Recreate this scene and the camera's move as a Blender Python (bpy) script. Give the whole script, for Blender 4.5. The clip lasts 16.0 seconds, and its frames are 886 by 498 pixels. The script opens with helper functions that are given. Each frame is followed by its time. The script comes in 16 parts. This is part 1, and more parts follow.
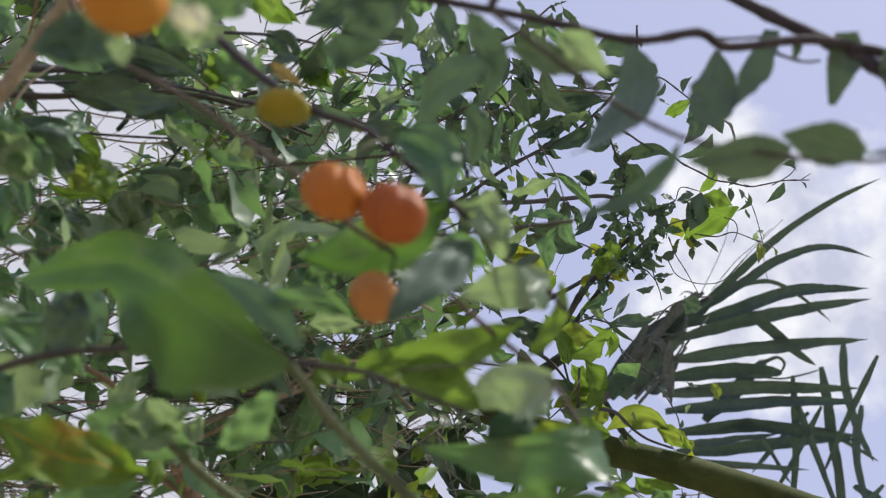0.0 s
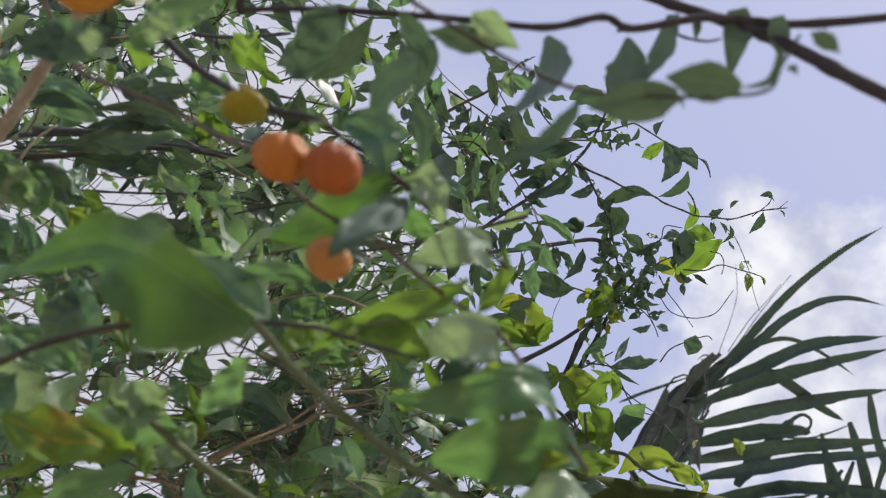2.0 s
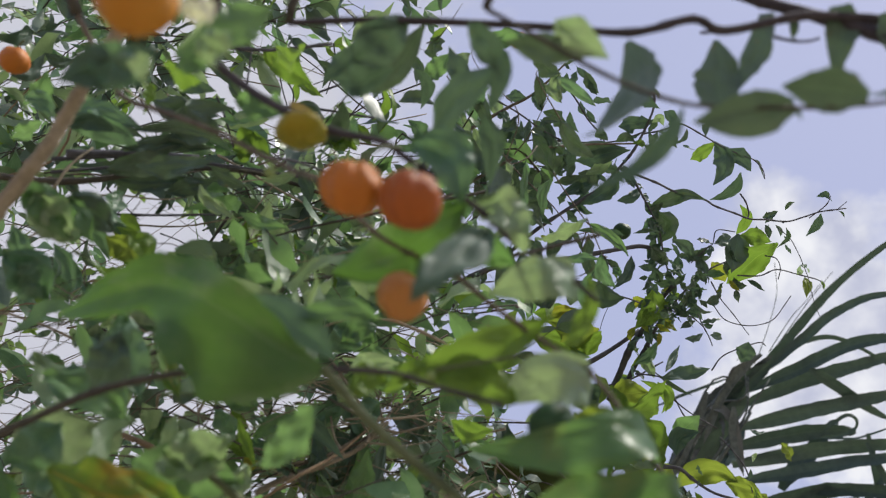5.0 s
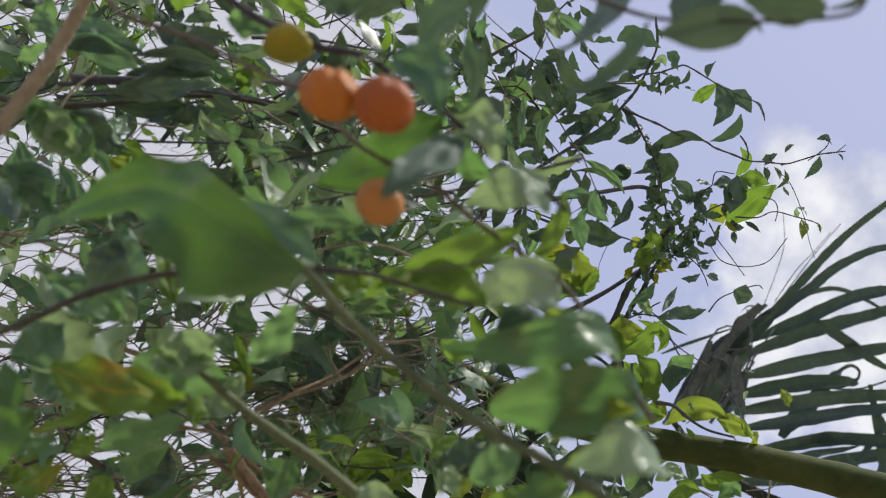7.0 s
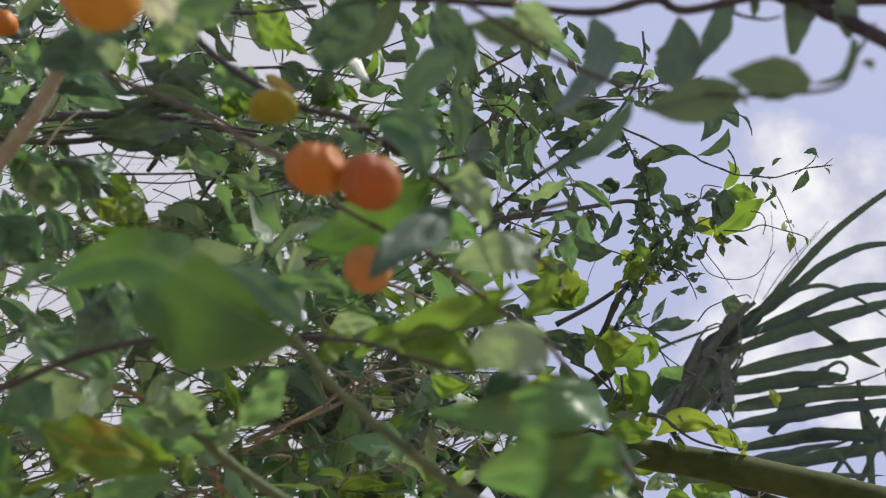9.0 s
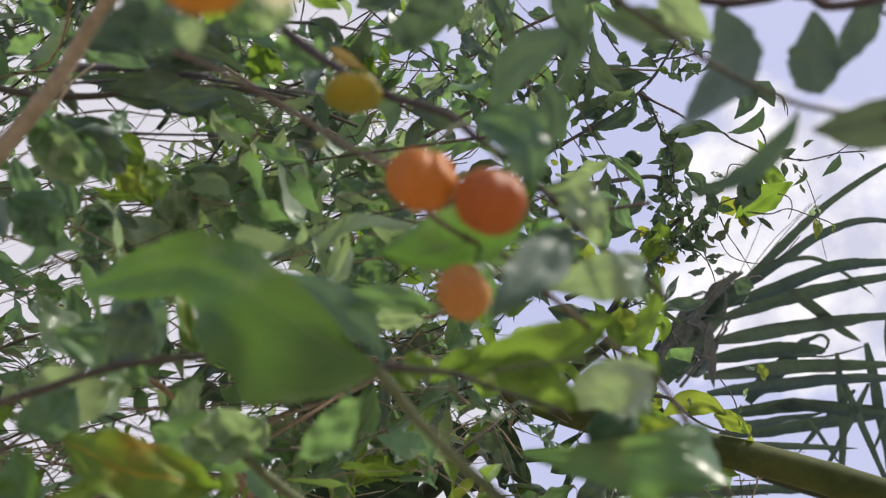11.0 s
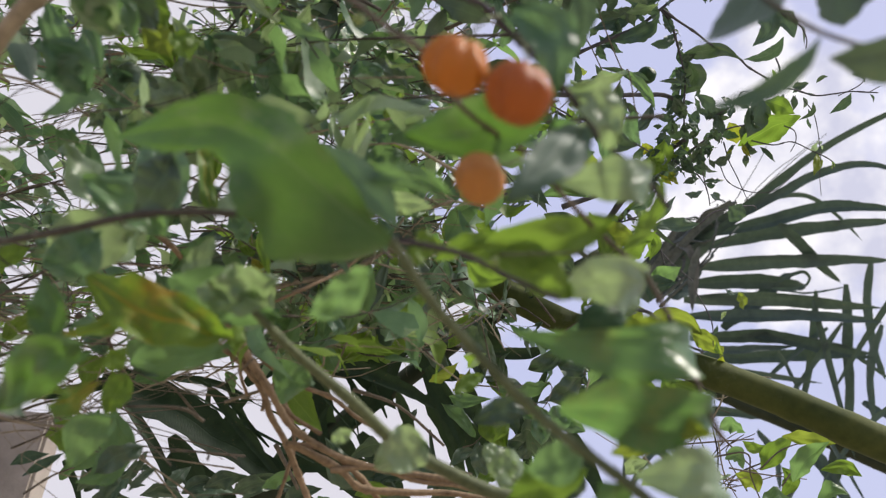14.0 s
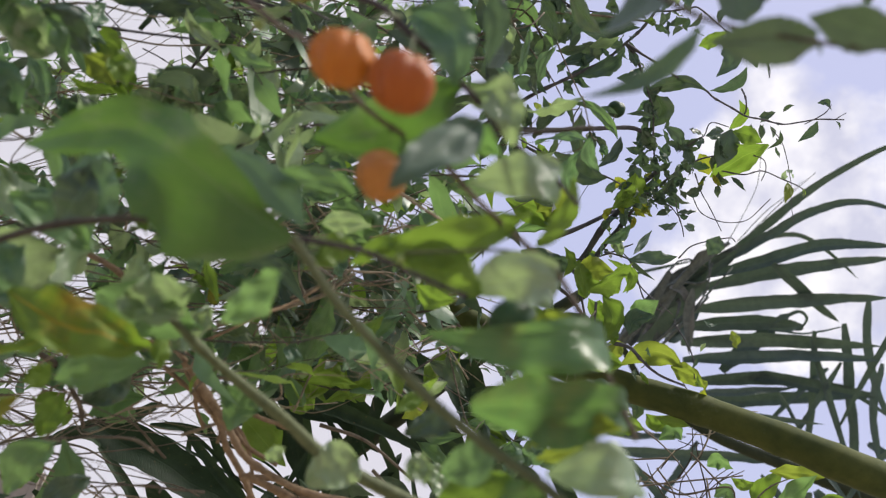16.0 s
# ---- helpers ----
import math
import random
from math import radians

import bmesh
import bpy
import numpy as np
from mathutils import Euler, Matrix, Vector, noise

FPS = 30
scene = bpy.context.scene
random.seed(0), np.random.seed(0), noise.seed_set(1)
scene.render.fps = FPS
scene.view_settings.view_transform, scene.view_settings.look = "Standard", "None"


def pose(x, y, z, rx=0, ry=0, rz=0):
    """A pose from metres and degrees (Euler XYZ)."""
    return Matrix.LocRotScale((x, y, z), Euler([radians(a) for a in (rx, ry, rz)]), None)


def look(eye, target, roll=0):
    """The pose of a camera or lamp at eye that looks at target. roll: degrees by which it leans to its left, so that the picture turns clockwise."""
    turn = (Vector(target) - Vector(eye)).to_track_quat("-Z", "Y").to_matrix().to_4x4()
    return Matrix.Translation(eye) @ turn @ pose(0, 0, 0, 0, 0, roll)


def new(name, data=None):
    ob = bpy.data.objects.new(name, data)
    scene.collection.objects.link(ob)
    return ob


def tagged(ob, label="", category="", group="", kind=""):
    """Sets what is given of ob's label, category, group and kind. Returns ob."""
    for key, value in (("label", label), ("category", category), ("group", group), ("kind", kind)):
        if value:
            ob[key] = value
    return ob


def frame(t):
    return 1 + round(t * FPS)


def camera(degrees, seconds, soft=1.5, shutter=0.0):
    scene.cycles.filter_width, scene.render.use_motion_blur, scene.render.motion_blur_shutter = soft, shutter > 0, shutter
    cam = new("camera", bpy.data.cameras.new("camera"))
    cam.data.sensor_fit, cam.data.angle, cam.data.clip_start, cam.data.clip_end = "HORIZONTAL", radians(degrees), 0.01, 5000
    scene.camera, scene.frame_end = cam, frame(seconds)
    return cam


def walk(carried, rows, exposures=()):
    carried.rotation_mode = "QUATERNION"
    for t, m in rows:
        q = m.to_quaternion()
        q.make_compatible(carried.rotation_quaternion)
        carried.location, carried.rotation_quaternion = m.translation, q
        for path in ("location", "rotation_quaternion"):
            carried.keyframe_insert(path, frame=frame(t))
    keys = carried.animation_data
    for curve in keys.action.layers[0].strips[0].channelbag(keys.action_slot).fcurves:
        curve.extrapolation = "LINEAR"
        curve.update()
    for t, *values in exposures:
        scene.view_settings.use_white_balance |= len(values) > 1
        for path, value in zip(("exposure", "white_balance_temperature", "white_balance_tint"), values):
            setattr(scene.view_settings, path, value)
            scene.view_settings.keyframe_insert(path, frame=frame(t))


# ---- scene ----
cam = camera(55.5, 16.0, 1.2)
PATH = [
    (0, (0.095, 0.128, 1.585), (0.017, 1.791, 2.694), 2.0),
    (0.5, (0.119, 0.136, 1.559), (0.024, 1.797, 2.668), 2.2),
    (1, (0.126, 0.137, 1.526), (0.025, 1.795, 2.639), 2.1),
    (1.5, (0.138, 0.15, 1.484), (0.012, 1.701, 2.74), 0.4),
    (2, (0.144, 0.138, 1.484), (0.016, 1.65, 2.788), -0.8),
    (2.5, (0.144, 0.152, 1.492), (0.017, 1.651, 2.81), -2.4),
    (3, (0.143, 0.156, 1.503), (0.015, 1.674, 2.8), -3.1),
    (3.5, (0.148, 0.162, 1.476), (0.015, 1.685, 2.765), -3.9),
    (4, (0.12, 0.157, 1.513), (-0.023, 1.689, 2.791), -3.6),
    (4.2, (0.103, 0.161, 1.539), (-0.054, 1.667, 2.846), -3.1),
    (6.3, (0.114, 0.157, 1.497), (-0.054, 1.681, 2.781), 1.3),
    (6.5, (0.112, 0.162, 1.492), (-0.078, 1.703, 2.752), 1.0),
    (7, (0.13, 0.16, 1.495), (-0.092, 1.731, 2.713), 0.7),
    (7.5, (0.128, 0.153, 1.507), (-0.1, 1.738, 2.705), 0.5),
    (8, (0.126, 0.155, 1.51), (-0.089, 1.746, 2.701), 0.0),
    (8.5, (0.127, 0.152, 1.523), (-0.09, 1.74, 2.72), -0.1),
    (9, (0.135, 0.132, 1.532), (-0.066, 1.722, 2.728), -0.4),
    (11.3, (0.054, 0.156, 1.616), (-0.06, 1.849, 2.674), 1.3),
    (11.5, (0.062, 0.149, 1.622), (-0.047, 1.854, 2.662), 2.0),
    (12, (0.061, 0.146, 1.625), (-0.031, 1.868, 2.638), 3.2),
    (12.5, (0.052, 0.147, 1.617), (-0.025, 1.906, 2.567), 4.1),
    (13, (0.073, 0.136, 1.609), (-0.001, 1.927, 2.495), 4.8),
    (13.5, (0.066, 0.127, 1.594), (-0.013, 1.928, 2.461), 5.9),
    (14, (0.047, 0.136, 1.582), (-0.06, 1.927, 2.465), 6.4),
    (14.5, (0.074, 0.142, 1.562), (-0.069, 1.925, 2.455), 6.9),
    (15, (0.096, 0.134, 1.564), (-0.06, 1.901, 2.487), 6.8),
    (15.5, (0.095, 0.146, 1.565), (-0.047, 1.891, 2.531), 6.4),
    (16, (0.107, 0.153, 1.559), (-0.03, 1.881, 2.557), 5.7),
]
walk(cam, [(t, look(eye, target, roll)) for t, eye, target, roll in PATH], [(0.0, 0.16, 6350, 11), (2.0, 0.12, 6350, 11), (3.0, 0.06, 6350, 11), (4.2, 0.04, 6350, 11), (6.3, 0.06, 6350, 10), (9.0, 0.11, 6450, 11), (11.3, 0.31, 6600, 13), (16.0, 0.31, 6570, 13)])

cam.data.dof.use_dof, cam.data.dof.focus_distance, cam.data.dof.aperture_fstop = True, 1.45, 5.6

# ---- world, sun ----
scene.view_settings.exposure = 0.0
SUN_AZ, SUN_EL = 84.0, 56.0          # azimuth from +y towards +x, elevation
world = bpy.data.worlds.new("sky")
scene.world = world
world.use_nodes = True
wn, wl = world.node_tree.nodes, world.node_tree.links
wn.clear()
w_out = wn.new("ShaderNodeOutputWorld")
w_bg = wn.new("ShaderNodeBackground")
w_sky = wn.new("ShaderNodeTexSky")
w_sky.sky_type = "NISHITA"
w_sky.sun_disc = False
w_sky.sun_elevation, w_sky.sun_rotation = radians(SUN_EL), radians(SUN_AZ)
w_sky.air_density, w_sky.dust_density, w_sky.ozone_density = 1.2, 3.0, 2.0
w_geo = wn.new("ShaderNodeTexCoord")
w_n1 = wn.new("ShaderNodeTexNoise")
w_n1.inputs["Scale"].default_value, w_n1.inputs["Detail"].default_value, w_n1.inputs["Roughness"].default_value = 7.0, 9.0, 0.58


def bank(heart, size, ragged, edge=7.0):
    """How far a cloud bank round a direction covers the sky."""
    far = wn.new("ShaderNodeVectorMath")
    far.operation = "DISTANCE"
    wl.new(w_geo.outputs["Generated"], far.inputs[0])
    far.inputs[1].default_value = heart
    grow = wn.new("ShaderNodeMath")
    grow.operation = "MULTIPLY_ADD"
    wl.new(w_n1.outputs["Fac"], grow.inputs[0])
    grow.inputs[1].default_value, grow.inputs[2].default_value = ragged, size - 0.5 * ragged
    cover = wn.new("ShaderNodeMath")
    cover.operation = "SUBTRACT"
    wl.new(grow.outputs[0], cover.inputs[0])
    wl.new(far.outputs["Value"], cover.inputs[1])
    soft = wn.new("ShaderNodeMath")
    soft.operation, soft.use_clamp = "MULTIPLY", True
    wl.new(cover.outputs[0], soft.inputs[0])
    soft.inputs[1].default_value = edge
    return soft.outputs[0]


w_cloud = wn.new("ShaderNodeMath")
w_cloud.operation = "MAXIMUM"
sunny = bank((0.331, 0.803, 0.496), 0.19, 0.36, 20.0)
w_cloud.inputs[0].default_value = 0.0
wl.new(bank((-0.447, 0.641, 0.623), 0.46, 0.5), w_cloud.inputs[1])
w_all = wn.new("ShaderNodeMath")
w_all.operation = "MAXIMUM"
wl.new(w_cloud.outputs[0], w_all.inputs[0])
wl.new(bank((-0.264, 0.942, 0.206), 0.36, 0.4), w_all.inputs[1])
w_scale = wn.new("ShaderNodeMix")
w_scale.data_type = "RGBA"
w_scale.blend_type = "MULTIPLY"
w_scale.inputs["Factor"].default_value = 1.0
w_scale.inputs["B"].default_value = (0.098, 0.085, 0.079, 1.0)
w_mix = wn.new("ShaderNodeMix")
w_mix.data_type = "RGBA"
w_haze = wn.new("ShaderNodeMix")
w_haze.data_type = "RGBA"
w_haze.inputs["Factor"].default_value = 0.72
w_haze.inputs["B"].default_value = (0.64, 0.69, 0.98, 1.0)
w_mix.inputs["B"].default_value = (0.69, 0.69, 0.76, 1.0)
wl.new(w_geo.outputs["Generated"], w_n1.inputs["Vector"])
wl.new(w_sky.outputs["Color"], w_scale.inputs["A"])
wl.new(w_scale.outputs["Result"], w_haze.inputs["A"])
wl.new(w_haze.outputs["Result"], w_mix.inputs["A"])
wl.new(w_all.outputs[0], w_mix.inputs["Factor"])
w_sunny = wn.new("ShaderNodeMix")
w_sunny.data_type = "RGBA"
w_n2 = wn.new("ShaderNodeTexNoise")
w_n2.inputs["Scale"].default_value, w_n2.inputs["Detail"].default_value, w_n2.inputs["Roughness"].default_value = 11.0, 7.0, 0.55
wl.new(w_geo.outputs["Generated"], w_n2.inputs["Vector"])
w_puff = wn.new("ShaderNodeValToRGB")
w_puff.color_ramp.elements[0].position, w_puff.color_ramp.elements[0].color = 0.38, (0.61, 0.63, 0.77, 1.0)
w_puff.color_ramp.elements[1].position, w_puff.color_ramp.elements[1].color = 0.60, (1.0, 1.0, 1.02, 1.0)
wl.new(w_n2.outputs["Fac"], w_puff.inputs["Fac"])
wl.new(w_puff.outputs["Color"], w_sunny.inputs["B"])
wl.new(w_mix.outputs["Result"], w_sunny.inputs["A"])
wl.new(sunny, w_sunny.inputs["Factor"])
wl.new(w_sunny.outputs["Result"], w_bg.inputs["Color"])
wl.new(w_bg.outputs["Background"], w_out.inputs["Surface"])
w_bg.inputs["Strength"].default_value = 0.86

sun = new("sun", bpy.data.lights.new("sun", "SUN"))
sun.data.energy, sun.data.angle, sun.data.color = 5.0, radians(13.0), (1.0, 0.94, 0.85)
sun_dir = Vector((math.sin(radians(SUN_AZ)) * math.cos(radians(SUN_EL)), math.cos(radians(SUN_AZ)) * math.cos(radians(SUN_EL)), math.sin(radians(SUN_EL))))
sun.matrix_world = look(sun_dir * 30, (0, 0, 0))


# ---- materials ----
class Nodes:
    """A small writer of node materials."""

    def __init__(self, name):
        self.mat = bpy.data.materials.new(name)
        self.mat.use_nodes = True
        self.nodes, self.links = self.mat.node_tree.nodes, self.mat.node_tree.links
        self.nodes.clear()
        self.out = self.add("OutputMaterial")

    def add(self, kind, **inputs):
        node = self.nodes.new("ShaderNode" + kind)
        for key, value in inputs.items():
            self.set(node, key.replace("_", " "), value)
        return node

    def set(self, node, key, value):
        if isinstance(value, bpy.types.NodeSocket):
            self.links.new(value, node.inputs[key])
        else:
            node.inputs[key].default_value = value

    def math(self, op, a, b=0.0, clamp=False):
        node = self.nodes.new("ShaderNodeMath")
        node.operation, node.use_clamp = op, clamp
        for i, v in enumerate((a, b)):
            if isinstance(v, bpy.types.NodeSocket):
                self.links.new(v, node.inputs[i])
            else:
                node.inputs[i].default_value = v
        return node.outputs[0]

    def mix(self, fac, a, b, blend="MIX"):
        node = self.nodes.new("ShaderNodeMix")
        node.data_type, node.blend_type = "RGBA", blend
        for key, v in (("Factor", fac), ("A", a), ("B", b)):
            self.set(node, key, v)
        return node.outputs["Result"]

    def noise(self, scale, detail=4.0, rough=0.55, vector=None):
        node = self.add("TexNoise", Scale=scale, Detail=detail, Roughness=rough)
        if vector is not None:
            self.links.new(vector, node.inputs["Vector"])
        return node.outputs["Fac"]

    def ramp(self, fac, *stops):
        node = self.nodes.new("ShaderNodeValToRGB")
        while len(node.color_ramp.elements) < len(stops):
            node.color_ramp.elements.new(0.5)
        for e, (p, c) in zip(node.color_ramp.elements, stops):
            e.position, e.color = p, (*c, 1.0) if len(c) == 3 else c
        self.links.new(fac, node.inputs["Fac"])
        return node.outputs["Color"]

    def bump(self, height, strength=0.3, distance=0.001):
        return self.add("Bump", Height=height, Strength=strength, Distance=distance).outputs["Normal"]

    def done(self, shader):
        self.links.new(shader, self.out.inputs["Surface"])
        return self.mat


def rgba(c):
    return (*c, 1.0)


def leaf_material(name, dark, light, vein, glow=0.4, rough=0.42, spots=0.0, spot=(0.2, 0.12, 0.03), rib=None, rib_width=0.018, coat=0.35):
    """Leaf blade: veins by UV (u along the blade, v across it), blotches, tone from leaf to leaf, and light passing through."""
    m = Nodes(name)
    coord = m.add("TexCoord")
    uv = m.add("SeparateXYZ", Vector=coord.outputs["UV"])
    u, v = uv.outputs["X"], uv.outputs["Y"]
    off = m.math("ABSOLUTE", m.math("SUBTRACT", v, 0.5))
    rnd = m.math("FRACT", m.math("ADD", m.add("ObjectInfo").outputs["Random"], m.add("NewGeometry").outputs["Random Per Island"]))
    pos = coord.outputs["Object"]
    n1 = m.noise(38.0, 5.0, 0.6, pos)
    n2 = m.noise(420.0, 3.0, 0.6, pos)
    tone = m.math("ADD", m.math("MULTIPLY", rnd, 0.75), m.math("MULTIPLY", m.math("SUBTRACT", n1, 0.44), 2.2), clamp=True)
    col = m.mix(tone, rgba(dark), rgba(light))
    col = m.mix(m.math("MULTIPLY", n2, 0.25), col, rgba([c * 0.55 for c in dark]))
    # side veins, slanting from the midrib
    phase = m.math("ADD", m.math("SUBTRACT", m.math("MULTIPLY", u, 9.0), m.math("MULTIPLY", off, 7.0)), m.math("MULTIPLY", n1, 1.6))
    saw = m.math("ABSOLUTE", m.math("SUBTRACT", m.math("FRACT", phase), 0.5))
    side = m.math("MULTIPLY", m.math("SUBTRACT", 0.09, saw), 9.0, clamp=True)
    mid = m.math("MULTIPLY", m.math("SUBTRACT", rib_width, off), 1.0 / rib_width, clamp=True)
    col = m.mix(m.math("MULTIPLY", side, 0.2), col, rgba(vein))
    col = m.mix(m.math("MULTIPLY", mid, 0.8), col, rgba(rib or vein))
    if spots:
        patch = m.ramp(m.noise(26.0, 6.0, 0.65, pos), (0.60 - 0.12 * spots, (0, 0, 0)), (0.70, (1, 1, 1)))
        col = m.mix(m.math("MULTIPLY", patch, 0.85), col, rgba(spot))
    specks = m.ramp(m.noise(190.0, 2.0, 0.5, pos), (0.70, (0, 0, 0)), (0.76, (1, 1, 1)))
    col = m.mix(m.math("MULTIPLY", specks, 0.45), col, (0.20, 0.13, 0.05, 1))
    relief = m.math("ADD", m.math("MULTIPLY", m.math("ADD", side, mid), -0.6), m.math("MULTIPLY", n1, 1.2))
    bump = m.bump(relief, 0.45, 0.0014)
    body = m.add("BsdfPrincipled", Base_Color=col, Roughness=m.math("ADD", rough, m.math("MULTIPLY", n2, 0.16)), Normal=bump)
    body.inputs["Specular IOR Level"].default_value = coat
    warm = m.mix(0.75, col, rgba((light[0] * 1.5 + 0.02, light[1] * 1.6 + 0.025, light[2] * 0.9)))
    thru = m.add("BsdfTranslucent", Color=warm, Normal=bump)
    both = m.add("MixShader", Fac=glow)
    m.links.new(body.outputs["BSDF"], both.inputs[1])
    m.links.new(thru.outputs["BSDF"], both.inputs[2])
    return m.done(both.outputs["Shader"])


def bark_material(name, dark, light, scale=120.0, rough=0.8, lichen=0.0, bump=0.6):
    m = Nodes(name)
    pos = m.add("TexCoord").outputs["Object"]
    n1, n2 = m.noise(scale, 6.0, 0.65, pos), m.noise(scale * 0.18, 3.0, 0.5, pos)
    f = m.math("ADD", m.math("MULTIPLY", n1, 0.7), m.math("MULTIPLY", n2, 0.5))
    col = m.ramp(f, (0.36, dark), (0.78, light))
    if lichen:
        patch = m.ramp(m.noise(scale * 0.4, 5.0, 0.7, pos), (0.58, (0, 0, 0)), (0.66, (1, 1, 1)))
        col = m.mix(m.math("MULTIPLY", patch, lichen), col, (0.34, 0.36, 0.28, 1))
    b = m.add("BsdfPrincipled", Base_Color=col, Roughness=rough, Normal=m.bump(n1, bump, 0.002))
    b.inputs["Specular IOR Level"].default_value = 0.2
    return m.done(b.outputs["BSDF"])


def peel_material(name, deep, pale, blush, amount=0.5):
    """Citrus peel: pored, glossy, with pale and flushed patches."""
    m = Nodes(name)
    pos = m.add("TexCoord").outputs["Object"]
    big, mid = m.noise(38.0, 3.0, 0.5, pos), m.noise(150.0, 4.0, 0.6, pos)
    cells = m.add("TexVoronoi", Vector=pos, Scale=620.0)
    pore = m.ramp(cells.outputs["Distance"], (0.0, (0, 0, 0)), (0.42, (1, 1, 1)))
    col = m.mix(m.ramp(big, (0.35, (0, 0, 0)), (0.70, (1, 1, 1))), rgba(deep), rgba(pale))
    col = m.mix(m.math("MULTIPLY", m.ramp(m.noise(22.0, 2.0, 0.5, pos), (0.50, (0, 0, 0)), (0.72, (1, 1, 1))), amount), col, rgba(blush))
    col = m.mix(m.math("MULTIPLY", m.ramp(mid, (0.66, (0, 0, 0)), (0.74, (1, 1, 1))), 0.35), col, rgba([c * 0.5 for c in deep]))
    hgt = m.math("ADD", m.math("MULTIPLY", pore, 0.6), mid)
    b = m.add("BsdfPrincipled", Base_Color=col, Roughness=0.50, Normal=m.bump(hgt, 0.55, 0.0010))
    b.inputs["Specular IOR Level"].default_value = 0.26
    b.inputs["Subsurface Weight"].default_value = 0.12
    b.inputs["Subsurface Radius"].default_value = (0.006, 0.0025, 0.0008)
    return m.done(b.outputs["BSDF"])


LEAF = leaf_material("leaf_green", (0.047, 0.108, 0.059), (0.143, 0.250, 0.111), (0.168, 0.302, 0.123), coat=0.5, rough=0.36)
LEAF_BROAD = leaf_material("leaf_broad_olive", (0.040, 0.106, 0.038), (0.102, 0.199, 0.072), (0.16, 0.26, 0.09), glow=0.45, rough=0.28, coat=0.6, spots=0.5, spot=(0.17, 0.16, 0.05))
LEAF_DULL = leaf_material("leaf_dull_green", (0.028, 0.087, 0.017), (0.081, 0.172, 0.036), (0.12, 0.19, 0.09), glow=0.36, rough=0.36, coat=0.6, spots=0.5, spot=(0.17, 0.20, 0.125))
LEAF_BRIGHT = leaf_material("leaf_yellow_green", (0.069, 0.140, 0.024), (0.146, 0.232, 0.043), (0.216, 0.346, 0.076), glow=0.42)
LEAF_PALE = leaf_material("leaf_pale_underside", (0.090, 0.159, 0.079), (0.229, 0.313, 0.185), (0.241, 0.356, 0.184), glow=0.35, rough=0.26, coat=0.9)
# the darkness of backlit leaves is put into these two leaf colours
LEAF_DARK = leaf_material("leaf_shade_dark", (0.029, 0.060, 0.039), (0.086, 0.137, 0.086), (0.096, 0.180, 0.096), glow=0.14, coat=0.5, rough=0.36)
LEAF_SLATE = leaf_material("leaf_shade_slate", (0.038, 0.076, 0.059), (0.085, 0.140, 0.102), (0.103, 0.184, 0.103), glow=0.2, coat=0.3, rough=0.48)
LEAF_TEAL = leaf_material("leaf_blue_green", (0.036, 0.098, 0.057), (0.130, 0.233, 0.133), (0.134, 0.269, 0.157), glow=0.3, coat=0.6, rough=0.34)
LEAF_OLD = leaf_material("leaf_yellowing", (0.060, 0.130, 0.030), (0.13, 0.21, 0.03), (0.40, 0.26, 0.02), rib=(0.46, 0.25, 0.025), rib_width=0.045, spots=0.8, spot=(0.38, 0.21, 0.025))
LEAF_SICK = leaf_material("leaf_browned", (0.09, 0.14, 0.025), (0.20, 0.22, 0.03), (0.30, 0.28, 0.05), glow=0.5, spots=1.0, spot=(0.24, 0.10, 0.02))
LEAF_YELLOW = leaf_material("leaf_bright_yellow", (0.105, 0.155, 0.026), (0.175, 0.220, 0.042), (0.28, 0.33, 0.06), glow=0.5)
LEAF_CREAM = leaf_material("blade_cream", (0.62, 0.63, 0.53), (0.78, 0.78, 0.68), (0.8, 0.8, 0.7), glow=0.25, rough=0.6, coat=0.2)
LEAF_DRY = leaf_material("leaf_dry", (0.11, 0.075, 0.04), (0.20, 0.145, 0.08), (0.24, 0.18, 0.1), glow=0.3, rough=0.75, coat=0.1)
PALM = leaf_material("palm_blade", (0.027, 0.052, 0.049), (0.062, 0.098, 0.088), (0.055, 0.085, 0.07), glow=0.12, rough=0.45, rib_width=0.06)
SHEATH = bark_material("palm_sheath_grey", (0.060, 0.068, 0.062), (0.170, 0.180, 0.165), 50.0)
PALM_DRY = bark_material("palm_fibre", (0.030, 0.040, 0.036), (0.125, 0.145, 0.132), 60.0)
# shaded copies of the palm blade and stalk: the shade is in the colour
PALM_SHADE = leaf_material("palm_blade_shaded_green", (0.010, 0.026, 0.013), (0.026, 0.054, 0.026), (0.02, 0.04, 0.02), glow=0.10, rough=0.55, coat=0.25, rib_width=0.03)
RACHIS_SHADE = bark_material("palm_stalk_shaded_green", (0.012, 0.019, 0.010), (0.034, 0.044, 0.022), 24.0, 0.8, bump=0.4)
RACHIS = bark_material("palm_stalk", (0.016, 0.031, 0.007), (0.062, 0.074, 0.018), 30.0, 0.85, lichen=0.07, bump=0.5)
BARK = bark_material("bark_beige", (0.105, 0.088, 0.062), (0.310, 0.265, 0.190), 130.0, lichen=0.35)
BARK_PALE = bark_material("bark_pale_beige", (0.13, 0.105, 0.070), (0.34, 0.285, 0.20), 110.0, lichen=0.2)
BARK_TAN = bark_material("bark_tan_grey", (0.050, 0.040, 0.031), (0.150, 0.124, 0.096), 140.0)
BARK_BROWN = bark_material("bark_brown", (0.026, 0.024, 0.019), (0.080, 0.073, 0.057), 150.0, lichen=0.15)
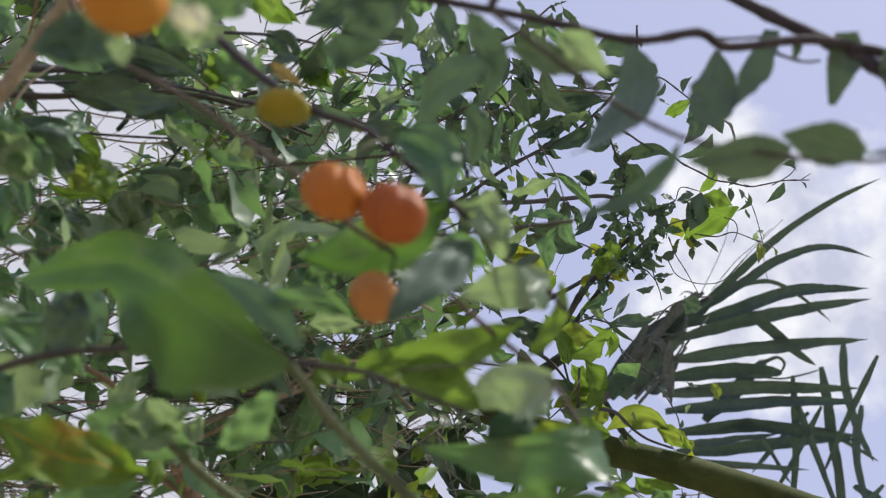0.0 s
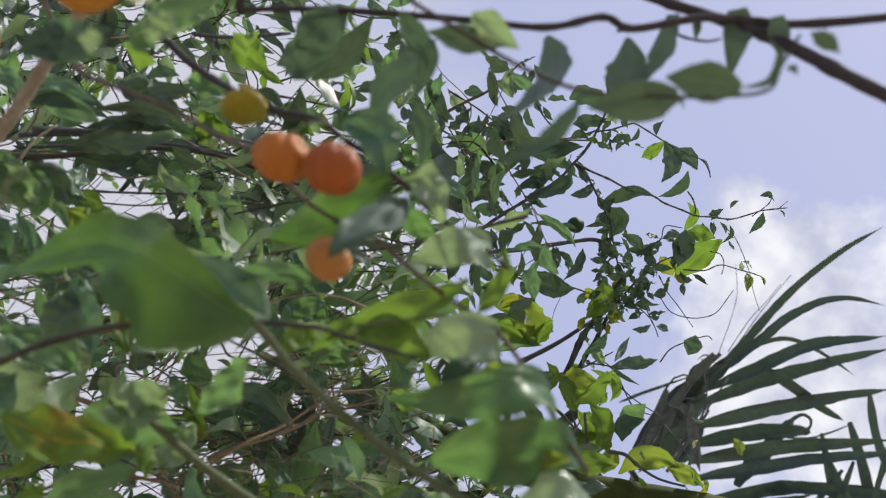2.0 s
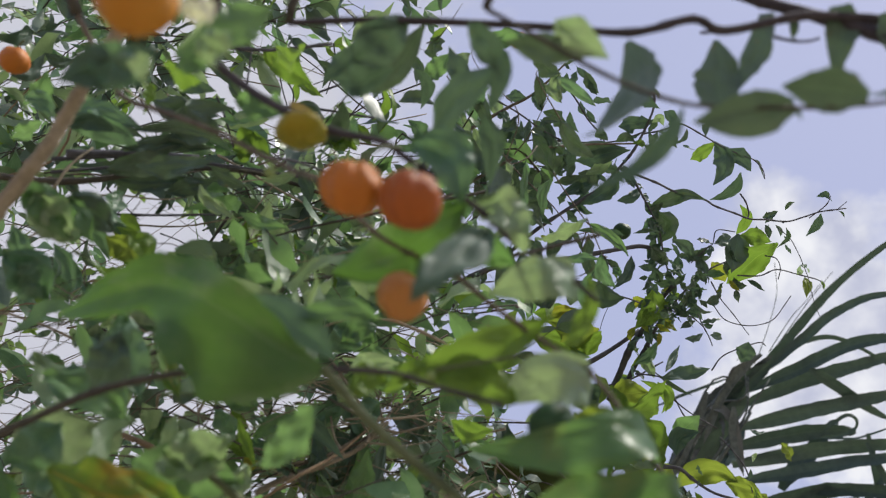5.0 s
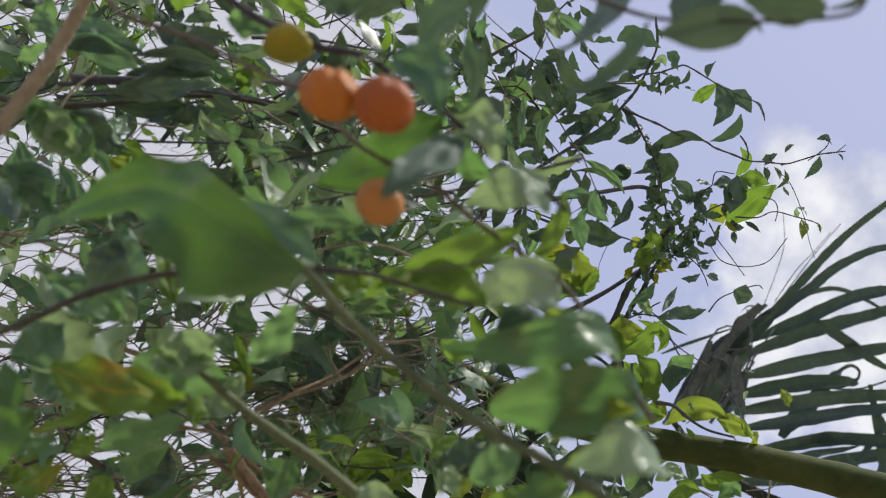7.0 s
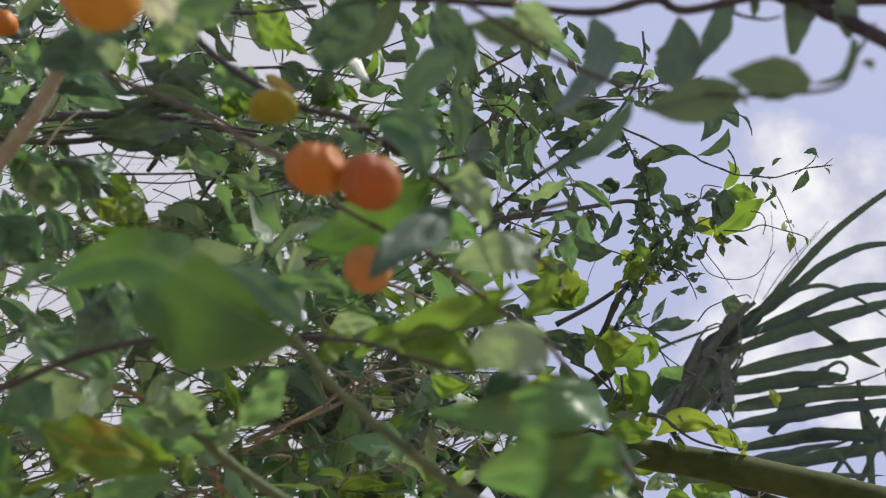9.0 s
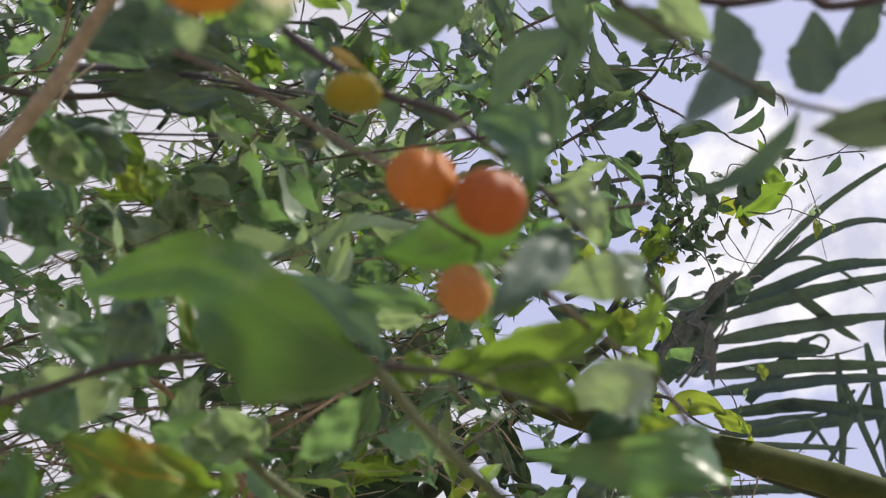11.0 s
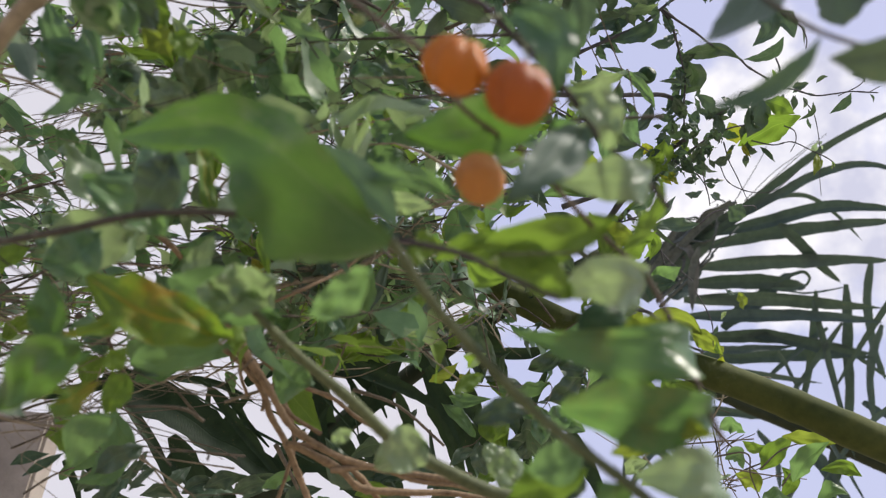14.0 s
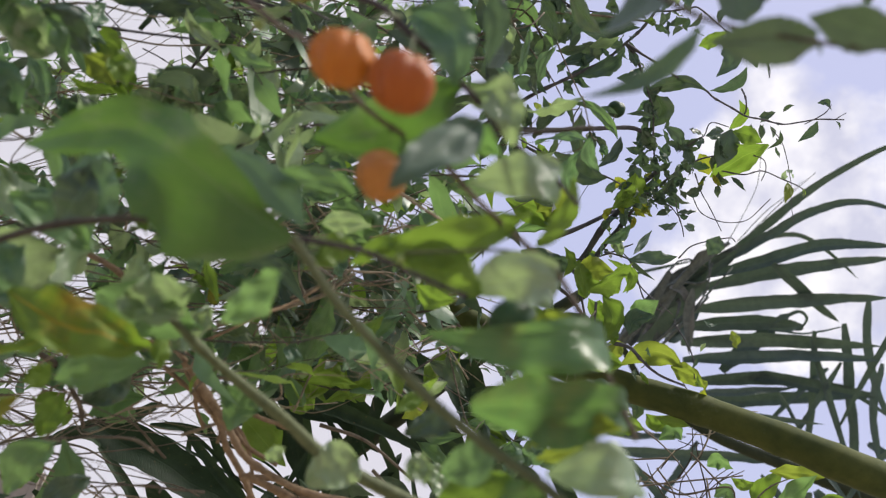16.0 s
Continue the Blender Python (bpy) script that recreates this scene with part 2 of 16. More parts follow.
BARK_GREEN = bark_material("bark_green_brown", (0.042, 0.056, 0.026), (0.125, 0.146, 0.072), 150.0, 0.7)
BARK_PURPLE = bark_material("bark_purple_grey", (0.024, 0.020, 0.023), (0.072, 0.062, 0.066), 150.0)
BARK_RED = bark_material("bark_vine_red_brown", (0.085, 0.058, 0.034), (0.29, 0.210, 0.130), 140.0)
TWIG_DARK = bark_material("twig_slate", (0.032, 0.032, 0.037), (0.115, 0.114, 0.124), 160.0)
TWIG = bark_material("twig_grey_brown", (0.045, 0.038, 0.030), (0.17, 0.145, 0.11), 160.0)
STALK = bark_material("stalk_green", (0.08, 0.14, 0.03), (0.20, 0.27, 0.07), 200.0, 0.6, bump=0.2)
PEEL = peel_material("peel_orange", (0.36, 0.112, 0.011), (0.46, 0.168, 0.018), (0.31, 0.076, 0.010))
PEEL_GOLD = peel_material("peel_golden_orange", (0.38, 0.155, 0.013), (0.46, 0.215, 0.020), (0.33, 0.112, 0.010))
PEEL_RED = peel_material("peel_red_orange", (0.29, 0.072, 0.010), (0.37, 0.108, 0.014), (0.24, 0.052, 0.009), 0.7)
PEEL_TAN = peel_material("peel_dull_orange", (0.36, 0.150, 0.034), (0.45, 0.215, 0.062), (0.30, 0.105, 0.020))
PEEL_YELLOW = peel_material("peel_yellow_green", (0.26, 0.21, 0.010), (0.12, 0.16, 0.014), (0.42, 0.24, 0.012), 0.5)
PEEL_YOUNG = peel_material("peel_pale_green", (0.17, 0.24, 0.075), (0.25, 0.32, 0.12), (0.14, 0.20, 0.06))
PEEL_GREEN = peel_material("peel_green", (0.018, 0.056, 0.020), (0.032, 0.080, 0.028), (0.02, 0.05, 0.015))


# ---- mesh writers ----
def mesh_object(name, verts, faces, material, parent=None, label="", uvs=None, smooth=True):
    me = bpy.data.meshes.new(name)
    me.from_pydata(verts, [], faces)
    if uvs is not None:
        layer = me.uv_layers.new(name="UVMap")
        idx = np.empty(len(me.loops), dtype=np.int32)
        me.loops.foreach_get("vertex_index", idx)
        layer.data.foreach_set("uv", np.asarray(uvs, dtype=np.float32)[idx].ravel())
    me.materials.append(material)
    if smooth:
        me.polygons.foreach_set("use_smooth", [True] * len(me.polygons))
    me.update()
    ob = new(name, me)
    if parent is not None:
        ob.parent = parent
    if label:
        ob["label"] = label
    return ob


def smooth_line(points, per=6):
    """Catmull-Rom through the points."""
    p = [Vector(q) for q in points]
    p = [p[0] * 2 - p[1]] + p + [p[-1] * 2 - p[-2]]
    out = []
    for i in range(1, len(p) - 2):
        a, b, c, d = p[i - 1:i + 3]
        for k in range(per):
            t = k / per
            out.append(0.5 * ((2 * b) + (c - a) * t + (2 * a - 5 * b + 4 * c - d) * t * t + (3 * b - a - 3 * c + d) * t ** 3))
    out.append(p[-2])
    return out


def tube(points, r0, r1, sides=8, per=6, rough=0.10, seed=0, knots=0.0, flat=1.0):
    """Verts and faces of a tapered, slightly uneven stem, closed at both ends."""
    rng = random.Random(seed)
    line = smooth_line(points, per) if per > 1 else [Vector(p) for p in points]
    n = len(line)
    verts, faces = [], []
    side = None
    for i, p in enumerate(line):
        d = (line[min(i + 1, n - 1)] - line[max(i - 1, 0)]).normalized()
        if side is None:
            side = d.orthogonal().normalized()
        side = (side - d * side.dot(d)).normalized()
        up = d.cross(side)
        r = r0 + (r1 - r0) * i / (n - 1)
        r *= 1 + rough * (rng.random() - 0.5) * 2 + (knots if rng.random() < 0.12 else 0)
        for k in range(sides):
            a = 2 * math.pi * k / sides
            verts.append(p + side * math.cos(a) * r + up * math.sin(a) * r * flat)
    for i in range(n - 1):
        for k in range(sides):
            a, b = i * sides + k, i * sides + (k + 1) % sides
            faces.append((a, b, b + sides, a + sides))
    faces.append(tuple(range(sides - 1, -1, -1)))
    faces.append(tuple((n - 1) * sides + k for k in range(sides)))
    return verts, faces


def blade_grid(length, width, bend=0.0, bow=0.0, fold=0.12, wave=0.04, twist=0.0, hook=0.0, seed=0, nu=10, nv=6, shape=0.0, ragged=0.010):
    """Verts, faces and UVs of one leaf blade from a short stalk at the origin along +x, facing +z."""
    rng = random.Random(seed)
    ph = [rng.random() * 6.28 for _ in range(5)]
    verts, faces, uvs = [], [], []
    for i in range(nu + 1):
        s = i / nu
        sk = max(0.0, (s - 0.07) / 0.93)
        w = 0.5 * width * (math.sin(math.pi * sk ** (0.82 + 0.45 * shape)) ** (0.72 - 0.28 * abs(shape)) if 0 < sk < 1 else 0.0)
        w = max(w, 0.5 * width * (0.05 if s < 0.9 else 0.008))
        a = twist * (s - 0.3)
        for j in range(nv + 1):
            v = 2 * j / nv - 1
            edge = 1 + (abs(v) > 0.9) * (ragged * (rng.random() - 0.5) * 4 + 0.05 * noise.noise(Vector((9 * s, ph[2], v))))
            y = v * w * edge
            z = fold * abs(y) - 0.5 * fold * y * y / (0.5 * width) + wave * width * v * v * (math.sin(9.0 * s + ph[0] + (1.6 if v > 0 else 0)) + 0.5 * math.sin(21 * s + ph[2] + (2.4 if v > 0 else 0))) \
                + 0.4 * wave * width * math.sin(13 * s + ph[1] + 2 * v) + 1.6 * wave * width * noise.noise(Vector((5 * s + ph[3], 2.2 * v, ph[4])))
            y, z = y * math.cos(a) - z * math.sin(a), y * math.sin(a) + z * math.cos(a)
            arc = math.sin(math.pi * s)
            verts.append(Vector((length * s, y + bow * arc, z + bend * arc - hook * max(0.0, (s - 0.66) / 0.34) ** 2)))
            uvs.append((s, 0.5 + 0.5 * v))
    for i in range(nu):
        for j in range(nv):
            a = i * (nv + 1) + j
            faces.append((a, a + nv + 1, a + nv + 2, a + 1))
    return verts, faces, uvs


def frame_of(base, tip, normal):
    x = (Vector(tip) - Vector(base)).normalized()
    z = Vector(normal)
    z = z - x * z.dot(x)
    z = z.normalized() if z.length > 1e-5 else x.orthogonal().normalized()
    y = z.cross(x)
    m = Matrix((x, y, z)).transposed().to_4x4()
    m.translation = Vector(base)
    return m


COUNT = [0]


def leaf(parent, base, tip, width, normal, material, bend=0.0, bow=0.0, fold=0.15, wave=0.05, twist=0.0, hook=0.0, shape=0.0, label="", name="leaf"):
    """One leaf of its own shape, between two places."""
    COUNT[0] += 1
    length = (Vector(tip) - Vector(base)).length
    own = random.Random(COUNT[0] * 3 + 1)
    fold, wave, twist = fold + own.uniform(0.05, 0.30), wave + own.uniform(0.02, 0.09), twist + own.uniform(-0.6, 0.6)
    hook = hook or own.uniform(0.0, 0.12) * length
    verts, faces, uvs = blade_grid(length, width, bend, bow, fold, wave, twist, hook, COUNT[0], 22, 10, shape)
    ob = mesh_object(name, verts, faces, material, None, label, uvs)
    ob.parent = parent
    ob.matrix_parent_inverse = Matrix.Translation(ORIGIN[parent.name]).inverted()
    ob.matrix_basis = frame_of(base, tip, normal)
    return ob


ORIGIN = {}


def root(name, at, label, category, group="", kind=""):
    ob = new(name)
    ob.empty_display_size = 0.05
    ob.location = at
    ORIGIN[ob.name] = Vector(at)
    return tagged(ob, label, category, group, kind)


def stem(parent, name, material, r0, r1, *points, label="", sides=8, per=6, rough=0.05, knots=0.16, flat=1.0):
    """A branch through world points, as a part of parent. Its own origin is the first point."""
    COUNT[0] += 1
    verts, faces = tube(points, r0, r1, sides, per, rough, COUNT[0], knots, flat)
    at = Vector(points[0])
    ob = mesh_object(name, [v - at for v in verts], faces, material, None, label)
    ob.parent = parent
    ob.matrix_parent_inverse = Matrix.Translation(ORIGIN[parent.name]).inverted()
    ob.location = at
    ORIGIN[ob.name] = at
    return ob


def fruit(at, size, material, label, up=(0.0, 0.0, 1.0), lobes=0.03, squash=0.94, stalk=None, seed=1, calyx=True, cleft=None):
    """A citrus fruit: dimpled peel, star calyx, stalk."""
    base = root("fruit", at, label, "fruit", "fruits on the citrus tree")
    nu, nv, r = 36, 24, size / 2
    q = Vector((0, 0, 1)).rotation_difference(Vector(up).normalized())
    ph = random.Random(seed).random() * 6
    verts, faces = [], []
    for i in range(nv + 1):
        th = math.pi * i / nv
        for k in range(nu):
            a = 2 * math.pi * k / nu
            lump = 1 + lobes * (1.9 * abs(math.cos(2.5 * a + ph)) ** 0.6 - 1.45) * math.sin(th) ** 0.8 + 0.025 * math.sin(3 * a + 2 * th + ph) + 0.03 * noise.noise(Vector((3 * math.cos(a), 3 * math.sin(a), 2 * th + ph)))
            rr = r * lump * (1 - 0.13 * math.exp(-(th / 0.28) ** 2) - 0.05 * math.exp(-((math.pi - th) / 0.25) ** 2))
            v = q @ Vector((rr * math.sin(th) * math.cos(a), rr * math.sin(th) * math.sin(a), rr * squash * math.cos(th)))
            if cleft is not None:
                v *= 1 - 0.22 * math.exp(-(v.angle(Vector(cleft)) / 0.30) ** 2)
            verts.append(v)
    for i in range(nv):
        for k in range(nu):
            a, b = i * nu + k, i * nu + (k + 1) % nu
            faces.append((a, a + nu, b + nu, b))
    mesh_object("peel", verts, faces, material, base)
    if calyx:
        cv, cf = [], []
        for k in range(10):
            a, rad = math.pi * k / 5, r * (0.30 if k % 2 == 0 else 0.13)
            cv.append(q @ Vector((rad * math.cos(a), rad * math.sin(a), r * squash * (0.90 if k % 2 == 0 else 0.88))))
        cv.append(q @ Vector((0, 0, r * squash * 0.93)))
        cv.append(q @ Vector((0, 0, r * squash * 0.82)))
        for k in range(10):
            cf.append((k, (k + 1) % 10, 10))
            cf.append(((k + 1) % 10, k, 11))
        mesh_object("calyx", cv, cf, STALK, base, "green star-shaped calyx", smooth=False)
    if stalk is not None:
        top = q @ Vector((0, 0, r * squash * 0.84))
        end = Vector(stalk) - Vector(at)
        bow = (top + end) / 2 + q @ Vector((0, 0, 0.06 * (end - top).length))
        sv, sf = tube([top, bow, end], 0.0008, 0.0010, 6, 5, 0.15, seed)
        mesh_object("stalk", sv, sf, BARK_GREEN, base, "thin green stalk")
    return base


def curved_leaf(parent, normal, material, left, right, *points, fold=0.2, wave=0.05, twist=0.0, label=""):
    """A leaf whose midrib runs through world points, with the width on each side of it at each point."""
    COUNT[0] += 1
    own = random.Random(COUNT[0])
    ph = [own.uniform(0, 40) for _ in range(4)]
    line = smooth_line(points, 8)
    halves = [smooth_line([(w, 0, 0) for w in side], 8) for side in (right, left)]
    at, n, nv = line[0].copy(), len(line), 12
    z = Vector(normal)
    verts, faces, uvs = [], [], []
    for i, p in enumerate(line):
        s = i / (n - 1)
        d = (line[min(i + 1, n - 1)] - line[max(i - 1, 0)]).normalized()
        z = (z - d * z.dot(d)).normalized()
        turned = Matrix.Rotation(twist * (s - 0.35), 3, d)
        zt = turned @ z
        y = zt.cross(d)
        for j in range(nv + 1):
            v = 2 * j / nv - 1
            side = halves[v > 0]
            half = max(0.0003, side[round(s * (len(side) - 1))].x)
            rim = 1 + (0.10 * noise.noise(Vector((14 * s, ph[0], v))) + 0.08 * noise.noise(Vector((40 * s, ph[1], v))) if abs(v) > 0.9 else 0)
            lift = fold * abs(v) * (1 - 0.45 * abs(v)) + wave * v * v * (math.sin(12 * s + ph[2] + 2 * v) + 0.6 * math.sin(25 * s + ph[3] - v)) + 1.5 * wave * noise.noise(Vector((4 * s + ph[1], 1.7 * v, ph[0])))
            verts.append(p - at + y * v * half * rim + zt * lift * half)
            uvs.append((s, 0.5 + 0.5 * v))
    for i in range(n - 1):
        for j in range(nv):
            a = i * (nv + 1) + j
            faces.append((a, a + nv + 1, a + nv + 2, a + 1))
    ob = mesh_object("leaf", verts, faces, material, None, label, uvs)
    ob.parent = parent
    ob.matrix_parent_inverse = Matrix.Translation(ORIGIN[parent.name]).inverted()
    ob.location = at
    return ob


def bent_leaf(parent, normal, material, half, lean, twist, *points, label=""):
    """A crumpled, pointed leaf of one half width whose midrib runs through world points."""
    shape = [0.06, 0.40, 0.78, 0.97, 1.0, 0.88, 0.64, 0.32, 0.01]
    return curved_leaf(parent, normal, material, [half * w * (1 + lean) for w in shape], [half * w * (1 - lean) for w in shape], *points, fold=0.42, wave=0.28, twist=twist, label=label)


def frond_blade(parent, width, normal, *points, material=None, taper=0.25, name="leaflet", fold=0.35, per=5):
    """A palm leaflet: a long, folded ribbon through world points, narrowing to its tip."""
    COUNT[0] += 1
    own = random.Random(COUNT[0])
    own_phase = own.uniform(0, 50)
    line = smooth_line(points, per)
    at = line[0].copy()
    n = len(line)
    verts, faces, uvs = [], [], []
    for i, p in enumerate(line):
        s = i / (n - 1)
        d = (line[min(i + 1, n - 1)] - line[max(i - 1, 0)]).normalized()
        z = Vector(normal)
        z = (z - d * z.dot(d)).normalized()
        y = z.cross(d)
        w = 0.5 * width * min(1.0, 0.45 + 3.5 * s) * (1 - (1 - taper) * max(0, (s - 0.35) / 0.65) ** 1.5) * min(1.0, 9.0 * (1 - s) + 0.06) * (1 + own.uniform(-0.09, 0.09))
        ripple = 0.2 * width * noise.noise(Vector((7 * s, own_phase, 0.3)))
        for v in (-1, -0.5, 0, 0.5, 1):
            verts.append(p - at + y * (v * w + 0.4 * ripple) + z * (fold * abs(v) * w + ripple))
            uvs.append((s * 6, 0.5 + 0.5 * v))
    for i in range(n - 1):
        for j in range(4):
            a = i * 5 + j
            faces.append((a, a + 5, a + 6, a + 1))
    ob = mesh_object(name, verts, faces, material or PALM, None, "", uvs)
    ob.parent = parent
    ob.matrix_parent_inverse = Matrix.Translation(ORIGIN[parent.name]).inverted()
    ob.location = at
    return ob


# ---- the citrus tree ----
tree = root("citrus_tree", (-0.55, 0.75, 0.0), "leafy citrus tree with ripe orange fruits, seen from below", "tree")

# boughs and the leaves on them
bough = stem(tree, "branch", BARK_PALE, 0.00440, 0.00600, (-0.1387, 0.4632, 2.0591), (-0.1694, 0.4879, 2.0319), (-0.1868, 0.5015, 2.0178), (-0.1975, 0.5109, 2.0104), (-0.2100, 0.5219, 1.9999), (-0.2198, 0.5296, 1.9859), (-0.2353, 0.5396, 1.9721), (-0.2489, 0.5480, 1.9605), (-0.2766, 0.5635, 1.9355), (-0.3101, 0.5926, 1.9026), knots=0.22, rough=0.08, sides=12, label="pale beige branch")
arm = stem(tree, "branch", BARK_TAN, 0.00185, 0.00150, (-0.1712, 0.4509, 2.0220), (-0.1517, 0.4802, 1.9860), (-0.1358, 0.4830, 1.9655), (-0.1041, 0.4804, 1.9437), (-0.0706, 0.4789, 1.9206), (-0.0417, 0.4794, 1.8985), (-0.0166, 0.4764, 1.8763), (0.0063, 0.4743, 1.8581), (0.0270, 0.5231, 1.8606), (0.0635, 0.5490, 1.8524), (0.0860, 0.5632, 1.8361), (0.1054, 0.5742, 1.8231), (0.1247, 0.5834, 1.8108), (0.1414, 0.5866, 1.7961), (0.1588, 0.5933, 1.7673), (0.1734, 0.6038, 1.7390), (0.1884, 0.6121, 1.7098))
rod = stem(tree, "branch", BARK_PURPLE, 0.00299, 0.00129, (-0.0997, 0.4970, 2.0272), (-0.0697, 0.4980, 1.9905), (-0.0349, 0.4966, 1.9545), (-0.0007, 0.4970, 1.9288), (0.0313, 0.4939, 1.9113), (0.0467, 0.4982, 1.8982), (0.0680, 0.5087, 1.8845), (0.0897, 0.5240, 1.8703), (0.1062, 0.5418, 1.8604), (0.1323, 0.5575, 1.8489), (0.1501, 0.5682, 1.8340))
bar = stem(tree, "branch", BARK_BROWN, 0.00268, 0.00192, (-0.2846, 0.6231, 1.7954), (-0.2222, 0.6057, 1.8035), (-0.1630, 0.5828, 1.8084), (-0.0971, 0.5620, 1.8034), (-0.0482, 0.5563, 1.7945), (-0.0091, 0.5490, 1.7882))
shoot = stem(tree, "branch", BARK_GREEN, 0.00279, 0.00297, (-0.0058, 0.5417, 1.7849), (0.0051, 0.5488, 1.7728), (0.0190, 0.5568, 1.7573), (0.0457, 0.5725, 1.7359), (0.0826, 0.5866, 1.7082), (0.1121, 0.5945, 1.6910), (0.1379, 0.6001, 1.6762), (0.1662, 0.6041, 1.6558))
spur = stem(tree, "branch", BARK_PURPLE, 0.00207, 0.00123, (-0.0091, 0.5487, 1.7890), (0.0067, 0.5512, 1.7888), (0.0327, 0.5598, 1.7889), (0.0565, 0.5690, 1.7830), (0.0897, 0.5772, 1.7741))
sprout = stem(tree, "branch", BARK_GREEN, 0.00106, 0.00080, (0.0532, 0.5651, 1.7930), (0.0802, 0.5687, 1.7981), (0.1076, 0.5711, 1.8018), (0.1263, 0.5751, 1.8008), (0.1426, 0.5811, 1.7941))
cane = stem(tree, "branch", BARK_GREEN, 0.00236, 0.00797, (-0.1156, 0.6480, 1.7884), (-0.1039, 0.6552, 1.7794), (-0.0792, 0.6805, 1.7631), (-0.0381, 0.7201, 1.7419), (-0.0060, 0.7531, 1.7239), (0.0543, 0.7960, 1.7074), (0.1096, 0.8208, 1.6914), (0.1721, 0.9390, 1.6089), (0.1791, 1.1355, 1.3445), (0.0734, 1.3179, 1.0246))
high = stem(tree, "branch", BARK_PURPLE, 0.00221, 0.00332, (-0.0363, 0.4842, 2.0330), (0.0328, 0.4810, 2.0176), (0.1290, 0.4821, 1.9928), (0.1867, 0.4786, 1.9694), (0.2267, 0.4789, 1.9762), (0.2479, 0.4906, 1.9763), (0.3010, 0.4930, 1.9854), (0.3550, 0.4970, 1.9751), (0.4113, 0.4905, 1.9648), (0.4712, 0.4844, 1.9589))
top = stem(tree, "branch", BARK_PURPLE, 0.00374, 0.00483, (0.2483, 0.4990, 2.0447), (0.2823, 0.5020, 2.0189), (0.3135, 0.5016, 1.9932), (0.3358, 0.4997, 1.9698), (0.3587, 0.4994, 1.9422), (0.3908, 0.5009, 1.9024), (0.4943, 0.5220, 1.8239))
stem(top, "twig", BARK_PURPLE, 0.00123, 0.00082, (0.2801, 0.5134, 2.0104), (0.2877, 0.5189, 2.0029), (0.3049, 0.5201, 1.9949), (0.3153, 0.5173, 1.9927))
stem(top, "twig", BARK_PURPLE, 0.00117, 0.00058, (0.2456, 0.5249, 2.0232), (0.2624, 0.5218, 2.0179), (0.2798, 0.5164, 2.0137), (0.2938, 0.5126, 2.0091))
line = stem(tree, "branch", BARK_BROWN, 0.00145, 0.00101, (0.1012, 0.4291, 1.9387), (0.1257, 0.4368, 1.9201), (0.1614, 0.4486, 1.8938), (0.1910, 0.4576, 1.8800), (0.2139, 0.4597, 1.8718), (0.2466, 0.4572, 1.8626), (0.2754, 0.4597, 1.8618), (0.3035, 0.4587, 1.8627), (0.3140, 0.4534, 1.8773), (0.3268, 0.4448, 1.8928))

bent_leaf(bough, (0.35, -0.58, -0.74), LEAF_SLATE, 0.0115, -0.01, -0.17, (-0.1140, 0.3979, 1.8745), (-0.0963, 0.4041, 1.8902), (-0.0727, 0.4102, 1.9078))
bent_leaf(bough, (0.64, -0.63, -0.44), LEAF_PALE, 0.0124, 0.08, 0.16, (-0.0445, 0.4676, 2.0214), (-0.0864, 0.4752, 2.0141), (-0.1136, 0.4834, 2.0105))
bent_leaf(bough, (0.13, 0.21, -0.97), LEAF_BRIGHT, 0.0124, 0.09, -0.24, (-0.1418, 0.5153, 2.0482), (-0.1279, 0.5195, 2.0379), (-0.1119, 0.5224, 2.0292))
bent_leaf(bough, (0.92, -0.30, -0.24), LEAF_BRIGHT, 0.0068, 0.10, 0.15, (-0.1793, 0.5451, 2.0734), (-0.1760, 0.5578, 2.0703), (-0.1829, 0.5702, 2.0612))
bent_leaf(bough, (0.71, -0.53, -0.46), LEAF_DARK, 0.0139, -0.04, -0.44, (-0.238, 0.655, 2.190), (-0.215, 0.666, 2.184), (-0.183, 0.679, 2.180))
bent_leaf(bough, (0.61, -0.44, -0.66), LEAF_SLATE, 0.0098, 0.20, -0.09, (-0.2737, 0.5965, 2.1148), (-0.2545, 0.6167, 2.1268), (-0.2302, 0.6446, 2.1342))
bent_leaf(bough, (0.25, -0.52, -0.81), LEAF_SLATE, 0.0079, -0.11, 0.15, (-0.254, 0.700, 2.186), (-0.212, 0.698, 2.193), (-0.171, 0.722, 2.174))
bent_leaf(bough, (0.68, -0.37, -0.64), LEAF_DARK, 0.0072, -0.15, -0.13, (-0.276, 0.699, 2.174), (-0.254, 0.701, 2.181), (-0.227, 0.711, 2.183))
bent_leaf(bough, (0.62, -0.60, -0.50), LEAF_DARK, 0.0106, 0.05, -0.11, (-0.355, 0.732, 2.195), (-0.306, 0.762, 2.209), (-0.257, 0.780, 2.229))
bent_leaf(bough, (0.69, -0.06, -0.72), LEAF, 0.0101, -0.14, 0.32, (-0.2505, 0.5489, 1.9748), (-0.2387, 0.5775, 1.9773), (-0.2200, 0.6193, 1.9693))
bent_leaf(bough, (0.26, -0.90, -0.34), LEAF_SLATE, 0.0112, -0.02, 0.45, (-0.3126, 0.6795, 2.0887), (-0.2892, 0.6963, 2.0885), (-0.2658, 0.7188, 2.0809))
bent_leaf(bough, (0.62, -0.35, -0.70), LEAF_YELLOW, 0.0128, -0.10, -0.35, (-0.2615, 0.6859, 2.0405), (-0.2518, 0.7029, 2.0410), (-0.2453, 0.7220, 2.0362))
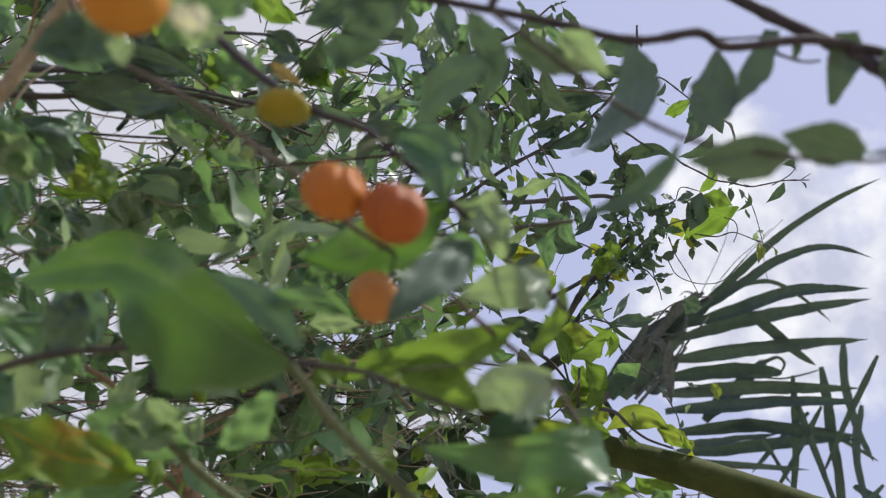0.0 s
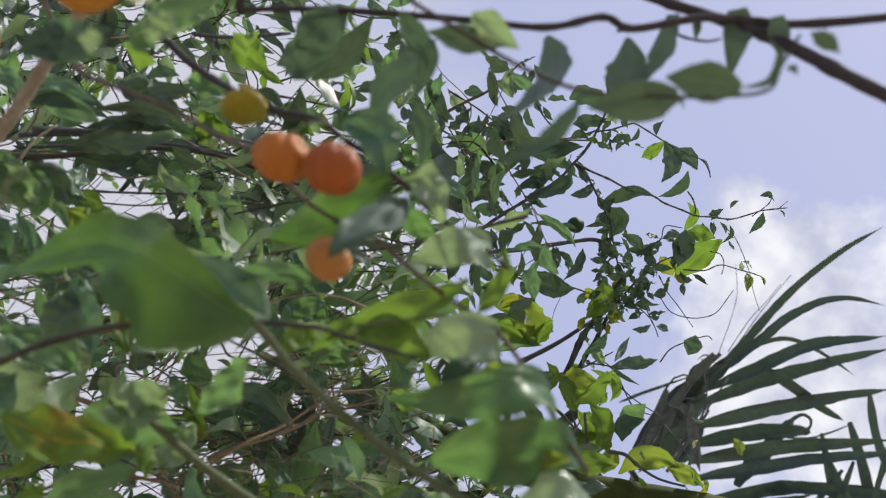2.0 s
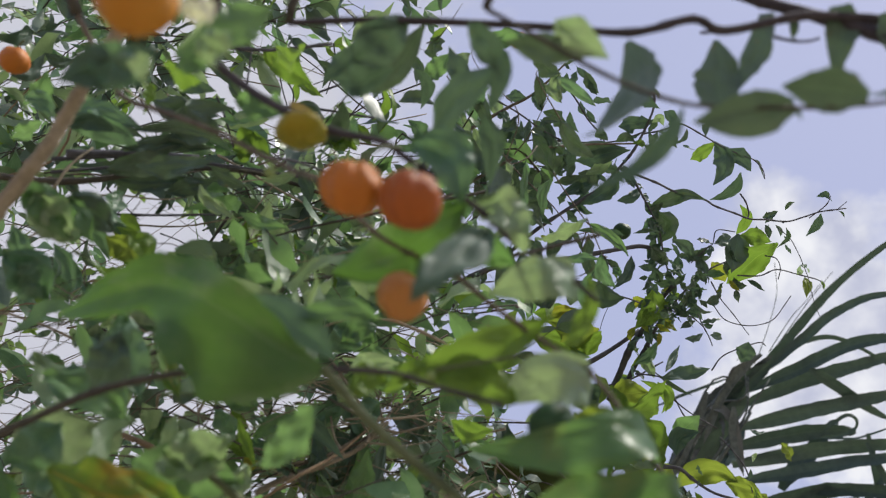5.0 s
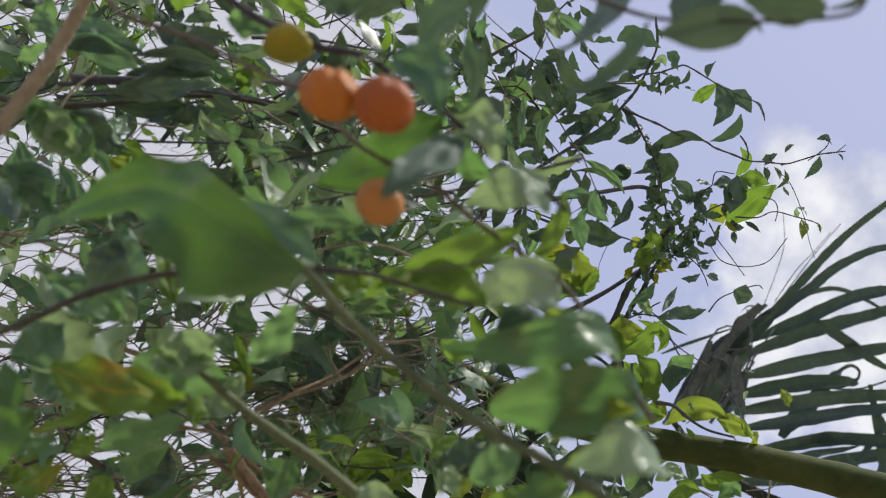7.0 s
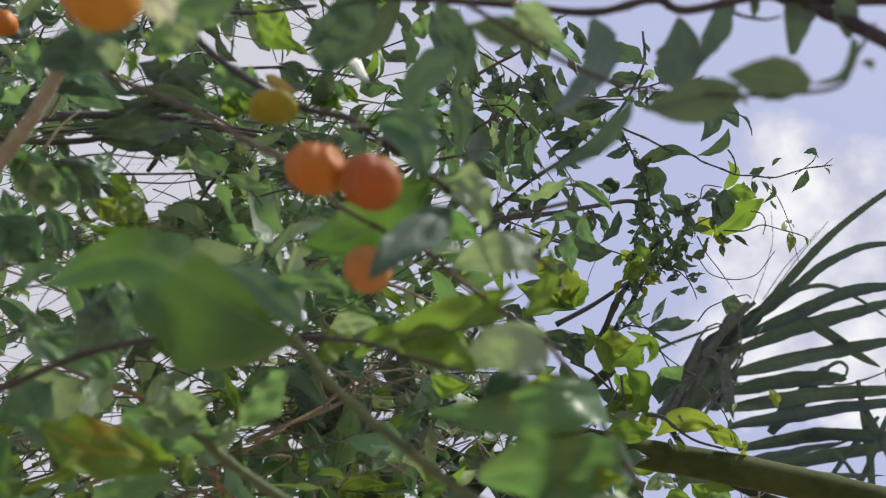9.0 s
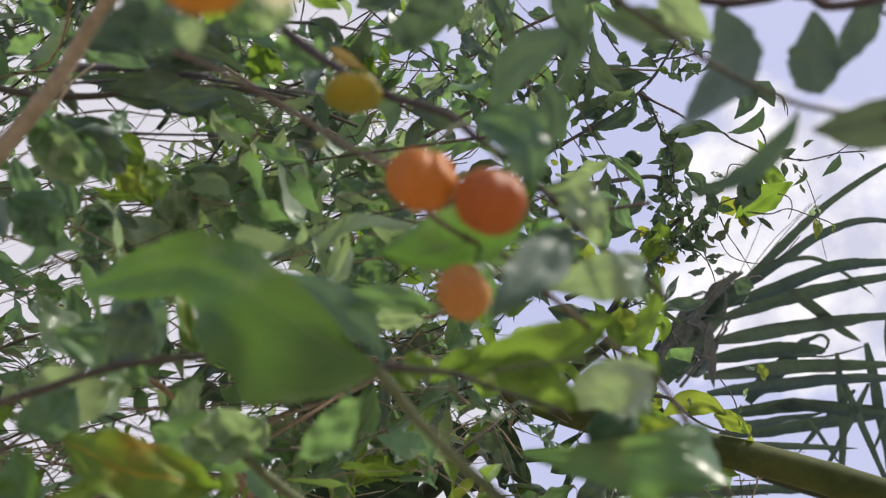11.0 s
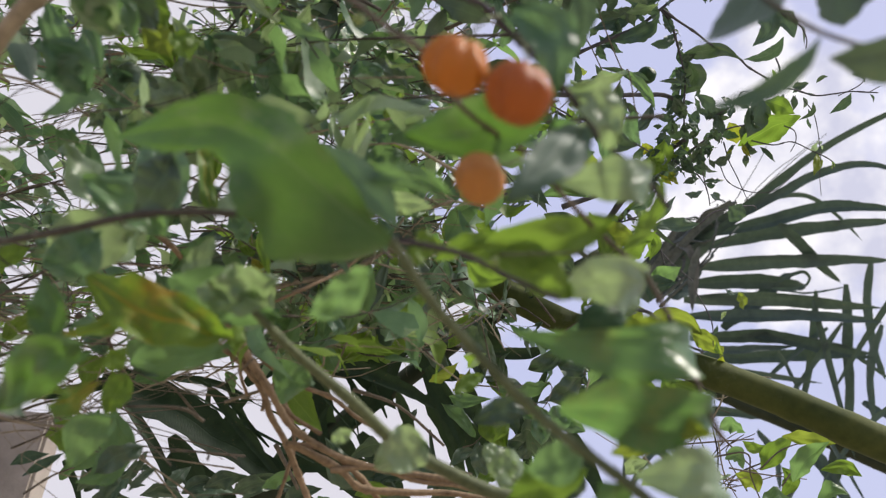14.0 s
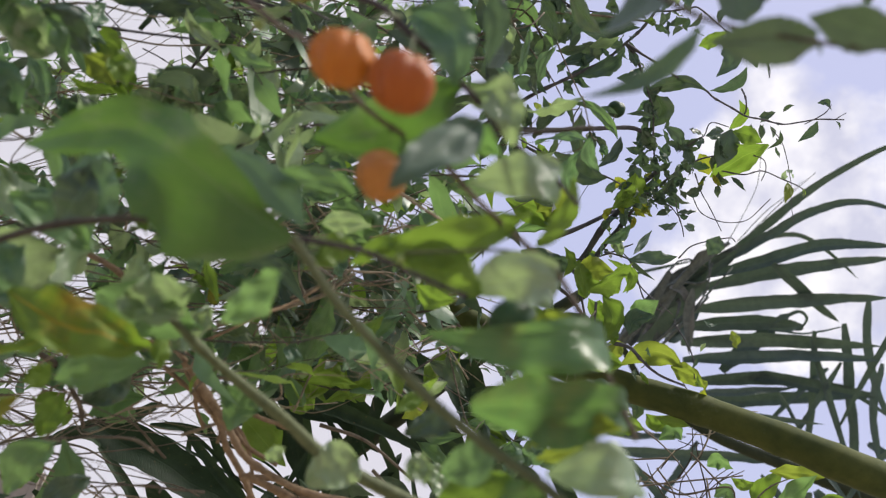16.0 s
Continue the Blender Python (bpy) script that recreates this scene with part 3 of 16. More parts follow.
bent_leaf(bough, (0.36, -0.52, -0.78), LEAF_PALE, 0.0055, -0.01, -0.29, (-0.2006, 0.7159, 2.1290), (-0.1942, 0.7290, 2.1153), (-0.1669, 0.7490, 2.1051))
bent_leaf(bough, (0.66, -0.51, -0.54), LEAF_PALE, 0.0085, 0.18, 0.11, (-0.231, 0.764, 2.092), (-0.213, 0.788, 2.095), (-0.205, 0.817, 2.085))
bent_leaf(bough, (0.18, -0.72, -0.67), LEAF_PALE, 0.0104, -0.05, -0.45, (-0.136, 0.808, 2.142), (-0.141, 0.813, 2.118), (-0.153, 0.814, 2.093))
bent_leaf(bough, (0.40, -0.46, -0.80), LEAF_PALE, 0.0089, 0.17, 0.09, (-0.210, 0.851, 2.136), (-0.188, 0.851, 2.146), (-0.163, 0.854, 2.153))
bent_leaf(bough, (0.39, -0.24, -0.89), LEAF_BRIGHT, 0.0097, -0.17, -0.53, (-0.131, 0.672, 2.267), (-0.118, 0.683, 2.264), (-0.102, 0.676, 2.276))
bent_leaf(bough, (0.61, -0.50, -0.61), LEAF_BRIGHT, 0.0074, -0.15, 0.17, (-0.146, 0.781, 2.375), (-0.133, 0.789, 2.361), (-0.113, 0.798, 2.348))
bent_leaf(bough, (0.16, -0.64, -0.75), LEAF_SLATE, 0.0117, -0.02, 0.39, (-0.0074, 0.5122, 2.0006), (0.0098, 0.5130, 1.9987), (0.0348, 0.5089, 2.0019))
bent_leaf(bough, (0.08, -0.35, -0.93), LEAF_SLATE, 0.0131, -0.08, -0.43, (-0.143, 0.780, 2.310), (-0.128, 0.791, 2.305), (-0.120, 0.805, 2.294))
bent_leaf(bough, (0.06, -0.36, -0.93), LEAF_SLATE, 0.0114, 0.19, 0.16, (-0.105, 0.817, 2.291), (-0.085, 0.816, 2.302), (-0.071, 0.814, 2.313))
bent_leaf(bough, (0.08, -0.84, -0.54), LEAF_BRIGHT, 0.0074, -0.03, -0.46, (-0.073, 0.809, 2.307), (-0.067, 0.830, 2.309), (-0.061, 0.850, 2.310))
bent_leaf(bough, (0.53, -0.33, -0.78), LEAF_PALE, 0.0066, -0.09, 0.32, (-0.158, 0.765, 2.177), (-0.137, 0.769, 2.182), (-0.119, 0.768, 2.190))
bent_leaf(bough, (0.46, -0.43, -0.78), LEAF_SLATE, 0.0083, -0.09, -0.35, (-0.132, 0.801, 2.226), (-0.125, 0.817, 2.213), (-0.124, 0.831, 2.199))
bent_leaf(bough, (0.83, -0.38, -0.41), LEAF_TEAL, 0.0089, 0.04, 0.32, (-0.3033, 0.5750, 2.1100), (-0.2894, 0.5805, 2.1067), (-0.2791, 0.5918, 2.0957))
bent_leaf(bough, (0.63, -0.62, -0.47), LEAF, 0.0080, 0.13, 0.07, (-0.3434, 0.6225, 2.1155), (-0.3235, 0.6174, 2.1149), (-0.3048, 0.6077, 2.1168))
bent_leaf(bough, (0.26, -0.31, -0.92), LEAF_DARK, 0.0082, -0.02, -0.40, (-0.368, 0.718, 2.167), (-0.351, 0.725, 2.164), (-0.341, 0.739, 2.147))
bent_leaf(bough, (0.41, -0.41, -0.81), LEAF_TEAL, 0.0081, 0.11, 0.33, (-0.325, 0.736, 2.103), (-0.313, 0.751, 2.102), (-0.308, 0.772, 2.088))
bent_leaf(bough, (-0.04, -0.50, -0.86), LEAF_DARK, 0.0088, 0.13, 0.10, (-0.206, 0.739, 2.179), (-0.188, 0.748, 2.164), (-0.169, 0.752, 2.156))
bent_leaf(bough, (0.40, -0.74, -0.54), LEAF_BRIGHT, 0.0066, -0.18, -0.56, (-0.254, 0.771, 2.195), (-0.251, 0.787, 2.200), (-0.242, 0.803, 2.208))
bent_leaf(bough, (0.66, -0.75, 0.07), LEAF, 0.0079, 0.05, -0.13, (-0.208, 0.736, 2.252), (-0.187, 0.744, 2.249), (-0.161, 0.742, 2.256))
bent_leaf(bough, (0.18, -0.47, -0.86), LEAF_BRIGHT, 0.0064, 0.12, -0.51, (-0.343, 0.796, 2.107), (-0.325, 0.812, 2.106), (-0.293, 0.825, 2.117))
bent_leaf(bough, (0.50, -0.66, -0.56), LEAF_PALE, 0.0059, 0.17, -0.12, (-0.2577, 0.7260, 2.0824), (-0.2474, 0.7347, 2.0722), (-0.2495, 0.7418, 2.0543))
bent_leaf(bough, (0.11, -0.55, -0.83), LEAF_TEAL, 0.0084, -0.17, 0.38, (-0.144, 0.852, 2.167), (-0.134, 0.867, 2.161), (-0.140, 0.883, 2.145))
bent_leaf(bough, (-0.80, -0.55, -0.26), LEAF_BRIGHT, 0.0065, 0.16, -0.32, (-0.0705, 0.7898, 2.1108), (-0.0618, 0.8047, 2.1106), (-0.0395, 0.8126, 2.1224))
stem(bough, "twig", TWIG_DARK, 0.00168, 0.00117, (-0.320, 0.770, 2.153), (-0.276, 0.801, 2.175), (-0.217, 0.834, 2.199), sides=5, per=5, knots=0.3)
stem(bough, "twig", TWIG_DARK, 0.00201, 0.00141, (-0.174, 0.737, 2.265), (-0.118, 0.762, 2.286), (-0.046, 0.797, 2.297), sides=5, per=5, knots=0.3)
stem(bough, "twig", TWIG_DARK, 0.00121, 0.00085, (-0.188, 0.806, 2.471), (-0.193, 0.850, 2.456), (-0.193, 0.884, 2.448), sides=5, per=5, knots=0.3)
stem(bough, "twig", TWIG_DARK, 0.00121, 0.00085, (-0.180, 0.843, 2.445), (-0.179, 0.866, 2.448), (-0.189, 0.894, 2.441), sides=5, per=5, knots=0.3)
stem(bough, "twig", TWIG_DARK, 0.00121, 0.00085, (-0.114, 0.817, 2.485), (-0.120, 0.849, 2.479), (-0.139, 0.885, 2.465), sides=5, per=5, knots=0.3)
stem(bough, "twig", TWIG_DARK, 0.00154, 0.00108, (-0.134, 0.833, 2.403), (-0.100, 0.839, 2.427), (-0.063, 0.839, 2.456), sides=5, per=5, knots=0.3)
stem(bough, "twig", TWIG_DARK, 0.00242, 0.00169, (-0.1551, 0.6286, 2.2242), (-0.1177, 0.6496, 2.2430), (-0.0647, 0.6663, 2.2665), sides=5, per=5, knots=0.3)
stem(bough, "twig", TWIG_DARK, 0.00101, 0.00070, (-0.360, 0.804, 2.394), (-0.357, 0.833, 2.393), (-0.360, 0.864, 2.388), sides=5, per=5, knots=0.3)
stem(bough, "twig", TWIG_DARK, 0.00101, 0.00070, (-0.370, 0.829, 2.368), (-0.349, 0.842, 2.391), (-0.341, 0.868, 2.395), sides=5, per=5, knots=0.3)
stem(bough, "twig", TWIG_DARK, 0.00101, 0.00070, (-0.359, 0.934, 2.276), (-0.346, 0.957, 2.283), (-0.333, 0.982, 2.288), sides=5, per=5, knots=0.3)
stem(bough, "twig", TWIG_DARK, 0.00101, 0.00070, (-0.412, 0.869, 2.305), (-0.406, 0.898, 2.305), (-0.393, 0.932, 2.303), sides=5, per=5, knots=0.3)
stem(bough, "twig", TWIG_DARK, 0.00101, 0.00070, (-0.445, 0.859, 2.290), (-0.437, 0.889, 2.291), (-0.440, 0.911, 2.291), sides=5, per=5, knots=0.3)
stem(bough, "twig", TWIG_DARK, 0.00446, 0.00312, (-0.329, 0.680, 2.154), (-0.288, 0.709, 2.179), (-0.226, 0.747, 2.204), sides=5, per=5, knots=0.3)
stem(bough, "twig", TWIG_DARK, 0.00134, 0.00094, (-0.207, 0.717, 2.268), (-0.205, 0.752, 2.260), (-0.206, 0.787, 2.250), sides=5, per=5, knots=0.3)
stem(bough, "twig", TWIG_DARK, 0.00161, 0.00113, (-0.1142, 0.6513, 2.0871), (-0.0898, 0.6721, 2.0994), (-0.0594, 0.6999, 2.1053), sides=5, per=5, knots=0.3)
bent_leaf(bough, (0.47, -0.16, -0.87), LEAF_DARK, 0.0096, -0.17, -0.41, (-0.443, 0.685, 2.306), (-0.431, 0.695, 2.327), (-0.421, 0.694, 2.354))
bent_leaf(bough, (0.39, -0.37, -0.84), LEAF_DARK, 0.0089, -0.01, 0.59, (-0.279, 0.773, 2.433), (-0.261, 0.797, 2.436), (-0.249, 0.831, 2.430))
bent_leaf(bough, (0.70, -0.53, -0.48), LEAF_SLATE, 0.0071, 0.11, 0.26, (-0.248, 0.715, 2.277), (-0.229, 0.716, 2.284), (-0.212, 0.723, 2.284))
bent_leaf(bough, (0.63, -0.31, -0.71), LEAF_DARK, 0.0079, 0.06, 0.11, (-0.433, 0.705, 2.372), (-0.426, 0.724, 2.378), (-0.416, 0.732, 2.393))
bent_leaf(bough, (0.50, -0.56, -0.66), LEAF_DARK, 0.0098, -0.01, 0.57, (-0.066, 0.744, 2.369), (-0.055, 0.762, 2.362), (-0.062, 0.781, 2.350))
bent_leaf(bough, (-0.23, -0.68, -0.69), LEAF_SLATE, 0.0083, 0.07, 0.06, (-0.036, 0.738, 2.345), (-0.024, 0.750, 2.327), (-0.004, 0.752, 2.316))
bent_leaf(bough, (-0.04, -0.54, -0.84), LEAF_DARK, 0.0079, 0.09, -0.12, (-0.018, 0.793, 2.317), (0.001, 0.799, 2.330), (0.023, 0.817, 2.333))
bent_leaf(bough, (0.21, -0.85, -0.49), LEAF_DARK, 0.0061, 0.11, 0.40, (-0.197, 0.712, 2.298), (-0.191, 0.730, 2.285), (-0.177, 0.740, 2.280))
bent_leaf(bough, (-0.12, -0.45, -0.88), LEAF_DARK, 0.0099, 0.16, -0.36, (-0.072, 0.885, 2.442), (-0.065, 0.910, 2.441), (-0.074, 0.939, 2.432))
bent_leaf(bough, (0.59, -0.64, -0.49), LEAF_DARK, 0.0059, 0.07, -0.27, (-0.334, 0.734, 2.241), (-0.318, 0.737, 2.250), (-0.300, 0.750, 2.251))
bent_leaf(bough, (-0.15, -0.84, -0.53), LEAF_DARK, 0.0064, 0.16, -0.21, (-0.129, 0.804, 2.434), (-0.117, 0.817, 2.426), (-0.127, 0.831, 2.410))
bent_leaf(bough, (0.03, -0.35, -0.94), LEAF_DARK, 0.0088, 0.04, 0.47, (-0.015, 0.832, 2.462), (-0.001, 0.840, 2.441), (-0.006, 0.851, 2.415))
bent_leaf(bough, (0.39, -0.39, -0.84), LEAF, 0.0111, 0.03, -0.12, (-0.0206, 0.4231, 1.9551), (-0.0411, 0.4183, 1.9347), (-0.0661, 0.4150, 1.9093))
bent_leaf(bough, (0.04, -0.52, -0.85), LEAF_DARK, 0.0140, 0.14, -0.09, (-0.0204, 0.6271, 2.1286), (0.0142, 0.6119, 2.1396), (0.0459, 0.5811, 2.1583))
bent_leaf(bough, (0.60, -0.58, -0.55), LEAF_SLATE, 0.0138, 0.04, 0.37, (-0.0503, 0.6098, 2.1329), (-0.0254, 0.6089, 2.1521), (0.0062, 0.5914, 2.1823))
bent_leaf(bough, (-0.11, -0.68, -0.72), LEAF_BRIGHT, 0.0118, -0.11, -0.18, (-0.0986, 0.6090, 2.1804), (-0.0885, 0.6239, 2.1719), (-0.0702, 0.6386, 2.1657))
bent_leaf(bough, (0.45, -0.30, -0.84), LEAF_DARK, 0.0099, 0.06, 0.04, (-0.2153, 0.6612, 2.1560), (-0.1959, 0.6649, 2.1812), (-0.1647, 0.6833, 2.1995))
bent_leaf(bough, (0.53, -0.47, -0.70), LEAF_SLATE, 0.0081, -0.05, 0.28, (-0.2784, 0.5982, 2.0941), (-0.2536, 0.6017, 2.1014), (-0.2250, 0.6203, 2.0986))
bent_leaf(bough, (0.38, -0.19, -0.91), LEAF_DARK, 0.0082, 0.14, -0.59, (-0.265, 0.691, 2.173), (-0.232, 0.699, 2.172), (-0.188, 0.709, 2.171))
bent_leaf(bough, (0.31, -0.54, -0.78), LEAF_DARK, 0.0125, 0.09, -0.59, (-0.322, 0.732, 2.175), (-0.286, 0.758, 2.187), (-0.241, 0.780, 2.206))
bent_leaf(bough, (0.41, -0.73, -0.56), LEAF_DARK, 0.0100, 0.03, 0.18, (-0.269, 0.769, 2.177), (-0.242, 0.775, 2.188), (-0.213, 0.780, 2.198))
bent_leaf(bough, (0.34, -0.83, -0.45), LEAF, 0.0140, 0.12, 0.43, (-0.0170, 0.6540, 2.2354), (0.0005, 0.6565, 2.2256), (0.0204, 0.6454, 2.2251))
bent_leaf(bough, (-0.26, -0.64, -0.72), LEAF_SLATE, 0.0083, 0.14, 0.32, (0.012, 0.739, 2.305), (0.021, 0.761, 2.301), (0.010, 0.786, 2.291))
bent_leaf(bough, (0.41, -0.56, -0.73), LEAF_SLATE, 0.0115, -0.04, -0.14, (0.0569, 0.6673, 2.2386), (0.0653, 0.6877, 2.2164), (0.0745, 0.7031, 2.1969))
bent_leaf(bough, (0.02, -0.58, -0.81), LEAF_SLATE, 0.0089, -0.00, 0.49, (0.0900, 0.5443, 1.9834), (0.0958, 0.5595, 1.9689), (0.0905, 0.5788, 1.9483))
bent_leaf(bough, (0.43, -0.58, -0.69), LEAF, 0.0073, 0.15, -0.54, (-0.1661, 0.7434, 2.1108), (-0.1427, 0.7498, 2.0975), (-0.1157, 0.7508, 2.0903))
bent_leaf(bough, (0.45, -0.40, -0.80), LEAF_PALE, 0.0076, -0.05, -0.23, (-0.1966, 0.7198, 2.1168), (-0.1907, 0.7410, 2.1205), (-0.1857, 0.7556, 2.1297))
bent_leaf(bough, (0.93, 0.10, -0.35), LEAF, 0.0080, -0.13, 0.44, (-0.2397, 0.5855, 1.9842), (-0.2240, 0.5945, 1.9780), (-0.2167, 0.6087, 1.9595))
bent_leaf(bough, (0.76, -0.64, -0.10), LEAF_BRIGHT, 0.0114, 0.11, 0.28, (-0.2199, 0.6573, 2.0099), (-0.2096, 0.6612, 2.0019), (-0.2018, 0.6671, 1.9897))
bent_leaf(bough, (0.36, -0.63, -0.68), LEAF_PALE, 0.0077, 0.12, 0.02, (-0.151, 0.778, 2.158), (-0.164, 0.800, 2.151), (-0.184, 0.811, 2.152))
# cream blades stand for an unclear whitish spot beside the golden fruit
bent_leaf(bough, (0.22, -0.90, -0.38), LEAF_CREAM, 0.0038, 0.00, 0.00, (-0.0170, 0.3400, 1.8380), (-0.0164, 0.3452, 1.8347), (-0.0163, 0.3503, 1.8311), label="small cream white blade")
bent_leaf(bough, (0.58, -0.77, -0.26), LEAF_CREAM, 0.0034, 0.00, 0.00, (-0.0137, 0.3407, 1.8392), (-0.0120, 0.3461, 1.8362), (-0.0126, 0.3508, 1.8326), label="small cream white blade")
bent_leaf(bough, (0.47, -0.48, -0.74), LEAF_CREAM, 0.0027, 0.00, 0.00, (-0.0203, 0.3394, 1.8367), (-0.0197, 0.3435, 1.8342), (-0.0193, 0.3475, 1.8316), label="small cream white blade")
stem(bough, "twig", BARK_GREEN, 0.00085, 0.00056, (-0.0080, 0.3429, 1.8659), (-0.0131, 0.3433, 1.8506), (-0.0146, 0.3416, 1.8381), sides=6)
bent_leaf(bough, (0.37, -0.76, -0.54), LEAF, 0.0092, 0.00, 0.00, (-0.0686, 0.4169, 1.9164), (-0.0617, 0.4236, 1.9150), (-0.0546, 0.4303, 1.9134))
curved_leaf(shoot, (-0.04, -0.82, -0.57), LEAF_DULL, (0.0009, 0.0345, 0.0445, 0.0350, 0.0250, 0.0165, 0.0135, 0.0120, 0.0010), (0.0009, 0.0070, 0.0150, 0.0185, 0.0200, 0.0165, 0.0140, 0.0110, 0.0010), (-0.0038, 0.5418, 1.7832), (-0.0215, 0.5290, 1.7882), (-0.0385, 0.5085, 1.7927), (-0.0559, 0.4989, 1.8020), (-0.0740, 0.5014, 1.8149), (-0.0962, 0.5071, 1.8261), (-0.1149, 0.5107, 1.8272), (-0.1340, 0.5157, 1.8264), (-0.1660, 0.5290, 1.8284), fold=0.34, wave=0.22, label="large broad green leaf with a narrow curved end, insect-bitten")
curved_leaf(shoot, (0.20, -0.97, -0.13), LEAF_TEAL, (0.0009, 0.0081, 0.0074, 0.0006), (0.0009, 0.0124, 0.0093, 0.0006), (-0.0057, 0.5609, 1.8030), (-0.0217, 0.5562, 1.8189), (-0.0408, 0.5497, 1.8343), (-0.0641, 0.5433, 1.8446))

leaf(shoot, (-0.1575, 0.5836, 1.8555), (-0.1786, 0.6031, 1.8180), 0.0307, (0.11, -0.86, -0.51), LEAF_DARK, bow=0.0037)
leaf(shoot, (-0.2373, 0.6363, 1.8614), (-0.1928, 0.6493, 1.8337), 0.0344, (0.25, -0.97, -0.05), LEAF_TEAL, bow=0.0074)
leaf(shoot, (-0.1479, 0.6670, 1.8401), (-0.1567, 0.6754, 1.8094), 0.0105, (0.03, -0.96, -0.27), LEAF_PALE)
leaf(shoot, (-0.0826, 0.6194, 1.7901), (-0.1276, 0.6179, 1.7804), 0.0289, (0.18, -0.68, -0.71), LEAF_PALE, bow=0.0028)
leaf(shoot, (-0.0173, 0.5789, 1.7854), (-0.0571, 0.6027, 1.7599), 0.0225, (-0.34, -0.89, -0.30), LEAF, bow=0.0032)
leaf(shoot, (-0.0023, 0.5798, 1.7896), (0.0199, 0.5986, 1.8098), 0.0193, (0.77, -0.53, -0.35), LEAF_BRIGHT, bow=0.0064)
leaf(bar, (-0.1089, 0.6367, 1.7546), (-0.2129, 0.6313, 1.7850), 0.0404, (0.08, -0.99, 0.09), LEAF_OLD, bow=0.0075, wave=0.07, label="yellowing leaf with an orange midrib")
leaf(bar, (-0.0869, 0.6607, 1.7800), (-0.1802, 0.6693, 1.7997), 0.0389, (-0.19, -0.83, -0.53), LEAF, bow=-0.0039)
leaf(bar, (-0.0878, 0.6258, 1.7741), (-0.1387, 0.6287, 1.7852), 0.0269, (0.01, -0.96, 0.29), LEAF_PALE, bow=0.0050)
leaf(bar, (-0.1837, 0.7363, 1.8231), (-0.1684, 0.7278, 1.8626), 0.0215, (0.04, -0.97, -0.22), LEAF_PALE, bow=0.0036)
leaf(bar, (-0.1671, 0.6419, 1.8205), (-0.2306, 0.6218, 1.8511), 0.0349, (0.28, -0.96, -0.05), LEAF, bow=-0.0087)
leaf(bar, (-0.1759, 0.6641, 1.8519), (-0.1917, 0.6393, 1.9126), 0.0374, (0.51, -0.83, -0.21), LEAF_TEAL, bow=0.0083)
leaf(bar, (-0.2006, 0.6603, 1.8328), (-0.2652, 0.6725, 1.8112), 0.0465, (0.11, -0.69, -0.72), LEAF_PALE, bow=-0.0059)
leaf(bar, (-0.1560, 0.6819, 1.8607), (-0.1718, 0.6585, 1.9201), 0.0161, (0.71, -0.70, -0.08), LEAF_OLD, bow=0.0042)
leaf(bar, (-0.2357, 0.6958, 1.8641), (-0.2848, 0.6742, 1.9065), 0.0365, (0.54, -0.81, 0.21), LEAF_PALE)
leaf(bar, (-0.1942, 0.6906, 1.7928), (-0.2444, 0.6747, 1.7560), 0.0151, (0.12, -0.96, 0.25), LEAF_OLD, bow=0.0075)
leaf(bar, (-0.1226, 0.6786, 1.7621), (-0.1923, 0.6781, 1.7484), 0.0278, (-0.04, -0.98, 0.21), LEAF, bow=0.0059)
leaf(cane, (-0.1750, 0.5864, 1.7258), (-0.2205, 0.6010, 1.6857), 0.0330, (0.08, -0.95, -0.30), LEAF_DULL, bow=-0.0072)
leaf(cane, (-0.2259, 0.7690, 1.7637), (-0.2367, 0.7722, 1.7292), 0.0224, (0.25, -0.95, -0.17), LEAF_BRIGHT)
leaf(cane, (-0.2453, 0.8184, 1.7401), (-0.2832, 0.8344, 1.6971), 0.0326, (0.19, -0.86, -0.48), LEAF, bow=-0.0095)
leaf(cane, (0.0146, 0.7543, 1.7277), (-0.0203, 0.7491, 1.7044), 0.0352, (0.35, -0.88, -0.33), LEAF_PALE, bow=-0.0034, shape=-0.6, label="small round pale leaf")
leaf(cane, (0.0898, 0.8520, 1.7249), (0.0573, 0.8470, 1.7517), 0.0317, (0.21, -0.98, 0.07), LEAF_PALE, shape=-0.5)
leaf(cane, (-0.0418, 0.7583, 1.7323), (-0.0593, 0.7689, 1.7245), 0.0115, (-0.30, -0.83, -0.46), LEAF_PALE)
leaf(cane, (-0.1197, 0.6832, 1.7562), (-0.1202, 0.6723, 1.7894), 0.0139, (0.80, -0.58, -0.18), LEAF_BRIGHT)
leaf(cane, (-0.1489, 0.7620, 1.8024), (-0.1235, 0.7560, 1.8414), 0.0283, (0.69, -0.50, -0.52), LEAF_PALE)

leaf(rod, (0.0831, 0.5140, 1.8760), (-0.0091, 0.5431, 1.8520), 0.0360, (-0.04, -0.71, -0.70), LEAF_DULL, bow=0.0079, fold=0.1, label="broad yellow-green leaf behind the fruits")
leaf(rod, (0.0929, 0.5023, 1.8415), (0.0555, 0.4700, 1.7795), 0.0256, (0.32, -0.91, 0.28), LEAF_SLATE, bow=0.0026, fold=0.2, label="dull blue-green leaf")
leaf(rod, (0.0266, 0.5519, 1.8199), (-0.0349, 0.5553, 1.8313), 0.0148, (-0.10, -0.97, -0.24), LEAF, bow=-0.0068)
leaf(rod, (0.0468, 0.4933, 1.9132), (0.0783, 0.5055, 1.8690), 0.0333, (0.13, -0.98, -0.17), LEAF_TEAL, bow=0.0101, label="drooping green leaf")
leaf(rod, (0.0800, 0.5229, 1.8831), (0.1134, 0.5280, 1.8491), 0.0258, (-0.00, -0.99, -0.15), LEAF_PALE, bow=0.0079, wave=0.08)
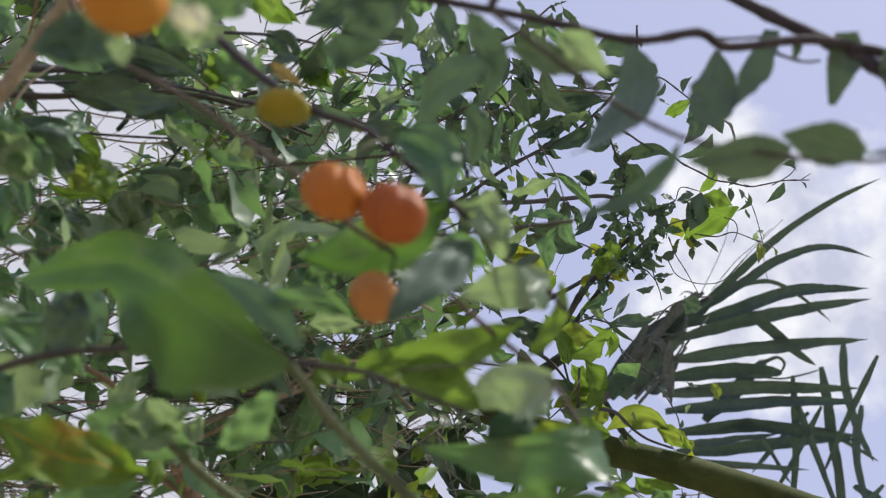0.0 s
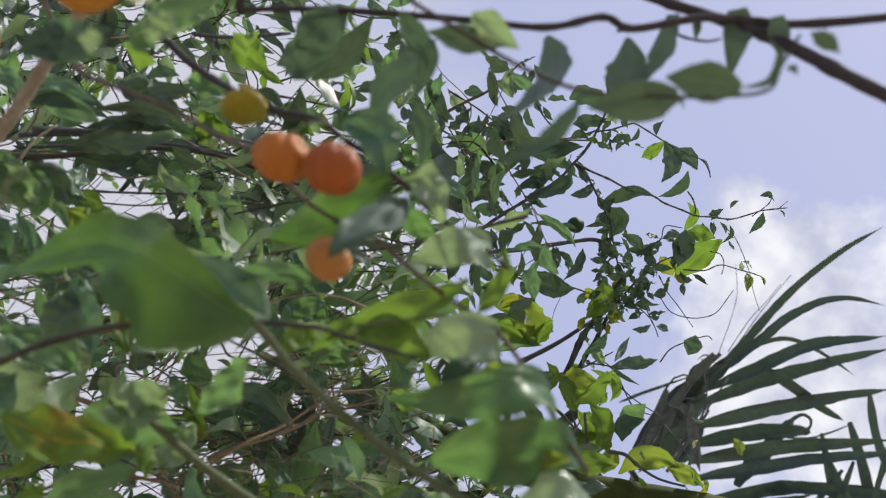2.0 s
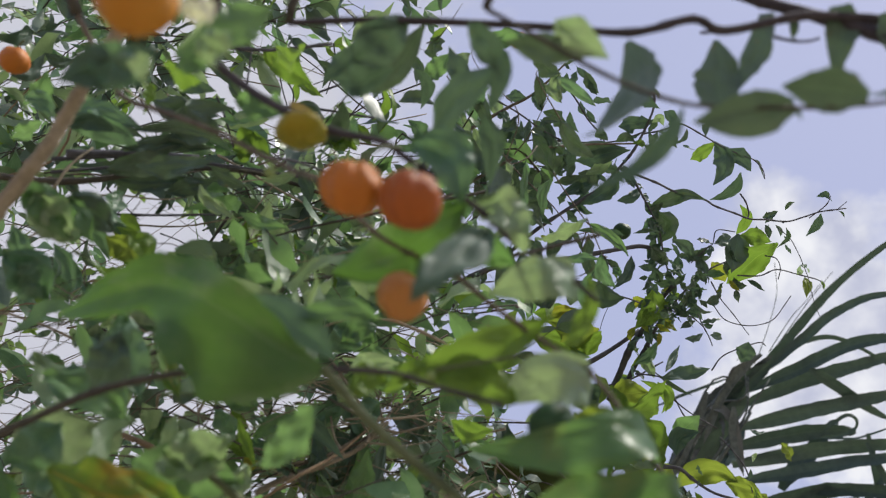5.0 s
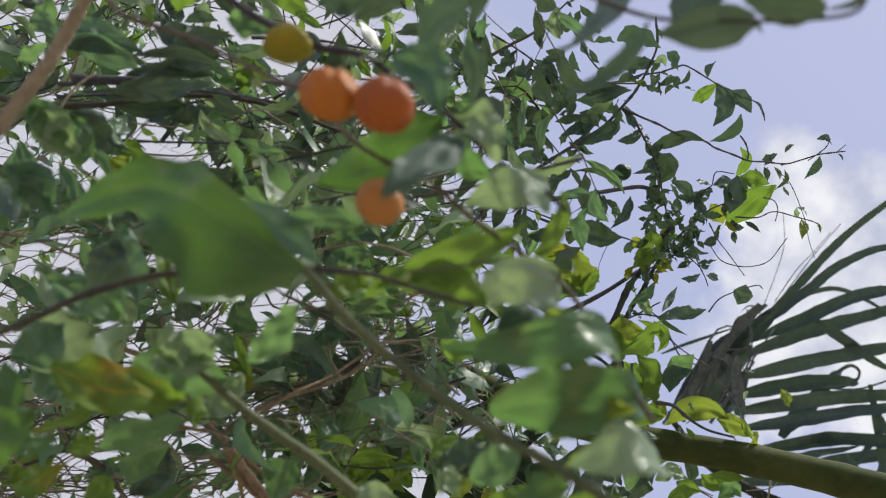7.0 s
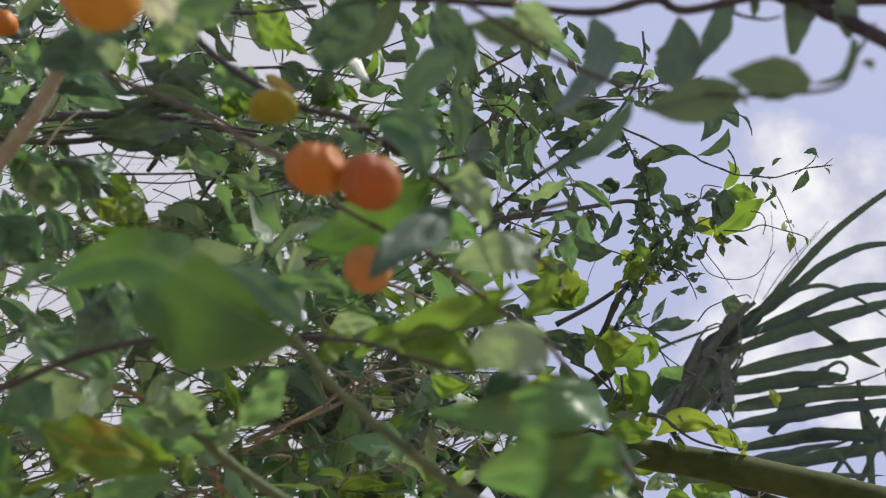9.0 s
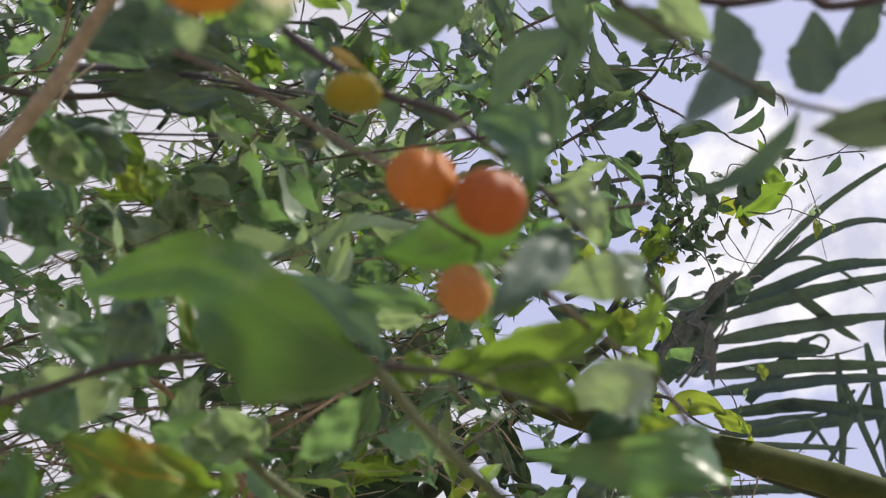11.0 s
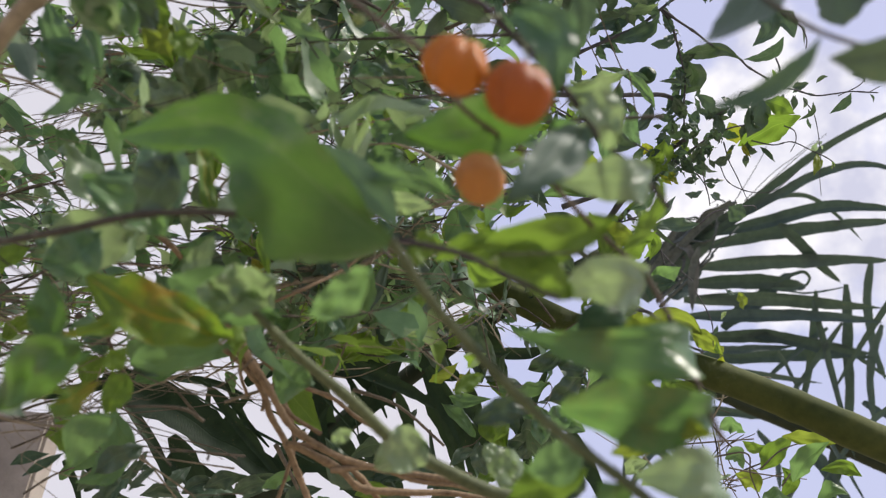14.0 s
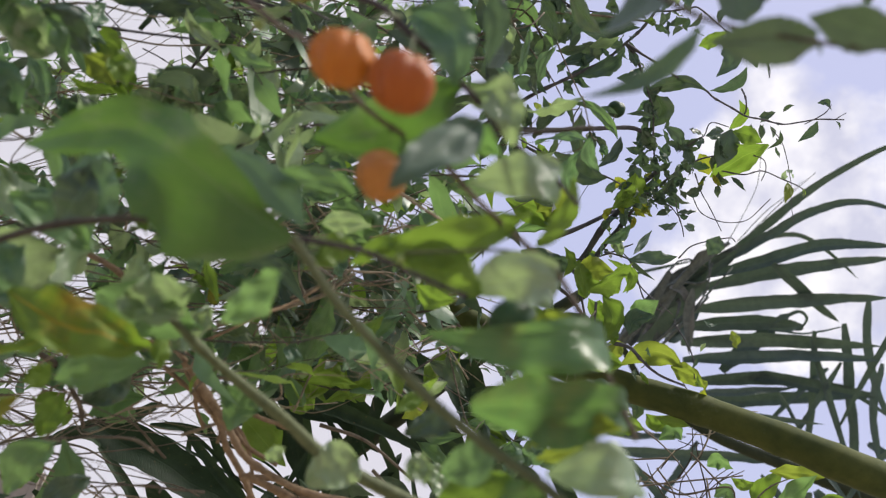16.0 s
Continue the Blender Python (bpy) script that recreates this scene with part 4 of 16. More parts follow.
curved_leaf(arm, (0.50, -0.81, -0.31), LEAF_PALE, (0.0013, 0.0115, 0.0134, 0.0102, 0.0010), (0.0013, 0.0102, 0.0134, 0.0115, 0.0010), (0.0859, 0.5611, 1.8403), (0.1066, 0.5515, 1.8385), (0.1240, 0.5457, 1.8377), (0.1379, 0.5666, 1.8468), (0.1391, 0.5907, 1.8489), wave=0.15)
leaf(arm, (0.0774, 0.5516, 1.8801), (0.1034, 0.5613, 1.8607), 0.0193, (-0.28, -0.66, -0.70), LEAF_BROAD)
leaf(arm, (0.1237, 0.5694, 1.8284), (0.0250, 0.5892, 1.8044), 0.0294, (-0.15, -0.97, -0.18), LEAF_BRIGHT, bow=0.0083, wave=0.08)
bent_leaf(rod, (0.34, -0.26, -0.91), LEAF_DRY, 0.0048, 0.00, 0.00, (-0.0464, 0.5314, 2.0061), (-0.0385, 0.5375, 2.0027), (-0.0238, 0.5462, 1.9985), label="curled brown dead leaf")
leaf(spur, (0.0482, 0.5799, 1.8008), (0.0975, 0.5814, 1.7774), 0.0287, (-0.05, -0.99, -0.16), LEAF_BRIGHT, bow=0.0044)
curved_leaf(sprout, (0.51, -0.85, -0.15), LEAF_PALE, (0.0013, 0.0143, 0.0134, 0.0102, 0.0010), (0.0013, 0.0111, 0.0165, 0.0143, 0.0010), (0.0919, 0.5864, 1.7812), (0.1076, 0.5756, 1.7843), (0.1242, 0.5693, 1.7857), (0.1379, 0.5915, 1.7913), (0.1392, 0.6136, 1.7893), wave=0.15, label="pale green leaf with a curled glossy tip")
leaf(arm, (0.1262, 0.5929, 1.8166), (0.1523, 0.5792, 1.8612), 0.0140, (0.52, -0.69, -0.51), LEAF_BRIGHT, bow=-0.0060)
leaf(arm, (0.1249, 0.5892, 1.7622), (0.1496, 0.5825, 1.7697), 0.0132, (-0.04, -0.80, -0.59), LEAF_YELLOW)
curved_leaf(arm, (0.33, -0.92, -0.21), LEAF_BROAD, (0.0014, 0.0047, 0.0081, 0.0095, 0.0068, 0.0010), (0.0014, 0.0136, 0.0224, 0.0244, 0.0153, 0.0010), (0.0675, 0.5971, 1.7592), (0.0991, 0.5887, 1.7553), (0.1308, 0.5776, 1.7529), (0.1550, 0.5786, 1.7573), (0.1702, 0.6065, 1.7638), (0.1732, 0.6342, 1.7617), wave=0.16, label="long green leaf with a curled glossy tip")
curved_leaf(arm, (0.27, -0.84, -0.47), LEAF_BROAD, (0.0020, 0.0101, 0.0181, 0.0181, 0.0114, 0.0010), (0.0020, 0.0087, 0.0188, 0.0215, 0.0168, 0.0010), (0.0958, 0.6094, 1.7190), (0.1038, 0.6041, 1.7187), (0.1276, 0.5977, 1.7192), (0.1541, 0.5858, 1.7152), (0.1750, 0.5995, 1.7223), (0.1885, 0.6353, 1.7263), wave=0.16, label="broad green leaf with a curled glossy tip")
leaf(arm, (0.1268, 0.6148, 1.7012), (0.1788, 0.5913, 1.7089), 0.0187, (-0.32, -0.85, -0.42), LEAF_YELLOW, bow=0.0087)
curved_leaf(arm, (0.52, -0.85, -0.08), LEAF_PALE, (0.0014, 0.0142, 0.0142, 0.0101, 0.0010), (0.0014, 0.0122, 0.0149, 0.0122, 0.0010), (0.1393, 0.6130, 1.6870), (0.1588, 0.6008, 1.6859), (0.1746, 0.5978, 1.6879), (0.1886, 0.6203, 1.6927), (0.1942, 0.6463, 1.6894), wave=0.15)
leaf(shoot, (0.0718, 0.7051, 1.6832), (0.1244, 0.6980, 1.7071), 0.0275, (0.06, -0.92, -0.40), LEAF_BRIGHT)
leaf(spur, (0.0509, 0.5888, 1.8210), (0.0134, 0.6059, 1.8063), 0.0126, (-0.39, -0.92, -0.07), LEAF_BRIGHT)
leaf(arm, (-0.0393, 0.5148, 1.9671), (-0.0760, 0.5096, 1.9931), 0.0246, (0.05, -0.99, -0.12), LEAF)
leaf(rod, (0.0066, 0.4966, 1.9954), (0.0489, 0.4795, 2.0145), 0.0310, (0.24, -0.40, -0.88), LEAF_SLATE)
leaf(rod, (0.0889, 0.4581, 1.9730), (0.1056, 0.4830, 1.9471), 0.0189, (-0.45, -0.48, -0.75), LEAF_SLATE, bow=0.0031)
leaf(rod, (0.1113, 0.4992, 1.9778), (0.0507, 0.5491, 1.9597), 0.0275, (-0.49, -0.75, -0.44), LEAF_SLATE, bow=-0.0103)
leaf(arm, (-0.0792, 0.4159, 1.8870), (-0.1034, 0.3941, 1.8944), 0.0242, (0.47, -0.70, -0.53), LEAF_TEAL)
leaf(arm, (-0.0669, 0.3857, 1.8731), (-0.0657, 0.3969, 1.8624), 0.0128, (-0.17, -0.67, -0.72), LEAF_PALE)
leaf(arm, (-0.0455, 0.4059, 1.8879), (-0.0274, 0.3927, 1.8911), 0.0183, (-0.26, -0.55, -0.79), LEAF_PALE, wave=0.12, shape=-0.5, label="very pale leaf")
leaf(bough, (-0.2432, 0.5622, 1.9751), (-0.2245, 0.5982, 1.9562), 0.0338, (0.21, -0.54, -0.82), LEAF_PALE, bow=-0.0039)
leaf(bough, (-0.2638, 0.5918, 1.9291), (-0.2464, 0.6159, 1.9190), 0.0290, (0.28, -0.54, -0.80), LEAF_TEAL)

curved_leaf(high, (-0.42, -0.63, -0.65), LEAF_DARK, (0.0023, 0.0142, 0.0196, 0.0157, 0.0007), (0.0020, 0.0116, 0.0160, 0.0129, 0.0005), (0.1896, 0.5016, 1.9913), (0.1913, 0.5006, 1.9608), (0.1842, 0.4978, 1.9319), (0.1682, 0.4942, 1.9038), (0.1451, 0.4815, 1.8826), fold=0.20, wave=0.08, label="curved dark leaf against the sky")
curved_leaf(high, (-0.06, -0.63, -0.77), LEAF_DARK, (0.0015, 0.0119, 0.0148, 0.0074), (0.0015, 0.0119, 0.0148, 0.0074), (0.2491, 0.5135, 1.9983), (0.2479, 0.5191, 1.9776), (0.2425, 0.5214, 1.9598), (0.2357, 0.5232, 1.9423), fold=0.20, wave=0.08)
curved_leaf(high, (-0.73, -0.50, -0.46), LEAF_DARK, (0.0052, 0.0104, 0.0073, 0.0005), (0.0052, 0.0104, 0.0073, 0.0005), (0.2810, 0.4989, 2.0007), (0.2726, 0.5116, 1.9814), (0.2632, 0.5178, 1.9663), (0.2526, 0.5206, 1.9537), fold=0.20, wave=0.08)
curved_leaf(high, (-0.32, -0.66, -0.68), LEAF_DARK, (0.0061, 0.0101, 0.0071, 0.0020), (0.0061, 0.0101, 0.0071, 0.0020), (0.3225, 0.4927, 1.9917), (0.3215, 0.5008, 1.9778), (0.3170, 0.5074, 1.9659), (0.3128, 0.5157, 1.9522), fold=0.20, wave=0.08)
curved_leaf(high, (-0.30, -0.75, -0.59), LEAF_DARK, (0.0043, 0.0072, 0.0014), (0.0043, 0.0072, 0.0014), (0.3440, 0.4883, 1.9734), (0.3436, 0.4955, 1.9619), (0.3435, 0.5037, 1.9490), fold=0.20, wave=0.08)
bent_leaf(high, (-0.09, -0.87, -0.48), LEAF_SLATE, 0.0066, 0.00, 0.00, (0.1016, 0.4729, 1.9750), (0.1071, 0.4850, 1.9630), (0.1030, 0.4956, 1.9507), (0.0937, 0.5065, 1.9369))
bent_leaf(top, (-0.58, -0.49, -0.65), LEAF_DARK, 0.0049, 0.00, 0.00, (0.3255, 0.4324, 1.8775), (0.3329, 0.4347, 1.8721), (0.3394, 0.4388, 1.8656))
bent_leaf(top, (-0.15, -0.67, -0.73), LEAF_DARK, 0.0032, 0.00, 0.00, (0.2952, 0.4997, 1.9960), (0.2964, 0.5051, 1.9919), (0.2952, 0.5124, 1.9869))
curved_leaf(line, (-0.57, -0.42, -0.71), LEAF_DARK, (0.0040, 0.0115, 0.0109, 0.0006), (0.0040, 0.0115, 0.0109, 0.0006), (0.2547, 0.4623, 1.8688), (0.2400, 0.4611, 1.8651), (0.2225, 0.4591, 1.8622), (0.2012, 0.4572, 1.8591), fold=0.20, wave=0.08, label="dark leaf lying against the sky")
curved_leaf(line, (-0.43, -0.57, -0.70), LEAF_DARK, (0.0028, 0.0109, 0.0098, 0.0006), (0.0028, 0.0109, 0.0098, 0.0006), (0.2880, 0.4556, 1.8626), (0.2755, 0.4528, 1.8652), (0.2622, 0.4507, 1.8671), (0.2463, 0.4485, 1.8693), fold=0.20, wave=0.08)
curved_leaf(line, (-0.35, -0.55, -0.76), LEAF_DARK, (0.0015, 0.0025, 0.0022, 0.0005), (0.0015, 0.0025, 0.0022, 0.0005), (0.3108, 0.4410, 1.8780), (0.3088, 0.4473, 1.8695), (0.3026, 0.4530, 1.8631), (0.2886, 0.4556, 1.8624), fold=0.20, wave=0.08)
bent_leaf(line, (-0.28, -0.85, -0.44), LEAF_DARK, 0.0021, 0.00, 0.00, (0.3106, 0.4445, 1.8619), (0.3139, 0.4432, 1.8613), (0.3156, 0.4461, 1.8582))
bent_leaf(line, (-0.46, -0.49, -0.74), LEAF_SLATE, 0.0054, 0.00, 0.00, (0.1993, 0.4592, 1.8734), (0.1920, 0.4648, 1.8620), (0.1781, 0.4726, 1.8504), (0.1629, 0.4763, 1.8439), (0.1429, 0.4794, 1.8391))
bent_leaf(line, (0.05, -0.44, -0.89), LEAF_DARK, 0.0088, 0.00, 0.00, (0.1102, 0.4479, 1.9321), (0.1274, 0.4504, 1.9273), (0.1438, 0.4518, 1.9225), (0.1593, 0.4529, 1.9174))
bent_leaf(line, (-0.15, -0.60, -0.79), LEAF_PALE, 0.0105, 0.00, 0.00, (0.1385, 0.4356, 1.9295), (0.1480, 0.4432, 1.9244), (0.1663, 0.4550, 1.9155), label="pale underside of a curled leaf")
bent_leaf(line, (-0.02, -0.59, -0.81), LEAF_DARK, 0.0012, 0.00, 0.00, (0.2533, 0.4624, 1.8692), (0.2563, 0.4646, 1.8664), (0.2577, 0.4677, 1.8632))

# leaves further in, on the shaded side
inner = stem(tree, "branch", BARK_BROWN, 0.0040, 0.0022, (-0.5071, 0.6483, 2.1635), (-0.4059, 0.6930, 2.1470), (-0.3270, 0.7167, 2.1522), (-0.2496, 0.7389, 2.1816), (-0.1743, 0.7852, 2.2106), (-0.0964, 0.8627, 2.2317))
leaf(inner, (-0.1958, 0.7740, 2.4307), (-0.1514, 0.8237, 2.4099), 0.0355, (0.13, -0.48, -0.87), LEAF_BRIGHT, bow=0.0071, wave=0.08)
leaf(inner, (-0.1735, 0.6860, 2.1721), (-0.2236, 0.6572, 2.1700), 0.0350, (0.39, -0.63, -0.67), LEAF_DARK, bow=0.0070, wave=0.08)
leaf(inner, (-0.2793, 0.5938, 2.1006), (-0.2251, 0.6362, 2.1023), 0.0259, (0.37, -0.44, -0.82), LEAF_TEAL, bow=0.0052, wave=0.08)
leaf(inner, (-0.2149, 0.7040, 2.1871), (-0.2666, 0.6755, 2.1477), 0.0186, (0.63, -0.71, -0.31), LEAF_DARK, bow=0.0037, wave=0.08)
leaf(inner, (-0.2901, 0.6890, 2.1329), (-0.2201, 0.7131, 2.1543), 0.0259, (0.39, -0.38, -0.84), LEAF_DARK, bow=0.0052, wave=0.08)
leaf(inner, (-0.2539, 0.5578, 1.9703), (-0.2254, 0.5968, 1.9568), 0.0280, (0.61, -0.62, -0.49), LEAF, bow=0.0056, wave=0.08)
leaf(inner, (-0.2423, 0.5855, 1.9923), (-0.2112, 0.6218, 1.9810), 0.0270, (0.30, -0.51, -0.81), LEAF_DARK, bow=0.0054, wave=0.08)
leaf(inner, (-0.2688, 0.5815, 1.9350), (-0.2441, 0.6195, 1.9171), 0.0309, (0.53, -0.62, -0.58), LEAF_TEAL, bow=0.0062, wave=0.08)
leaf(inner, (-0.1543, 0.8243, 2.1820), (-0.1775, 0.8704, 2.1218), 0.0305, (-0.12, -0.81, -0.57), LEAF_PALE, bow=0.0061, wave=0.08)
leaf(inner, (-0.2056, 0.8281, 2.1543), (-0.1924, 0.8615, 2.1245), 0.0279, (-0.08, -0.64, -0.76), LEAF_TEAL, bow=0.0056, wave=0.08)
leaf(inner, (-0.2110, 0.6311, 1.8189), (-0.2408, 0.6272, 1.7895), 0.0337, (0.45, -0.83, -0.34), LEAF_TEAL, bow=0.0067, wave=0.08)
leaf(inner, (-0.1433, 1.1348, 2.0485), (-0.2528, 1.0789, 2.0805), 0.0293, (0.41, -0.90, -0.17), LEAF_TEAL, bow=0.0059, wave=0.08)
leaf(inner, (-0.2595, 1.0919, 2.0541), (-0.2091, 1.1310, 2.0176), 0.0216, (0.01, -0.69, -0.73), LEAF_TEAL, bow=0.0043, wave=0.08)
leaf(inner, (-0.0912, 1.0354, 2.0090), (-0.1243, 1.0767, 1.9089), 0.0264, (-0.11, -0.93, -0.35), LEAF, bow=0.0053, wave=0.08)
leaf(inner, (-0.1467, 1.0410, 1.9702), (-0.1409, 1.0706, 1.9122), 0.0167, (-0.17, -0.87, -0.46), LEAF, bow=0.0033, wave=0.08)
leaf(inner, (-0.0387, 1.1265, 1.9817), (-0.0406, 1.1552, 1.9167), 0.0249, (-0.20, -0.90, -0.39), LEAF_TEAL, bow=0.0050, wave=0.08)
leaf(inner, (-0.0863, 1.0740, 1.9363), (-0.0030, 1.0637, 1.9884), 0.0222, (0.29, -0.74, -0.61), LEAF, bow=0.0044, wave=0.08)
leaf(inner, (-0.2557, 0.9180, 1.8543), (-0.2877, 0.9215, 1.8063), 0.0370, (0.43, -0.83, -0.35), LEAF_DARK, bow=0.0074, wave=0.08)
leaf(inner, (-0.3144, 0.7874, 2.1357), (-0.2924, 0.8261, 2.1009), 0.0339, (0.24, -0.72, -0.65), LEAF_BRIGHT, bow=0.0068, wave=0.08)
leaf(inner, (-0.3129, 0.7971, 2.0642), (-0.2587, 0.8380, 2.0441), 0.0351, (0.47, -0.80, -0.36), LEAF_PALE, bow=0.0070, wave=0.08)
leaf(inner, (-0.2658, 0.8224, 2.1429), (-0.2230, 0.8781, 2.0912), 0.0267, (-0.04, -0.66, -0.75), LEAF_PALE, bow=0.0053, wave=0.08)
leaf(inner, (-0.2552, 0.8313, 2.1378), (-0.3014, 0.8456, 2.0875), 0.0406, (0.24, -0.85, -0.47), LEAF_TEAL, bow=0.0081, wave=0.08)
leaf(inner, (-0.1561, 0.8599, 2.1860), (-0.1821, 0.8892, 2.1367), 0.0299, (-0.15, -0.88, -0.44), LEAF_PALE, bow=0.0060, wave=0.08)
leaf(inner, (-0.2049, 0.8743, 2.1464), (-0.1749, 0.8922, 2.1358), 0.0286, (0.26, -0.78, -0.57), LEAF_TEAL, bow=0.0057, wave=0.08)
leaf(inner, (-0.1285, 0.9439, 2.1184), (-0.1007, 0.9676, 2.0898), 0.0399, (0.18, -0.84, -0.52), LEAF_DARK, bow=0.0080, wave=0.08)
leaf(inner, (-0.3417, 0.7405, 2.0754), (-0.3497, 0.7708, 2.0267), 0.0201, (0.14, -0.83, -0.54), LEAF, bow=0.0040, wave=0.08)
leaf(inner, (-0.3424, 0.7797, 1.8733), (-0.2999, 0.8138, 1.8493), 0.0385, (0.27, -0.75, -0.60), LEAF_TEAL, bow=0.0077, wave=0.08)
leaf(inner, (-0.0878, 0.8735, 2.0338), (-0.0486, 0.8711, 2.0496), 0.0236, (0.21, -0.74, -0.64), LEAF, bow=0.0047, wave=0.08)
leaf(inner, (-0.0810, 1.2505, 2.0187), (-0.0905, 1.2706, 1.9569), 0.0487, (0.13, -0.94, -0.33), LEAF_BRIGHT, bow=0.0097, wave=0.08)
leaf(inner, (-0.1204, 1.2465, 2.0135), (-0.1451, 1.2641, 1.9496), 0.0406, (0.00, -0.96, -0.27), LEAF_BRIGHT, bow=0.0081, wave=0.08)
leaf(inner, (-0.1639, 1.2515, 1.9771), (-0.1716, 1.2613, 1.9420), 0.0325, (0.02, -0.96, -0.27), LEAF_BRIGHT, bow=0.0065, wave=0.08)
leaf(inner, (0.0518, 1.2986, 1.8960), (0.0945, 1.3066, 1.8619), 0.0406, (-0.12, -0.92, -0.36), LEAF_BRIGHT, bow=0.0081, wave=0.08)
leaf(inner, (-0.2971, 0.9206, 1.7072), (-0.2614, 0.9309, 1.7388), 0.0236, (0.48, -0.83, -0.27), LEAF_DARK, bow=0.0047, wave=0.08)
leaf(inner, (-0.1049, 0.8996, 1.8052), (-0.1427, 0.8862, 1.8195), 0.0385, (0.08, -0.83, -0.56), LEAF, bow=0.0077, wave=0.08)
leaf(inner, (-0.0287, 0.9833, 2.0806), (-0.0846, 0.9862, 2.0572), 0.0417, (0.14, -0.89, -0.44), LEAF, bow=0.0083, wave=0.08)
leaf(inner, (-0.1276, 1.0401, 2.0647), (-0.1907, 1.0433, 2.0256), 0.0323, (0.11, -0.96, -0.26), LEAF_TEAL, bow=0.0065, wave=0.08)
leaf(inner, (-0.2812, 1.0156, 2.0459), (-0.3340, 1.0287, 2.0327), 0.0245, (-0.19, -0.96, -0.19), LEAF_PALE, bow=-0.0016, wave=0.09)
leaf(inner, (-0.1314, 1.0414, 2.0733), (-0.1012, 1.0533, 2.0190), 0.0329, (0.45, -0.89, 0.06), LEAF_TEAL, bow=0.0075, wave=0.09)
leaf(inner, (-0.2211, 0.8910, 1.9775), (-0.1986, 0.9090, 1.9498), 0.0245, (-0.18, -0.75, -0.64), LEAF_TEAL, bow=0.0024, wave=0.09)
leaf(inner, (-0.2160, 0.9211, 2.0372), (-0.1982, 0.9520, 2.0059), 0.0320, (0.02, -0.72, -0.70), LEAF, bow=-0.0081, wave=0.09)
leaf(inner, (-0.2426, 0.8507, 2.0234), (-0.2851, 0.8403, 2.0079), 0.0223, (0.40, -0.51, -0.76), LEAF_PALE, bow=0.0049, wave=0.09)
leaf(inner, (-0.1048, 0.9264, 2.1875), (-0.0578, 0.9412, 2.1338), 0.0310, (0.10, -0.98, -0.18), LEAF, bow=-0.0006, wave=0.09)
leaf(inner, (-0.3043, 0.8275, 1.9860), (-0.3258, 0.8409, 1.9577), 0.0246, (0.71, -0.26, -0.66), LEAF_TEAL, bow=-0.0003, wave=0.09)
leaf(inner, (-0.0973, 1.1338, 2.0573), (-0.0606, 1.1734, 2.0467), 0.0222, (0.01, -0.27, -0.96), LEAF_PALE, bow=-0.0041, wave=0.09)
leaf(inner, (-0.1082, 0.8951, 2.1627), (-0.0848, 0.9245, 2.1490), 0.0249, (0.73, -0.66, -0.17), LEAF_TEAL, bow=-0.0077, wave=0.09)
leaf(inner, (-0.1914, 0.8175, 2.1196), (-0.1964, 0.8500, 2.0994), 0.0247, (0.45, -0.42, -0.79), LEAF_TEAL, bow=-0.0002, wave=0.09)
leaf(inner, (-0.2706, 0.9650, 2.1270), (-0.2808, 0.9876, 2.0636), 0.0230, (0.58, -0.74, -0.35), LEAF_BRIGHT, bow=-0.0093, wave=0.09)
leaf(inner, (-0.1164, 1.0542, 2.1845), (-0.0987, 1.0799, 2.1447), 0.0291, (0.68, -0.71, -0.16), LEAF_TEAL, bow=-0.0083, wave=0.09)
leaf(inner, (-0.3883, 0.8529, 1.9004), (-0.4308, 0.8606, 1.8779), 0.0196, (0.16, -0.81, -0.57), LEAF_BRIGHT, bow=-0.0008, wave=0.09)
leaf(inner, (-0.3179, 0.7565, 2.0503), (-0.3205, 0.7888, 2.0185), 0.0310, (0.90, -0.26, -0.34), LEAF_TEAL, bow=0.0068, wave=0.09)
leaf(inner, (-0.1255, 1.0019, 2.0532), (-0.1312, 1.0045, 2.0166), 0.0244, (0.25, -0.96, -0.11), LEAF_TEAL, bow=0.0060, wave=0.09)
leaf(inner, (-0.0674, 0.9022, 2.1358), (-0.1306, 0.8886, 2.1129), 0.0198, (0.38, -0.28, -0.88), LEAF_TEAL, bow=0.0061, wave=0.09)
leaf(inner, (-0.0707, 0.9165, 1.9964), (-0.0603, 0.9451, 1.9719), 0.0240, (0.74, -0.57, -0.35), LEAF_TEAL, bow=0.0001, wave=0.09)
leaf(inner, (-0.0698, 0.9513, 2.1082), (-0.0983, 0.9701, 2.0880), 0.0209, (-0.08, -0.78, -0.62), LEAF, bow=0.0081, wave=0.09)
leaf(inner, (-0.2286, 0.8854, 1.9507), (-0.2727, 0.9123, 1.9132), 0.0193, (0.42, -0.43, -0.80), LEAF, bow=0.0008, wave=0.09)
leaf(inner, (-0.3868, 0.8246, 2.0171), (-0.3785, 0.8631, 2.0193), 0.0253, (0.98, -0.21, -0.05), LEAF, bow=-0.0063, wave=0.09)
leaf(inner, (-0.3690, 0.8836, 2.1105), (-0.3533, 0.9381, 2.0999), 0.0323, (-0.02, -0.19, -0.98), LEAF_PALE, bow=0.0025, wave=0.09)
leaf(inner, (-0.1025, 0.8755, 2.1693), (-0.0544, 0.8901, 2.1442), 0.0193, (0.06, -0.91, -0.41), LEAF_DARK, bow=0.0074, wave=0.09)
leaf(inner, (-0.3242, 0.7686, 2.0439), (-0.2798, 0.7860, 2.0504), 0.0205, (0.39, -0.88, -0.29), LEAF_DARK, bow=0.0066, wave=0.09)
leaf(inner, (-0.0784, 0.9654, 2.0497), (-0.1156, 0.9860, 2.0310), 0.0315, (0.32, -0.26, -0.91), LEAF_PALE, bow=0.0029, wave=0.09)
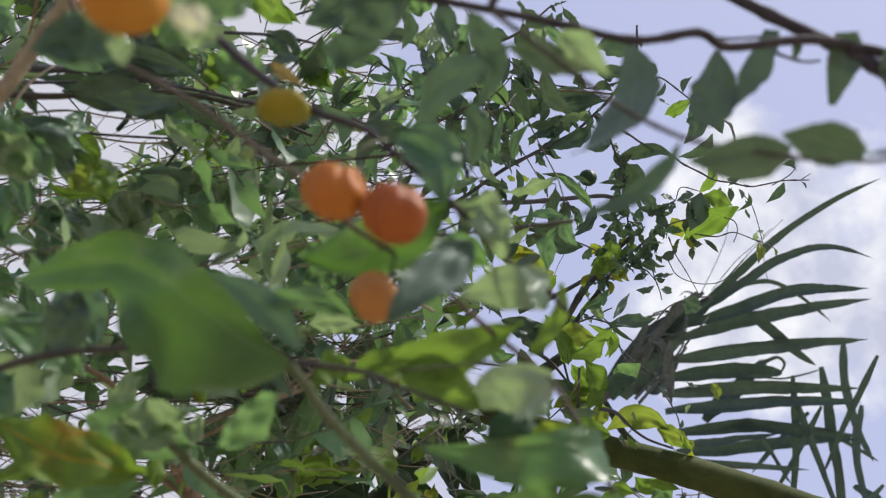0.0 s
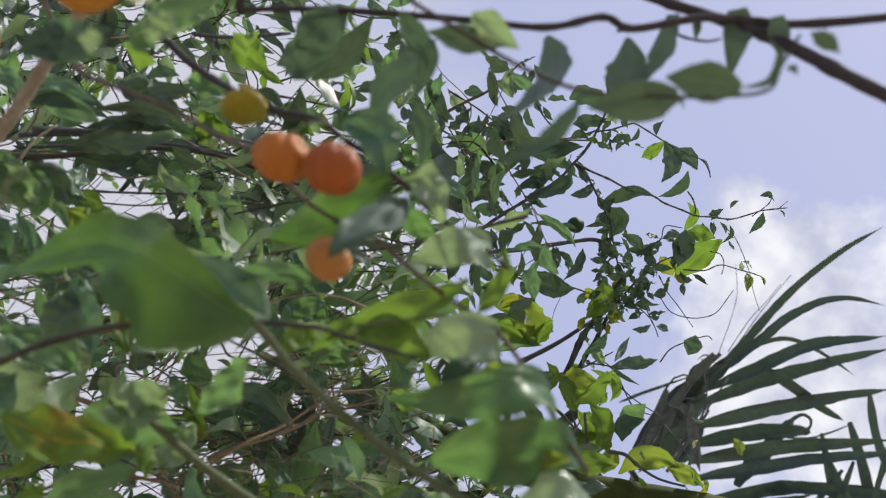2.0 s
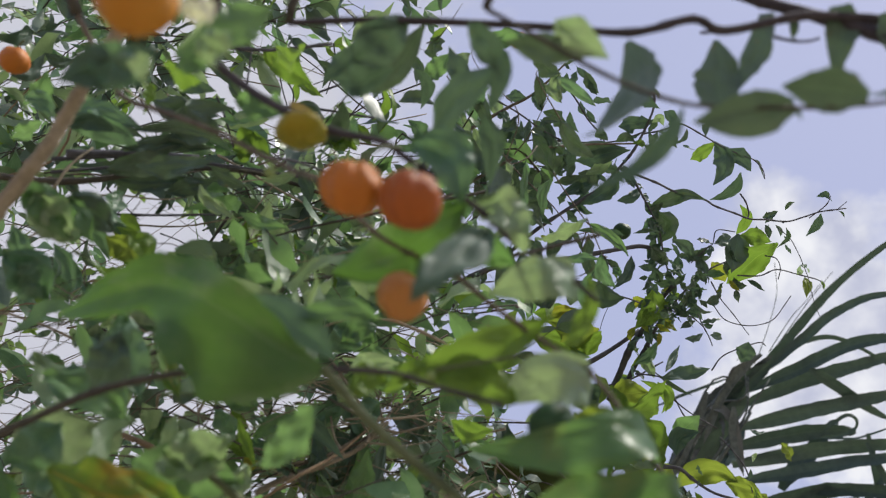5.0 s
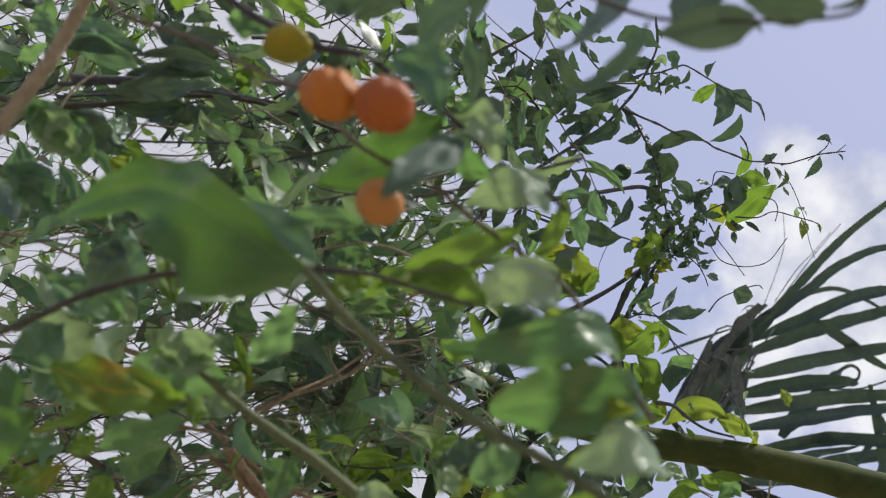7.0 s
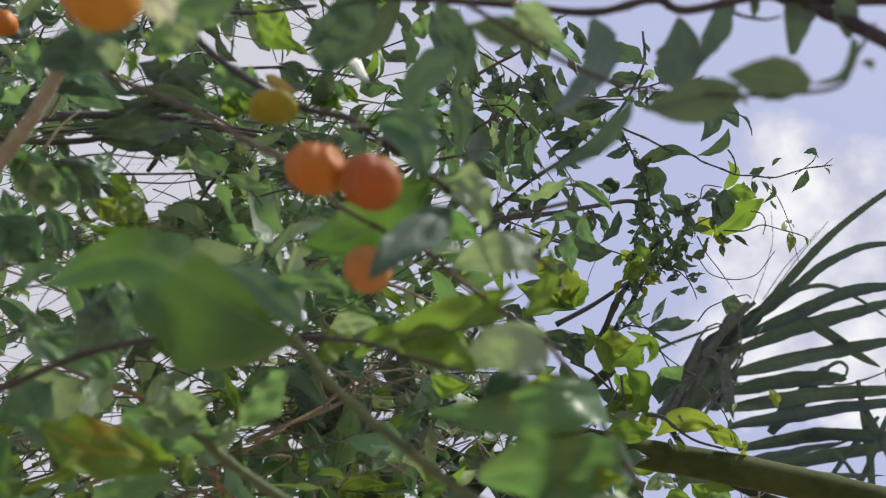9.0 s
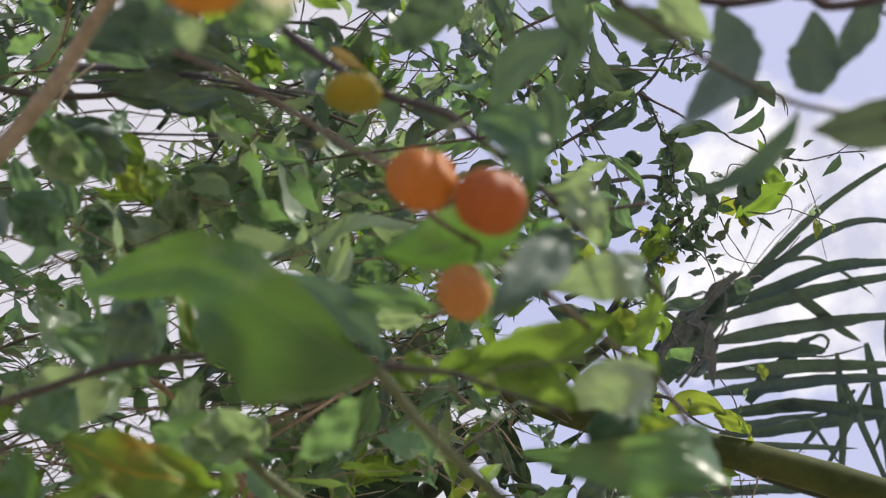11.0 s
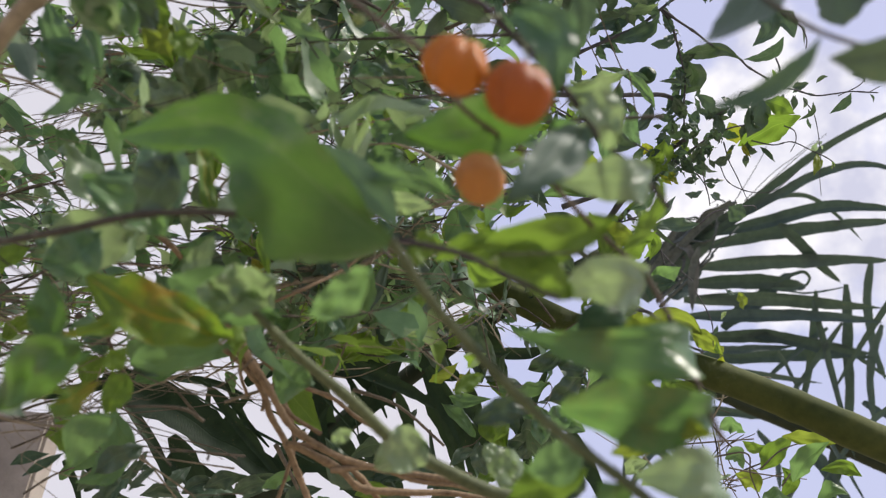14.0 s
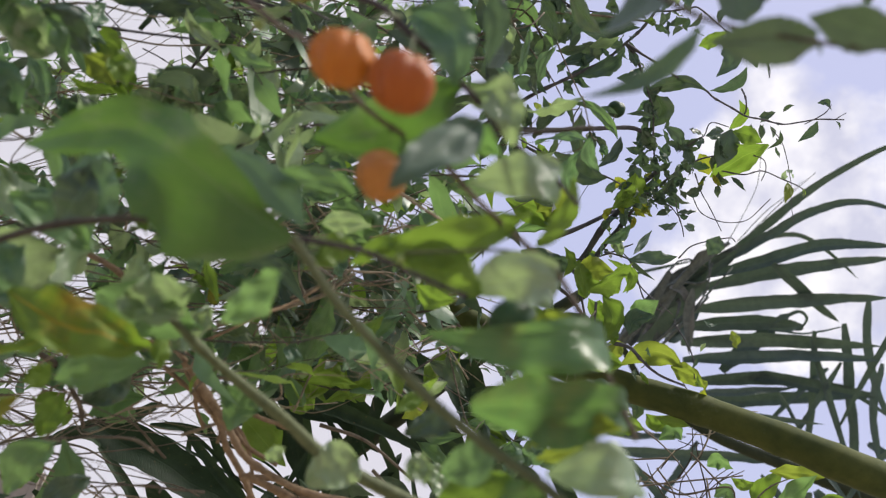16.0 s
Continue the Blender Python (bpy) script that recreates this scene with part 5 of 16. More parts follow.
leaf(inner, (-0.3478, 0.9349, 2.1059), (-0.3870, 0.9179, 2.0640), 0.0271, (0.70, -0.57, -0.43), LEAF, bow=0.0037, wave=0.09)
leaf(inner, (-0.2977, 0.8366, 2.0952), (-0.3526, 0.8535, 2.0671), 0.0259, (0.19, -0.63, -0.75), LEAF_PALE, bow=-0.0017, wave=0.09)
leaf(inner, (-0.0523, 0.8574, 2.0745), (-0.0862, 0.8447, 2.0486), 0.0201, (0.63, -0.15, -0.76), LEAF, bow=-0.0062, wave=0.09)
leaf(inner, (-0.2234, 0.9561, 2.1229), (-0.2539, 0.9721, 2.1036), 0.0242, (-0.02, -0.79, -0.62), LEAF_PALE, bow=0.0078, wave=0.09)
leaf(inner, (-0.0788, 0.9920, 2.0604), (-0.0262, 0.9997, 2.0482), 0.0221, (-0.02, -0.80, -0.60), LEAF_BRIGHT, bow=0.0055, wave=0.09)
leaf(inner, (-0.3286, 0.9497, 2.0101), (-0.3036, 0.9812, 2.0058), 0.0346, (0.50, -0.49, -0.72), LEAF_TEAL, bow=-0.0007, wave=0.09)
leaf(inner, (-0.2371, 0.9983, 2.1402), (-0.2556, 1.0390, 2.0975), 0.0230, (0.62, -0.42, -0.66), LEAF_PALE, bow=0.0059, wave=0.09)
leaf(inner, (-0.3291, 0.8825, 2.0309), (-0.3410, 0.9214, 2.0042), 0.0270, (0.61, -0.31, -0.73), LEAF_PALE, bow=-0.0008, wave=0.09)
leaf(inner, (-0.1452, 0.9580, 1.9986), (-0.2041, 0.9667, 1.9787), 0.0191, (0.15, -0.66, -0.74), LEAF, bow=-0.0083, wave=0.09)
leaf(inner, (-0.3615, 0.8932, 1.9286), (-0.3514, 0.8881, 1.8897), 0.0292, (-0.01, -0.99, 0.13), LEAF_PALE, bow=-0.0002, wave=0.09)
leaf(inner, (-0.3063, 0.9605, 2.0145), (-0.3317, 0.9882, 1.9758), 0.0229, (0.50, -0.52, -0.70), LEAF, bow=-0.0052, wave=0.09)
leaf(inner, (-0.3723, 0.9118, 2.1604), (-0.4196, 0.9036, 2.1236), 0.0266, (0.55, -0.62, -0.56), LEAF_PALE, bow=-0.0091, wave=0.09)
leaf(inner, (-0.0991, 0.9667, 2.2518), (-0.0403, 0.9980, 2.2179), 0.0212, (0.03, -0.76, -0.64), LEAF_DARK, bow=0.0091, wave=0.09)
leaf(inner, (-0.0603, 0.8751, 2.1326), (-0.0750, 0.9175, 2.1151), 0.0195, (0.67, -0.08, -0.74), LEAF_BRIGHT, bow=-0.0065, wave=0.09)
leaf(inner, (-0.2209, 0.8541, 1.9817), (-0.2504, 0.8595, 1.9684), 0.0224, (0.27, -0.53, -0.81), LEAF_DARK, bow=-0.0050, wave=0.09)
leaf(inner, (-0.1828, 0.9461, 2.0840), (-0.2222, 0.9322, 2.0537), 0.0301, (0.57, -0.70, -0.43), LEAF, bow=-0.0076, wave=0.09)
leaf(inner, (-0.3767, 0.9125, 2.1830), (-0.3873, 0.9208, 2.1325), 0.0210, (0.91, -0.33, -0.25), LEAF_PALE, bow=-0.0094, wave=0.09)
leaf(inner, (-0.3595, 0.9206, 2.1637), (-0.4016, 0.9423, 2.1476), 0.0212, (-0.20, -0.80, -0.56), LEAF_BRIGHT, bow=0.0032, wave=0.09)
leaf(inner, (-0.3373, 0.9291, 2.1685), (-0.3243, 0.9430, 2.1144), 0.0309, (0.63, -0.78, -0.05), LEAF_TEAL, bow=0.0016, wave=0.09)
leaf(inner, (-0.2893, 0.9429, 1.9341), (-0.2692, 0.9853, 1.9300), 0.0233, (0.89, -0.43, -0.12), LEAF, bow=-0.0008, wave=0.09)
leaf(inner, (-0.1091, 0.9854, 1.9179), (-0.1210, 0.9992, 1.8694), 0.0221, (0.79, -0.51, -0.34), LEAF_TEAL, bow=0.0047, wave=0.09)
leaf(inner, (-0.2069, 0.9036, 1.8974), (-0.2335, 0.8749, 1.8690), 0.0245, (0.77, -0.63, -0.08), LEAF_PALE, bow=0.0069, wave=0.09)
leaf(inner, (-0.3969, 0.9503, 1.8728), (-0.4471, 0.9537, 1.8406), 0.0265, (0.44, -0.50, -0.74), LEAF_BRIGHT, bow=-0.0052, wave=0.09)
leaf(inner, (-0.1047, 1.1000, 2.0279), (-0.1504, 1.1129, 1.9886), 0.0285, (0.06, -0.92, -0.38), LEAF_DARK, bow=0.0007, wave=0.09)
leaf(inner, (-0.2965, 0.9298, 1.9184), (-0.2716, 0.9812, 1.8951), 0.0240, (0.41, -0.53, -0.74), LEAF_TEAL, bow=0.0004, wave=0.09)
leaf(inner, (-0.4028, 1.0219, 1.8843), (-0.3694, 1.0245, 1.8536), 0.0333, (-0.03, -0.99, -0.11), LEAF_TEAL, bow=0.0080, wave=0.09)
leaf(inner, (-0.2124, 0.9165, 1.8753), (-0.2022, 0.9481, 1.8623), 0.0225, (-0.02, -0.38, -0.93), LEAF_DARK, bow=-0.0026, wave=0.09)
leaf(inner, (-0.1265, 1.0745, 1.9421), (-0.1733, 1.1071, 1.8964), 0.0243, (-0.46, -0.88, -0.15), LEAF_TEAL, bow=0.0061, wave=0.09)
leaf(inner, (-0.4336, 0.9633, 1.8606), (-0.4168, 0.9906, 1.8511), 0.0199, (0.36, -0.50, -0.79), LEAF, bow=0.0059, wave=0.09)
leaf(inner, (-0.2365, 1.0859, 1.9587), (-0.1858, 1.1030, 1.9608), 0.0265, (0.30, -0.92, 0.25), LEAF_PALE, bow=0.0054, wave=0.09)
leaf(inner, (-0.1922, 1.1432, 1.9810), (-0.2243, 1.1597, 1.9337), 0.0265, (0.13, -0.91, -0.40), LEAF_PALE, bow=0.0088, wave=0.09)
stem(inner, "twig", TWIG, 0.00103, 0.00030, (-0.2640, 1.0420, 2.0772), (-0.2812, 1.0156, 2.0459), (-0.3063, 0.9605, 2.0145), (-0.3286, 0.9497, 2.0101), (-0.3291, 0.8825, 2.0309), (-0.3043, 0.8275, 1.9860), (-0.2426, 0.8507, 2.0234), sides=5, per=5)
stem(inner, "twig", TWIG, 0.00102, 0.00032, (-0.1363, 1.0606, 2.0991), (-0.1314, 1.0414, 2.0733), (-0.1255, 1.0019, 2.0532), (-0.0788, 0.9920, 2.0604), (-0.0784, 0.9654, 2.0497), (-0.0707, 0.9165, 1.9964), (-0.1452, 0.9580, 1.9986), sides=5, per=5)
stem(inner, "twig", TWIG, 0.00088, 0.00035, (-0.2245, 0.9052, 2.0143), (-0.2211, 0.8910, 1.9775), (-0.2286, 0.8854, 1.9507), (-0.2209, 0.8541, 1.9817), (-0.2160, 0.9211, 2.0372), (-0.1828, 0.9461, 2.0840), (-0.2234, 0.9561, 2.1229), sides=5, per=5)
stem(inner, "twig", TWIG, 0.00099, 0.00030, (-0.1041, 0.9419, 2.2171), (-0.1048, 0.9264, 2.1875), (-0.1082, 0.8951, 2.1627), (-0.1025, 0.8755, 2.1693), (-0.0674, 0.9022, 2.1358), (-0.0603, 0.8751, 2.1326), (-0.0523, 0.8574, 2.0745), sides=5, per=5)
stem(inner, "twig", TWIG, 0.00108, 0.00036, (-0.0941, 1.1512, 2.0911), (-0.0973, 1.1338, 2.0573), (-0.1047, 1.1000, 2.0279), (-0.1265, 1.0745, 1.9421), (-0.1091, 0.9854, 1.9179), (-0.1922, 1.1432, 1.9810), (-0.2365, 1.0859, 1.9587), sides=5, per=5)
stem(inner, "twig", TWIG, 0.00089, 0.00032, (-0.2144, 0.8410, 2.1285), (-0.1914, 0.8175, 2.1196), (-0.1757, 0.8155, 2.1618), sides=5, per=5)
stem(inner, "twig", TWIG, 0.00102, 0.00036, (-0.3056, 0.9693, 2.1527), (-0.2706, 0.9650, 2.1270), (-0.2371, 0.9983, 2.1402), sides=5, per=5)
stem(inner, "twig", TWIG, 0.00108, 0.00033, (-0.1368, 1.0656, 2.2141), (-0.1164, 1.0542, 2.1845), (-0.0698, 0.9513, 2.1082), sides=5, per=5)
stem(inner, "twig", TWIG, 0.00090, 0.00030, (-0.4287, 0.8584, 1.9105), (-0.3883, 0.8529, 1.9004), (-0.3615, 0.8932, 1.9286), (-0.2965, 0.9298, 1.9184), (-0.2893, 0.9429, 1.9341), (-0.2069, 0.9036, 1.8974), (-0.2124, 0.9165, 1.8753), sides=5, per=5)
stem(inner, "twig", TWIG, 0.00086, 0.00036, (-0.3304, 0.7658, 2.0818), (-0.3179, 0.7565, 2.0503), (-0.3242, 0.7686, 2.0439), (-0.3868, 0.8246, 2.0171), (-0.3690, 0.8836, 2.1105), (-0.3723, 0.9118, 2.1604), (-0.3595, 0.9206, 2.1637), sides=5, per=5)
stem(inner, "twig", TWIG, 0.00102, 0.00032, (-0.3732, 0.9631, 2.1020), (-0.3478, 0.9349, 2.1059), (-0.3373, 0.9291, 2.1685), (-0.3767, 0.9125, 2.1830), (-0.2977, 0.8366, 2.0952), sides=5, per=5)
stem(inner, "twig", TWIG, 0.00105, 0.00037, (-0.1217, 0.9931, 2.2610), (-0.0991, 0.9667, 2.2518), (-0.0755, 0.9587, 2.2980), sides=5, per=5)
stem(inner, "twig", TWIG, 0.00096, 0.00036, (-0.3985, 0.9733, 1.9056), (-0.3969, 0.9503, 1.8728), (-0.4336, 0.9633, 1.8606), (-0.4028, 1.0219, 1.8843), sides=5, per=5)
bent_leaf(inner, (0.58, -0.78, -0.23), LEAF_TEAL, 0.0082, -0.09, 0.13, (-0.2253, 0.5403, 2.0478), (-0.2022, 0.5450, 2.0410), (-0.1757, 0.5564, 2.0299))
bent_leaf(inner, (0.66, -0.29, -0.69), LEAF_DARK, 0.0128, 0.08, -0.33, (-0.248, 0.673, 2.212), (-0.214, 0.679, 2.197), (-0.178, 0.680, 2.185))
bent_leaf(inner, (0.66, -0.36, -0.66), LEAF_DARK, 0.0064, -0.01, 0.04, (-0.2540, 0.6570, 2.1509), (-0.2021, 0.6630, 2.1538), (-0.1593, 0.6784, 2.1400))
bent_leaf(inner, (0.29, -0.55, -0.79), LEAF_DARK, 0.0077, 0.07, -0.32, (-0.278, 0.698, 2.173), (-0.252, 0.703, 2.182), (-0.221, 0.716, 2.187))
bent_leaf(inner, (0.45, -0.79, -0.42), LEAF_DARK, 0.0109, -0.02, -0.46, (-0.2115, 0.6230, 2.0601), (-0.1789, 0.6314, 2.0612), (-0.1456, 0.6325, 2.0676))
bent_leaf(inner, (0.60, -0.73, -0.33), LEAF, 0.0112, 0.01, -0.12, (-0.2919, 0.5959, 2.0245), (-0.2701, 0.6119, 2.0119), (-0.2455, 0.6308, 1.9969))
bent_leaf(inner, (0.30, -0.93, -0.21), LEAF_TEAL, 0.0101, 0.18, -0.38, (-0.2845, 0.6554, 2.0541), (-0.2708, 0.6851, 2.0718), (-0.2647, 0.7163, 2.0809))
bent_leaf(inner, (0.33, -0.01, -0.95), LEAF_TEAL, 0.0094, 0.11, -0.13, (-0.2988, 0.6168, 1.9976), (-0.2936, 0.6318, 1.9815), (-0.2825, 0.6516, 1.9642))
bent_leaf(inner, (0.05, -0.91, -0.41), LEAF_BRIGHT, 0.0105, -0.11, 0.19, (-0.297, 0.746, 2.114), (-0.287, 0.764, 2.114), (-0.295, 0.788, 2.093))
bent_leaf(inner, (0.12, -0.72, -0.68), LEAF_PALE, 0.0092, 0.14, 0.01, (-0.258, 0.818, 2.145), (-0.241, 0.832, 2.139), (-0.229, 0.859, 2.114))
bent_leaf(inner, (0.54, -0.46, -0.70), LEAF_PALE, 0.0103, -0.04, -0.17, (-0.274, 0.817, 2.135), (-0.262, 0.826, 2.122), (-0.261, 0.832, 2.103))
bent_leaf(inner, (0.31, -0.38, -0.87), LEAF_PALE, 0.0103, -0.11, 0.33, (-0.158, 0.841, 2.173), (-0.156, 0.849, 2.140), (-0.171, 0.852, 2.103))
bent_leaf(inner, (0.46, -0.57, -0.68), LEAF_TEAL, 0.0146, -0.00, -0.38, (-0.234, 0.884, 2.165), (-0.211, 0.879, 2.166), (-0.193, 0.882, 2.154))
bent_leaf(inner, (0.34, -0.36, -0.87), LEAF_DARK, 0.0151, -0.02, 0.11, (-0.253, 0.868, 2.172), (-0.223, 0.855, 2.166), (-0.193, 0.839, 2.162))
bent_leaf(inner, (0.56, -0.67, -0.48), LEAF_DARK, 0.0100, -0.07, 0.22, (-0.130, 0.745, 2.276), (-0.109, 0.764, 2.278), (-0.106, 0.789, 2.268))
bent_leaf(inner, (0.45, -0.06, -0.89), LEAF_BRIGHT, 0.0106, 0.02, -0.38, (-0.0883, 0.5839, 2.1532), (-0.0712, 0.5837, 2.1281), (-0.0522, 0.5616, 2.1197))
bent_leaf(inner, (-0.52, -0.16, -0.84), LEAF_TEAL, 0.0140, -0.11, -0.41, (-0.063, 0.774, 2.272), (-0.072, 0.782, 2.258), (-0.096, 0.786, 2.241))
bent_leaf(inner, (0.53, -0.35, -0.77), LEAF_DARK, 0.0153, 0.16, -0.20, (-0.047, 0.683, 2.285), (-0.038, 0.711, 2.290), (-0.059, 0.732, 2.294))
bent_leaf(inner, (-0.12, -0.30, -0.95), LEAF, 0.0138, -0.15, 0.22, (0.008, 0.812, 2.387), (0.025, 0.809, 2.398), (0.044, 0.801, 2.412))
bent_leaf(inner, (0.33, -0.59, -0.74), LEAF_TEAL, 0.0107, 0.04, -0.48, (-0.016, 0.851, 2.351), (-0.005, 0.877, 2.355), (-0.007, 0.911, 2.349))
bent_leaf(inner, (-0.10, -0.47, -0.88), LEAF_TEAL, 0.0122, -0.15, 0.35, (0.015, 0.867, 2.342), (0.028, 0.876, 2.323), (0.017, 0.884, 2.302))
bent_leaf(inner, (0.81, -0.52, -0.28), LEAF, 0.0102, 0.03, 0.03, (-0.3078, 0.5901, 2.1676), (-0.3257, 0.6102, 2.1620), (-0.3459, 0.6209, 2.1612))
bent_leaf(inner, (0.54, -0.50, -0.68), LEAF_TEAL, 0.0109, 0.07, 0.36, (-0.287, 0.727, 2.141), (-0.289, 0.718, 2.117), (-0.287, 0.699, 2.108))
bent_leaf(inner, (-0.26, -0.72, -0.65), LEAF_PALE, 0.0089, -0.10, -0.11, (-0.159, 0.966, 1.999), (-0.138, 0.991, 2.002), (-0.117, 1.023, 1.991))
bent_leaf(inner, (-0.16, -0.98, 0.08), LEAF_TEAL, 0.0098, 0.17, -0.31, (-0.221, 1.004, 1.996), (-0.190, 1.009, 1.984), (-0.169, 1.015, 1.959))
bent_leaf(inner, (-0.04, -0.80, -0.60), LEAF, 0.0099, -0.07, 0.32, (-0.073, 1.042, 2.013), (-0.084, 1.068, 1.986), (-0.104, 1.093, 1.954), (-0.140, 1.110, 1.925))
bent_leaf(inner, (-0.03, -0.92, -0.39), LEAF_BRIGHT, 0.0072, -0.12, -0.24, (-0.149, 1.043, 1.970), (-0.142, 1.068, 1.946), (-0.152, 1.089, 1.918))
bent_leaf(inner, (0.02, -0.97, -0.25), LEAF_TEAL, 0.0127, 0.17, -0.21, (-0.019, 1.099, 2.032), (-0.034, 1.106, 1.993), (-0.058, 1.105, 1.962))
bent_leaf(inner, (0.00, -0.94, -0.34), LEAF_TEAL, 0.0131, 0.06, 0.39, (-0.085, 1.119, 1.964), (-0.064, 1.145, 1.957), (-0.038, 1.158, 1.981))
bent_leaf(inner, (0.42, -0.85, -0.30), LEAF_BRIGHT, 0.0088, -0.14, 0.25, (-0.124, 1.128, 1.920), (-0.092, 1.111, 1.924), (-0.054, 1.100, 1.912))
bent_leaf(inner, (0.01, -0.89, -0.46), LEAF_BRIGHT, 0.0092, 0.14, 0.03, (-0.223, 0.952, 1.978), (-0.222, 0.973, 1.976), (-0.220, 0.994, 1.974))
bent_leaf(inner, (0.23, -0.71, -0.67), LEAF_SICK, 0.0074, -0.16, 0.14, (-0.210, 0.967, 1.960), (-0.197, 0.963, 1.948), (-0.186, 0.953, 1.947))
bent_leaf(inner, (0.33, -0.38, -0.87), LEAF_PALE, 0.0073, -0.03, 0.29, (-0.083, 1.014, 2.152), (-0.069, 1.022, 2.139), (-0.077, 1.028, 2.121))
bent_leaf(inner, (0.48, -0.54, -0.69), LEAF_TEAL, 0.0129, -0.18, -0.09, (-0.024, 1.094, 2.042), (-0.007, 1.116, 2.036), (-0.001, 1.144, 2.016))
bent_leaf(inner, (0.51, -0.80, -0.31), LEAF_DARK, 0.0066, -0.07, 0.05, (-0.216, 1.085, 2.072), (-0.195, 1.112, 2.090), (-0.172, 1.143, 2.100))
bent_leaf(inner, (0.32, -0.93, -0.18), LEAF_DARK, 0.0078, -0.20, -0.42, (-0.117, 1.054, 2.077), (-0.109, 1.061, 2.031), (-0.120, 1.062, 1.986))
bent_leaf(inner, (0.29, -0.88, -0.39), LEAF_DARK, 0.0098, -0.12, 0.34, (-0.054, 1.104, 2.118), (-0.043, 1.136, 2.082), (-0.057, 1.156, 2.059))
bent_leaf(inner, (-0.01, -0.78, -0.62), LEAF_DARK, 0.0098, 0.05, -0.17, (-0.155, 1.065, 2.138), (-0.113, 1.085, 2.138), (-0.061, 1.097, 2.150))
bent_leaf(inner, (0.01, -0.77, -0.63), LEAF_DARK, 0.0090, 0.02, -0.36, (-0.185, 1.069, 2.117), (-0.148, 1.103, 2.125), (-0.099, 1.130, 2.146))
bent_leaf(inner, (0.39, -0.89, -0.24), LEAF_TEAL, 0.0112, -0.14, 0.29, (-0.365, 0.847, 2.021), (-0.367, 0.879, 2.004), (-0.383, 0.897, 1.994))
bent_leaf(inner, (0.22, -0.50, -0.83), LEAF_TEAL, 0.0128, 0.19, 0.24, (-0.369, 0.834, 1.927), (-0.363, 0.868, 1.930), (-0.351, 0.895, 1.950))
bent_leaf(inner, (0.62, -0.32, -0.72), LEAF_PALE, 0.0089, -0.12, 0.33, (-0.2950, 0.8311, 1.9012), (-0.3178, 0.8489, 1.8992), (-0.3410, 0.8601, 1.9091))
bent_leaf(inner, (0.02, -0.98, -0.22), LEAF_PALE, 0.0117, -0.08, -0.01, (-0.306, 0.900, 1.997), (-0.305, 0.925, 1.997), (-0.318, 0.948, 1.988))
bent_leaf(inner, (0.63, -0.77, -0.06), LEAF_PALE, 0.0070, -0.19, 0.00, (-0.2527, 0.7994, 1.9949), (-0.2530, 0.8190, 1.9937), (-0.2627, 0.8361, 1.9880))
stem(inner, "twig", BARK, 0.00293, 0.00145, (-0.170, 1.074, 1.985), (-0.140, 1.085, 2.018), (-0.108, 1.099, 2.043), (-0.087, 1.108, 2.070), (-0.068, 1.114, 2.101), sides=5, per=5, knots=0.3)
stem(inner, "twig", BARK, 0.00131, 0.00058, (-0.078, 1.068, 2.046), (-0.085, 1.055, 2.079), (-0.100, 1.043, 2.103), sides=5, per=5, knots=0.3)
stem(inner, "twig", BARK, 0.00123, 0.00055, (-0.054, 1.012, 2.025), (-0.032, 1.010, 2.055), (-0.023, 1.007, 2.081), sides=5, per=5, knots=0.3)
stem(inner, "twig", BARK, 0.00139, 0.00062, (-0.111, 1.133, 2.067), (-0.115, 1.137, 2.027), (-0.101, 1.144, 1.984), sides=5, per=5, knots=0.3)
stem(inner, "twig", TWIG, 0.00091, 0.00054, (-0.142, 0.988, 1.986), (-0.152, 1.018, 1.959), (-0.165, 1.048, 1.927), sides=5, per=5, knots=0.3)
stem(inner, "twig", TWIG, 0.00119, 0.00053, (-0.041, 0.983, 2.016), (-0.087, 1.003, 2.039), (-0.149, 1.022, 2.053), sides=5, per=5, knots=0.3)
stem(inner, "twig", TWIG, 0.00136, 0.00060, (-0.139, 1.108, 2.036), (-0.160, 1.075, 2.025), (-0.189, 1.032, 2.024), sides=5, per=5, knots=0.3)
stem(inner, "twig", BARK, 0.00119, 0.00053, (-0.080, 0.990, 1.979), (-0.036, 0.969, 1.961), (0.006, 0.942, 1.950), sides=5, per=5, knots=0.3)
stem(inner, "twig", BARK, 0.00093, 0.00055, (-0.175, 0.998, 1.994), (-0.157, 0.967, 2.005), (-0.133, 0.932, 2.023), (-0.098, 0.903, 2.036), sides=5, per=5, knots=0.3)
stem(inner, "twig", BARK, 0.00131, 0.00087, (-0.217, 1.057, 1.991), (-0.192, 1.090, 2.007), (-0.143, 1.119, 2.042), sides=5, per=5, knots=0.3)
stem(inner, "twig", TWIG, 0.00132, 0.00059, (-0.118, 1.083, 2.027), (-0.130, 1.100, 1.992), (-0.162, 1.110, 1.952), sides=5, per=5, knots=0.3)
stem(inner, "twig", BARK, 0.00102, 0.00060, (-0.162, 1.038, 2.136), (-0.133, 1.053, 2.107), (-0.095, 1.059, 2.091), (-0.042, 1.053, 2.096), sides=5, per=5, knots=0.3)
stem(inner, "twig", TWIG, 0.00181, 0.00097, (-0.345, 1.108, 2.055), (-0.296, 1.141, 2.077), (-0.228, 1.183, 2.089), (-0.170, 1.208, 2.114), sides=5, per=5, knots=0.3)
stem(inner, "twig", BARK, 0.00171, 0.00122, (-0.268, 1.113, 1.967), (-0.221, 1.101, 1.978), (-0.174, 1.085, 1.991), sides=5, per=5, knots=0.3)
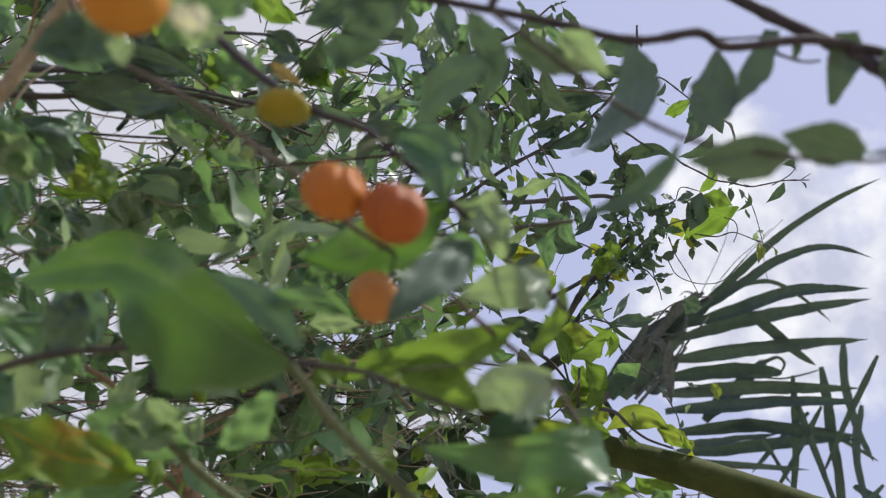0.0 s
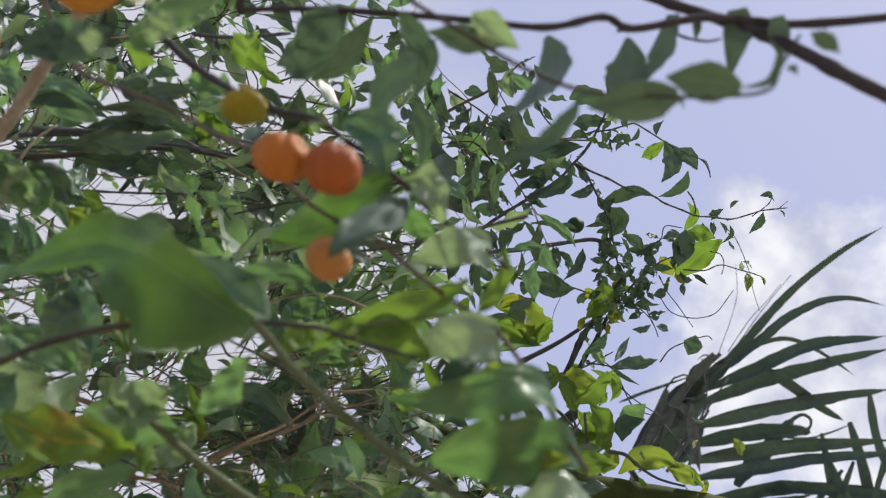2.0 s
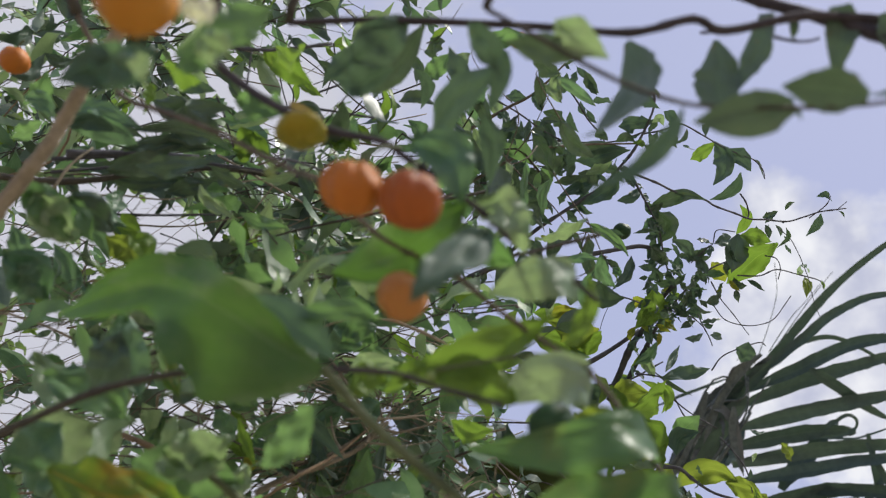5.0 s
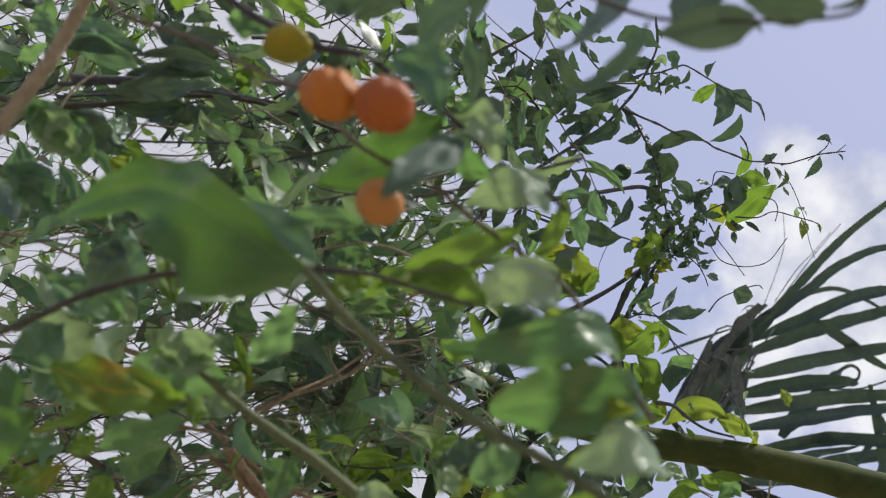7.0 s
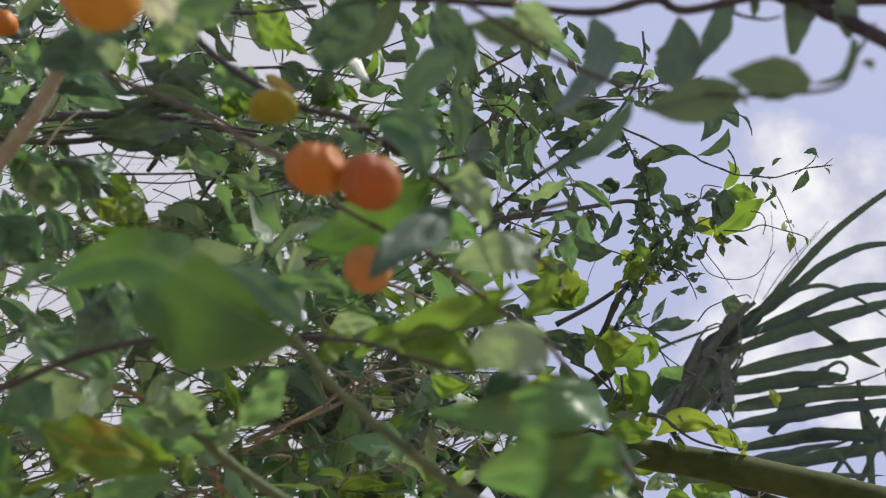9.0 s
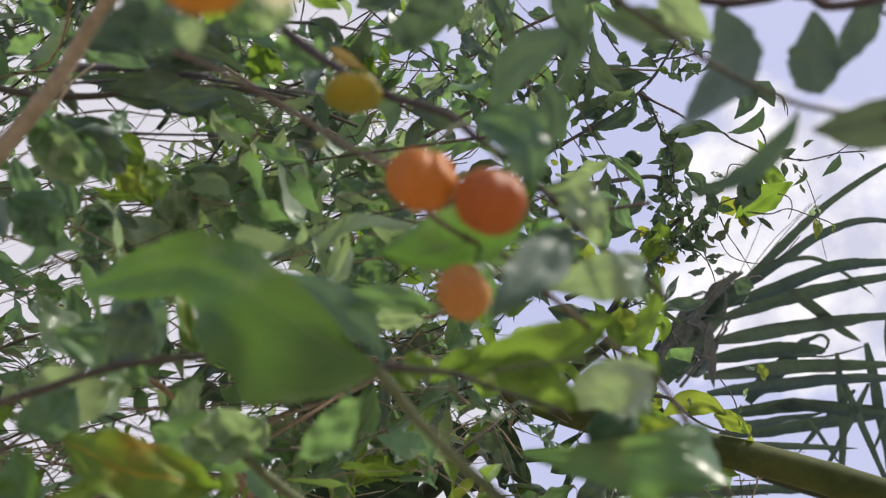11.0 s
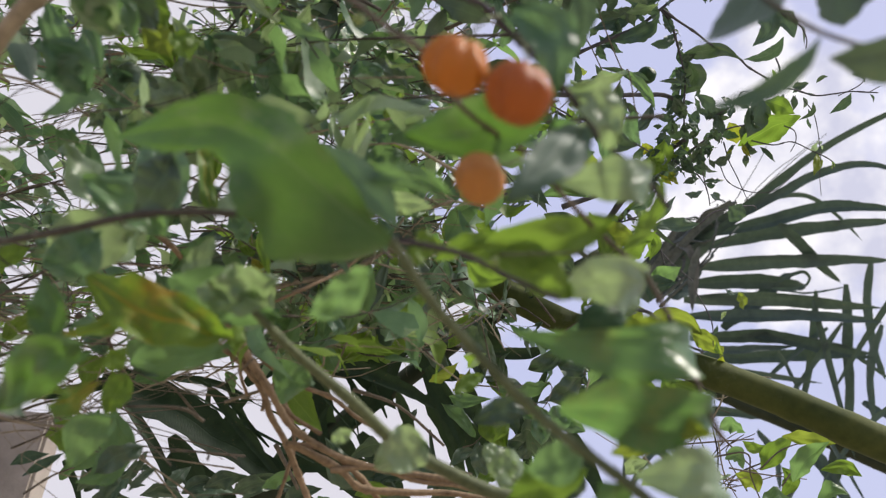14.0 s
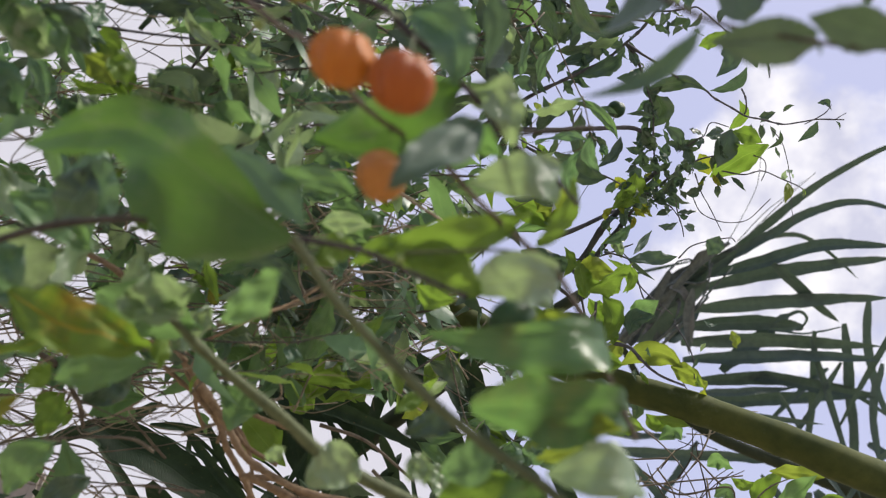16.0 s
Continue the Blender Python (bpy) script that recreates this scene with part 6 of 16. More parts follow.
stem(inner, "twig", BARK, 0.00126, 0.00056, (-0.334, 0.951, 1.993), (-0.294, 0.975, 2.020), (-0.244, 1.010, 2.030), (-0.196, 1.031, 2.055), sides=5, per=5, knots=0.3)
stem(inner, "twig", TWIG, 0.00129, 0.00057, (-0.415, 0.958, 1.950), (-0.370, 0.966, 1.974), (-0.311, 0.990, 1.976), (-0.262, 0.998, 1.992), sides=5, per=5, knots=0.3)
stem(inner, "twig", TWIG, 0.00144, 0.00064, (-0.542, 0.993, 2.016), (-0.485, 0.985, 2.040), (-0.427, 0.986, 2.044), (-0.368, 0.977, 2.059), sides=5, per=5, knots=0.3)
stem(inner, "twig", TWIG, 0.00124, 0.00055, (-0.448, 0.914, 1.882), (-0.420, 0.922, 1.901), (-0.381, 0.943, 1.906), sides=5, per=5, knots=0.3)
stem(inner, "twig", BARK, 0.00144, 0.00096, (-0.510, 1.086, 1.899), (-0.455, 1.079, 1.930), (-0.399, 1.081, 1.936), (-0.341, 1.079, 1.947), sides=5, per=5, knots=0.3)
stem(inner, "twig", TWIG, 0.00169, 0.00090, (-0.476, 0.781, 2.200), (-0.432, 0.776, 2.227), (-0.384, 0.785, 2.240), (-0.325, 0.807, 2.246), (-0.247, 0.820, 2.264), sides=5, per=5, knots=0.3)
stem(inner, "twig", BARK, 0.00121, 0.00080, (-0.375, 0.733, 2.139), (-0.328, 0.762, 2.176), (-0.277, 0.801, 2.200), (-0.215, 0.823, 2.239), (-0.156, 0.848, 2.267), sides=5, per=5, knots=0.3)
stem(inner, "twig", BARK, 0.00139, 0.00062, (-0.373, 0.873, 2.239), (-0.306, 0.891, 2.243), (-0.229, 0.899, 2.256), (-0.157, 0.913, 2.253), sides=5, per=5, knots=0.3)
stem(inner, "twig", BARK, 0.00121, 0.00054, (-0.405, 0.752, 2.102), (-0.376, 0.766, 2.150), (-0.340, 0.799, 2.183), sides=5, per=5, knots=0.3)
stem(inner, "twig", BARK, 0.00123, 0.00055, (-0.258, 0.704, 2.264), (-0.234, 0.735, 2.250), (-0.195, 0.760, 2.244), (-0.163, 0.794, 2.225), sides=5, per=5, knots=0.3)
stem(inner, "twig", TWIG, 0.00123, 0.00055, (-0.340, 0.686, 2.234), (-0.312, 0.708, 2.209), (-0.269, 0.719, 2.198), (-0.233, 0.736, 2.176), sides=5, per=5, knots=0.3)
stem(inner, "twig", BARK, 0.00113, 0.00038, (-0.416, 0.999, 2.000), (-0.419, 0.978, 2.002), (-0.416, 0.959, 2.008), (-0.407, 0.942, 2.015), sides=4, per=4)
stem(inner, "twig", BARK, 0.00056, 0.00035, (-0.107, 1.033, 1.991), (-0.098, 1.034, 2.001), (-0.086, 1.037, 2.006), (-0.074, 1.044, 2.005), sides=4, per=4)
stem(inner, "twig", TWIG, 0.00079, 0.00035, (-0.097, 1.021, 2.062), (-0.115, 1.018, 2.081), (-0.140, 1.018, 2.092), (-0.166, 1.024, 2.093), sides=4, per=4)
stem(inner, "twig", TWIG, 0.00068, 0.00035, (-0.394, 0.958, 1.893), (-0.392, 0.941, 1.907), (-0.393, 0.923, 1.920), (-0.397, 0.903, 1.930), sides=4, per=4)
stem(inner, "twig", TWIG, 0.00101, 0.00034, (-0.154, 1.009, 1.975), (-0.149, 0.999, 1.983), (-0.149, 0.986, 1.989), (-0.154, 0.973, 1.993), sides=4, per=4)
stem(inner, "twig", BARK, 0.00066, 0.00037, (-0.420, 0.992, 1.978), (-0.412, 0.989, 1.991), (-0.407, 0.983, 2.005), (-0.406, 0.974, 2.019), sides=4, per=4)
stem(inner, "twig", BARK, 0.00060, 0.00036, (-0.070, 1.065, 2.023), (-0.077, 1.055, 2.026), (-0.086, 1.045, 2.028), (-0.095, 1.036, 2.028), sides=4, per=4)
stem(inner, "twig", BARK, 0.00088, 0.00036, (-0.087, 1.073, 2.026), (-0.086, 1.074, 2.048), (-0.081, 1.076, 2.069), (-0.072, 1.079, 2.088), sides=4, per=4)
stem(inner, "twig", TWIG, 0.00073, 0.00036, (-0.401, 0.992, 1.914), (-0.388, 0.991, 1.908), (-0.376, 0.990, 1.900), (-0.365, 0.989, 1.891), sides=4, per=4)
stem(inner, "twig", BARK, 0.00078, 0.00037, (-0.052, 1.091, 2.063), (-0.024, 1.094, 2.076), (0.005, 1.100, 2.083), (0.034, 1.109, 2.083), sides=4, per=4)
stem(inner, "twig", BARK, 0.00078, 0.00037, (-0.055, 1.070, 2.073), (-0.025, 1.061, 2.072), (0.005, 1.052, 2.068), (0.035, 1.044, 2.062), sides=4, per=4)
stem(inner, "twig", TWIG, 0.00091, 0.00036, (-0.042, 1.052, 2.037), (-0.019, 1.063, 2.024), (-0.001, 1.074, 2.007), (0.012, 1.087, 1.985), sides=4, per=4)
stem(inner, "twig", BARK, 0.00106, 0.00036, (-0.413, 0.988, 1.906), (-0.400, 0.983, 1.907), (-0.386, 0.978, 1.907), (-0.372, 0.974, 1.906), sides=4, per=4)
stem(inner, "twig", BARK, 0.00087, 0.00034, (-0.392, 0.953, 1.882), (-0.399, 0.939, 1.897), (-0.410, 0.924, 1.907), (-0.423, 0.910, 1.913), sides=4, per=4)
stem(inner, "twig", BARK, 0.00082, 0.00038, (-0.194, 1.124, 2.003), (-0.208, 1.116, 2.015), (-0.218, 1.106, 2.031), (-0.223, 1.096, 2.049), sides=4, per=4)
stem(inner, "twig", BARK, 0.00093, 0.00034, (-0.215, 0.977, 1.977), (-0.217, 0.954, 1.993), (-0.228, 0.930, 2.002), (-0.245, 0.908, 2.002), sides=4, per=4)
stem(inner, "twig", TWIG, 0.00078, 0.00035, (-0.404, 0.972, 1.885), (-0.399, 0.954, 1.898), (-0.394, 0.935, 1.912), (-0.389, 0.917, 1.924), sides=4, per=4)
stem(inner, "twig", TWIG, 0.00060, 0.00037, (-0.072, 1.086, 2.048), (-0.056, 1.075, 2.053), (-0.041, 1.063, 2.058), (-0.028, 1.050, 2.065), sides=4, per=4)
stem(inner, "twig", BARK, 0.00086, 0.00039, (-0.446, 1.060, 1.913), (-0.460, 1.047, 1.931), (-0.467, 1.036, 1.952), (-0.469, 1.026, 1.976), sides=4, per=4)
stem(inner, "twig", BARK, 0.00079, 0.00034, (-0.195, 0.971, 1.986), (-0.203, 0.950, 1.989), (-0.214, 0.931, 1.987), (-0.226, 0.914, 1.980), sides=4, per=4)
stem(inner, "twig", BARK, 0.00104, 0.00037, (-0.178, 1.104, 1.998), (-0.161, 1.108, 2.012), (-0.143, 1.114, 2.024), (-0.123, 1.120, 2.034), sides=4, per=4)
stem(inner, "twig", BARK, 0.00078, 0.00037, (-0.141, 1.098, 1.988), (-0.129, 1.100, 1.995), (-0.117, 1.101, 2.003), (-0.105, 1.102, 2.011), sides=4, per=4)
stem(inner, "twig", TWIG, 0.00065, 0.00037, (-0.267, 1.038, 2.018), (-0.280, 1.018, 2.027), (-0.287, 0.997, 2.041), (-0.287, 0.977, 2.057), sides=4, per=4)
stem(inner, "twig", BARK, 0.00080, 0.00038, (-0.399, 1.015, 2.024), (-0.384, 0.999, 2.042), (-0.372, 0.980, 2.059), (-0.364, 0.958, 2.075), sides=4, per=4)
stem(inner, "twig", BARK, 0.00103, 0.00038, (-0.452, 1.035, 1.912), (-0.459, 1.011, 1.927), (-0.470, 0.987, 1.936), (-0.484, 0.963, 1.939), sides=4, per=4)
stem(inner, "twig", TWIG, 0.00093, 0.00036, (-0.251, 1.009, 2.038), (-0.249, 1.004, 2.070), (-0.236, 1.004, 2.100), (-0.215, 1.011, 2.124), sides=4, per=4)
stem(inner, "twig", TWIG, 0.00094, 0.00038, (-0.458, 1.016, 1.927), (-0.445, 1.022, 1.935), (-0.430, 1.028, 1.943), (-0.415, 1.035, 1.949), sides=4, per=4)
stem(inner, "twig", TWIG, 0.00088, 0.00038, (-0.115, 1.084, 2.093), (-0.085, 1.093, 2.095), (-0.056, 1.095, 2.104), (-0.030, 1.092, 2.120), sides=4, per=4)
stem(inner, "twig", BARK, 0.00080, 0.00034, (-0.153, 1.008, 1.957), (-0.173, 1.014, 1.962), (-0.193, 1.020, 1.967), (-0.214, 1.024, 1.973), sides=4, per=4)
stem(inner, "twig", BARK, 0.00076, 0.00038, (-0.101, 1.111, 2.087), (-0.123, 1.102, 2.090), (-0.145, 1.095, 2.091), (-0.167, 1.087, 2.091), sides=4, per=4)
stem(inner, "twig", BARK, 0.00084, 0.00034, (-0.098, 1.025, 1.977), (-0.076, 1.045, 1.975), (-0.053, 1.065, 1.972), (-0.029, 1.084, 1.968), sides=4, per=4)
stem(inner, "twig", TWIG, 0.00073, 0.00035, (-0.096, 1.018, 2.042), (-0.111, 1.017, 2.044), (-0.125, 1.019, 2.041), (-0.135, 1.025, 2.033), sides=4, per=4)
stem(inner, "twig", BARK, 0.00061, 0.00037, (-0.090, 1.079, 2.068), (-0.067, 1.087, 2.070), (-0.044, 1.098, 2.068), (-0.024, 1.110, 2.060), sides=4, per=4)
stem(inner, "twig", TWIG, 0.00102, 0.00036, (-0.123, 1.062, 2.035), (-0.115, 1.050, 2.044), (-0.110, 1.037, 2.054), (-0.110, 1.022, 2.064), sides=4, per=4)
stem(inner, "twig", BARK, 0.00069, 0.00039, (-0.254, 1.086, 2.058), (-0.262, 1.062, 2.077), (-0.275, 1.038, 2.091), (-0.294, 1.015, 2.098), sides=4, per=4)
stem(inner, "twig", BARK, 0.00085, 0.00034, (-0.054, 1.014, 2.019), (-0.037, 1.024, 2.025), (-0.020, 1.036, 2.025), (-0.005, 1.050, 2.021), sides=4, per=4)
stem(inner, "twig", BARK, 0.00083, 0.00036, (-0.058, 1.070, 2.037), (-0.030, 1.083, 2.033), (-0.000, 1.090, 2.039), (0.027, 1.091, 2.055), sides=4, per=4)
stem(inner, "twig", BARK, 0.00069, 0.00038, (-0.176, 1.111, 2.035), (-0.199, 1.096, 2.031), (-0.221, 1.079, 2.029), (-0.242, 1.060, 2.029), sides=4, per=4)
stem(inner, "twig", TWIG, 0.00077, 0.00034, (-0.147, 1.024, 1.961), (-0.159, 1.018, 1.981), (-0.169, 1.010, 2.002), (-0.178, 1.003, 2.023), sides=4, per=4)
stem(inner, "twig", BARK, 0.00102, 0.00037, (-0.258, 1.043, 2.014), (-0.258, 1.027, 2.023), (-0.260, 1.011, 2.030), (-0.263, 0.995, 2.036), sides=4, per=4)
stem(inner, "twig", BARK, 0.00107, 0.00038, (-0.446, 1.025, 1.909), (-0.434, 1.043, 1.910), (-0.420, 1.058, 1.918), (-0.408, 1.068, 1.934), sides=4, per=4)
stem(inner, "twig", BARK, 0.00092, 0.00035, (-0.393, 0.925, 1.971), (-0.389, 0.928, 1.988), (-0.382, 0.933, 2.003), (-0.372, 0.941, 2.015), sides=4, per=4)
stem(inner, "twig", BARK, 0.00090, 0.00034, (-0.372, 0.927, 1.957), (-0.361, 0.914, 1.966), (-0.350, 0.900, 1.975), (-0.340, 0.885, 1.984), sides=4, per=4)
stem(inner, "twig", BARK, 0.00099, 0.00034, (-0.218, 0.973, 1.977), (-0.194, 0.988, 1.977), (-0.174, 1.006, 1.968), (-0.161, 1.025, 1.951), sides=4, per=4)
stem(inner, "twig", BARK, 0.00093, 0.00036, (-0.237, 1.033, 2.003), (-0.248, 1.032, 2.012), (-0.259, 1.030, 2.021), (-0.271, 1.028, 2.030), sides=4, per=4)
stem(inner, "twig", TWIG, 0.00079, 0.00037, (-0.065, 1.094, 2.070), (-0.075, 1.074, 2.078), (-0.085, 1.054, 2.085), (-0.094, 1.034, 2.092), sides=4, per=4)
bent_leaf(inner, (0.29, -0.96, -0.05), LEAF, 0.0162, 0.08, 0.13, (-0.316, 0.962, 1.782), (-0.303, 0.969, 1.748), (-0.309, 0.965, 1.715), (-0.326, 0.951, 1.703))
bent_leaf(inner, (0.05, -0.96, -0.29), LEAF_BRIGHT, 0.0128, 0.00, -0.26, (-0.3371, 0.9036, 1.7378), (-0.3249, 0.9112, 1.7357), (-0.3118, 0.9198, 1.7300))
bent_leaf(inner, (0.41, -0.66, 0.63), LEAF_DARK, 0.0076, -0.17, 0.29, (-0.311, 0.983, 1.690), (-0.307, 0.984, 1.714), (-0.297, 0.989, 1.726))
bent_leaf(inner, (0.67, -0.74, -0.13), LEAF_DARK, 0.0048, 0.15, 0.12, (-0.297, 1.009, 1.708), (-0.288, 1.018, 1.726), (-0.280, 1.027, 1.737))
bent_leaf(inner, (0.17, -0.95, -0.25), LEAF_BRIGHT, 0.0213, -0.15, 0.45, (-0.197, 1.147, 1.876), (-0.173, 1.160, 1.857), (-0.140, 1.175, 1.828))
bent_leaf(inner, (0.09, -0.99, -0.09), LEAF_BRIGHT, 0.0194, -0.02, 0.05, (-0.198, 1.333, 1.971), (-0.183, 1.340, 2.001), (-0.140, 1.371, 1.979))
bent_leaf(inner, (0.38, -0.87, -0.32), LEAF_BRIGHT, 0.0230, -0.19, 0.37, (-0.171, 1.371, 2.033), (-0.134, 1.368, 2.035), (-0.117, 1.373, 2.001))
bent_leaf(inner, (0.62, -0.74, -0.28), LEAF_BROAD, 0.0152, 0.10, 0.26, (-0.320, 1.006, 1.821), (-0.303, 1.021, 1.842), (-0.279, 1.040, 1.858))
bent_leaf(inner, (0.70, -0.63, -0.32), LEAF, 0.0096, -0.01, 0.33, (-0.156, 1.061, 1.988), (-0.140, 1.068, 1.953), (-0.145, 1.070, 1.914))
bent_leaf(inner, (0.04, -0.86, -0.51), LEAF, 0.0135, -0.02, -0.11, (-0.108, 1.093, 2.016), (-0.117, 1.106, 1.972), (-0.143, 1.112, 1.931))
bent_leaf(arm, (0.21, -0.86, -0.46), LEAF_BROAD, 0.0111, -0.16, 0.22, (0.1393, 0.6191, 1.6770), (0.1214, 0.6079, 1.6677), (0.1020, 0.5972, 1.6522))
bent_leaf(cane, (0.07, -0.94, -0.33), LEAF_BRIGHT, 0.0071, -0.11, 0.11, (0.0281, 0.8162, 1.7840), (0.0399, 0.8206, 1.7976), (0.0523, 0.8262, 1.8069))
bent_leaf(cane, (0.35, -0.72, -0.60), LEAF_PALE, 0.0111, -0.13, -0.15, (-0.0484, 0.7669, 1.9316), (-0.0291, 0.7601, 1.9322), (-0.0028, 0.7586, 1.9271))
bent_leaf(bar, (0.42, -0.66, -0.63), LEAF_DULL, 0.0113, -0.17, 0.31, (-0.2178, 0.5953, 1.7669), (-0.2079, 0.5999, 1.7443), (-0.2034, 0.6001, 1.7200))
bent_leaf(bar, (0.67, -0.70, 0.23), LEAF_BROAD, 0.0073, 0.07, 0.40, (-0.2301, 0.6371, 1.7236), (-0.2193, 0.6483, 1.7321), (-0.2046, 0.6604, 1.7430))
bent_leaf(bar, (0.43, -0.87, -0.23), LEAF_BRIGHT, 0.0082, 0.15, -0.01, (-0.2057, 0.6734, 1.7385), (-0.1978, 0.6790, 1.7448), (-0.1935, 0.6798, 1.7557))
bent_leaf(bar, (0.43, -0.74, -0.51), LEAF_OLD, 0.0095, -0.14, -0.43, (-0.2124, 0.6350, 1.6989), (-0.2077, 0.6490, 1.7081), (-0.1966, 0.6632, 1.7253))
bent_leaf(bar, (0.40, -0.84, -0.36), LEAF_BRIGHT, 0.0068, -0.10, -0.21, (-0.1351, 0.6875, 1.7902), (-0.1237, 0.6721, 1.7975), (-0.1194, 0.6527, 1.8047))
bent_leaf(cane, (0.64, -0.64, -0.42), LEAF, 0.0178, -0.06, 0.40, (-0.2802, 0.8980, 1.8065), (-0.2638, 0.8819, 1.8277), (-0.2352, 0.8774, 1.8359))
bent_leaf(inner, (0.43, -0.72, -0.54), LEAF_BRIGHT, 0.0079, 0.01, 0.23, (-0.241, 0.984, 2.030), (-0.238, 1.005, 2.026), (-0.234, 1.024, 2.027))
bent_leaf(inner, (0.10, -0.73, -0.68), LEAF_BRIGHT, 0.0111, 0.12, 0.38, (-0.243, 1.001, 2.001), (-0.235, 1.017, 2.001), (-0.231, 1.035, 1.994))
bent_leaf(inner, (0.09, -0.88, -0.46), LEAF_TEAL, 0.0101, 0.01, -0.22, (-0.233, 1.088, 1.961), (-0.222, 1.094, 1.944), (-0.225, 1.095, 1.926))
bent_leaf(inner, (0.24, -0.87, -0.43), LEAF_TEAL, 0.0103, 0.18, -0.48, (-0.377, 0.721, 2.070), (-0.369, 0.744, 2.063), (-0.365, 0.762, 2.058))
bent_leaf(inner, (0.26, -0.58, -0.77), LEAF_TEAL, 0.0091, -0.04, 0.46, (-0.3228, 0.7013, 2.0535), (-0.3108, 0.7164, 2.0363), (-0.3052, 0.7285, 2.0159))
bent_leaf(inner, (0.40, -0.75, -0.53), LEAF_BRIGHT, 0.0164, -0.16, -0.47, (-0.322, 0.778, 2.138), (-0.301, 0.775, 2.137), (-0.289, 0.779, 2.122))
bent_leaf(inner, (0.06, -0.79, -0.61), LEAF_PALE, 0.0069, 0.02, -0.18, (-0.213, 0.844, 2.139), (-0.200, 0.821, 2.152), (-0.191, 0.806, 2.155))
bent_leaf(inner, (0.20, -0.94, -0.27), LEAF_PALE, 0.0109, -0.13, -0.12, (-0.174, 0.863, 2.138), (-0.160, 0.843, 2.150), (-0.149, 0.819, 2.165))
bent_leaf(inner, (0.49, -0.48, -0.73), LEAF_TEAL, 0.0117, 0.11, 0.29, (-0.210, 0.859, 2.156), (-0.196, 0.876, 2.161), (-0.191, 0.894, 2.162))
hedge = stem(tree, "twig", TWIG, 0.002, 0.001, (0.3640, 1.5571, 1.9663), (0.4188, 1.5539, 1.9328), (0.4954, 1.5299, 1.9442), (0.5044, 1.5362, 1.9097), (0.5212, 1.5408, 1.8673))
bent_leaf(hedge, (-0.48, -0.78, -0.40), LEAF, 0.0164, -0.13, 0.58, (0.518, 1.743, 2.041), (0.536, 1.722, 2.048), (0.556, 1.708, 2.028))
bent_leaf(hedge, (-0.41, -0.71, -0.57), LEAF_BRIGHT, 0.0210, 0.11, 0.23, (0.610, 1.794, 1.982), (0.633, 1.782, 2.014), (0.667, 1.765, 2.050))
bent_leaf(hedge, (-0.41, -0.89, 0.22), LEAF, 0.0194, 0.09, -0.47, (0.632, 1.697, 1.943), (0.646, 1.664, 1.977), (0.676, 1.626, 2.004))
bent_leaf(hedge, (-0.08, -0.76, -0.64), LEAF_YELLOW, 0.0163, 0.14, -0.40, (0.607, 1.664, 2.016), (0.660, 1.665, 2.017), (0.711, 1.667, 2.014))
bent_leaf(hedge, (-0.37, -0.93, 0.03), LEAF_BRIGHT, 0.0143, -0.15, 0.58, (0.674, 1.671, 1.963), (0.713, 1.663, 1.971), (0.743, 1.664, 1.957))
bent_leaf(hedge, (-0.20, -0.84, -0.51), LEAF_YELLOW, 0.0205, -0.13, 0.54, (0.559, 1.792, 1.970), (0.592, 1.791, 1.962), (0.605, 1.798, 1.940))
bent_leaf(hedge, (-0.51, -0.85, -0.12), LEAF_BRIGHT, 0.0092, -0.04, 0.23, (0.418, 1.702, 2.117), (0.440, 1.709, 2.110), (0.459, 1.717, 2.101))
bent_leaf(hedge, (-0.14, -0.96, -0.25), LEAF, 0.0148, -0.03, 0.34, (0.533, 1.767, 1.990), (0.557, 1.770, 2.002), (0.572, 1.784, 1.978))
bent_leaf(hedge, (0.52, -0.83, 0.20), LEAF_PALE, 0.0177, -0.14, -0.61, (0.388, 1.844, 1.940), (0.417, 1.824, 1.961), (0.447, 1.812, 1.948))
bent_leaf(hedge, (-0.40, -0.80, -0.44), LEAF, 0.0134, -0.15, 0.54, (0.444, 1.749, 1.906), (0.475, 1.746, 1.929), (0.506, 1.749, 1.920))
bent_leaf(hedge, (-0.44, -0.80, -0.41), LEAF_BRIGHT, 0.0155, 0.14, 0.65, (0.638, 1.776, 1.930), (0.655, 1.759, 1.960), (0.635, 1.755, 1.983))
bent_leaf(hedge, (-0.72, -0.64, 0.25), LEAF, 0.0147, 0.19, -0.31, (0.682, 1.732, 1.906), (0.708, 1.713, 1.935), (0.733, 1.701, 1.931))
bent_leaf(hedge, (-0.87, -0.45, -0.21), LEAF, 0.0203, -0.07, 0.59, (0.585, 1.743, 1.899), (0.618, 1.748, 1.923), (0.652, 1.758, 1.923))
bent_leaf(hedge, (-0.56, -0.79, -0.27), LEAF_PALE, 0.0153, -0.19, -0.45, (0.345, 1.777, 1.944), (0.357, 1.753, 1.961), (0.379, 1.731, 1.963))
bent_leaf(hedge, (-0.22, -0.52, 0.82), LEAF_PALE, 0.0116, -0.14, -0.24, (0.497, 1.746, 1.962), (0.517, 1.747, 1.949), (0.537, 1.744, 1.956))
bent_leaf(hedge, (0.78, -0.28, -0.56), LEAF_BRIGHT, 0.0106, 0.02, -0.00, (0.569, 1.770, 2.029), (0.592, 1.778, 2.020), (0.617, 1.780, 2.027))
stem(hedge, "twig", TWIG, 0.00231, 0.00139, (0.334, 1.783, 1.991), (0.454, 1.786, 2.015), (0.593, 1.776, 2.037), sides=5, per=5, knots=0.3)
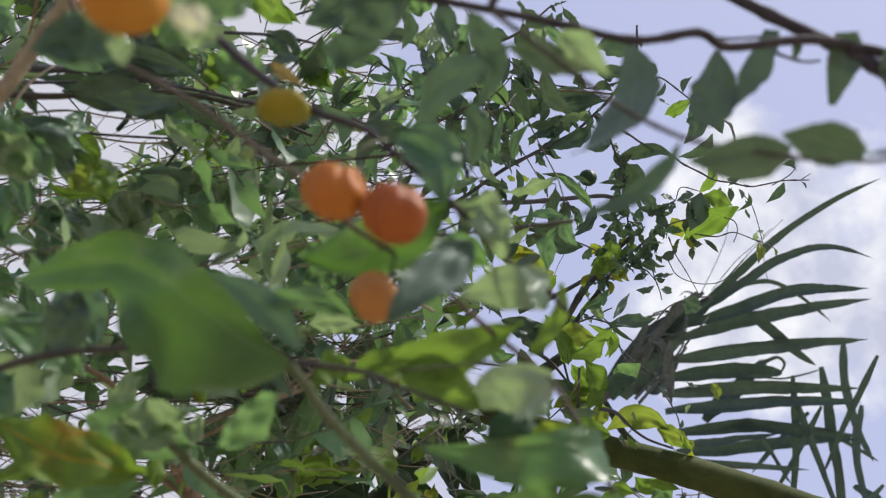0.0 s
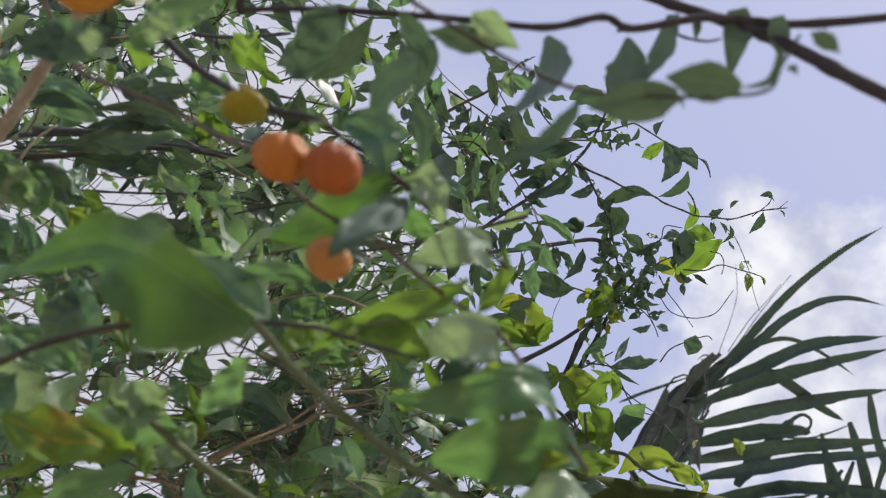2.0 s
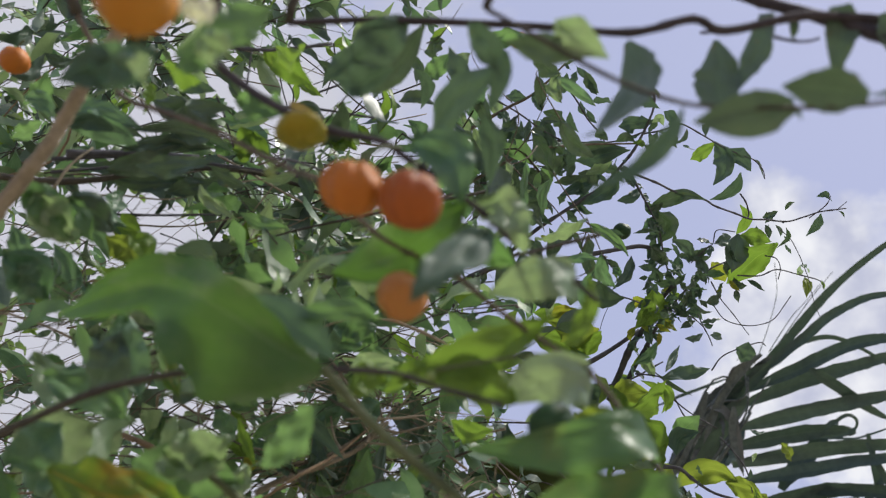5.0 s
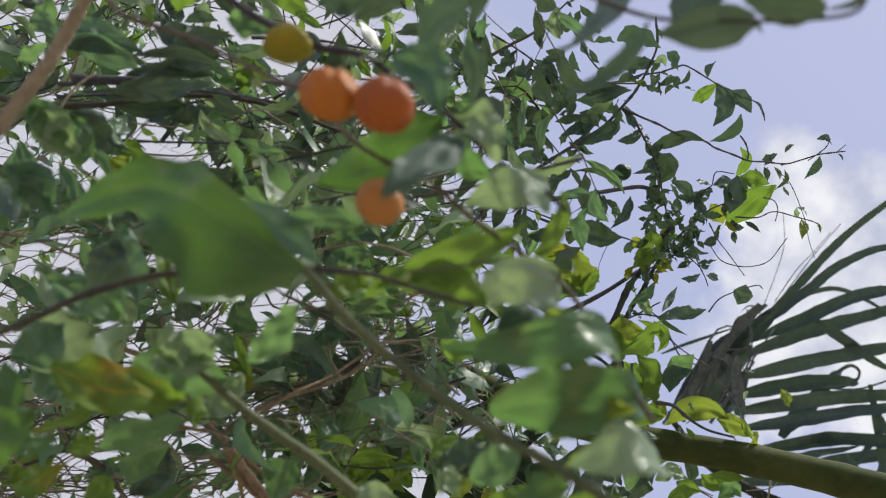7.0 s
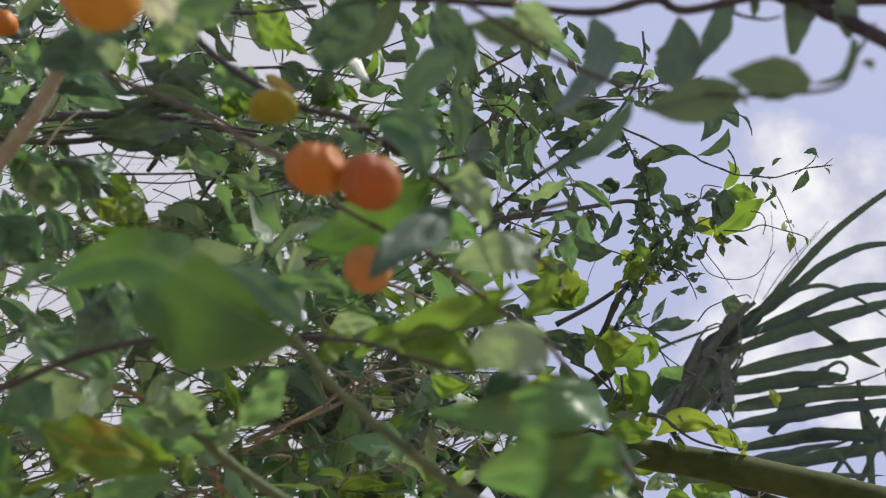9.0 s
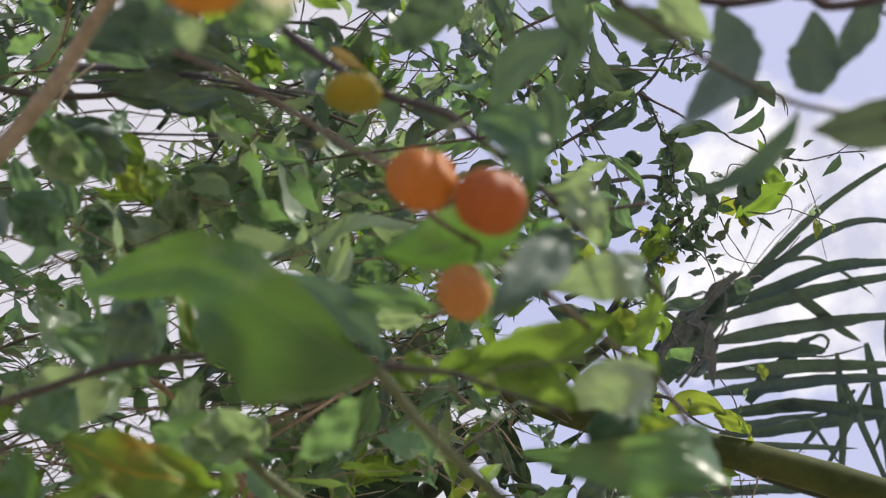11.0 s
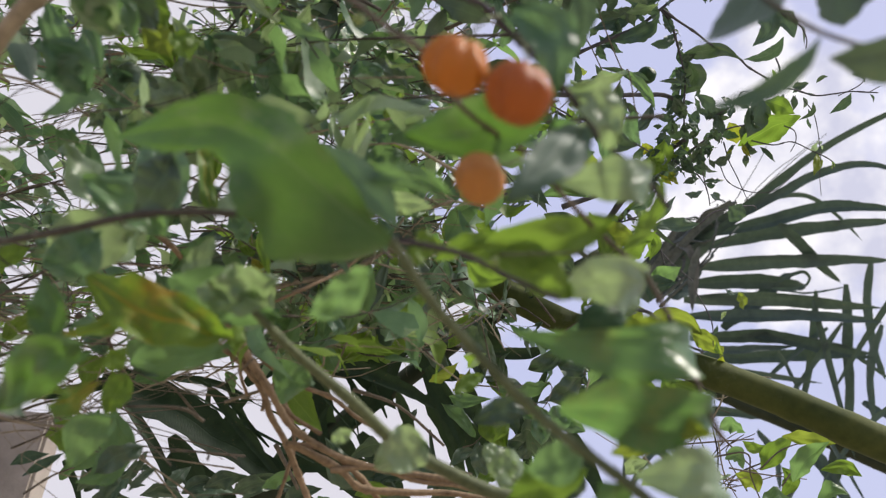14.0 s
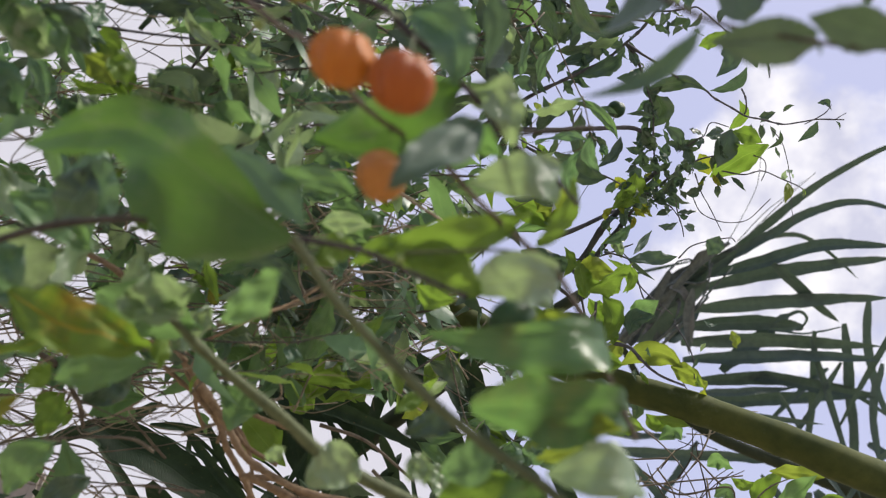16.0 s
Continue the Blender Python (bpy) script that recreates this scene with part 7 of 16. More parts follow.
stem(hedge, "twig", TWIG, 0.00202, 0.00121, (0.487, 1.734, 2.061), (0.536, 1.764, 2.024), (0.599, 1.791, 1.977), sides=5, per=5, knots=0.3)
stem(hedge, "twig", TWIG, 0.00173, 0.00104, (0.367, 1.786, 1.957), (0.456, 1.800, 1.960), (0.569, 1.804, 1.959), sides=5, per=5, knots=0.3)
stem(hedge, "twig", TWIG, 0.00173, 0.00104, (0.534, 1.747, 1.969), (0.604, 1.760, 1.966), (0.684, 1.765, 1.966), sides=5, per=5, knots=0.3)
stem(hedge, "twig", TWIG, 0.00173, 0.00104, (0.381, 1.738, 2.114), (0.439, 1.760, 2.081), (0.487, 1.784, 2.036), (0.524, 1.814, 1.969), sides=5, per=5, knots=0.3)
stem(hedge, "twig", TWIG, 0.00173, 0.00104, (0.427, 1.755, 2.033), (0.465, 1.790, 1.991), (0.468, 1.835, 1.936), sides=5, per=5, knots=0.3)
stem(hedge, "twig", TWIG, 0.00173, 0.00104, (0.586, 1.732, 1.968), (0.632, 1.739, 2.011), (0.698, 1.740, 2.039), sides=5, per=5, knots=0.3)
stem(hedge, "twig", TWIG, 0.00173, 0.00104, (0.623, 1.727, 1.940), (0.660, 1.736, 1.987), (0.707, 1.741, 2.024), sides=5, per=5, knots=0.3)
bent_leaf(hedge, (-0.15, -0.53, -0.83), LEAF_BRIGHT, 0.0179, -0.19, 0.40, (0.123, 1.355, 2.401), (0.158, 1.355, 2.403), (0.198, 1.355, 2.403))
bent_leaf(hedge, (-0.12, -0.92, -0.38), LEAF_BRIGHT, 0.0218, -0.15, 0.16, (0.110, 1.374, 2.373), (0.158, 1.377, 2.354), (0.195, 1.387, 2.322))
bent_leaf(hedge, (-0.15, -0.78, -0.60), LEAF_BRIGHT, 0.0205, -0.16, -0.23, (0.188, 1.382, 2.359), (0.216, 1.373, 2.344), (0.233, 1.351, 2.349))
bent_leaf(hedge, (0.17, -0.98, -0.07), LEAF, 0.0118, 0.13, 0.03, (0.125, 1.406, 2.324), (0.171, 1.391, 2.331), (0.211, 1.385, 2.320))
bent_leaf(hedge, (0.57, -0.47, -0.68), LEAF_BRIGHT, 0.0235, -0.10, 0.09, (0.258, 1.494, 2.262), (0.294, 1.469, 2.275), (0.336, 1.437, 2.295))
bent_leaf(hedge, (0.26, -0.88, -0.41), LEAF_BRIGHT, 0.0158, 0.04, 0.29, (0.243, 1.468, 2.310), (0.253, 1.472, 2.280), (0.260, 1.479, 2.243))
bent_leaf(hedge, (0.40, -0.63, -0.66), LEAF_BRIGHT, 0.0211, 0.16, -0.36, (0.292, 1.492, 2.259), (0.311, 1.514, 2.224), (0.294, 1.543, 2.182))
bent_leaf(hedge, (-0.00, -0.83, -0.55), LEAF_BRIGHT, 0.0097, -0.10, -0.48, (0.325, 1.461, 2.307), (0.341, 1.463, 2.282), (0.330, 1.471, 2.253))
bent_leaf(hedge, (-0.42, -0.80, -0.44), LEAF, 0.0216, -0.06, 0.42, (0.351, 1.551, 2.240), (0.369, 1.532, 2.254), (0.394, 1.513, 2.265))
bent_leaf(hedge, (0.20, -0.97, -0.10), LEAF_DARK, 0.0256, -0.01, 0.15, (0.143, 1.491, 2.338), (0.193, 1.497, 2.316), (0.219, 1.514, 2.271))
bent_leaf(hedge, (-0.41, -0.83, -0.38), LEAF_DARK, 0.0154, -0.19, -0.52, (0.180, 1.534, 2.302), (0.194, 1.555, 2.282), (0.213, 1.575, 2.262))
bent_leaf(hedge, (-0.02, -0.97, -0.25), LEAF_DARK, 0.0140, 0.01, 0.04, (0.238, 1.557, 2.251), (0.266, 1.560, 2.233), (0.294, 1.565, 2.206))
bent_leaf(hedge, (0.18, -0.65, -0.73), LEAF_BRIGHT, 0.0201, -0.02, 0.27, (0.331, 1.328, 2.416), (0.322, 1.351, 2.385), (0.291, 1.371, 2.360))
bent_leaf(hedge, (-0.15, -0.87, -0.46), LEAF_YELLOW, 0.0147, -0.17, 0.10, (0.273, 1.543, 2.230), (0.299, 1.543, 2.217), (0.334, 1.530, 2.225))
bent_leaf(hedge, (-0.01, -0.95, 0.32), LEAF_YELLOW, 0.0128, 0.18, 0.14, (0.237, 1.562, 2.197), (0.262, 1.555, 2.203), (0.274, 1.565, 2.174))
bent_leaf(hedge, (0.46, -0.84, -0.28), LEAF_BRIGHT, 0.0100, 0.07, -0.51, (0.220, 1.457, 2.332), (0.232, 1.462, 2.304), (0.219, 1.469, 2.275))
bent_leaf(hedge, (-0.20, -0.86, -0.47), LEAF, 0.0131, -0.00, 0.51, (0.123, 1.489, 2.282), (0.142, 1.495, 2.266), (0.168, 1.492, 2.268))
bent_leaf(hedge, (0.33, -0.93, -0.12), LEAF_TEAL, 0.0108, -0.03, 0.28, (0.291, 1.447, 2.338), (0.318, 1.448, 2.354), (0.337, 1.443, 2.380))
bent_leaf(hedge, (0.38, -0.87, -0.33), LEAF_BRIGHT, 0.0102, 0.20, -0.15, (0.160, 1.558, 2.257), (0.180, 1.561, 2.246), (0.198, 1.574, 2.216))
bent_leaf(hedge, (-0.63, -0.69, -0.36), LEAF, 0.0150, -0.03, -0.58, (0.096, 1.329, 2.435), (0.119, 1.355, 2.426), (0.111, 1.384, 2.410))
bent_leaf(hedge, (0.44, -0.84, -0.33), LEAF_YELLOW, 0.0191, -0.12, -0.35, (0.783, 2.394, 2.639), (0.798, 2.415, 2.621), (0.807, 2.438, 2.602))
bent_leaf(hedge, (-0.48, -0.74, -0.47), LEAF_YELLOW, 0.0077, -0.11, 0.36, (0.499, 1.661, 2.180), (0.504, 1.650, 2.164), (0.495, 1.643, 2.145))
bent_leaf(hedge, (-0.35, -0.92, -0.17), LEAF_BRIGHT, 0.0068, -0.10, 0.02, (0.469, 1.662, 2.194), (0.489, 1.668, 2.190), (0.502, 1.682, 2.172))
stem(hedge, "twig", TWIG_DARK, 0.00583, 0.00350, (0.175, 1.482, 2.351), (0.246, 1.476, 2.384), (0.313, 1.463, 2.420), sides=5, per=5, knots=0.3)
stem(hedge, "twig", TWIG_DARK, 0.00212, 0.00127, (0.189, 1.496, 2.328), (0.272, 1.502, 2.337), (0.348, 1.492, 2.367), sides=5, per=5, knots=0.3)
stem(hedge, "twig", TWIG_DARK, 0.00260, 0.00156, (0.281, 1.500, 2.247), (0.282, 1.537, 2.204), (0.288, 1.573, 2.161), sides=5, per=5, knots=0.3)
stem(hedge, "twig", TWIG_DARK, 0.00161, 0.00097, (0.347, 1.513, 2.313), (0.380, 1.538, 2.289), (0.428, 1.560, 2.262), sides=5, per=5, knots=0.3)
stem(hedge, "twig", TWIG_DARK, 0.00376, 0.00225, (0.196, 1.534, 2.301), (0.236, 1.556, 2.286), (0.275, 1.587, 2.252), sides=5, per=5, knots=0.3)
stem(hedge, "twig", TWIG_DARK, 0.00171, 0.00103, (0.447, 1.568, 2.387), (0.473, 1.564, 2.414), (0.519, 1.560, 2.430), sides=5, per=5, knots=0.3)
stem(hedge, "twig", TWIG_DARK, 0.00252, 0.00151, (0.133, 1.319, 2.449), (0.186, 1.344, 2.439), (0.260, 1.364, 2.431), sides=5, per=5, knots=0.3)
stem(hedge, "twig", TWIG_DARK, 0.00143, 0.00086, (0.512, 1.536, 2.414), (0.541, 1.540, 2.422), (0.553, 1.555, 2.423), sides=5, per=5, knots=0.3)
bent_leaf(hedge, (-0.11, -0.74, -0.66), LEAF_SLATE, 0.0183, 0.00, 0.00, (0.517, 1.531, 2.419), (0.509, 1.543, 2.404), (0.499, 1.554, 2.390), label="small heart-shaped leaf")
bent_leaf(hedge, (0.29, -0.90, -0.31), LEAF_BRIGHT, 0.0063, -0.07, 0.21, (-0.204, 1.190, 2.049), (-0.177, 1.219, 2.025), (-0.192, 1.242, 1.986))
bent_leaf(hedge, (0.42, -0.91, 0.04), LEAF, 0.0166, -0.10, -0.59, (-0.137, 1.196, 2.071), (-0.135, 1.230, 2.034), (-0.168, 1.257, 1.985))
bent_leaf(hedge, (0.12, -0.80, -0.58), LEAF_BRIGHT, 0.0144, 0.19, 0.38, (-0.099, 1.192, 2.095), (-0.093, 1.197, 2.076), (-0.114, 1.197, 2.056))
bent_leaf(hedge, (0.28, -0.96, 0.09), LEAF_BRIGHT, 0.0252, 0.17, 0.52, (-0.254, 1.329, 1.938), (-0.219, 1.343, 1.902), (-0.189, 1.352, 1.878))
bent_leaf(hedge, (0.25, -0.96, -0.10), LEAF_YELLOW, 0.0171, 0.12, 0.49, (-0.142, 1.469, 2.077), (-0.135, 1.482, 2.057), (-0.115, 1.496, 2.038))
bent_leaf(hedge, (0.35, -0.91, -0.23), LEAF_BRIGHT, 0.0124, 0.16, -0.34, (-0.172, 1.458, 2.091), (-0.142, 1.463, 2.085), (-0.124, 1.459, 2.095))
bent_leaf(hedge, (0.17, -0.81, 0.57), LEAF_BRIGHT, 0.0181, -0.10, -0.15, (-0.174, 1.433, 2.010), (-0.196, 1.441, 2.021), (-0.215, 1.446, 2.041))
bent_leaf(hedge, (-0.14, -0.63, -0.76), LEAF_SLATE, 0.0169, -0.14, 0.23, (-0.076, 1.376, 2.187), (-0.050, 1.375, 2.168), (-0.064, 1.378, 2.127))
bent_leaf(hedge, (0.23, -0.93, -0.29), LEAF_TEAL, 0.0140, 0.02, -0.35, (-0.054, 1.394, 2.156), (-0.067, 1.406, 2.099), (-0.053, 1.411, 2.062))
bent_leaf(hedge, (0.49, -0.56, -0.67), LEAF_DARK, 0.0332, -0.08, -0.58, (-0.280, 1.409, 2.143), (-0.223, 1.425, 2.134), (-0.182, 1.445, 2.105))
bent_leaf(hedge, (0.42, -0.68, -0.60), LEAF_DARK, 0.0242, 0.09, -0.37, (-0.308, 1.466, 2.124), (-0.265, 1.475, 2.099), (-0.222, 1.482, 2.075))
bent_leaf(hedge, (0.58, -0.78, -0.21), LEAF_YELLOW, 0.0102, -0.07, 0.15, (-0.025, 1.365, 1.963), (-0.004, 1.350, 1.973), (0.017, 1.333, 1.987))
bent_leaf(hedge, (0.32, -0.92, -0.23), LEAF, 0.0109, 0.15, -0.39, (0.007, 1.373, 1.946), (0.029, 1.379, 1.941), (0.071, 1.380, 1.950))
bent_leaf(hedge, (0.46, -0.44, -0.77), LEAF_DARK, 0.0266, -0.01, -0.58, (0.101, 1.294, 1.870), (0.127, 1.291, 1.879), (0.154, 1.300, 1.837))
bent_leaf(hedge, (0.49, -0.84, 0.24), LEAF, 0.0127, -0.20, 0.43, (0.163, 1.291, 1.875), (0.167, 1.282, 1.850), (0.153, 1.275, 1.820))
bent_leaf(hedge, (0.07, -0.62, -0.78), LEAF_TEAL, 0.0120, 0.04, 0.40, (-0.075, 1.442, 2.032), (-0.057, 1.423, 2.047), (-0.050, 1.396, 2.076))
bent_leaf(hedge, (-0.36, -0.93, -0.11), LEAF_BRIGHT, 0.0098, -0.12, -0.14, (-0.183, 1.531, 2.034), (-0.145, 1.528, 2.052), (-0.124, 1.531, 2.040))
bent_leaf(hedge, (0.02, -1.00, -0.01), LEAF, 0.0162, -0.02, 0.07, (-0.450, 1.186, 1.748), (-0.423, 1.194, 1.781), (-0.414, 1.188, 1.827))
bent_leaf(hedge, (0.58, -0.81, 0.10), LEAF_DARK, 0.0142, 0.04, 0.49, (-0.435, 1.251, 1.742), (-0.423, 1.263, 1.758), (-0.429, 1.266, 1.778))
bent_leaf(hedge, (0.17, -0.70, -0.69), LEAF_BRIGHT, 0.0152, -0.15, -0.51, (-0.455, 1.121, 1.777), (-0.439, 1.121, 1.785), (-0.425, 1.118, 1.800))
bent_leaf(hedge, (0.02, -0.98, 0.19), LEAF_DARK, 0.0054, 0.11, -0.20, (-0.473, 1.395, 1.779), (-0.460, 1.414, 1.795), (-0.459, 1.426, 1.819))
bent_leaf(hedge, (0.02, -0.93, 0.36), LEAF_DARK, 0.0047, 0.13, -0.31, (-0.449, 1.403, 1.793), (-0.436, 1.398, 1.800), (-0.420, 1.397, 1.798))
bent_leaf(hedge, (0.32, -0.76, -0.56), LEAF_DARK, 0.0047, -0.06, -0.18, (-0.443, 1.404, 1.802), (-0.446, 1.411, 1.817), (-0.444, 1.420, 1.830))
bent_leaf(hedge, (0.19, -0.95, -0.25), LEAF_DARK, 0.0046, -0.16, -0.53, (-0.455, 1.402, 1.784), (-0.449, 1.413, 1.778), (-0.436, 1.425, 1.780))
bent_leaf(hedge, (0.73, -0.69, 0.01), LEAF_DARK, 0.0127, -0.11, -0.48, (-0.440, 1.516, 1.792), (-0.430, 1.530, 1.812), (-0.413, 1.546, 1.836))
bent_leaf(hedge, (0.60, -0.77, 0.20), LEAF_DARK, 0.0146, -0.05, 0.57, (-0.413, 1.527, 1.788), (-0.393, 1.538, 1.808), (-0.366, 1.553, 1.818))
bent_leaf(hedge, (0.62, -0.76, -0.18), LEAF_DARK, 0.0149, -0.10, 0.10, (-0.382, 1.536, 1.802), (-0.353, 1.538, 1.821), (-0.314, 1.545, 1.829))
bent_leaf(hedge, (0.83, -0.54, 0.13), LEAF_DARK, 0.0159, 0.16, -0.10, (-0.337, 1.551, 1.800), (-0.311, 1.547, 1.815), (-0.275, 1.547, 1.825))
bent_leaf(hedge, (0.13, -0.79, -0.60), LEAF, 0.0113, -0.19, 0.29, (-0.282, 1.513, 1.807), (-0.256, 1.506, 1.826), (-0.221, 1.503, 1.838))
bent_leaf(hedge, (-0.22, -0.89, -0.40), LEAF_DARK, 0.0141, -0.06, -0.26, (-0.171, 1.429, 1.835), (-0.144, 1.443, 1.823), (-0.102, 1.456, 1.823))
bent_leaf(hedge, (0.16, -0.88, 0.45), LEAF_DARK, 0.0147, 0.13, 0.55, (-0.106, 1.495, 1.821), (-0.081, 1.491, 1.842), (-0.037, 1.491, 1.851))
bent_leaf(hedge, (-0.00, -0.80, -0.60), LEAF_BRIGHT, 0.0141, -0.04, -0.30, (-0.123, 1.445, 1.800), (-0.100, 1.456, 1.813), (-0.057, 1.471, 1.812))
bent_leaf(hedge, (-0.44, -0.89, -0.10), LEAF_DARK, 0.0157, 0.08, 0.02, (-0.017, 1.504, 1.831), (0.007, 1.516, 1.854), (0.034, 1.531, 1.858))
bent_leaf(hedge, (-0.07, -0.93, -0.35), LEAF_BRIGHT, 0.0121, -0.10, 0.22, (0.056, 1.407, 1.827), (0.080, 1.413, 1.847), (0.106, 1.423, 1.844))
bent_leaf(hedge, (0.01, -0.99, 0.15), LEAF_DARK, 0.0104, 0.20, -0.12, (-0.186, 1.467, 1.887), (-0.163, 1.464, 1.861), (-0.134, 1.458, 1.854))
bent_leaf(hedge, (0.01, -1.00, 0.01), LEAF_DARK, 0.0109, 0.12, -0.32, (-0.060, 1.546, 1.854), (-0.038, 1.537, 1.868), (-0.012, 1.525, 1.891))
bent_leaf(hedge, (0.27, -0.94, -0.19), LEAF_DARK, 0.0106, -0.00, -0.08, (0.015, 1.498, 1.869), (0.031, 1.505, 1.890), (0.057, 1.513, 1.902))
bent_leaf(hedge, (-0.07, -0.99, 0.14), LEAF_DARK, 0.0119, 0.20, 0.02, (0.078, 1.448, 1.872), (0.094, 1.457, 1.894), (0.101, 1.463, 1.923))
bent_leaf(hedge, (0.26, -0.83, -0.50), LEAF_BRIGHT, 0.0134, 0.14, -0.31, (-0.386, 1.032, 1.818), (-0.381, 1.036, 1.840), (-0.372, 1.043, 1.857))
bent_leaf(hedge, (0.51, -0.71, -0.49), LEAF_BRIGHT, 0.0047, -0.13, 0.26, (-0.364, 1.043, 1.817), (-0.358, 1.036, 1.829), (-0.356, 1.028, 1.838))
bent_leaf(hedge, (0.81, -0.58, 0.03), LEAF, 0.0162, -0.11, 0.57, (-0.400, 1.175, 1.895), (-0.372, 1.182, 1.908), (-0.353, 1.192, 1.898))
bent_leaf(hedge, (0.45, -0.88, -0.17), LEAF, 0.0126, -0.02, -0.24, (-0.387, 1.189, 1.870), (-0.372, 1.199, 1.887), (-0.358, 1.214, 1.889))
bent_leaf(hedge, (0.75, -0.66, -0.02), LEAF_SLATE, 0.0073, -0.13, 0.55, (-0.505, 1.157, 1.746), (-0.493, 1.166, 1.760), (-0.473, 1.180, 1.768))
bent_leaf(hedge, (0.13, -0.95, -0.28), LEAF_SLATE, 0.0062, 0.10, -0.04, (-0.491, 1.166, 1.736), (-0.479, 1.186, 1.756), (-0.467, 1.204, 1.775))
bent_leaf(hedge, (0.43, -0.90, 0.00), LEAF_BRIGHT, 0.0048, -0.06, -0.40, (-0.3624, 0.8821, 1.7644), (-0.3489, 0.8925, 1.7747), (-0.3287, 0.9085, 1.7762))
bent_leaf(hedge, (0.69, -0.70, 0.20), LEAF_DARK, 0.0083, -0.09, -0.23, (-0.475, 1.288, 1.742), (-0.463, 1.277, 1.756), (-0.463, 1.260, 1.767))
stem(hedge, "twig", TWIG, 0.00193, 0.00125, (-0.490, 1.096, 1.793), (-0.468, 1.121, 1.817), (-0.432, 1.152, 1.842), sides=5, per=5, knots=0.3)
stem(hedge, "twig", TWIG, 0.00154, 0.00100, (-0.484, 1.108, 1.757), (-0.452, 1.137, 1.789), (-0.421, 1.165, 1.813), sides=5, per=5, knots=0.3)
stem(hedge, "twig", TWIG, 0.00154, 0.00100, (-0.463, 1.128, 1.711), (-0.448, 1.150, 1.737), (-0.434, 1.171, 1.753), sides=5, per=5, knots=0.3)
stem(hedge, "twig", TWIG, 0.00352, 0.00229, (-0.401, 1.000, 1.889), (-0.381, 1.023, 1.880), (-0.372, 1.042, 1.867), (-0.362, 1.061, 1.850), (-0.358, 1.078, 1.829), sides=5, per=5, knots=0.3)
stem(hedge, "twig", TWIG, 0.00161, 0.00105, (-0.424, 1.181, 1.837), (-0.407, 1.205, 1.838), (-0.385, 1.235, 1.830), sides=5, per=5, knots=0.3)
stem(hedge, "twig", TWIG, 0.00161, 0.00105, (-0.389, 1.177, 1.905), (-0.361, 1.195, 1.939), (-0.329, 1.220, 1.956), sides=5, per=5, knots=0.3)
stem(hedge, "twig", TWIG, 0.00121, 0.00079, (-0.399, 1.178, 1.888), (-0.358, 1.206, 1.912), (-0.323, 1.228, 1.938), sides=5, per=5, knots=0.3)
stem(hedge, "twig", TWIG, 0.00121, 0.00079, (-0.411, 1.181, 1.857), (-0.368, 1.210, 1.887), (-0.319, 1.240, 1.908), sides=5, per=5, knots=0.3)
stem(hedge, "twig", TWIG, 0.00393, 0.00255, (-0.237, 1.359, 1.845), (-0.220, 1.385, 1.820), (-0.203, 1.409, 1.794), sides=5, per=5, knots=0.3)
stem(hedge, "twig", TWIG, 0.00141, 0.00092, (-0.476, 1.390, 1.796), (-0.463, 1.405, 1.835), (-0.443, 1.427, 1.852), sides=5, per=5, knots=0.3)
stem(hedge, "twig", TWIG, 0.00141, 0.00092, (-0.449, 1.400, 1.809), (-0.444, 1.421, 1.798), (-0.452, 1.437, 1.779), sides=5, per=5, knots=0.3)
stem(hedge, "twig", TWIG, 0.00174, 0.00113, (-0.066, 1.336, 2.031), (-0.030, 1.361, 2.006), (0.025, 1.386, 1.975), (0.078, 1.399, 1.975), sides=5, per=5, knots=0.3)
stem(hedge, "twig", TWIG, 0.00309, 0.00201, (-0.115, 1.215, 1.896), (-0.055, 1.243, 1.887), (0.010, 1.276, 1.848), sides=5, per=5, knots=0.3)
stem(hedge, "twig", TWIG, 0.00270, 0.00176, (-0.042, 1.240, 1.849), (-0.002, 1.266, 1.822), (0.051, 1.286, 1.816), sides=5, per=5, knots=0.3)
stem(hedge, "twig", TWIG, 0.00141, 0.00092, (0.025, 1.397, 2.164), (0.056, 1.430, 2.130), (0.069, 1.462, 2.094), sides=5, per=5, knots=0.3)
bent_leaf(shoot, (-0.02, -0.95, -0.32), LEAF_YELLOW, 0.0053, -0.08, 0.18, (0.1367, 0.6821, 1.7150), (0.1523, 0.6748, 1.7183), (0.1745, 0.6663, 1.7210))
bent_leaf(hedge, (0.83, -0.55, 0.07), LEAF_DARK, 0.0187, -0.13, 0.22, (-0.144, 1.491, 1.865), (-0.109, 1.479, 1.887), (-0.065, 1.474, 1.872))
bent_leaf(hedge, (-0.21, -0.93, -0.29), LEAF_DARK, 0.0192, 0.13, -0.31, (-0.155, 1.500, 1.815), (-0.113, 1.501, 1.837), (-0.065, 1.508, 1.827))
bent_leaf(hedge, (0.06, -0.93, 0.37), LEAF_DARK, 0.0188, 0.19, -0.34, (-0.070, 1.527, 1.838), (-0.034, 1.524, 1.868), (0.016, 1.529, 1.856))
bent_leaf(hedge, (0.32, -0.92, -0.24), LEAF_DARK, 0.0190, 0.02, -0.24, (-0.116, 1.510, 1.792), (-0.074, 1.510, 1.811), (-0.023, 1.515, 1.801))
bent_leaf(hedge, (0.24, -0.92, -0.31), LEAF_DARK, 0.0175, 0.09, 0.34, (-0.011, 1.516, 1.815), (0.023, 1.509, 1.837), (0.065, 1.507, 1.830))
bent_leaf(hedge, (0.19, -0.88, -0.43), LEAF_DARK, 0.0148, -0.05, 0.46, (-0.081, 1.539, 1.917), (-0.039, 1.543, 1.903), (-0.007, 1.550, 1.868))
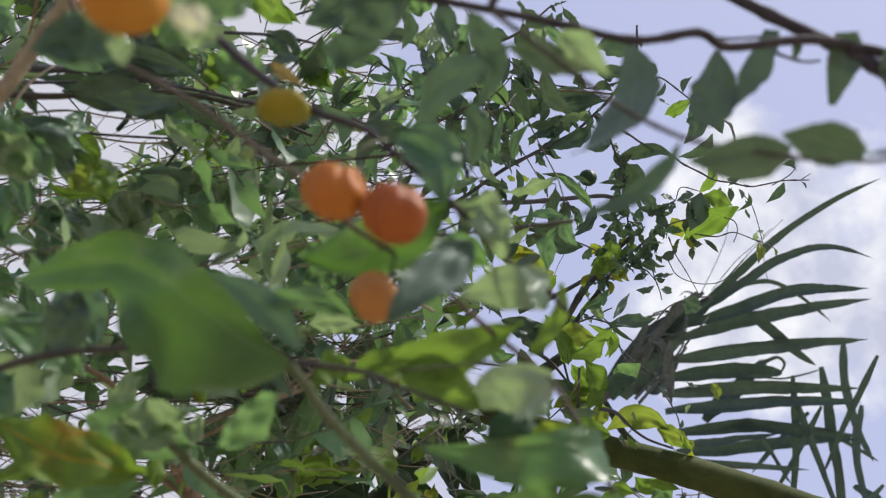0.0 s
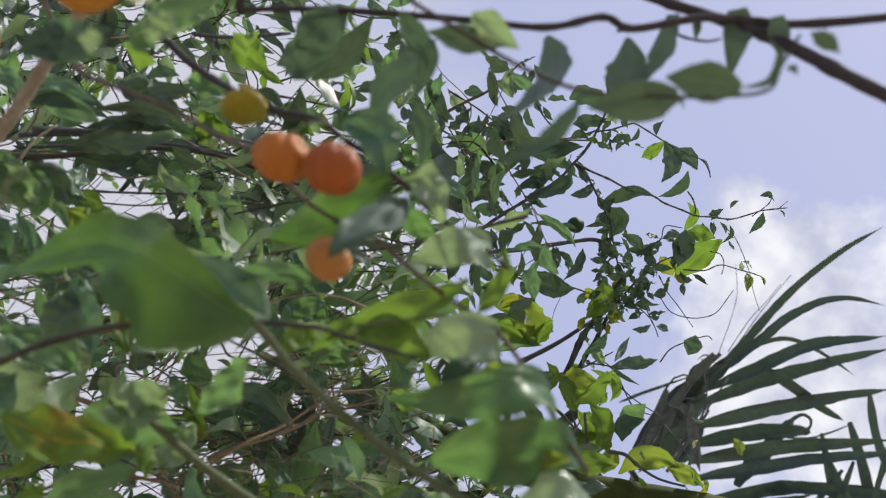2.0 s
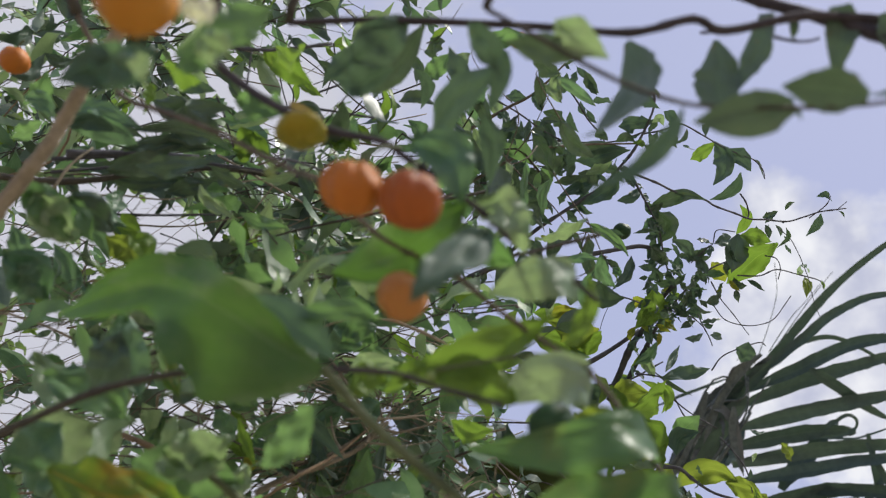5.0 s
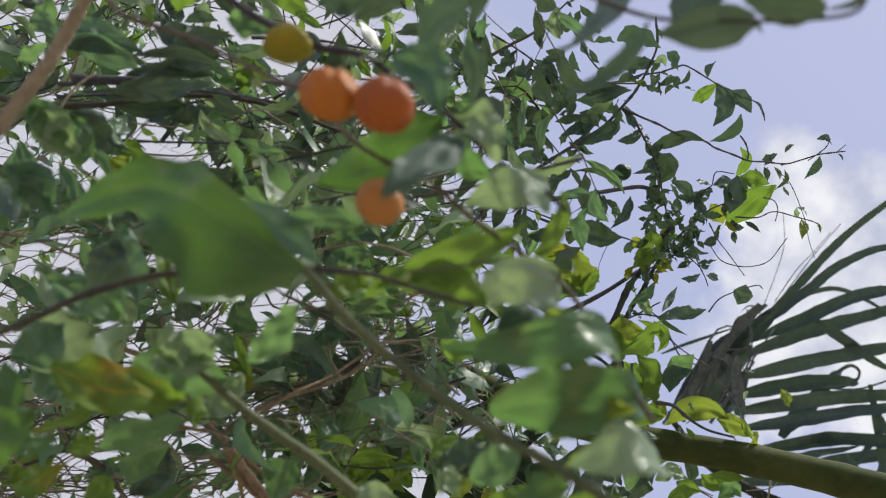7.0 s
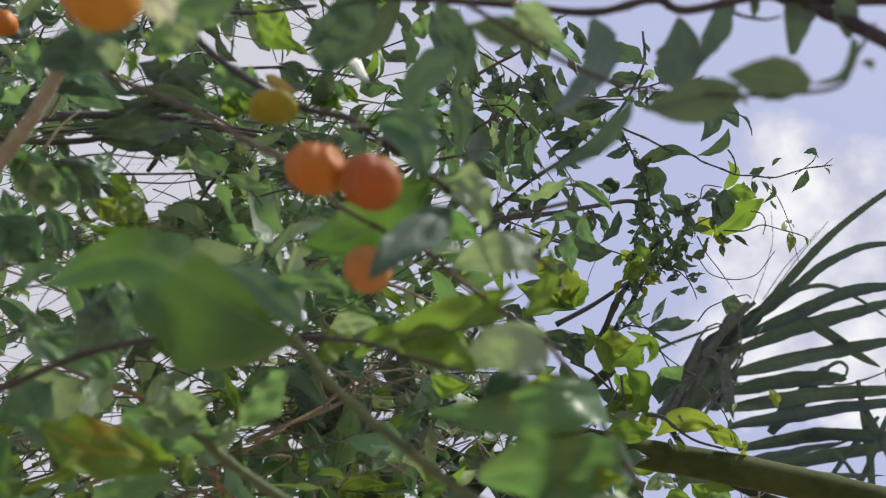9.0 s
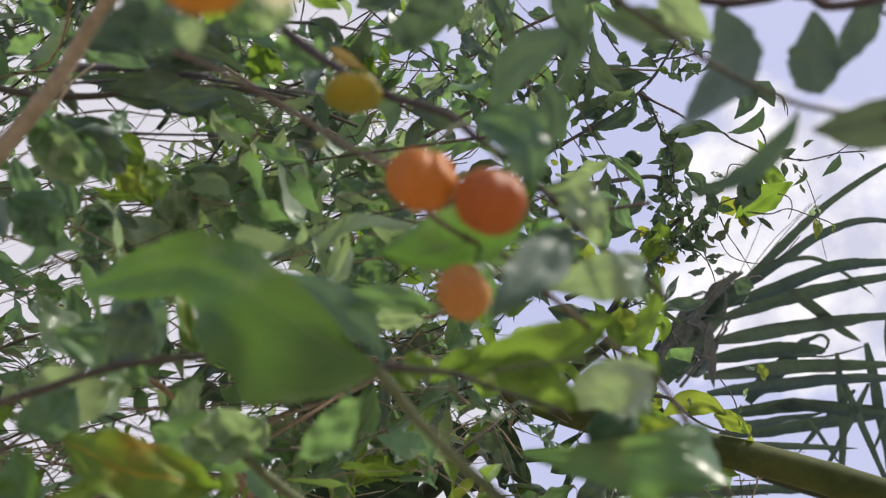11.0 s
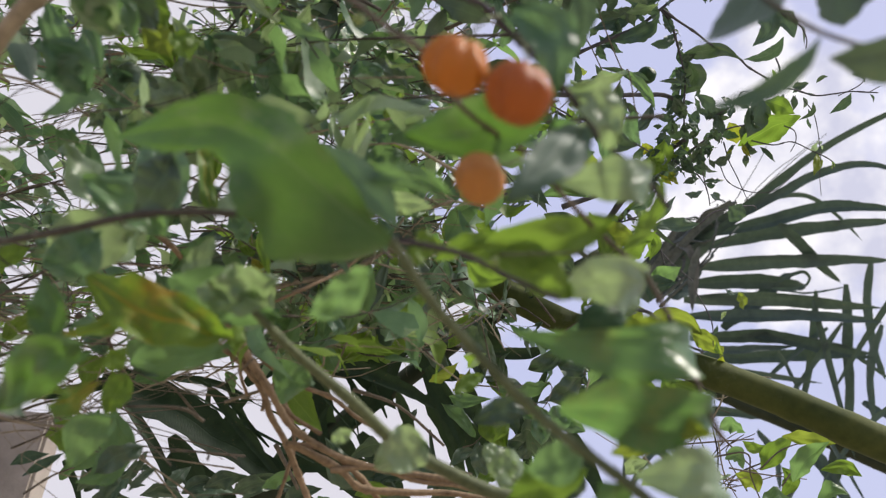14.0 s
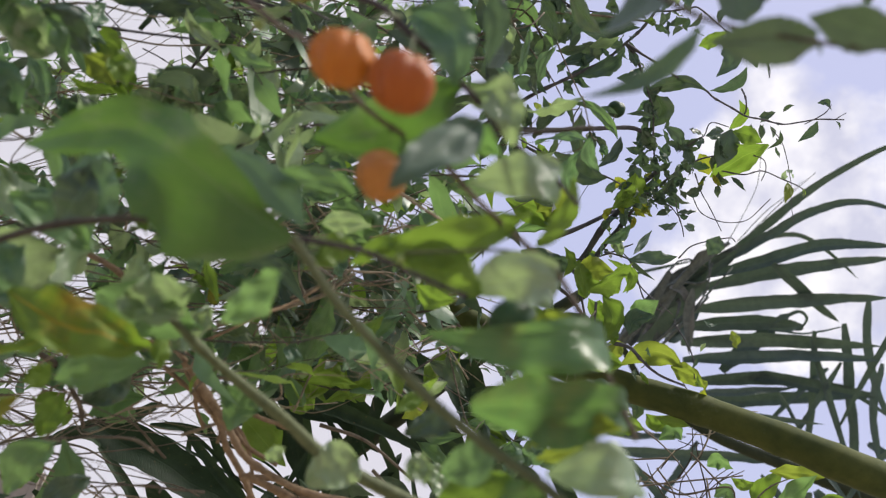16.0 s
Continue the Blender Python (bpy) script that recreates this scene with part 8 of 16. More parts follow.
bent_leaf(hedge, (0.46, -0.89, -0.08), LEAF, 0.0148, -0.18, 0.52, (-0.179, 1.448, 1.793), (-0.151, 1.448, 1.779), (-0.103, 1.449, 1.777))
bent_leaf(hedge, (0.51, -0.73, -0.46), LEAF_DARK, 0.0127, -0.03, 0.16, (-0.477, 1.520, 1.778), (-0.451, 1.542, 1.794), (-0.419, 1.569, 1.786))
bent_leaf(hedge, (-0.22, -0.95, -0.23), LEAF_SLATE, 0.0149, 0.11, 0.13, (-0.410, 1.545, 1.779), (-0.374, 1.563, 1.807), (-0.340, 1.583, 1.807))
bent_leaf(hedge, (-0.00, -0.93, -0.38), LEAF_DARK, 0.0153, 0.13, 0.54, (-0.324, 1.569, 1.794), (-0.296, 1.584, 1.827), (-0.251, 1.607, 1.828))
bent_leaf(hedge, (0.10, -0.99, -0.01), LEAF_DARK, 0.0158, 0.05, -0.38, (-0.249, 1.538, 1.784), (-0.224, 1.535, 1.806), (-0.189, 1.535, 1.820))
bent_leaf(hedge, (-0.20, -0.96, -0.21), LEAF, 0.0165, 0.02, 0.12, (0.134, 1.301, 1.867), (0.152, 1.308, 1.847), (0.146, 1.319, 1.810))
bent_leaf(hedge, (0.28, -0.95, 0.17), LEAF_DARK, 0.0147, 0.16, -0.41, (0.048, 1.407, 1.860), (0.067, 1.425, 1.841), (0.061, 1.444, 1.810))
bent_leaf(hedge, (-0.01, -0.79, -0.61), LEAF, 0.0140, -0.05, -0.47, (0.093, 1.366, 1.814), (0.111, 1.356, 1.830), (0.125, 1.344, 1.853))
bent_leaf(hedge, (0.52, -0.80, -0.30), LEAF_DARK, 0.0134, 0.03, -0.09, (-0.523, 1.451, 1.743), (-0.501, 1.449, 1.760), (-0.464, 1.456, 1.762))
bent_leaf(hedge, (-0.12, -0.99, 0.00), LEAF_SLATE, 0.0100, -0.09, 0.44, (-0.476, 1.416, 1.749), (-0.474, 1.425, 1.777), (-0.459, 1.441, 1.797))
bent_leaf(hedge, (-0.26, -0.96, 0.07), LEAF_PALE, 0.0201, -0.11, -0.33, (0.321, 1.744, 2.128), (0.355, 1.739, 2.142), (0.383, 1.746, 2.126))
bent_leaf(hedge, (0.32, -0.70, -0.63), LEAF_BRIGHT, 0.0185, -0.17, -0.37, (0.335, 1.726, 2.083), (0.369, 1.728, 2.106), (0.403, 1.740, 2.101))
bent_leaf(hedge, (0.07, -0.97, -0.21), LEAF_BRIGHT, 0.0155, -0.04, -0.35, (0.402, 1.715, 2.124), (0.423, 1.722, 2.108), (0.450, 1.719, 2.114))
bent_leaf(hedge, (0.03, -0.89, -0.46), LEAF, 0.0150, 0.07, 0.20, (0.422, 1.704, 2.071), (0.450, 1.702, 2.089), (0.466, 1.713, 2.077))
bent_leaf(hedge, (0.09, -0.94, -0.34), LEAF_DARK, 0.0213, -0.20, -0.04, (0.254, 1.756, 2.091), (0.295, 1.743, 2.129), (0.323, 1.741, 2.141))
bent_leaf(hedge, (-0.05, -0.93, -0.36), LEAF, 0.0189, -0.20, 0.08, (0.254, 1.679, 2.160), (0.277, 1.695, 2.132), (0.263, 1.719, 2.093))
bent_leaf(hedge, (-0.01, -0.86, -0.52), LEAF_BRIGHT, 0.0120, 0.09, -0.16, (0.292, 1.691, 2.164), (0.311, 1.700, 2.150), (0.348, 1.702, 2.149))
bent_leaf(hedge, (-0.23, -0.96, -0.18), LEAF_DARK, 0.0120, -0.08, 0.44, (0.378, 1.726, 2.161), (0.393, 1.743, 2.145), (0.386, 1.765, 2.123))
bent_leaf(hedge, (-0.06, -0.86, -0.51), LEAF_DARK, 0.0171, 0.18, 0.45, (0.213, 1.701, 2.116), (0.240, 1.692, 2.122), (0.253, 1.695, 2.100))
bent_leaf(rod, (0.07, -0.96, -0.26), LEAF_DARK, 0.0078, 0.11, 0.37, (0.0252, 0.6061, 1.8804), (0.0354, 0.6087, 1.8891), (0.0500, 0.6168, 1.8880))
leaf(hedge, (-0.2074, 1.3848, 2.0077), (-0.1727, 1.4211, 1.9863), 0.0301, (0.28, -0.67, -0.68), LEAF_BRIGHT, bow=0.0068, wave=0.1)
leaf(hedge, (-0.1406, 1.3850, 2.0431), (-0.0936, 1.4272, 2.0059), 0.0337, (0.14, -0.74, -0.66), LEAF_BRIGHT, bow=0.0077, wave=0.1)
leaf(hedge, (-0.1690, 1.4024, 1.9801), (-0.2139, 1.4088, 1.9969), 0.0241, (-0.30, -0.82, -0.49), LEAF_BRIGHT, bow=0.0055, wave=0.1)
leaf(hedge, (-0.1505, 1.3407, 2.1410), (-0.2193, 1.3995, 2.0199), 0.0277, (-0.10, -0.92, -0.39), LEAF, bow=0.0063, wave=0.1)
leaf(hedge, (-0.2359, 1.3360, 2.1105), (-0.2204, 1.3955, 2.0299), 0.0181, (0.57, -0.71, -0.42), LEAF, bow=0.0041, wave=0.1)
leaf(hedge, (-0.1022, 1.3645, 2.1069), (-0.1446, 1.4000, 2.0586), 0.0301, (-0.22, -0.87, -0.44), LEAF_TEAL, bow=0.0068, wave=0.1)
leaf(hedge, (-0.0632, 1.3817, 2.0786), (-0.0522, 1.4331, 2.0024), 0.0217, (0.45, -0.77, -0.45), LEAF_TEAL, bow=0.0049, wave=0.1)
leaf(hedge, (0.0627, 1.4220, 1.9910), (0.1387, 1.4535, 1.9526), 0.0265, (0.03, -0.80, -0.60), LEAF_BRIGHT, bow=0.0060, wave=0.1)
leaf(hedge, (0.0344, 1.4166, 2.0052), (0.0100, 1.4467, 1.9750), 0.0241, (0.12, -0.65, -0.75), LEAF_SICK, bow=0.0055, wave=0.1)
leaf(hedge, (-0.4939, 1.3276, 1.8692), (-0.5320, 1.3540, 1.7638), 0.0301, (0.14, -0.95, -0.29), LEAF, bow=0.0068, wave=0.1)
leaf(hedge, (-0.4728, 1.3550, 1.7905), (-0.5020, 1.3701, 1.7541), 0.0181, (0.44, -0.65, -0.62), LEAF_DARK, bow=0.0041, wave=0.1)
leaf(hedge, (-0.4250, 1.3713, 1.8118), (-0.4659, 1.3834, 1.7728), 0.0145, (0.37, -0.70, -0.61), LEAF_DARK, bow=0.0033, wave=0.1)
leaf(hedge, (-0.5478, 1.3035, 1.8564), (-0.5356, 1.3419, 1.8182), 0.0301, (0.35, -0.72, -0.61), LEAF, bow=0.0068, wave=0.1)
leaf(hedge, (-0.2657, 1.3978, 1.9227), (-0.2122, 1.4353, 1.9120), 0.0277, (0.40, -0.73, -0.56), LEAF, bow=0.0063, wave=0.1)
leaf(hedge, (-0.3362, 1.3678, 1.9514), (-0.3256, 1.4006, 1.9268), 0.0157, (0.73, -0.54, -0.41), LEAF, bow=0.0036, wave=0.1)
leaf(hedge, (0.0531, 1.4193, 1.9986), (0.1421, 1.4494, 1.9657), 0.0277, (0.05, -0.80, -0.59), LEAF_DARK, bow=0.0063, wave=0.1)
leaf(hedge, (0.1562, 1.4366, 1.9358), (0.1949, 1.4765, 1.8475), 0.0325, (-0.24, -0.84, -0.49), LEAF_DARK, bow=0.0074, wave=0.1)
leaf(hedge, (0.1082, 1.4542, 1.8775), (0.1663, 1.4843, 1.8201), 0.0361, (-0.08, -0.84, -0.53), LEAF, bow=0.0082, wave=0.1)
leaf(hedge, (0.0012, 1.3910, 2.0692), (0.0677, 1.4257, 2.0406), 0.0301, (0.10, -0.74, -0.66), LEAF_DARK, bow=0.0068, wave=0.1)
leaf(hedge, (0.1823, 1.3959, 2.0502), (0.1242, 1.4323, 2.0196), 0.0301, (-0.41, -0.87, -0.26), LEAF_DARK, bow=0.0068, wave=0.1)
leaf(hedge, (-0.0052, 1.4325, 1.9504), (0.0524, 1.4667, 1.9108), 0.0241, (0.44, -0.89, -0.13), LEAF, bow=0.0055, wave=0.1)
leaf(hedge, (0.0763, 1.4628, 1.8411), (0.0275, 1.4907, 1.7984), 0.0277, (-0.36, -0.91, -0.18), LEAF_TEAL, bow=0.0063, wave=0.1)
leaf(hedge, (-0.0493, 1.4023, 2.0299), (0.0083, 1.4411, 1.9920), 0.0241, (0.46, -0.87, -0.18), LEAF_DARK, bow=0.0055, wave=0.1)

# thin twigs that reach out against the sky, and the curled leaves on them
sky = {}
sky["t1"] = stem(tree, "branch", TWIG_DARK, 0.00364, 0.00172, (-0.012, 1.271, 2.368), (0.039, 1.251, 2.408), (0.084, 1.237, 2.436), (0.139, 1.216, 2.469), (0.188, 1.201, 2.491), (0.218, 1.193, 2.505), (0.257, 1.180, 2.522), (0.287, 1.162, 2.543), (0.312, 1.145, 2.562), (0.335, 1.120, 2.588), (0.351, 1.096, 2.613), (0.351, 1.064, 2.646), sides=8, knots=0.35, rough=0.10)
sky["t2"] = stem(tree, "branch", TWIG_DARK, 0.00440, 0.00330, (-0.024, 1.223, 2.361), (0.051, 1.221, 2.397), (0.121, 1.231, 2.412), (0.182, 1.241, 2.422), (0.230, 1.248, 2.433), (0.278, 1.254, 2.443), (0.312, 1.262, 2.451), (0.337, 1.278, 2.451), (0.356, 1.300, 2.443), sides=8, knots=0.35, rough=0.10)
sky["t3"] = stem(tree, "twig", TWIG_DARK, 0.00210, 0.00133, (0.288, 1.172, 2.550), (0.306, 1.185, 2.538), (0.323, 1.211, 2.514), (0.335, 1.232, 2.494), (0.344, 1.251, 2.477), (0.348, 1.278, 2.450), (0.354, 1.305, 2.422), sides=8, knots=0.35, rough=0.10)
sky["t4"] = stem(tree, "twig", TWIG_DARK, 0.00210, 0.00089, (0.288, 1.170, 2.551), (0.315, 1.181, 2.539), (0.347, 1.192, 2.526), (0.373, 1.202, 2.513), (0.418, 1.210, 2.496), (0.435, 1.218, 2.486), (0.465, 1.225, 2.472), (0.487, 1.231, 2.462), (0.512, 1.230, 2.456), (0.542, 1.230, 2.448), (0.567, 1.223, 2.448), (0.592, 1.215, 2.449), (0.616, 1.210, 2.446), (0.630, 1.208, 2.445), sides=8, knots=0.35, rough=0.10)
sky["t5"] = stem(tree, "twig", TWIG_DARK, 0.00169, 0.00089, (0.331, 1.136, 2.589), (0.356, 1.130, 2.585), (0.382, 1.120, 2.583), (0.395, 1.117, 2.579), (0.424, 1.127, 2.558), (0.448, 1.135, 2.539), (0.472, 1.140, 2.522), (0.492, 1.142, 2.508), (0.503, 1.150, 2.492), (0.504, 1.158, 2.479), sides=5, knots=0.35, rough=0.10)
sky["t6"] = stem(tree, "twig", TWIG_DARK, 0.00160, 0.00127, (0.103, 1.088, 2.543), (0.150, 1.094, 2.556), (0.196, 1.107, 2.560), (0.242, 1.120, 2.563), (0.280, 1.128, 2.569), (0.313, 1.130, 2.580), (0.336, 1.133, 2.591), sides=5, knots=0.35, rough=0.10)
sky["t7"] = stem(tree, "twig", TWIG_DARK, 0.00157, 0.00125, (0.200, 1.000, 2.587), (0.224, 1.041, 2.566), (0.236, 1.065, 2.558), (0.254, 1.089, 2.549), (0.263, 1.109, 2.543), sides=5, knots=0.35, rough=0.10)
sky["t8"] = stem(tree, "twig", TWIG_DARK, 0.00155, 0.00123, (0.053, 1.037, 2.532), (0.078, 1.061, 2.528), (0.104, 1.078, 2.531), (0.129, 1.105, 2.523), (0.156, 1.122, 2.522), (0.211, 1.133, 2.526), sides=5, knots=0.35, rough=0.10)
sky["t9"] = stem(tree, "twig", TWIG_DARK, 0.00128, 0.00136, (0.479, 1.213, 2.504), (0.487, 1.222, 2.492), (0.490, 1.234, 2.478), (0.487, 1.241, 2.471), sides=5, knots=0.35, rough=0.10)
sky["t10"] = stem(tree, "twig", TWIG_DARK, 0.00164, 0.00130, (0.078, 1.250, 2.435), (0.115, 1.271, 2.430), (0.152, 1.291, 2.424), (0.190, 1.311, 2.417), (0.276, 1.332, 2.401), (0.323, 1.351, 2.386), sides=5, knots=0.35, rough=0.10)
sky["t11"] = stem(tree, "branch", TWIG_DARK, 0.00739, 0.00342, (0.248, 1.545, 2.327), (0.268, 1.502, 2.355), (0.293, 1.456, 2.384), (0.324, 1.414, 2.402), (0.343, 1.376, 2.416), (0.366, 1.340, 2.424), sides=8, knots=0.35, rough=0.10)
sky["t12"] = stem(tree, "branch", TWIG_DARK, 0.00515, 0.00297, (0.258, 1.573, 2.318), (0.290, 1.514, 2.361), (0.317, 1.467, 2.381), (0.333, 1.427, 2.392), (0.357, 1.381, 2.406), sides=8, knots=0.35, rough=0.10)
sky["t13"] = stem(tree, "twig", TWIG_DARK, 0.00173, 0.00138, (0.354, 1.365, 2.394), (0.373, 1.348, 2.404), (0.397, 1.326, 2.416), (0.429, 1.304, 2.426), (0.465, 1.287, 2.426), sides=5, knots=0.35, rough=0.10)
sky["t14"] = stem(tree, "twig", TWIG_DARK, 0.00130, 0.00092, (0.397, 1.355, 2.395), (0.400, 1.366, 2.372), (0.405, 1.372, 2.352), (0.410, 1.376, 2.336), (0.413, 1.381, 2.320), sides=5, knots=0.35, rough=0.10)
sky["t15"] = stem(tree, "twig", TWIG_DARK, 0.00095, 0.00073, (0.426, 1.356, 2.385), (0.439, 1.365, 2.362), (0.460, 1.365, 2.348), (0.485, 1.360, 2.340), (0.511, 1.348, 2.340), (0.531, 1.326, 2.354), (0.540, 1.314, 2.361), sides=5, knots=0.35, rough=0.10)
sky["t16"] = stem(tree, "twig", TWIG_DARK, 0.00113, 0.00073, (0.426, 1.331, 2.417), (0.437, 1.343, 2.388), (0.451, 1.350, 2.362), (0.471, 1.363, 2.324), sides=5, knots=0.35, rough=0.10)
sky["t17"] = stem(tree, "twig", TWIG_DARK, 0.00130, 0.00092, (0.340, 1.363, 2.400), (0.371, 1.365, 2.378), (0.388, 1.361, 2.367), (0.403, 1.364, 2.347), sides=5, knots=0.35, rough=0.10)
sky["t18"] = stem(tree, "twig", TWIG_DARK, 0.00120, 0.00082, (0.463, 1.305, 2.405), (0.497, 1.301, 2.397), (0.523, 1.291, 2.399), (0.552, 1.291, 2.386), (0.584, 1.292, 2.369), (0.588, 1.299, 2.357), sides=5, knots=0.35, rough=0.10)
sky["t19"] = stem(tree, "twig", TWIG_DARK, 0.00077, 0.00054, (0.529, 1.245, 2.451), (0.547, 1.254, 2.432), (0.558, 1.270, 2.408), (0.563, 1.281, 2.392), (0.568, 1.293, 2.375), (0.571, 1.311, 2.350), (0.577, 1.327, 2.324), sides=5, knots=0.35, rough=0.10)
sky["t20"] = stem(tree, "twig", TWIG_DARK, 0.00111, 0.00091, (0.393, 1.299, 2.435), (0.422, 1.280, 2.450), (0.431, 1.274, 2.453), (0.439, 1.259, 2.468), (0.467, 1.258, 2.460), sides=5, knots=0.35, rough=0.10)
sky["t21"] = stem(tree, "twig", TWIG_DARK, 0.00103, 0.00072, (0.508, 1.278, 2.420), (0.524, 1.279, 2.413), (0.529, 1.288, 2.400), (0.524, 1.301, 2.386), sides=5, knots=0.35, rough=0.10)
sky["t22"] = stem(tree, "twig", TWIG_DARK, 0.00119, 0.00106, (0.327, 1.496, 2.353), (0.350, 1.508, 2.328), (0.374, 1.536, 2.274), (0.406, 1.540, 2.256), sides=5, knots=0.35, rough=0.10)
sky["t23"] = stem(tree, "twig", TWIG_DARK, 0.00068, 0.00054, (0.263, 1.339, 2.413), (0.241, 1.363, 2.384), (0.229, 1.382, 2.359), sides=5, knots=0.35, rough=0.10)
sky["t24"] = stem(tree, "twig", TWIG_DARK, 0.00126, 0.00089, (0.247, 1.272, 2.449), (0.259, 1.285, 2.433), (0.272, 1.293, 2.420), sides=5, knots=0.35, rough=0.10)
sky["t25"] = stem(tree, "twig", TWIG_DARK, 0.00108, 0.00132, (0.225, 1.236, 2.477), (0.214, 1.252, 2.461), (0.215, 1.263, 2.448), sides=5, knots=0.35, rough=0.10)
sky["t26"] = stem(tree, "twig", TWIG_DARK, 0.00109, 0.00133, (0.267, 1.250, 2.472), (0.271, 1.259, 2.461), (0.266, 1.266, 2.454), sides=5, knots=0.35, rough=0.10)
sky["t27"] = stem(tree, "twig", TWIG_DARK, 0.00086, 0.00068, (0.577, 1.228, 2.449), (0.602, 1.210, 2.457), (0.610, 1.198, 2.466), sides=5, knots=0.35, rough=0.10)
sky["t28"] = stem(tree, "twig", TWIG_DARK, 0.00077, 0.00054, (0.617, 1.212, 2.447), (0.625, 1.205, 2.450), (0.631, 1.200, 2.452), sides=5, knots=0.35, rough=0.10)
sky["t29"] = stem(tree, "twig", TWIG_DARK, 0.00183, 0.00145, (0.296, 1.501, 2.352), (0.325, 1.492, 2.340), (0.338, 1.485, 2.330), sides=5, knots=0.35, rough=0.10)
sky["t30"] = stem(tree, "twig", TWIG_DARK, 0.00185, 0.00294, (0.253, 1.550, 2.318), (0.261, 1.557, 2.285), (0.274, 1.572, 2.233), (0.290, 1.581, 2.191), (0.305, 1.583, 2.158), sides=5, knots=0.35, rough=0.10)
sky["t31"] = stem(tree, "branch", TWIG_DARK, 0.00400, 0.00188, (0.317, 1.544, 2.190), (0.346, 1.544, 2.183), (0.367, 1.550, 2.163), (0.397, 1.555, 2.140), (0.441, 1.554, 2.122), sides=8, knots=0.35, rough=0.10)
sky["t32"] = stem(tree, "twig", TWIG_DARK, 0.00117, 0.00105, (0.422, 1.528, 2.229), (0.439, 1.531, 2.202), (0.453, 1.536, 2.170), (0.456, 1.546, 2.133), sides=5, knots=0.35, rough=0.10)
sky["t33"] = stem(tree, "twig", TWIG_DARK, 0.00153, 0.00121, (0.085, 0.988, 2.548), (0.126, 1.024, 2.545), (0.159, 1.059, 2.542), (0.194, 1.089, 2.540), sides=5, knots=0.35, rough=0.10)
sky["t34"] = stem(tree, "twig", TWIG_DARK, 0.00155, 0.00123, (0.028, 1.094, 2.479), (0.072, 1.115, 2.489), (0.104, 1.125, 2.509), (0.146, 1.132, 2.530), sides=5, knots=0.35, rough=0.10)
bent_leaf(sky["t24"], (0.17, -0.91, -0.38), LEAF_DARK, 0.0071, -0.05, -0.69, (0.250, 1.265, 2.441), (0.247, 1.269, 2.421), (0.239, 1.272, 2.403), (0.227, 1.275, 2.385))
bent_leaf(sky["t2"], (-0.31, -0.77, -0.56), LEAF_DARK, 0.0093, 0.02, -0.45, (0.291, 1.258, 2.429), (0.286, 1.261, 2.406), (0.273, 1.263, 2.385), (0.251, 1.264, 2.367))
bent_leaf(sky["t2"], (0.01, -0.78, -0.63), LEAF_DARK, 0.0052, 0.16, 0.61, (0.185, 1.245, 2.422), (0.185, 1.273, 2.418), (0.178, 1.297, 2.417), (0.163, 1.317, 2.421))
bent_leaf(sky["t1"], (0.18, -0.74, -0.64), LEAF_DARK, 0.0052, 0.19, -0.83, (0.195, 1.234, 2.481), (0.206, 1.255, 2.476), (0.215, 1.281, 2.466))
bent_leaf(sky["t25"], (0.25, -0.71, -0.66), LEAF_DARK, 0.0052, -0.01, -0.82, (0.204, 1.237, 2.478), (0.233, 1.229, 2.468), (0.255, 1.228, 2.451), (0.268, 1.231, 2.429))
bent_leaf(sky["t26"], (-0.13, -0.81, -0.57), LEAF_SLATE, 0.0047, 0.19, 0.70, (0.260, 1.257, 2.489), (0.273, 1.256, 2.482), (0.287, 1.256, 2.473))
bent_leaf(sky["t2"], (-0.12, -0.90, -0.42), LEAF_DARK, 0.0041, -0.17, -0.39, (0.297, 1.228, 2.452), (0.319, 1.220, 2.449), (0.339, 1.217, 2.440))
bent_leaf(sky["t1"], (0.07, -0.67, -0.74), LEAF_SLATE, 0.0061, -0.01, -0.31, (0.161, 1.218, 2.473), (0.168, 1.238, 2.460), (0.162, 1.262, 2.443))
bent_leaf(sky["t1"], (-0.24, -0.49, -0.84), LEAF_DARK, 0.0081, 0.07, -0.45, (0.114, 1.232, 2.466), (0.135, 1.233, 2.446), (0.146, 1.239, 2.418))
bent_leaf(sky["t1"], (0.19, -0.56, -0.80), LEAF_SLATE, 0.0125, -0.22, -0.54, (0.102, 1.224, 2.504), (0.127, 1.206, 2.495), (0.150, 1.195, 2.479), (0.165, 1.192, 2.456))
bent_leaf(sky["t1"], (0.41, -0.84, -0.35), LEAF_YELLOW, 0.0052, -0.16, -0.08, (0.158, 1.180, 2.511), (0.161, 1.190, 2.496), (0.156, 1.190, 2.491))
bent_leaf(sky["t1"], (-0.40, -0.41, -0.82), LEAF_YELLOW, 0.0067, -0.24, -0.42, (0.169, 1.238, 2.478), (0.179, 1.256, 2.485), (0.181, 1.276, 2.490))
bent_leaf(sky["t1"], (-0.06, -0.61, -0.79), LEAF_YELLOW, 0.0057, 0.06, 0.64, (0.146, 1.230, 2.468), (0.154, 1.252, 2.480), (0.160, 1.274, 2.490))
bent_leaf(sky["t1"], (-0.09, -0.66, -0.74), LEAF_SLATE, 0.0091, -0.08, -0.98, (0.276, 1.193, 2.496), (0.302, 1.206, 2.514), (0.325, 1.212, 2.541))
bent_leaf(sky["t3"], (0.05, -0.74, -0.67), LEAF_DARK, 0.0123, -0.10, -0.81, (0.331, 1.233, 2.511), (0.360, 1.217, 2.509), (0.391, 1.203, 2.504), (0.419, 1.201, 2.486))
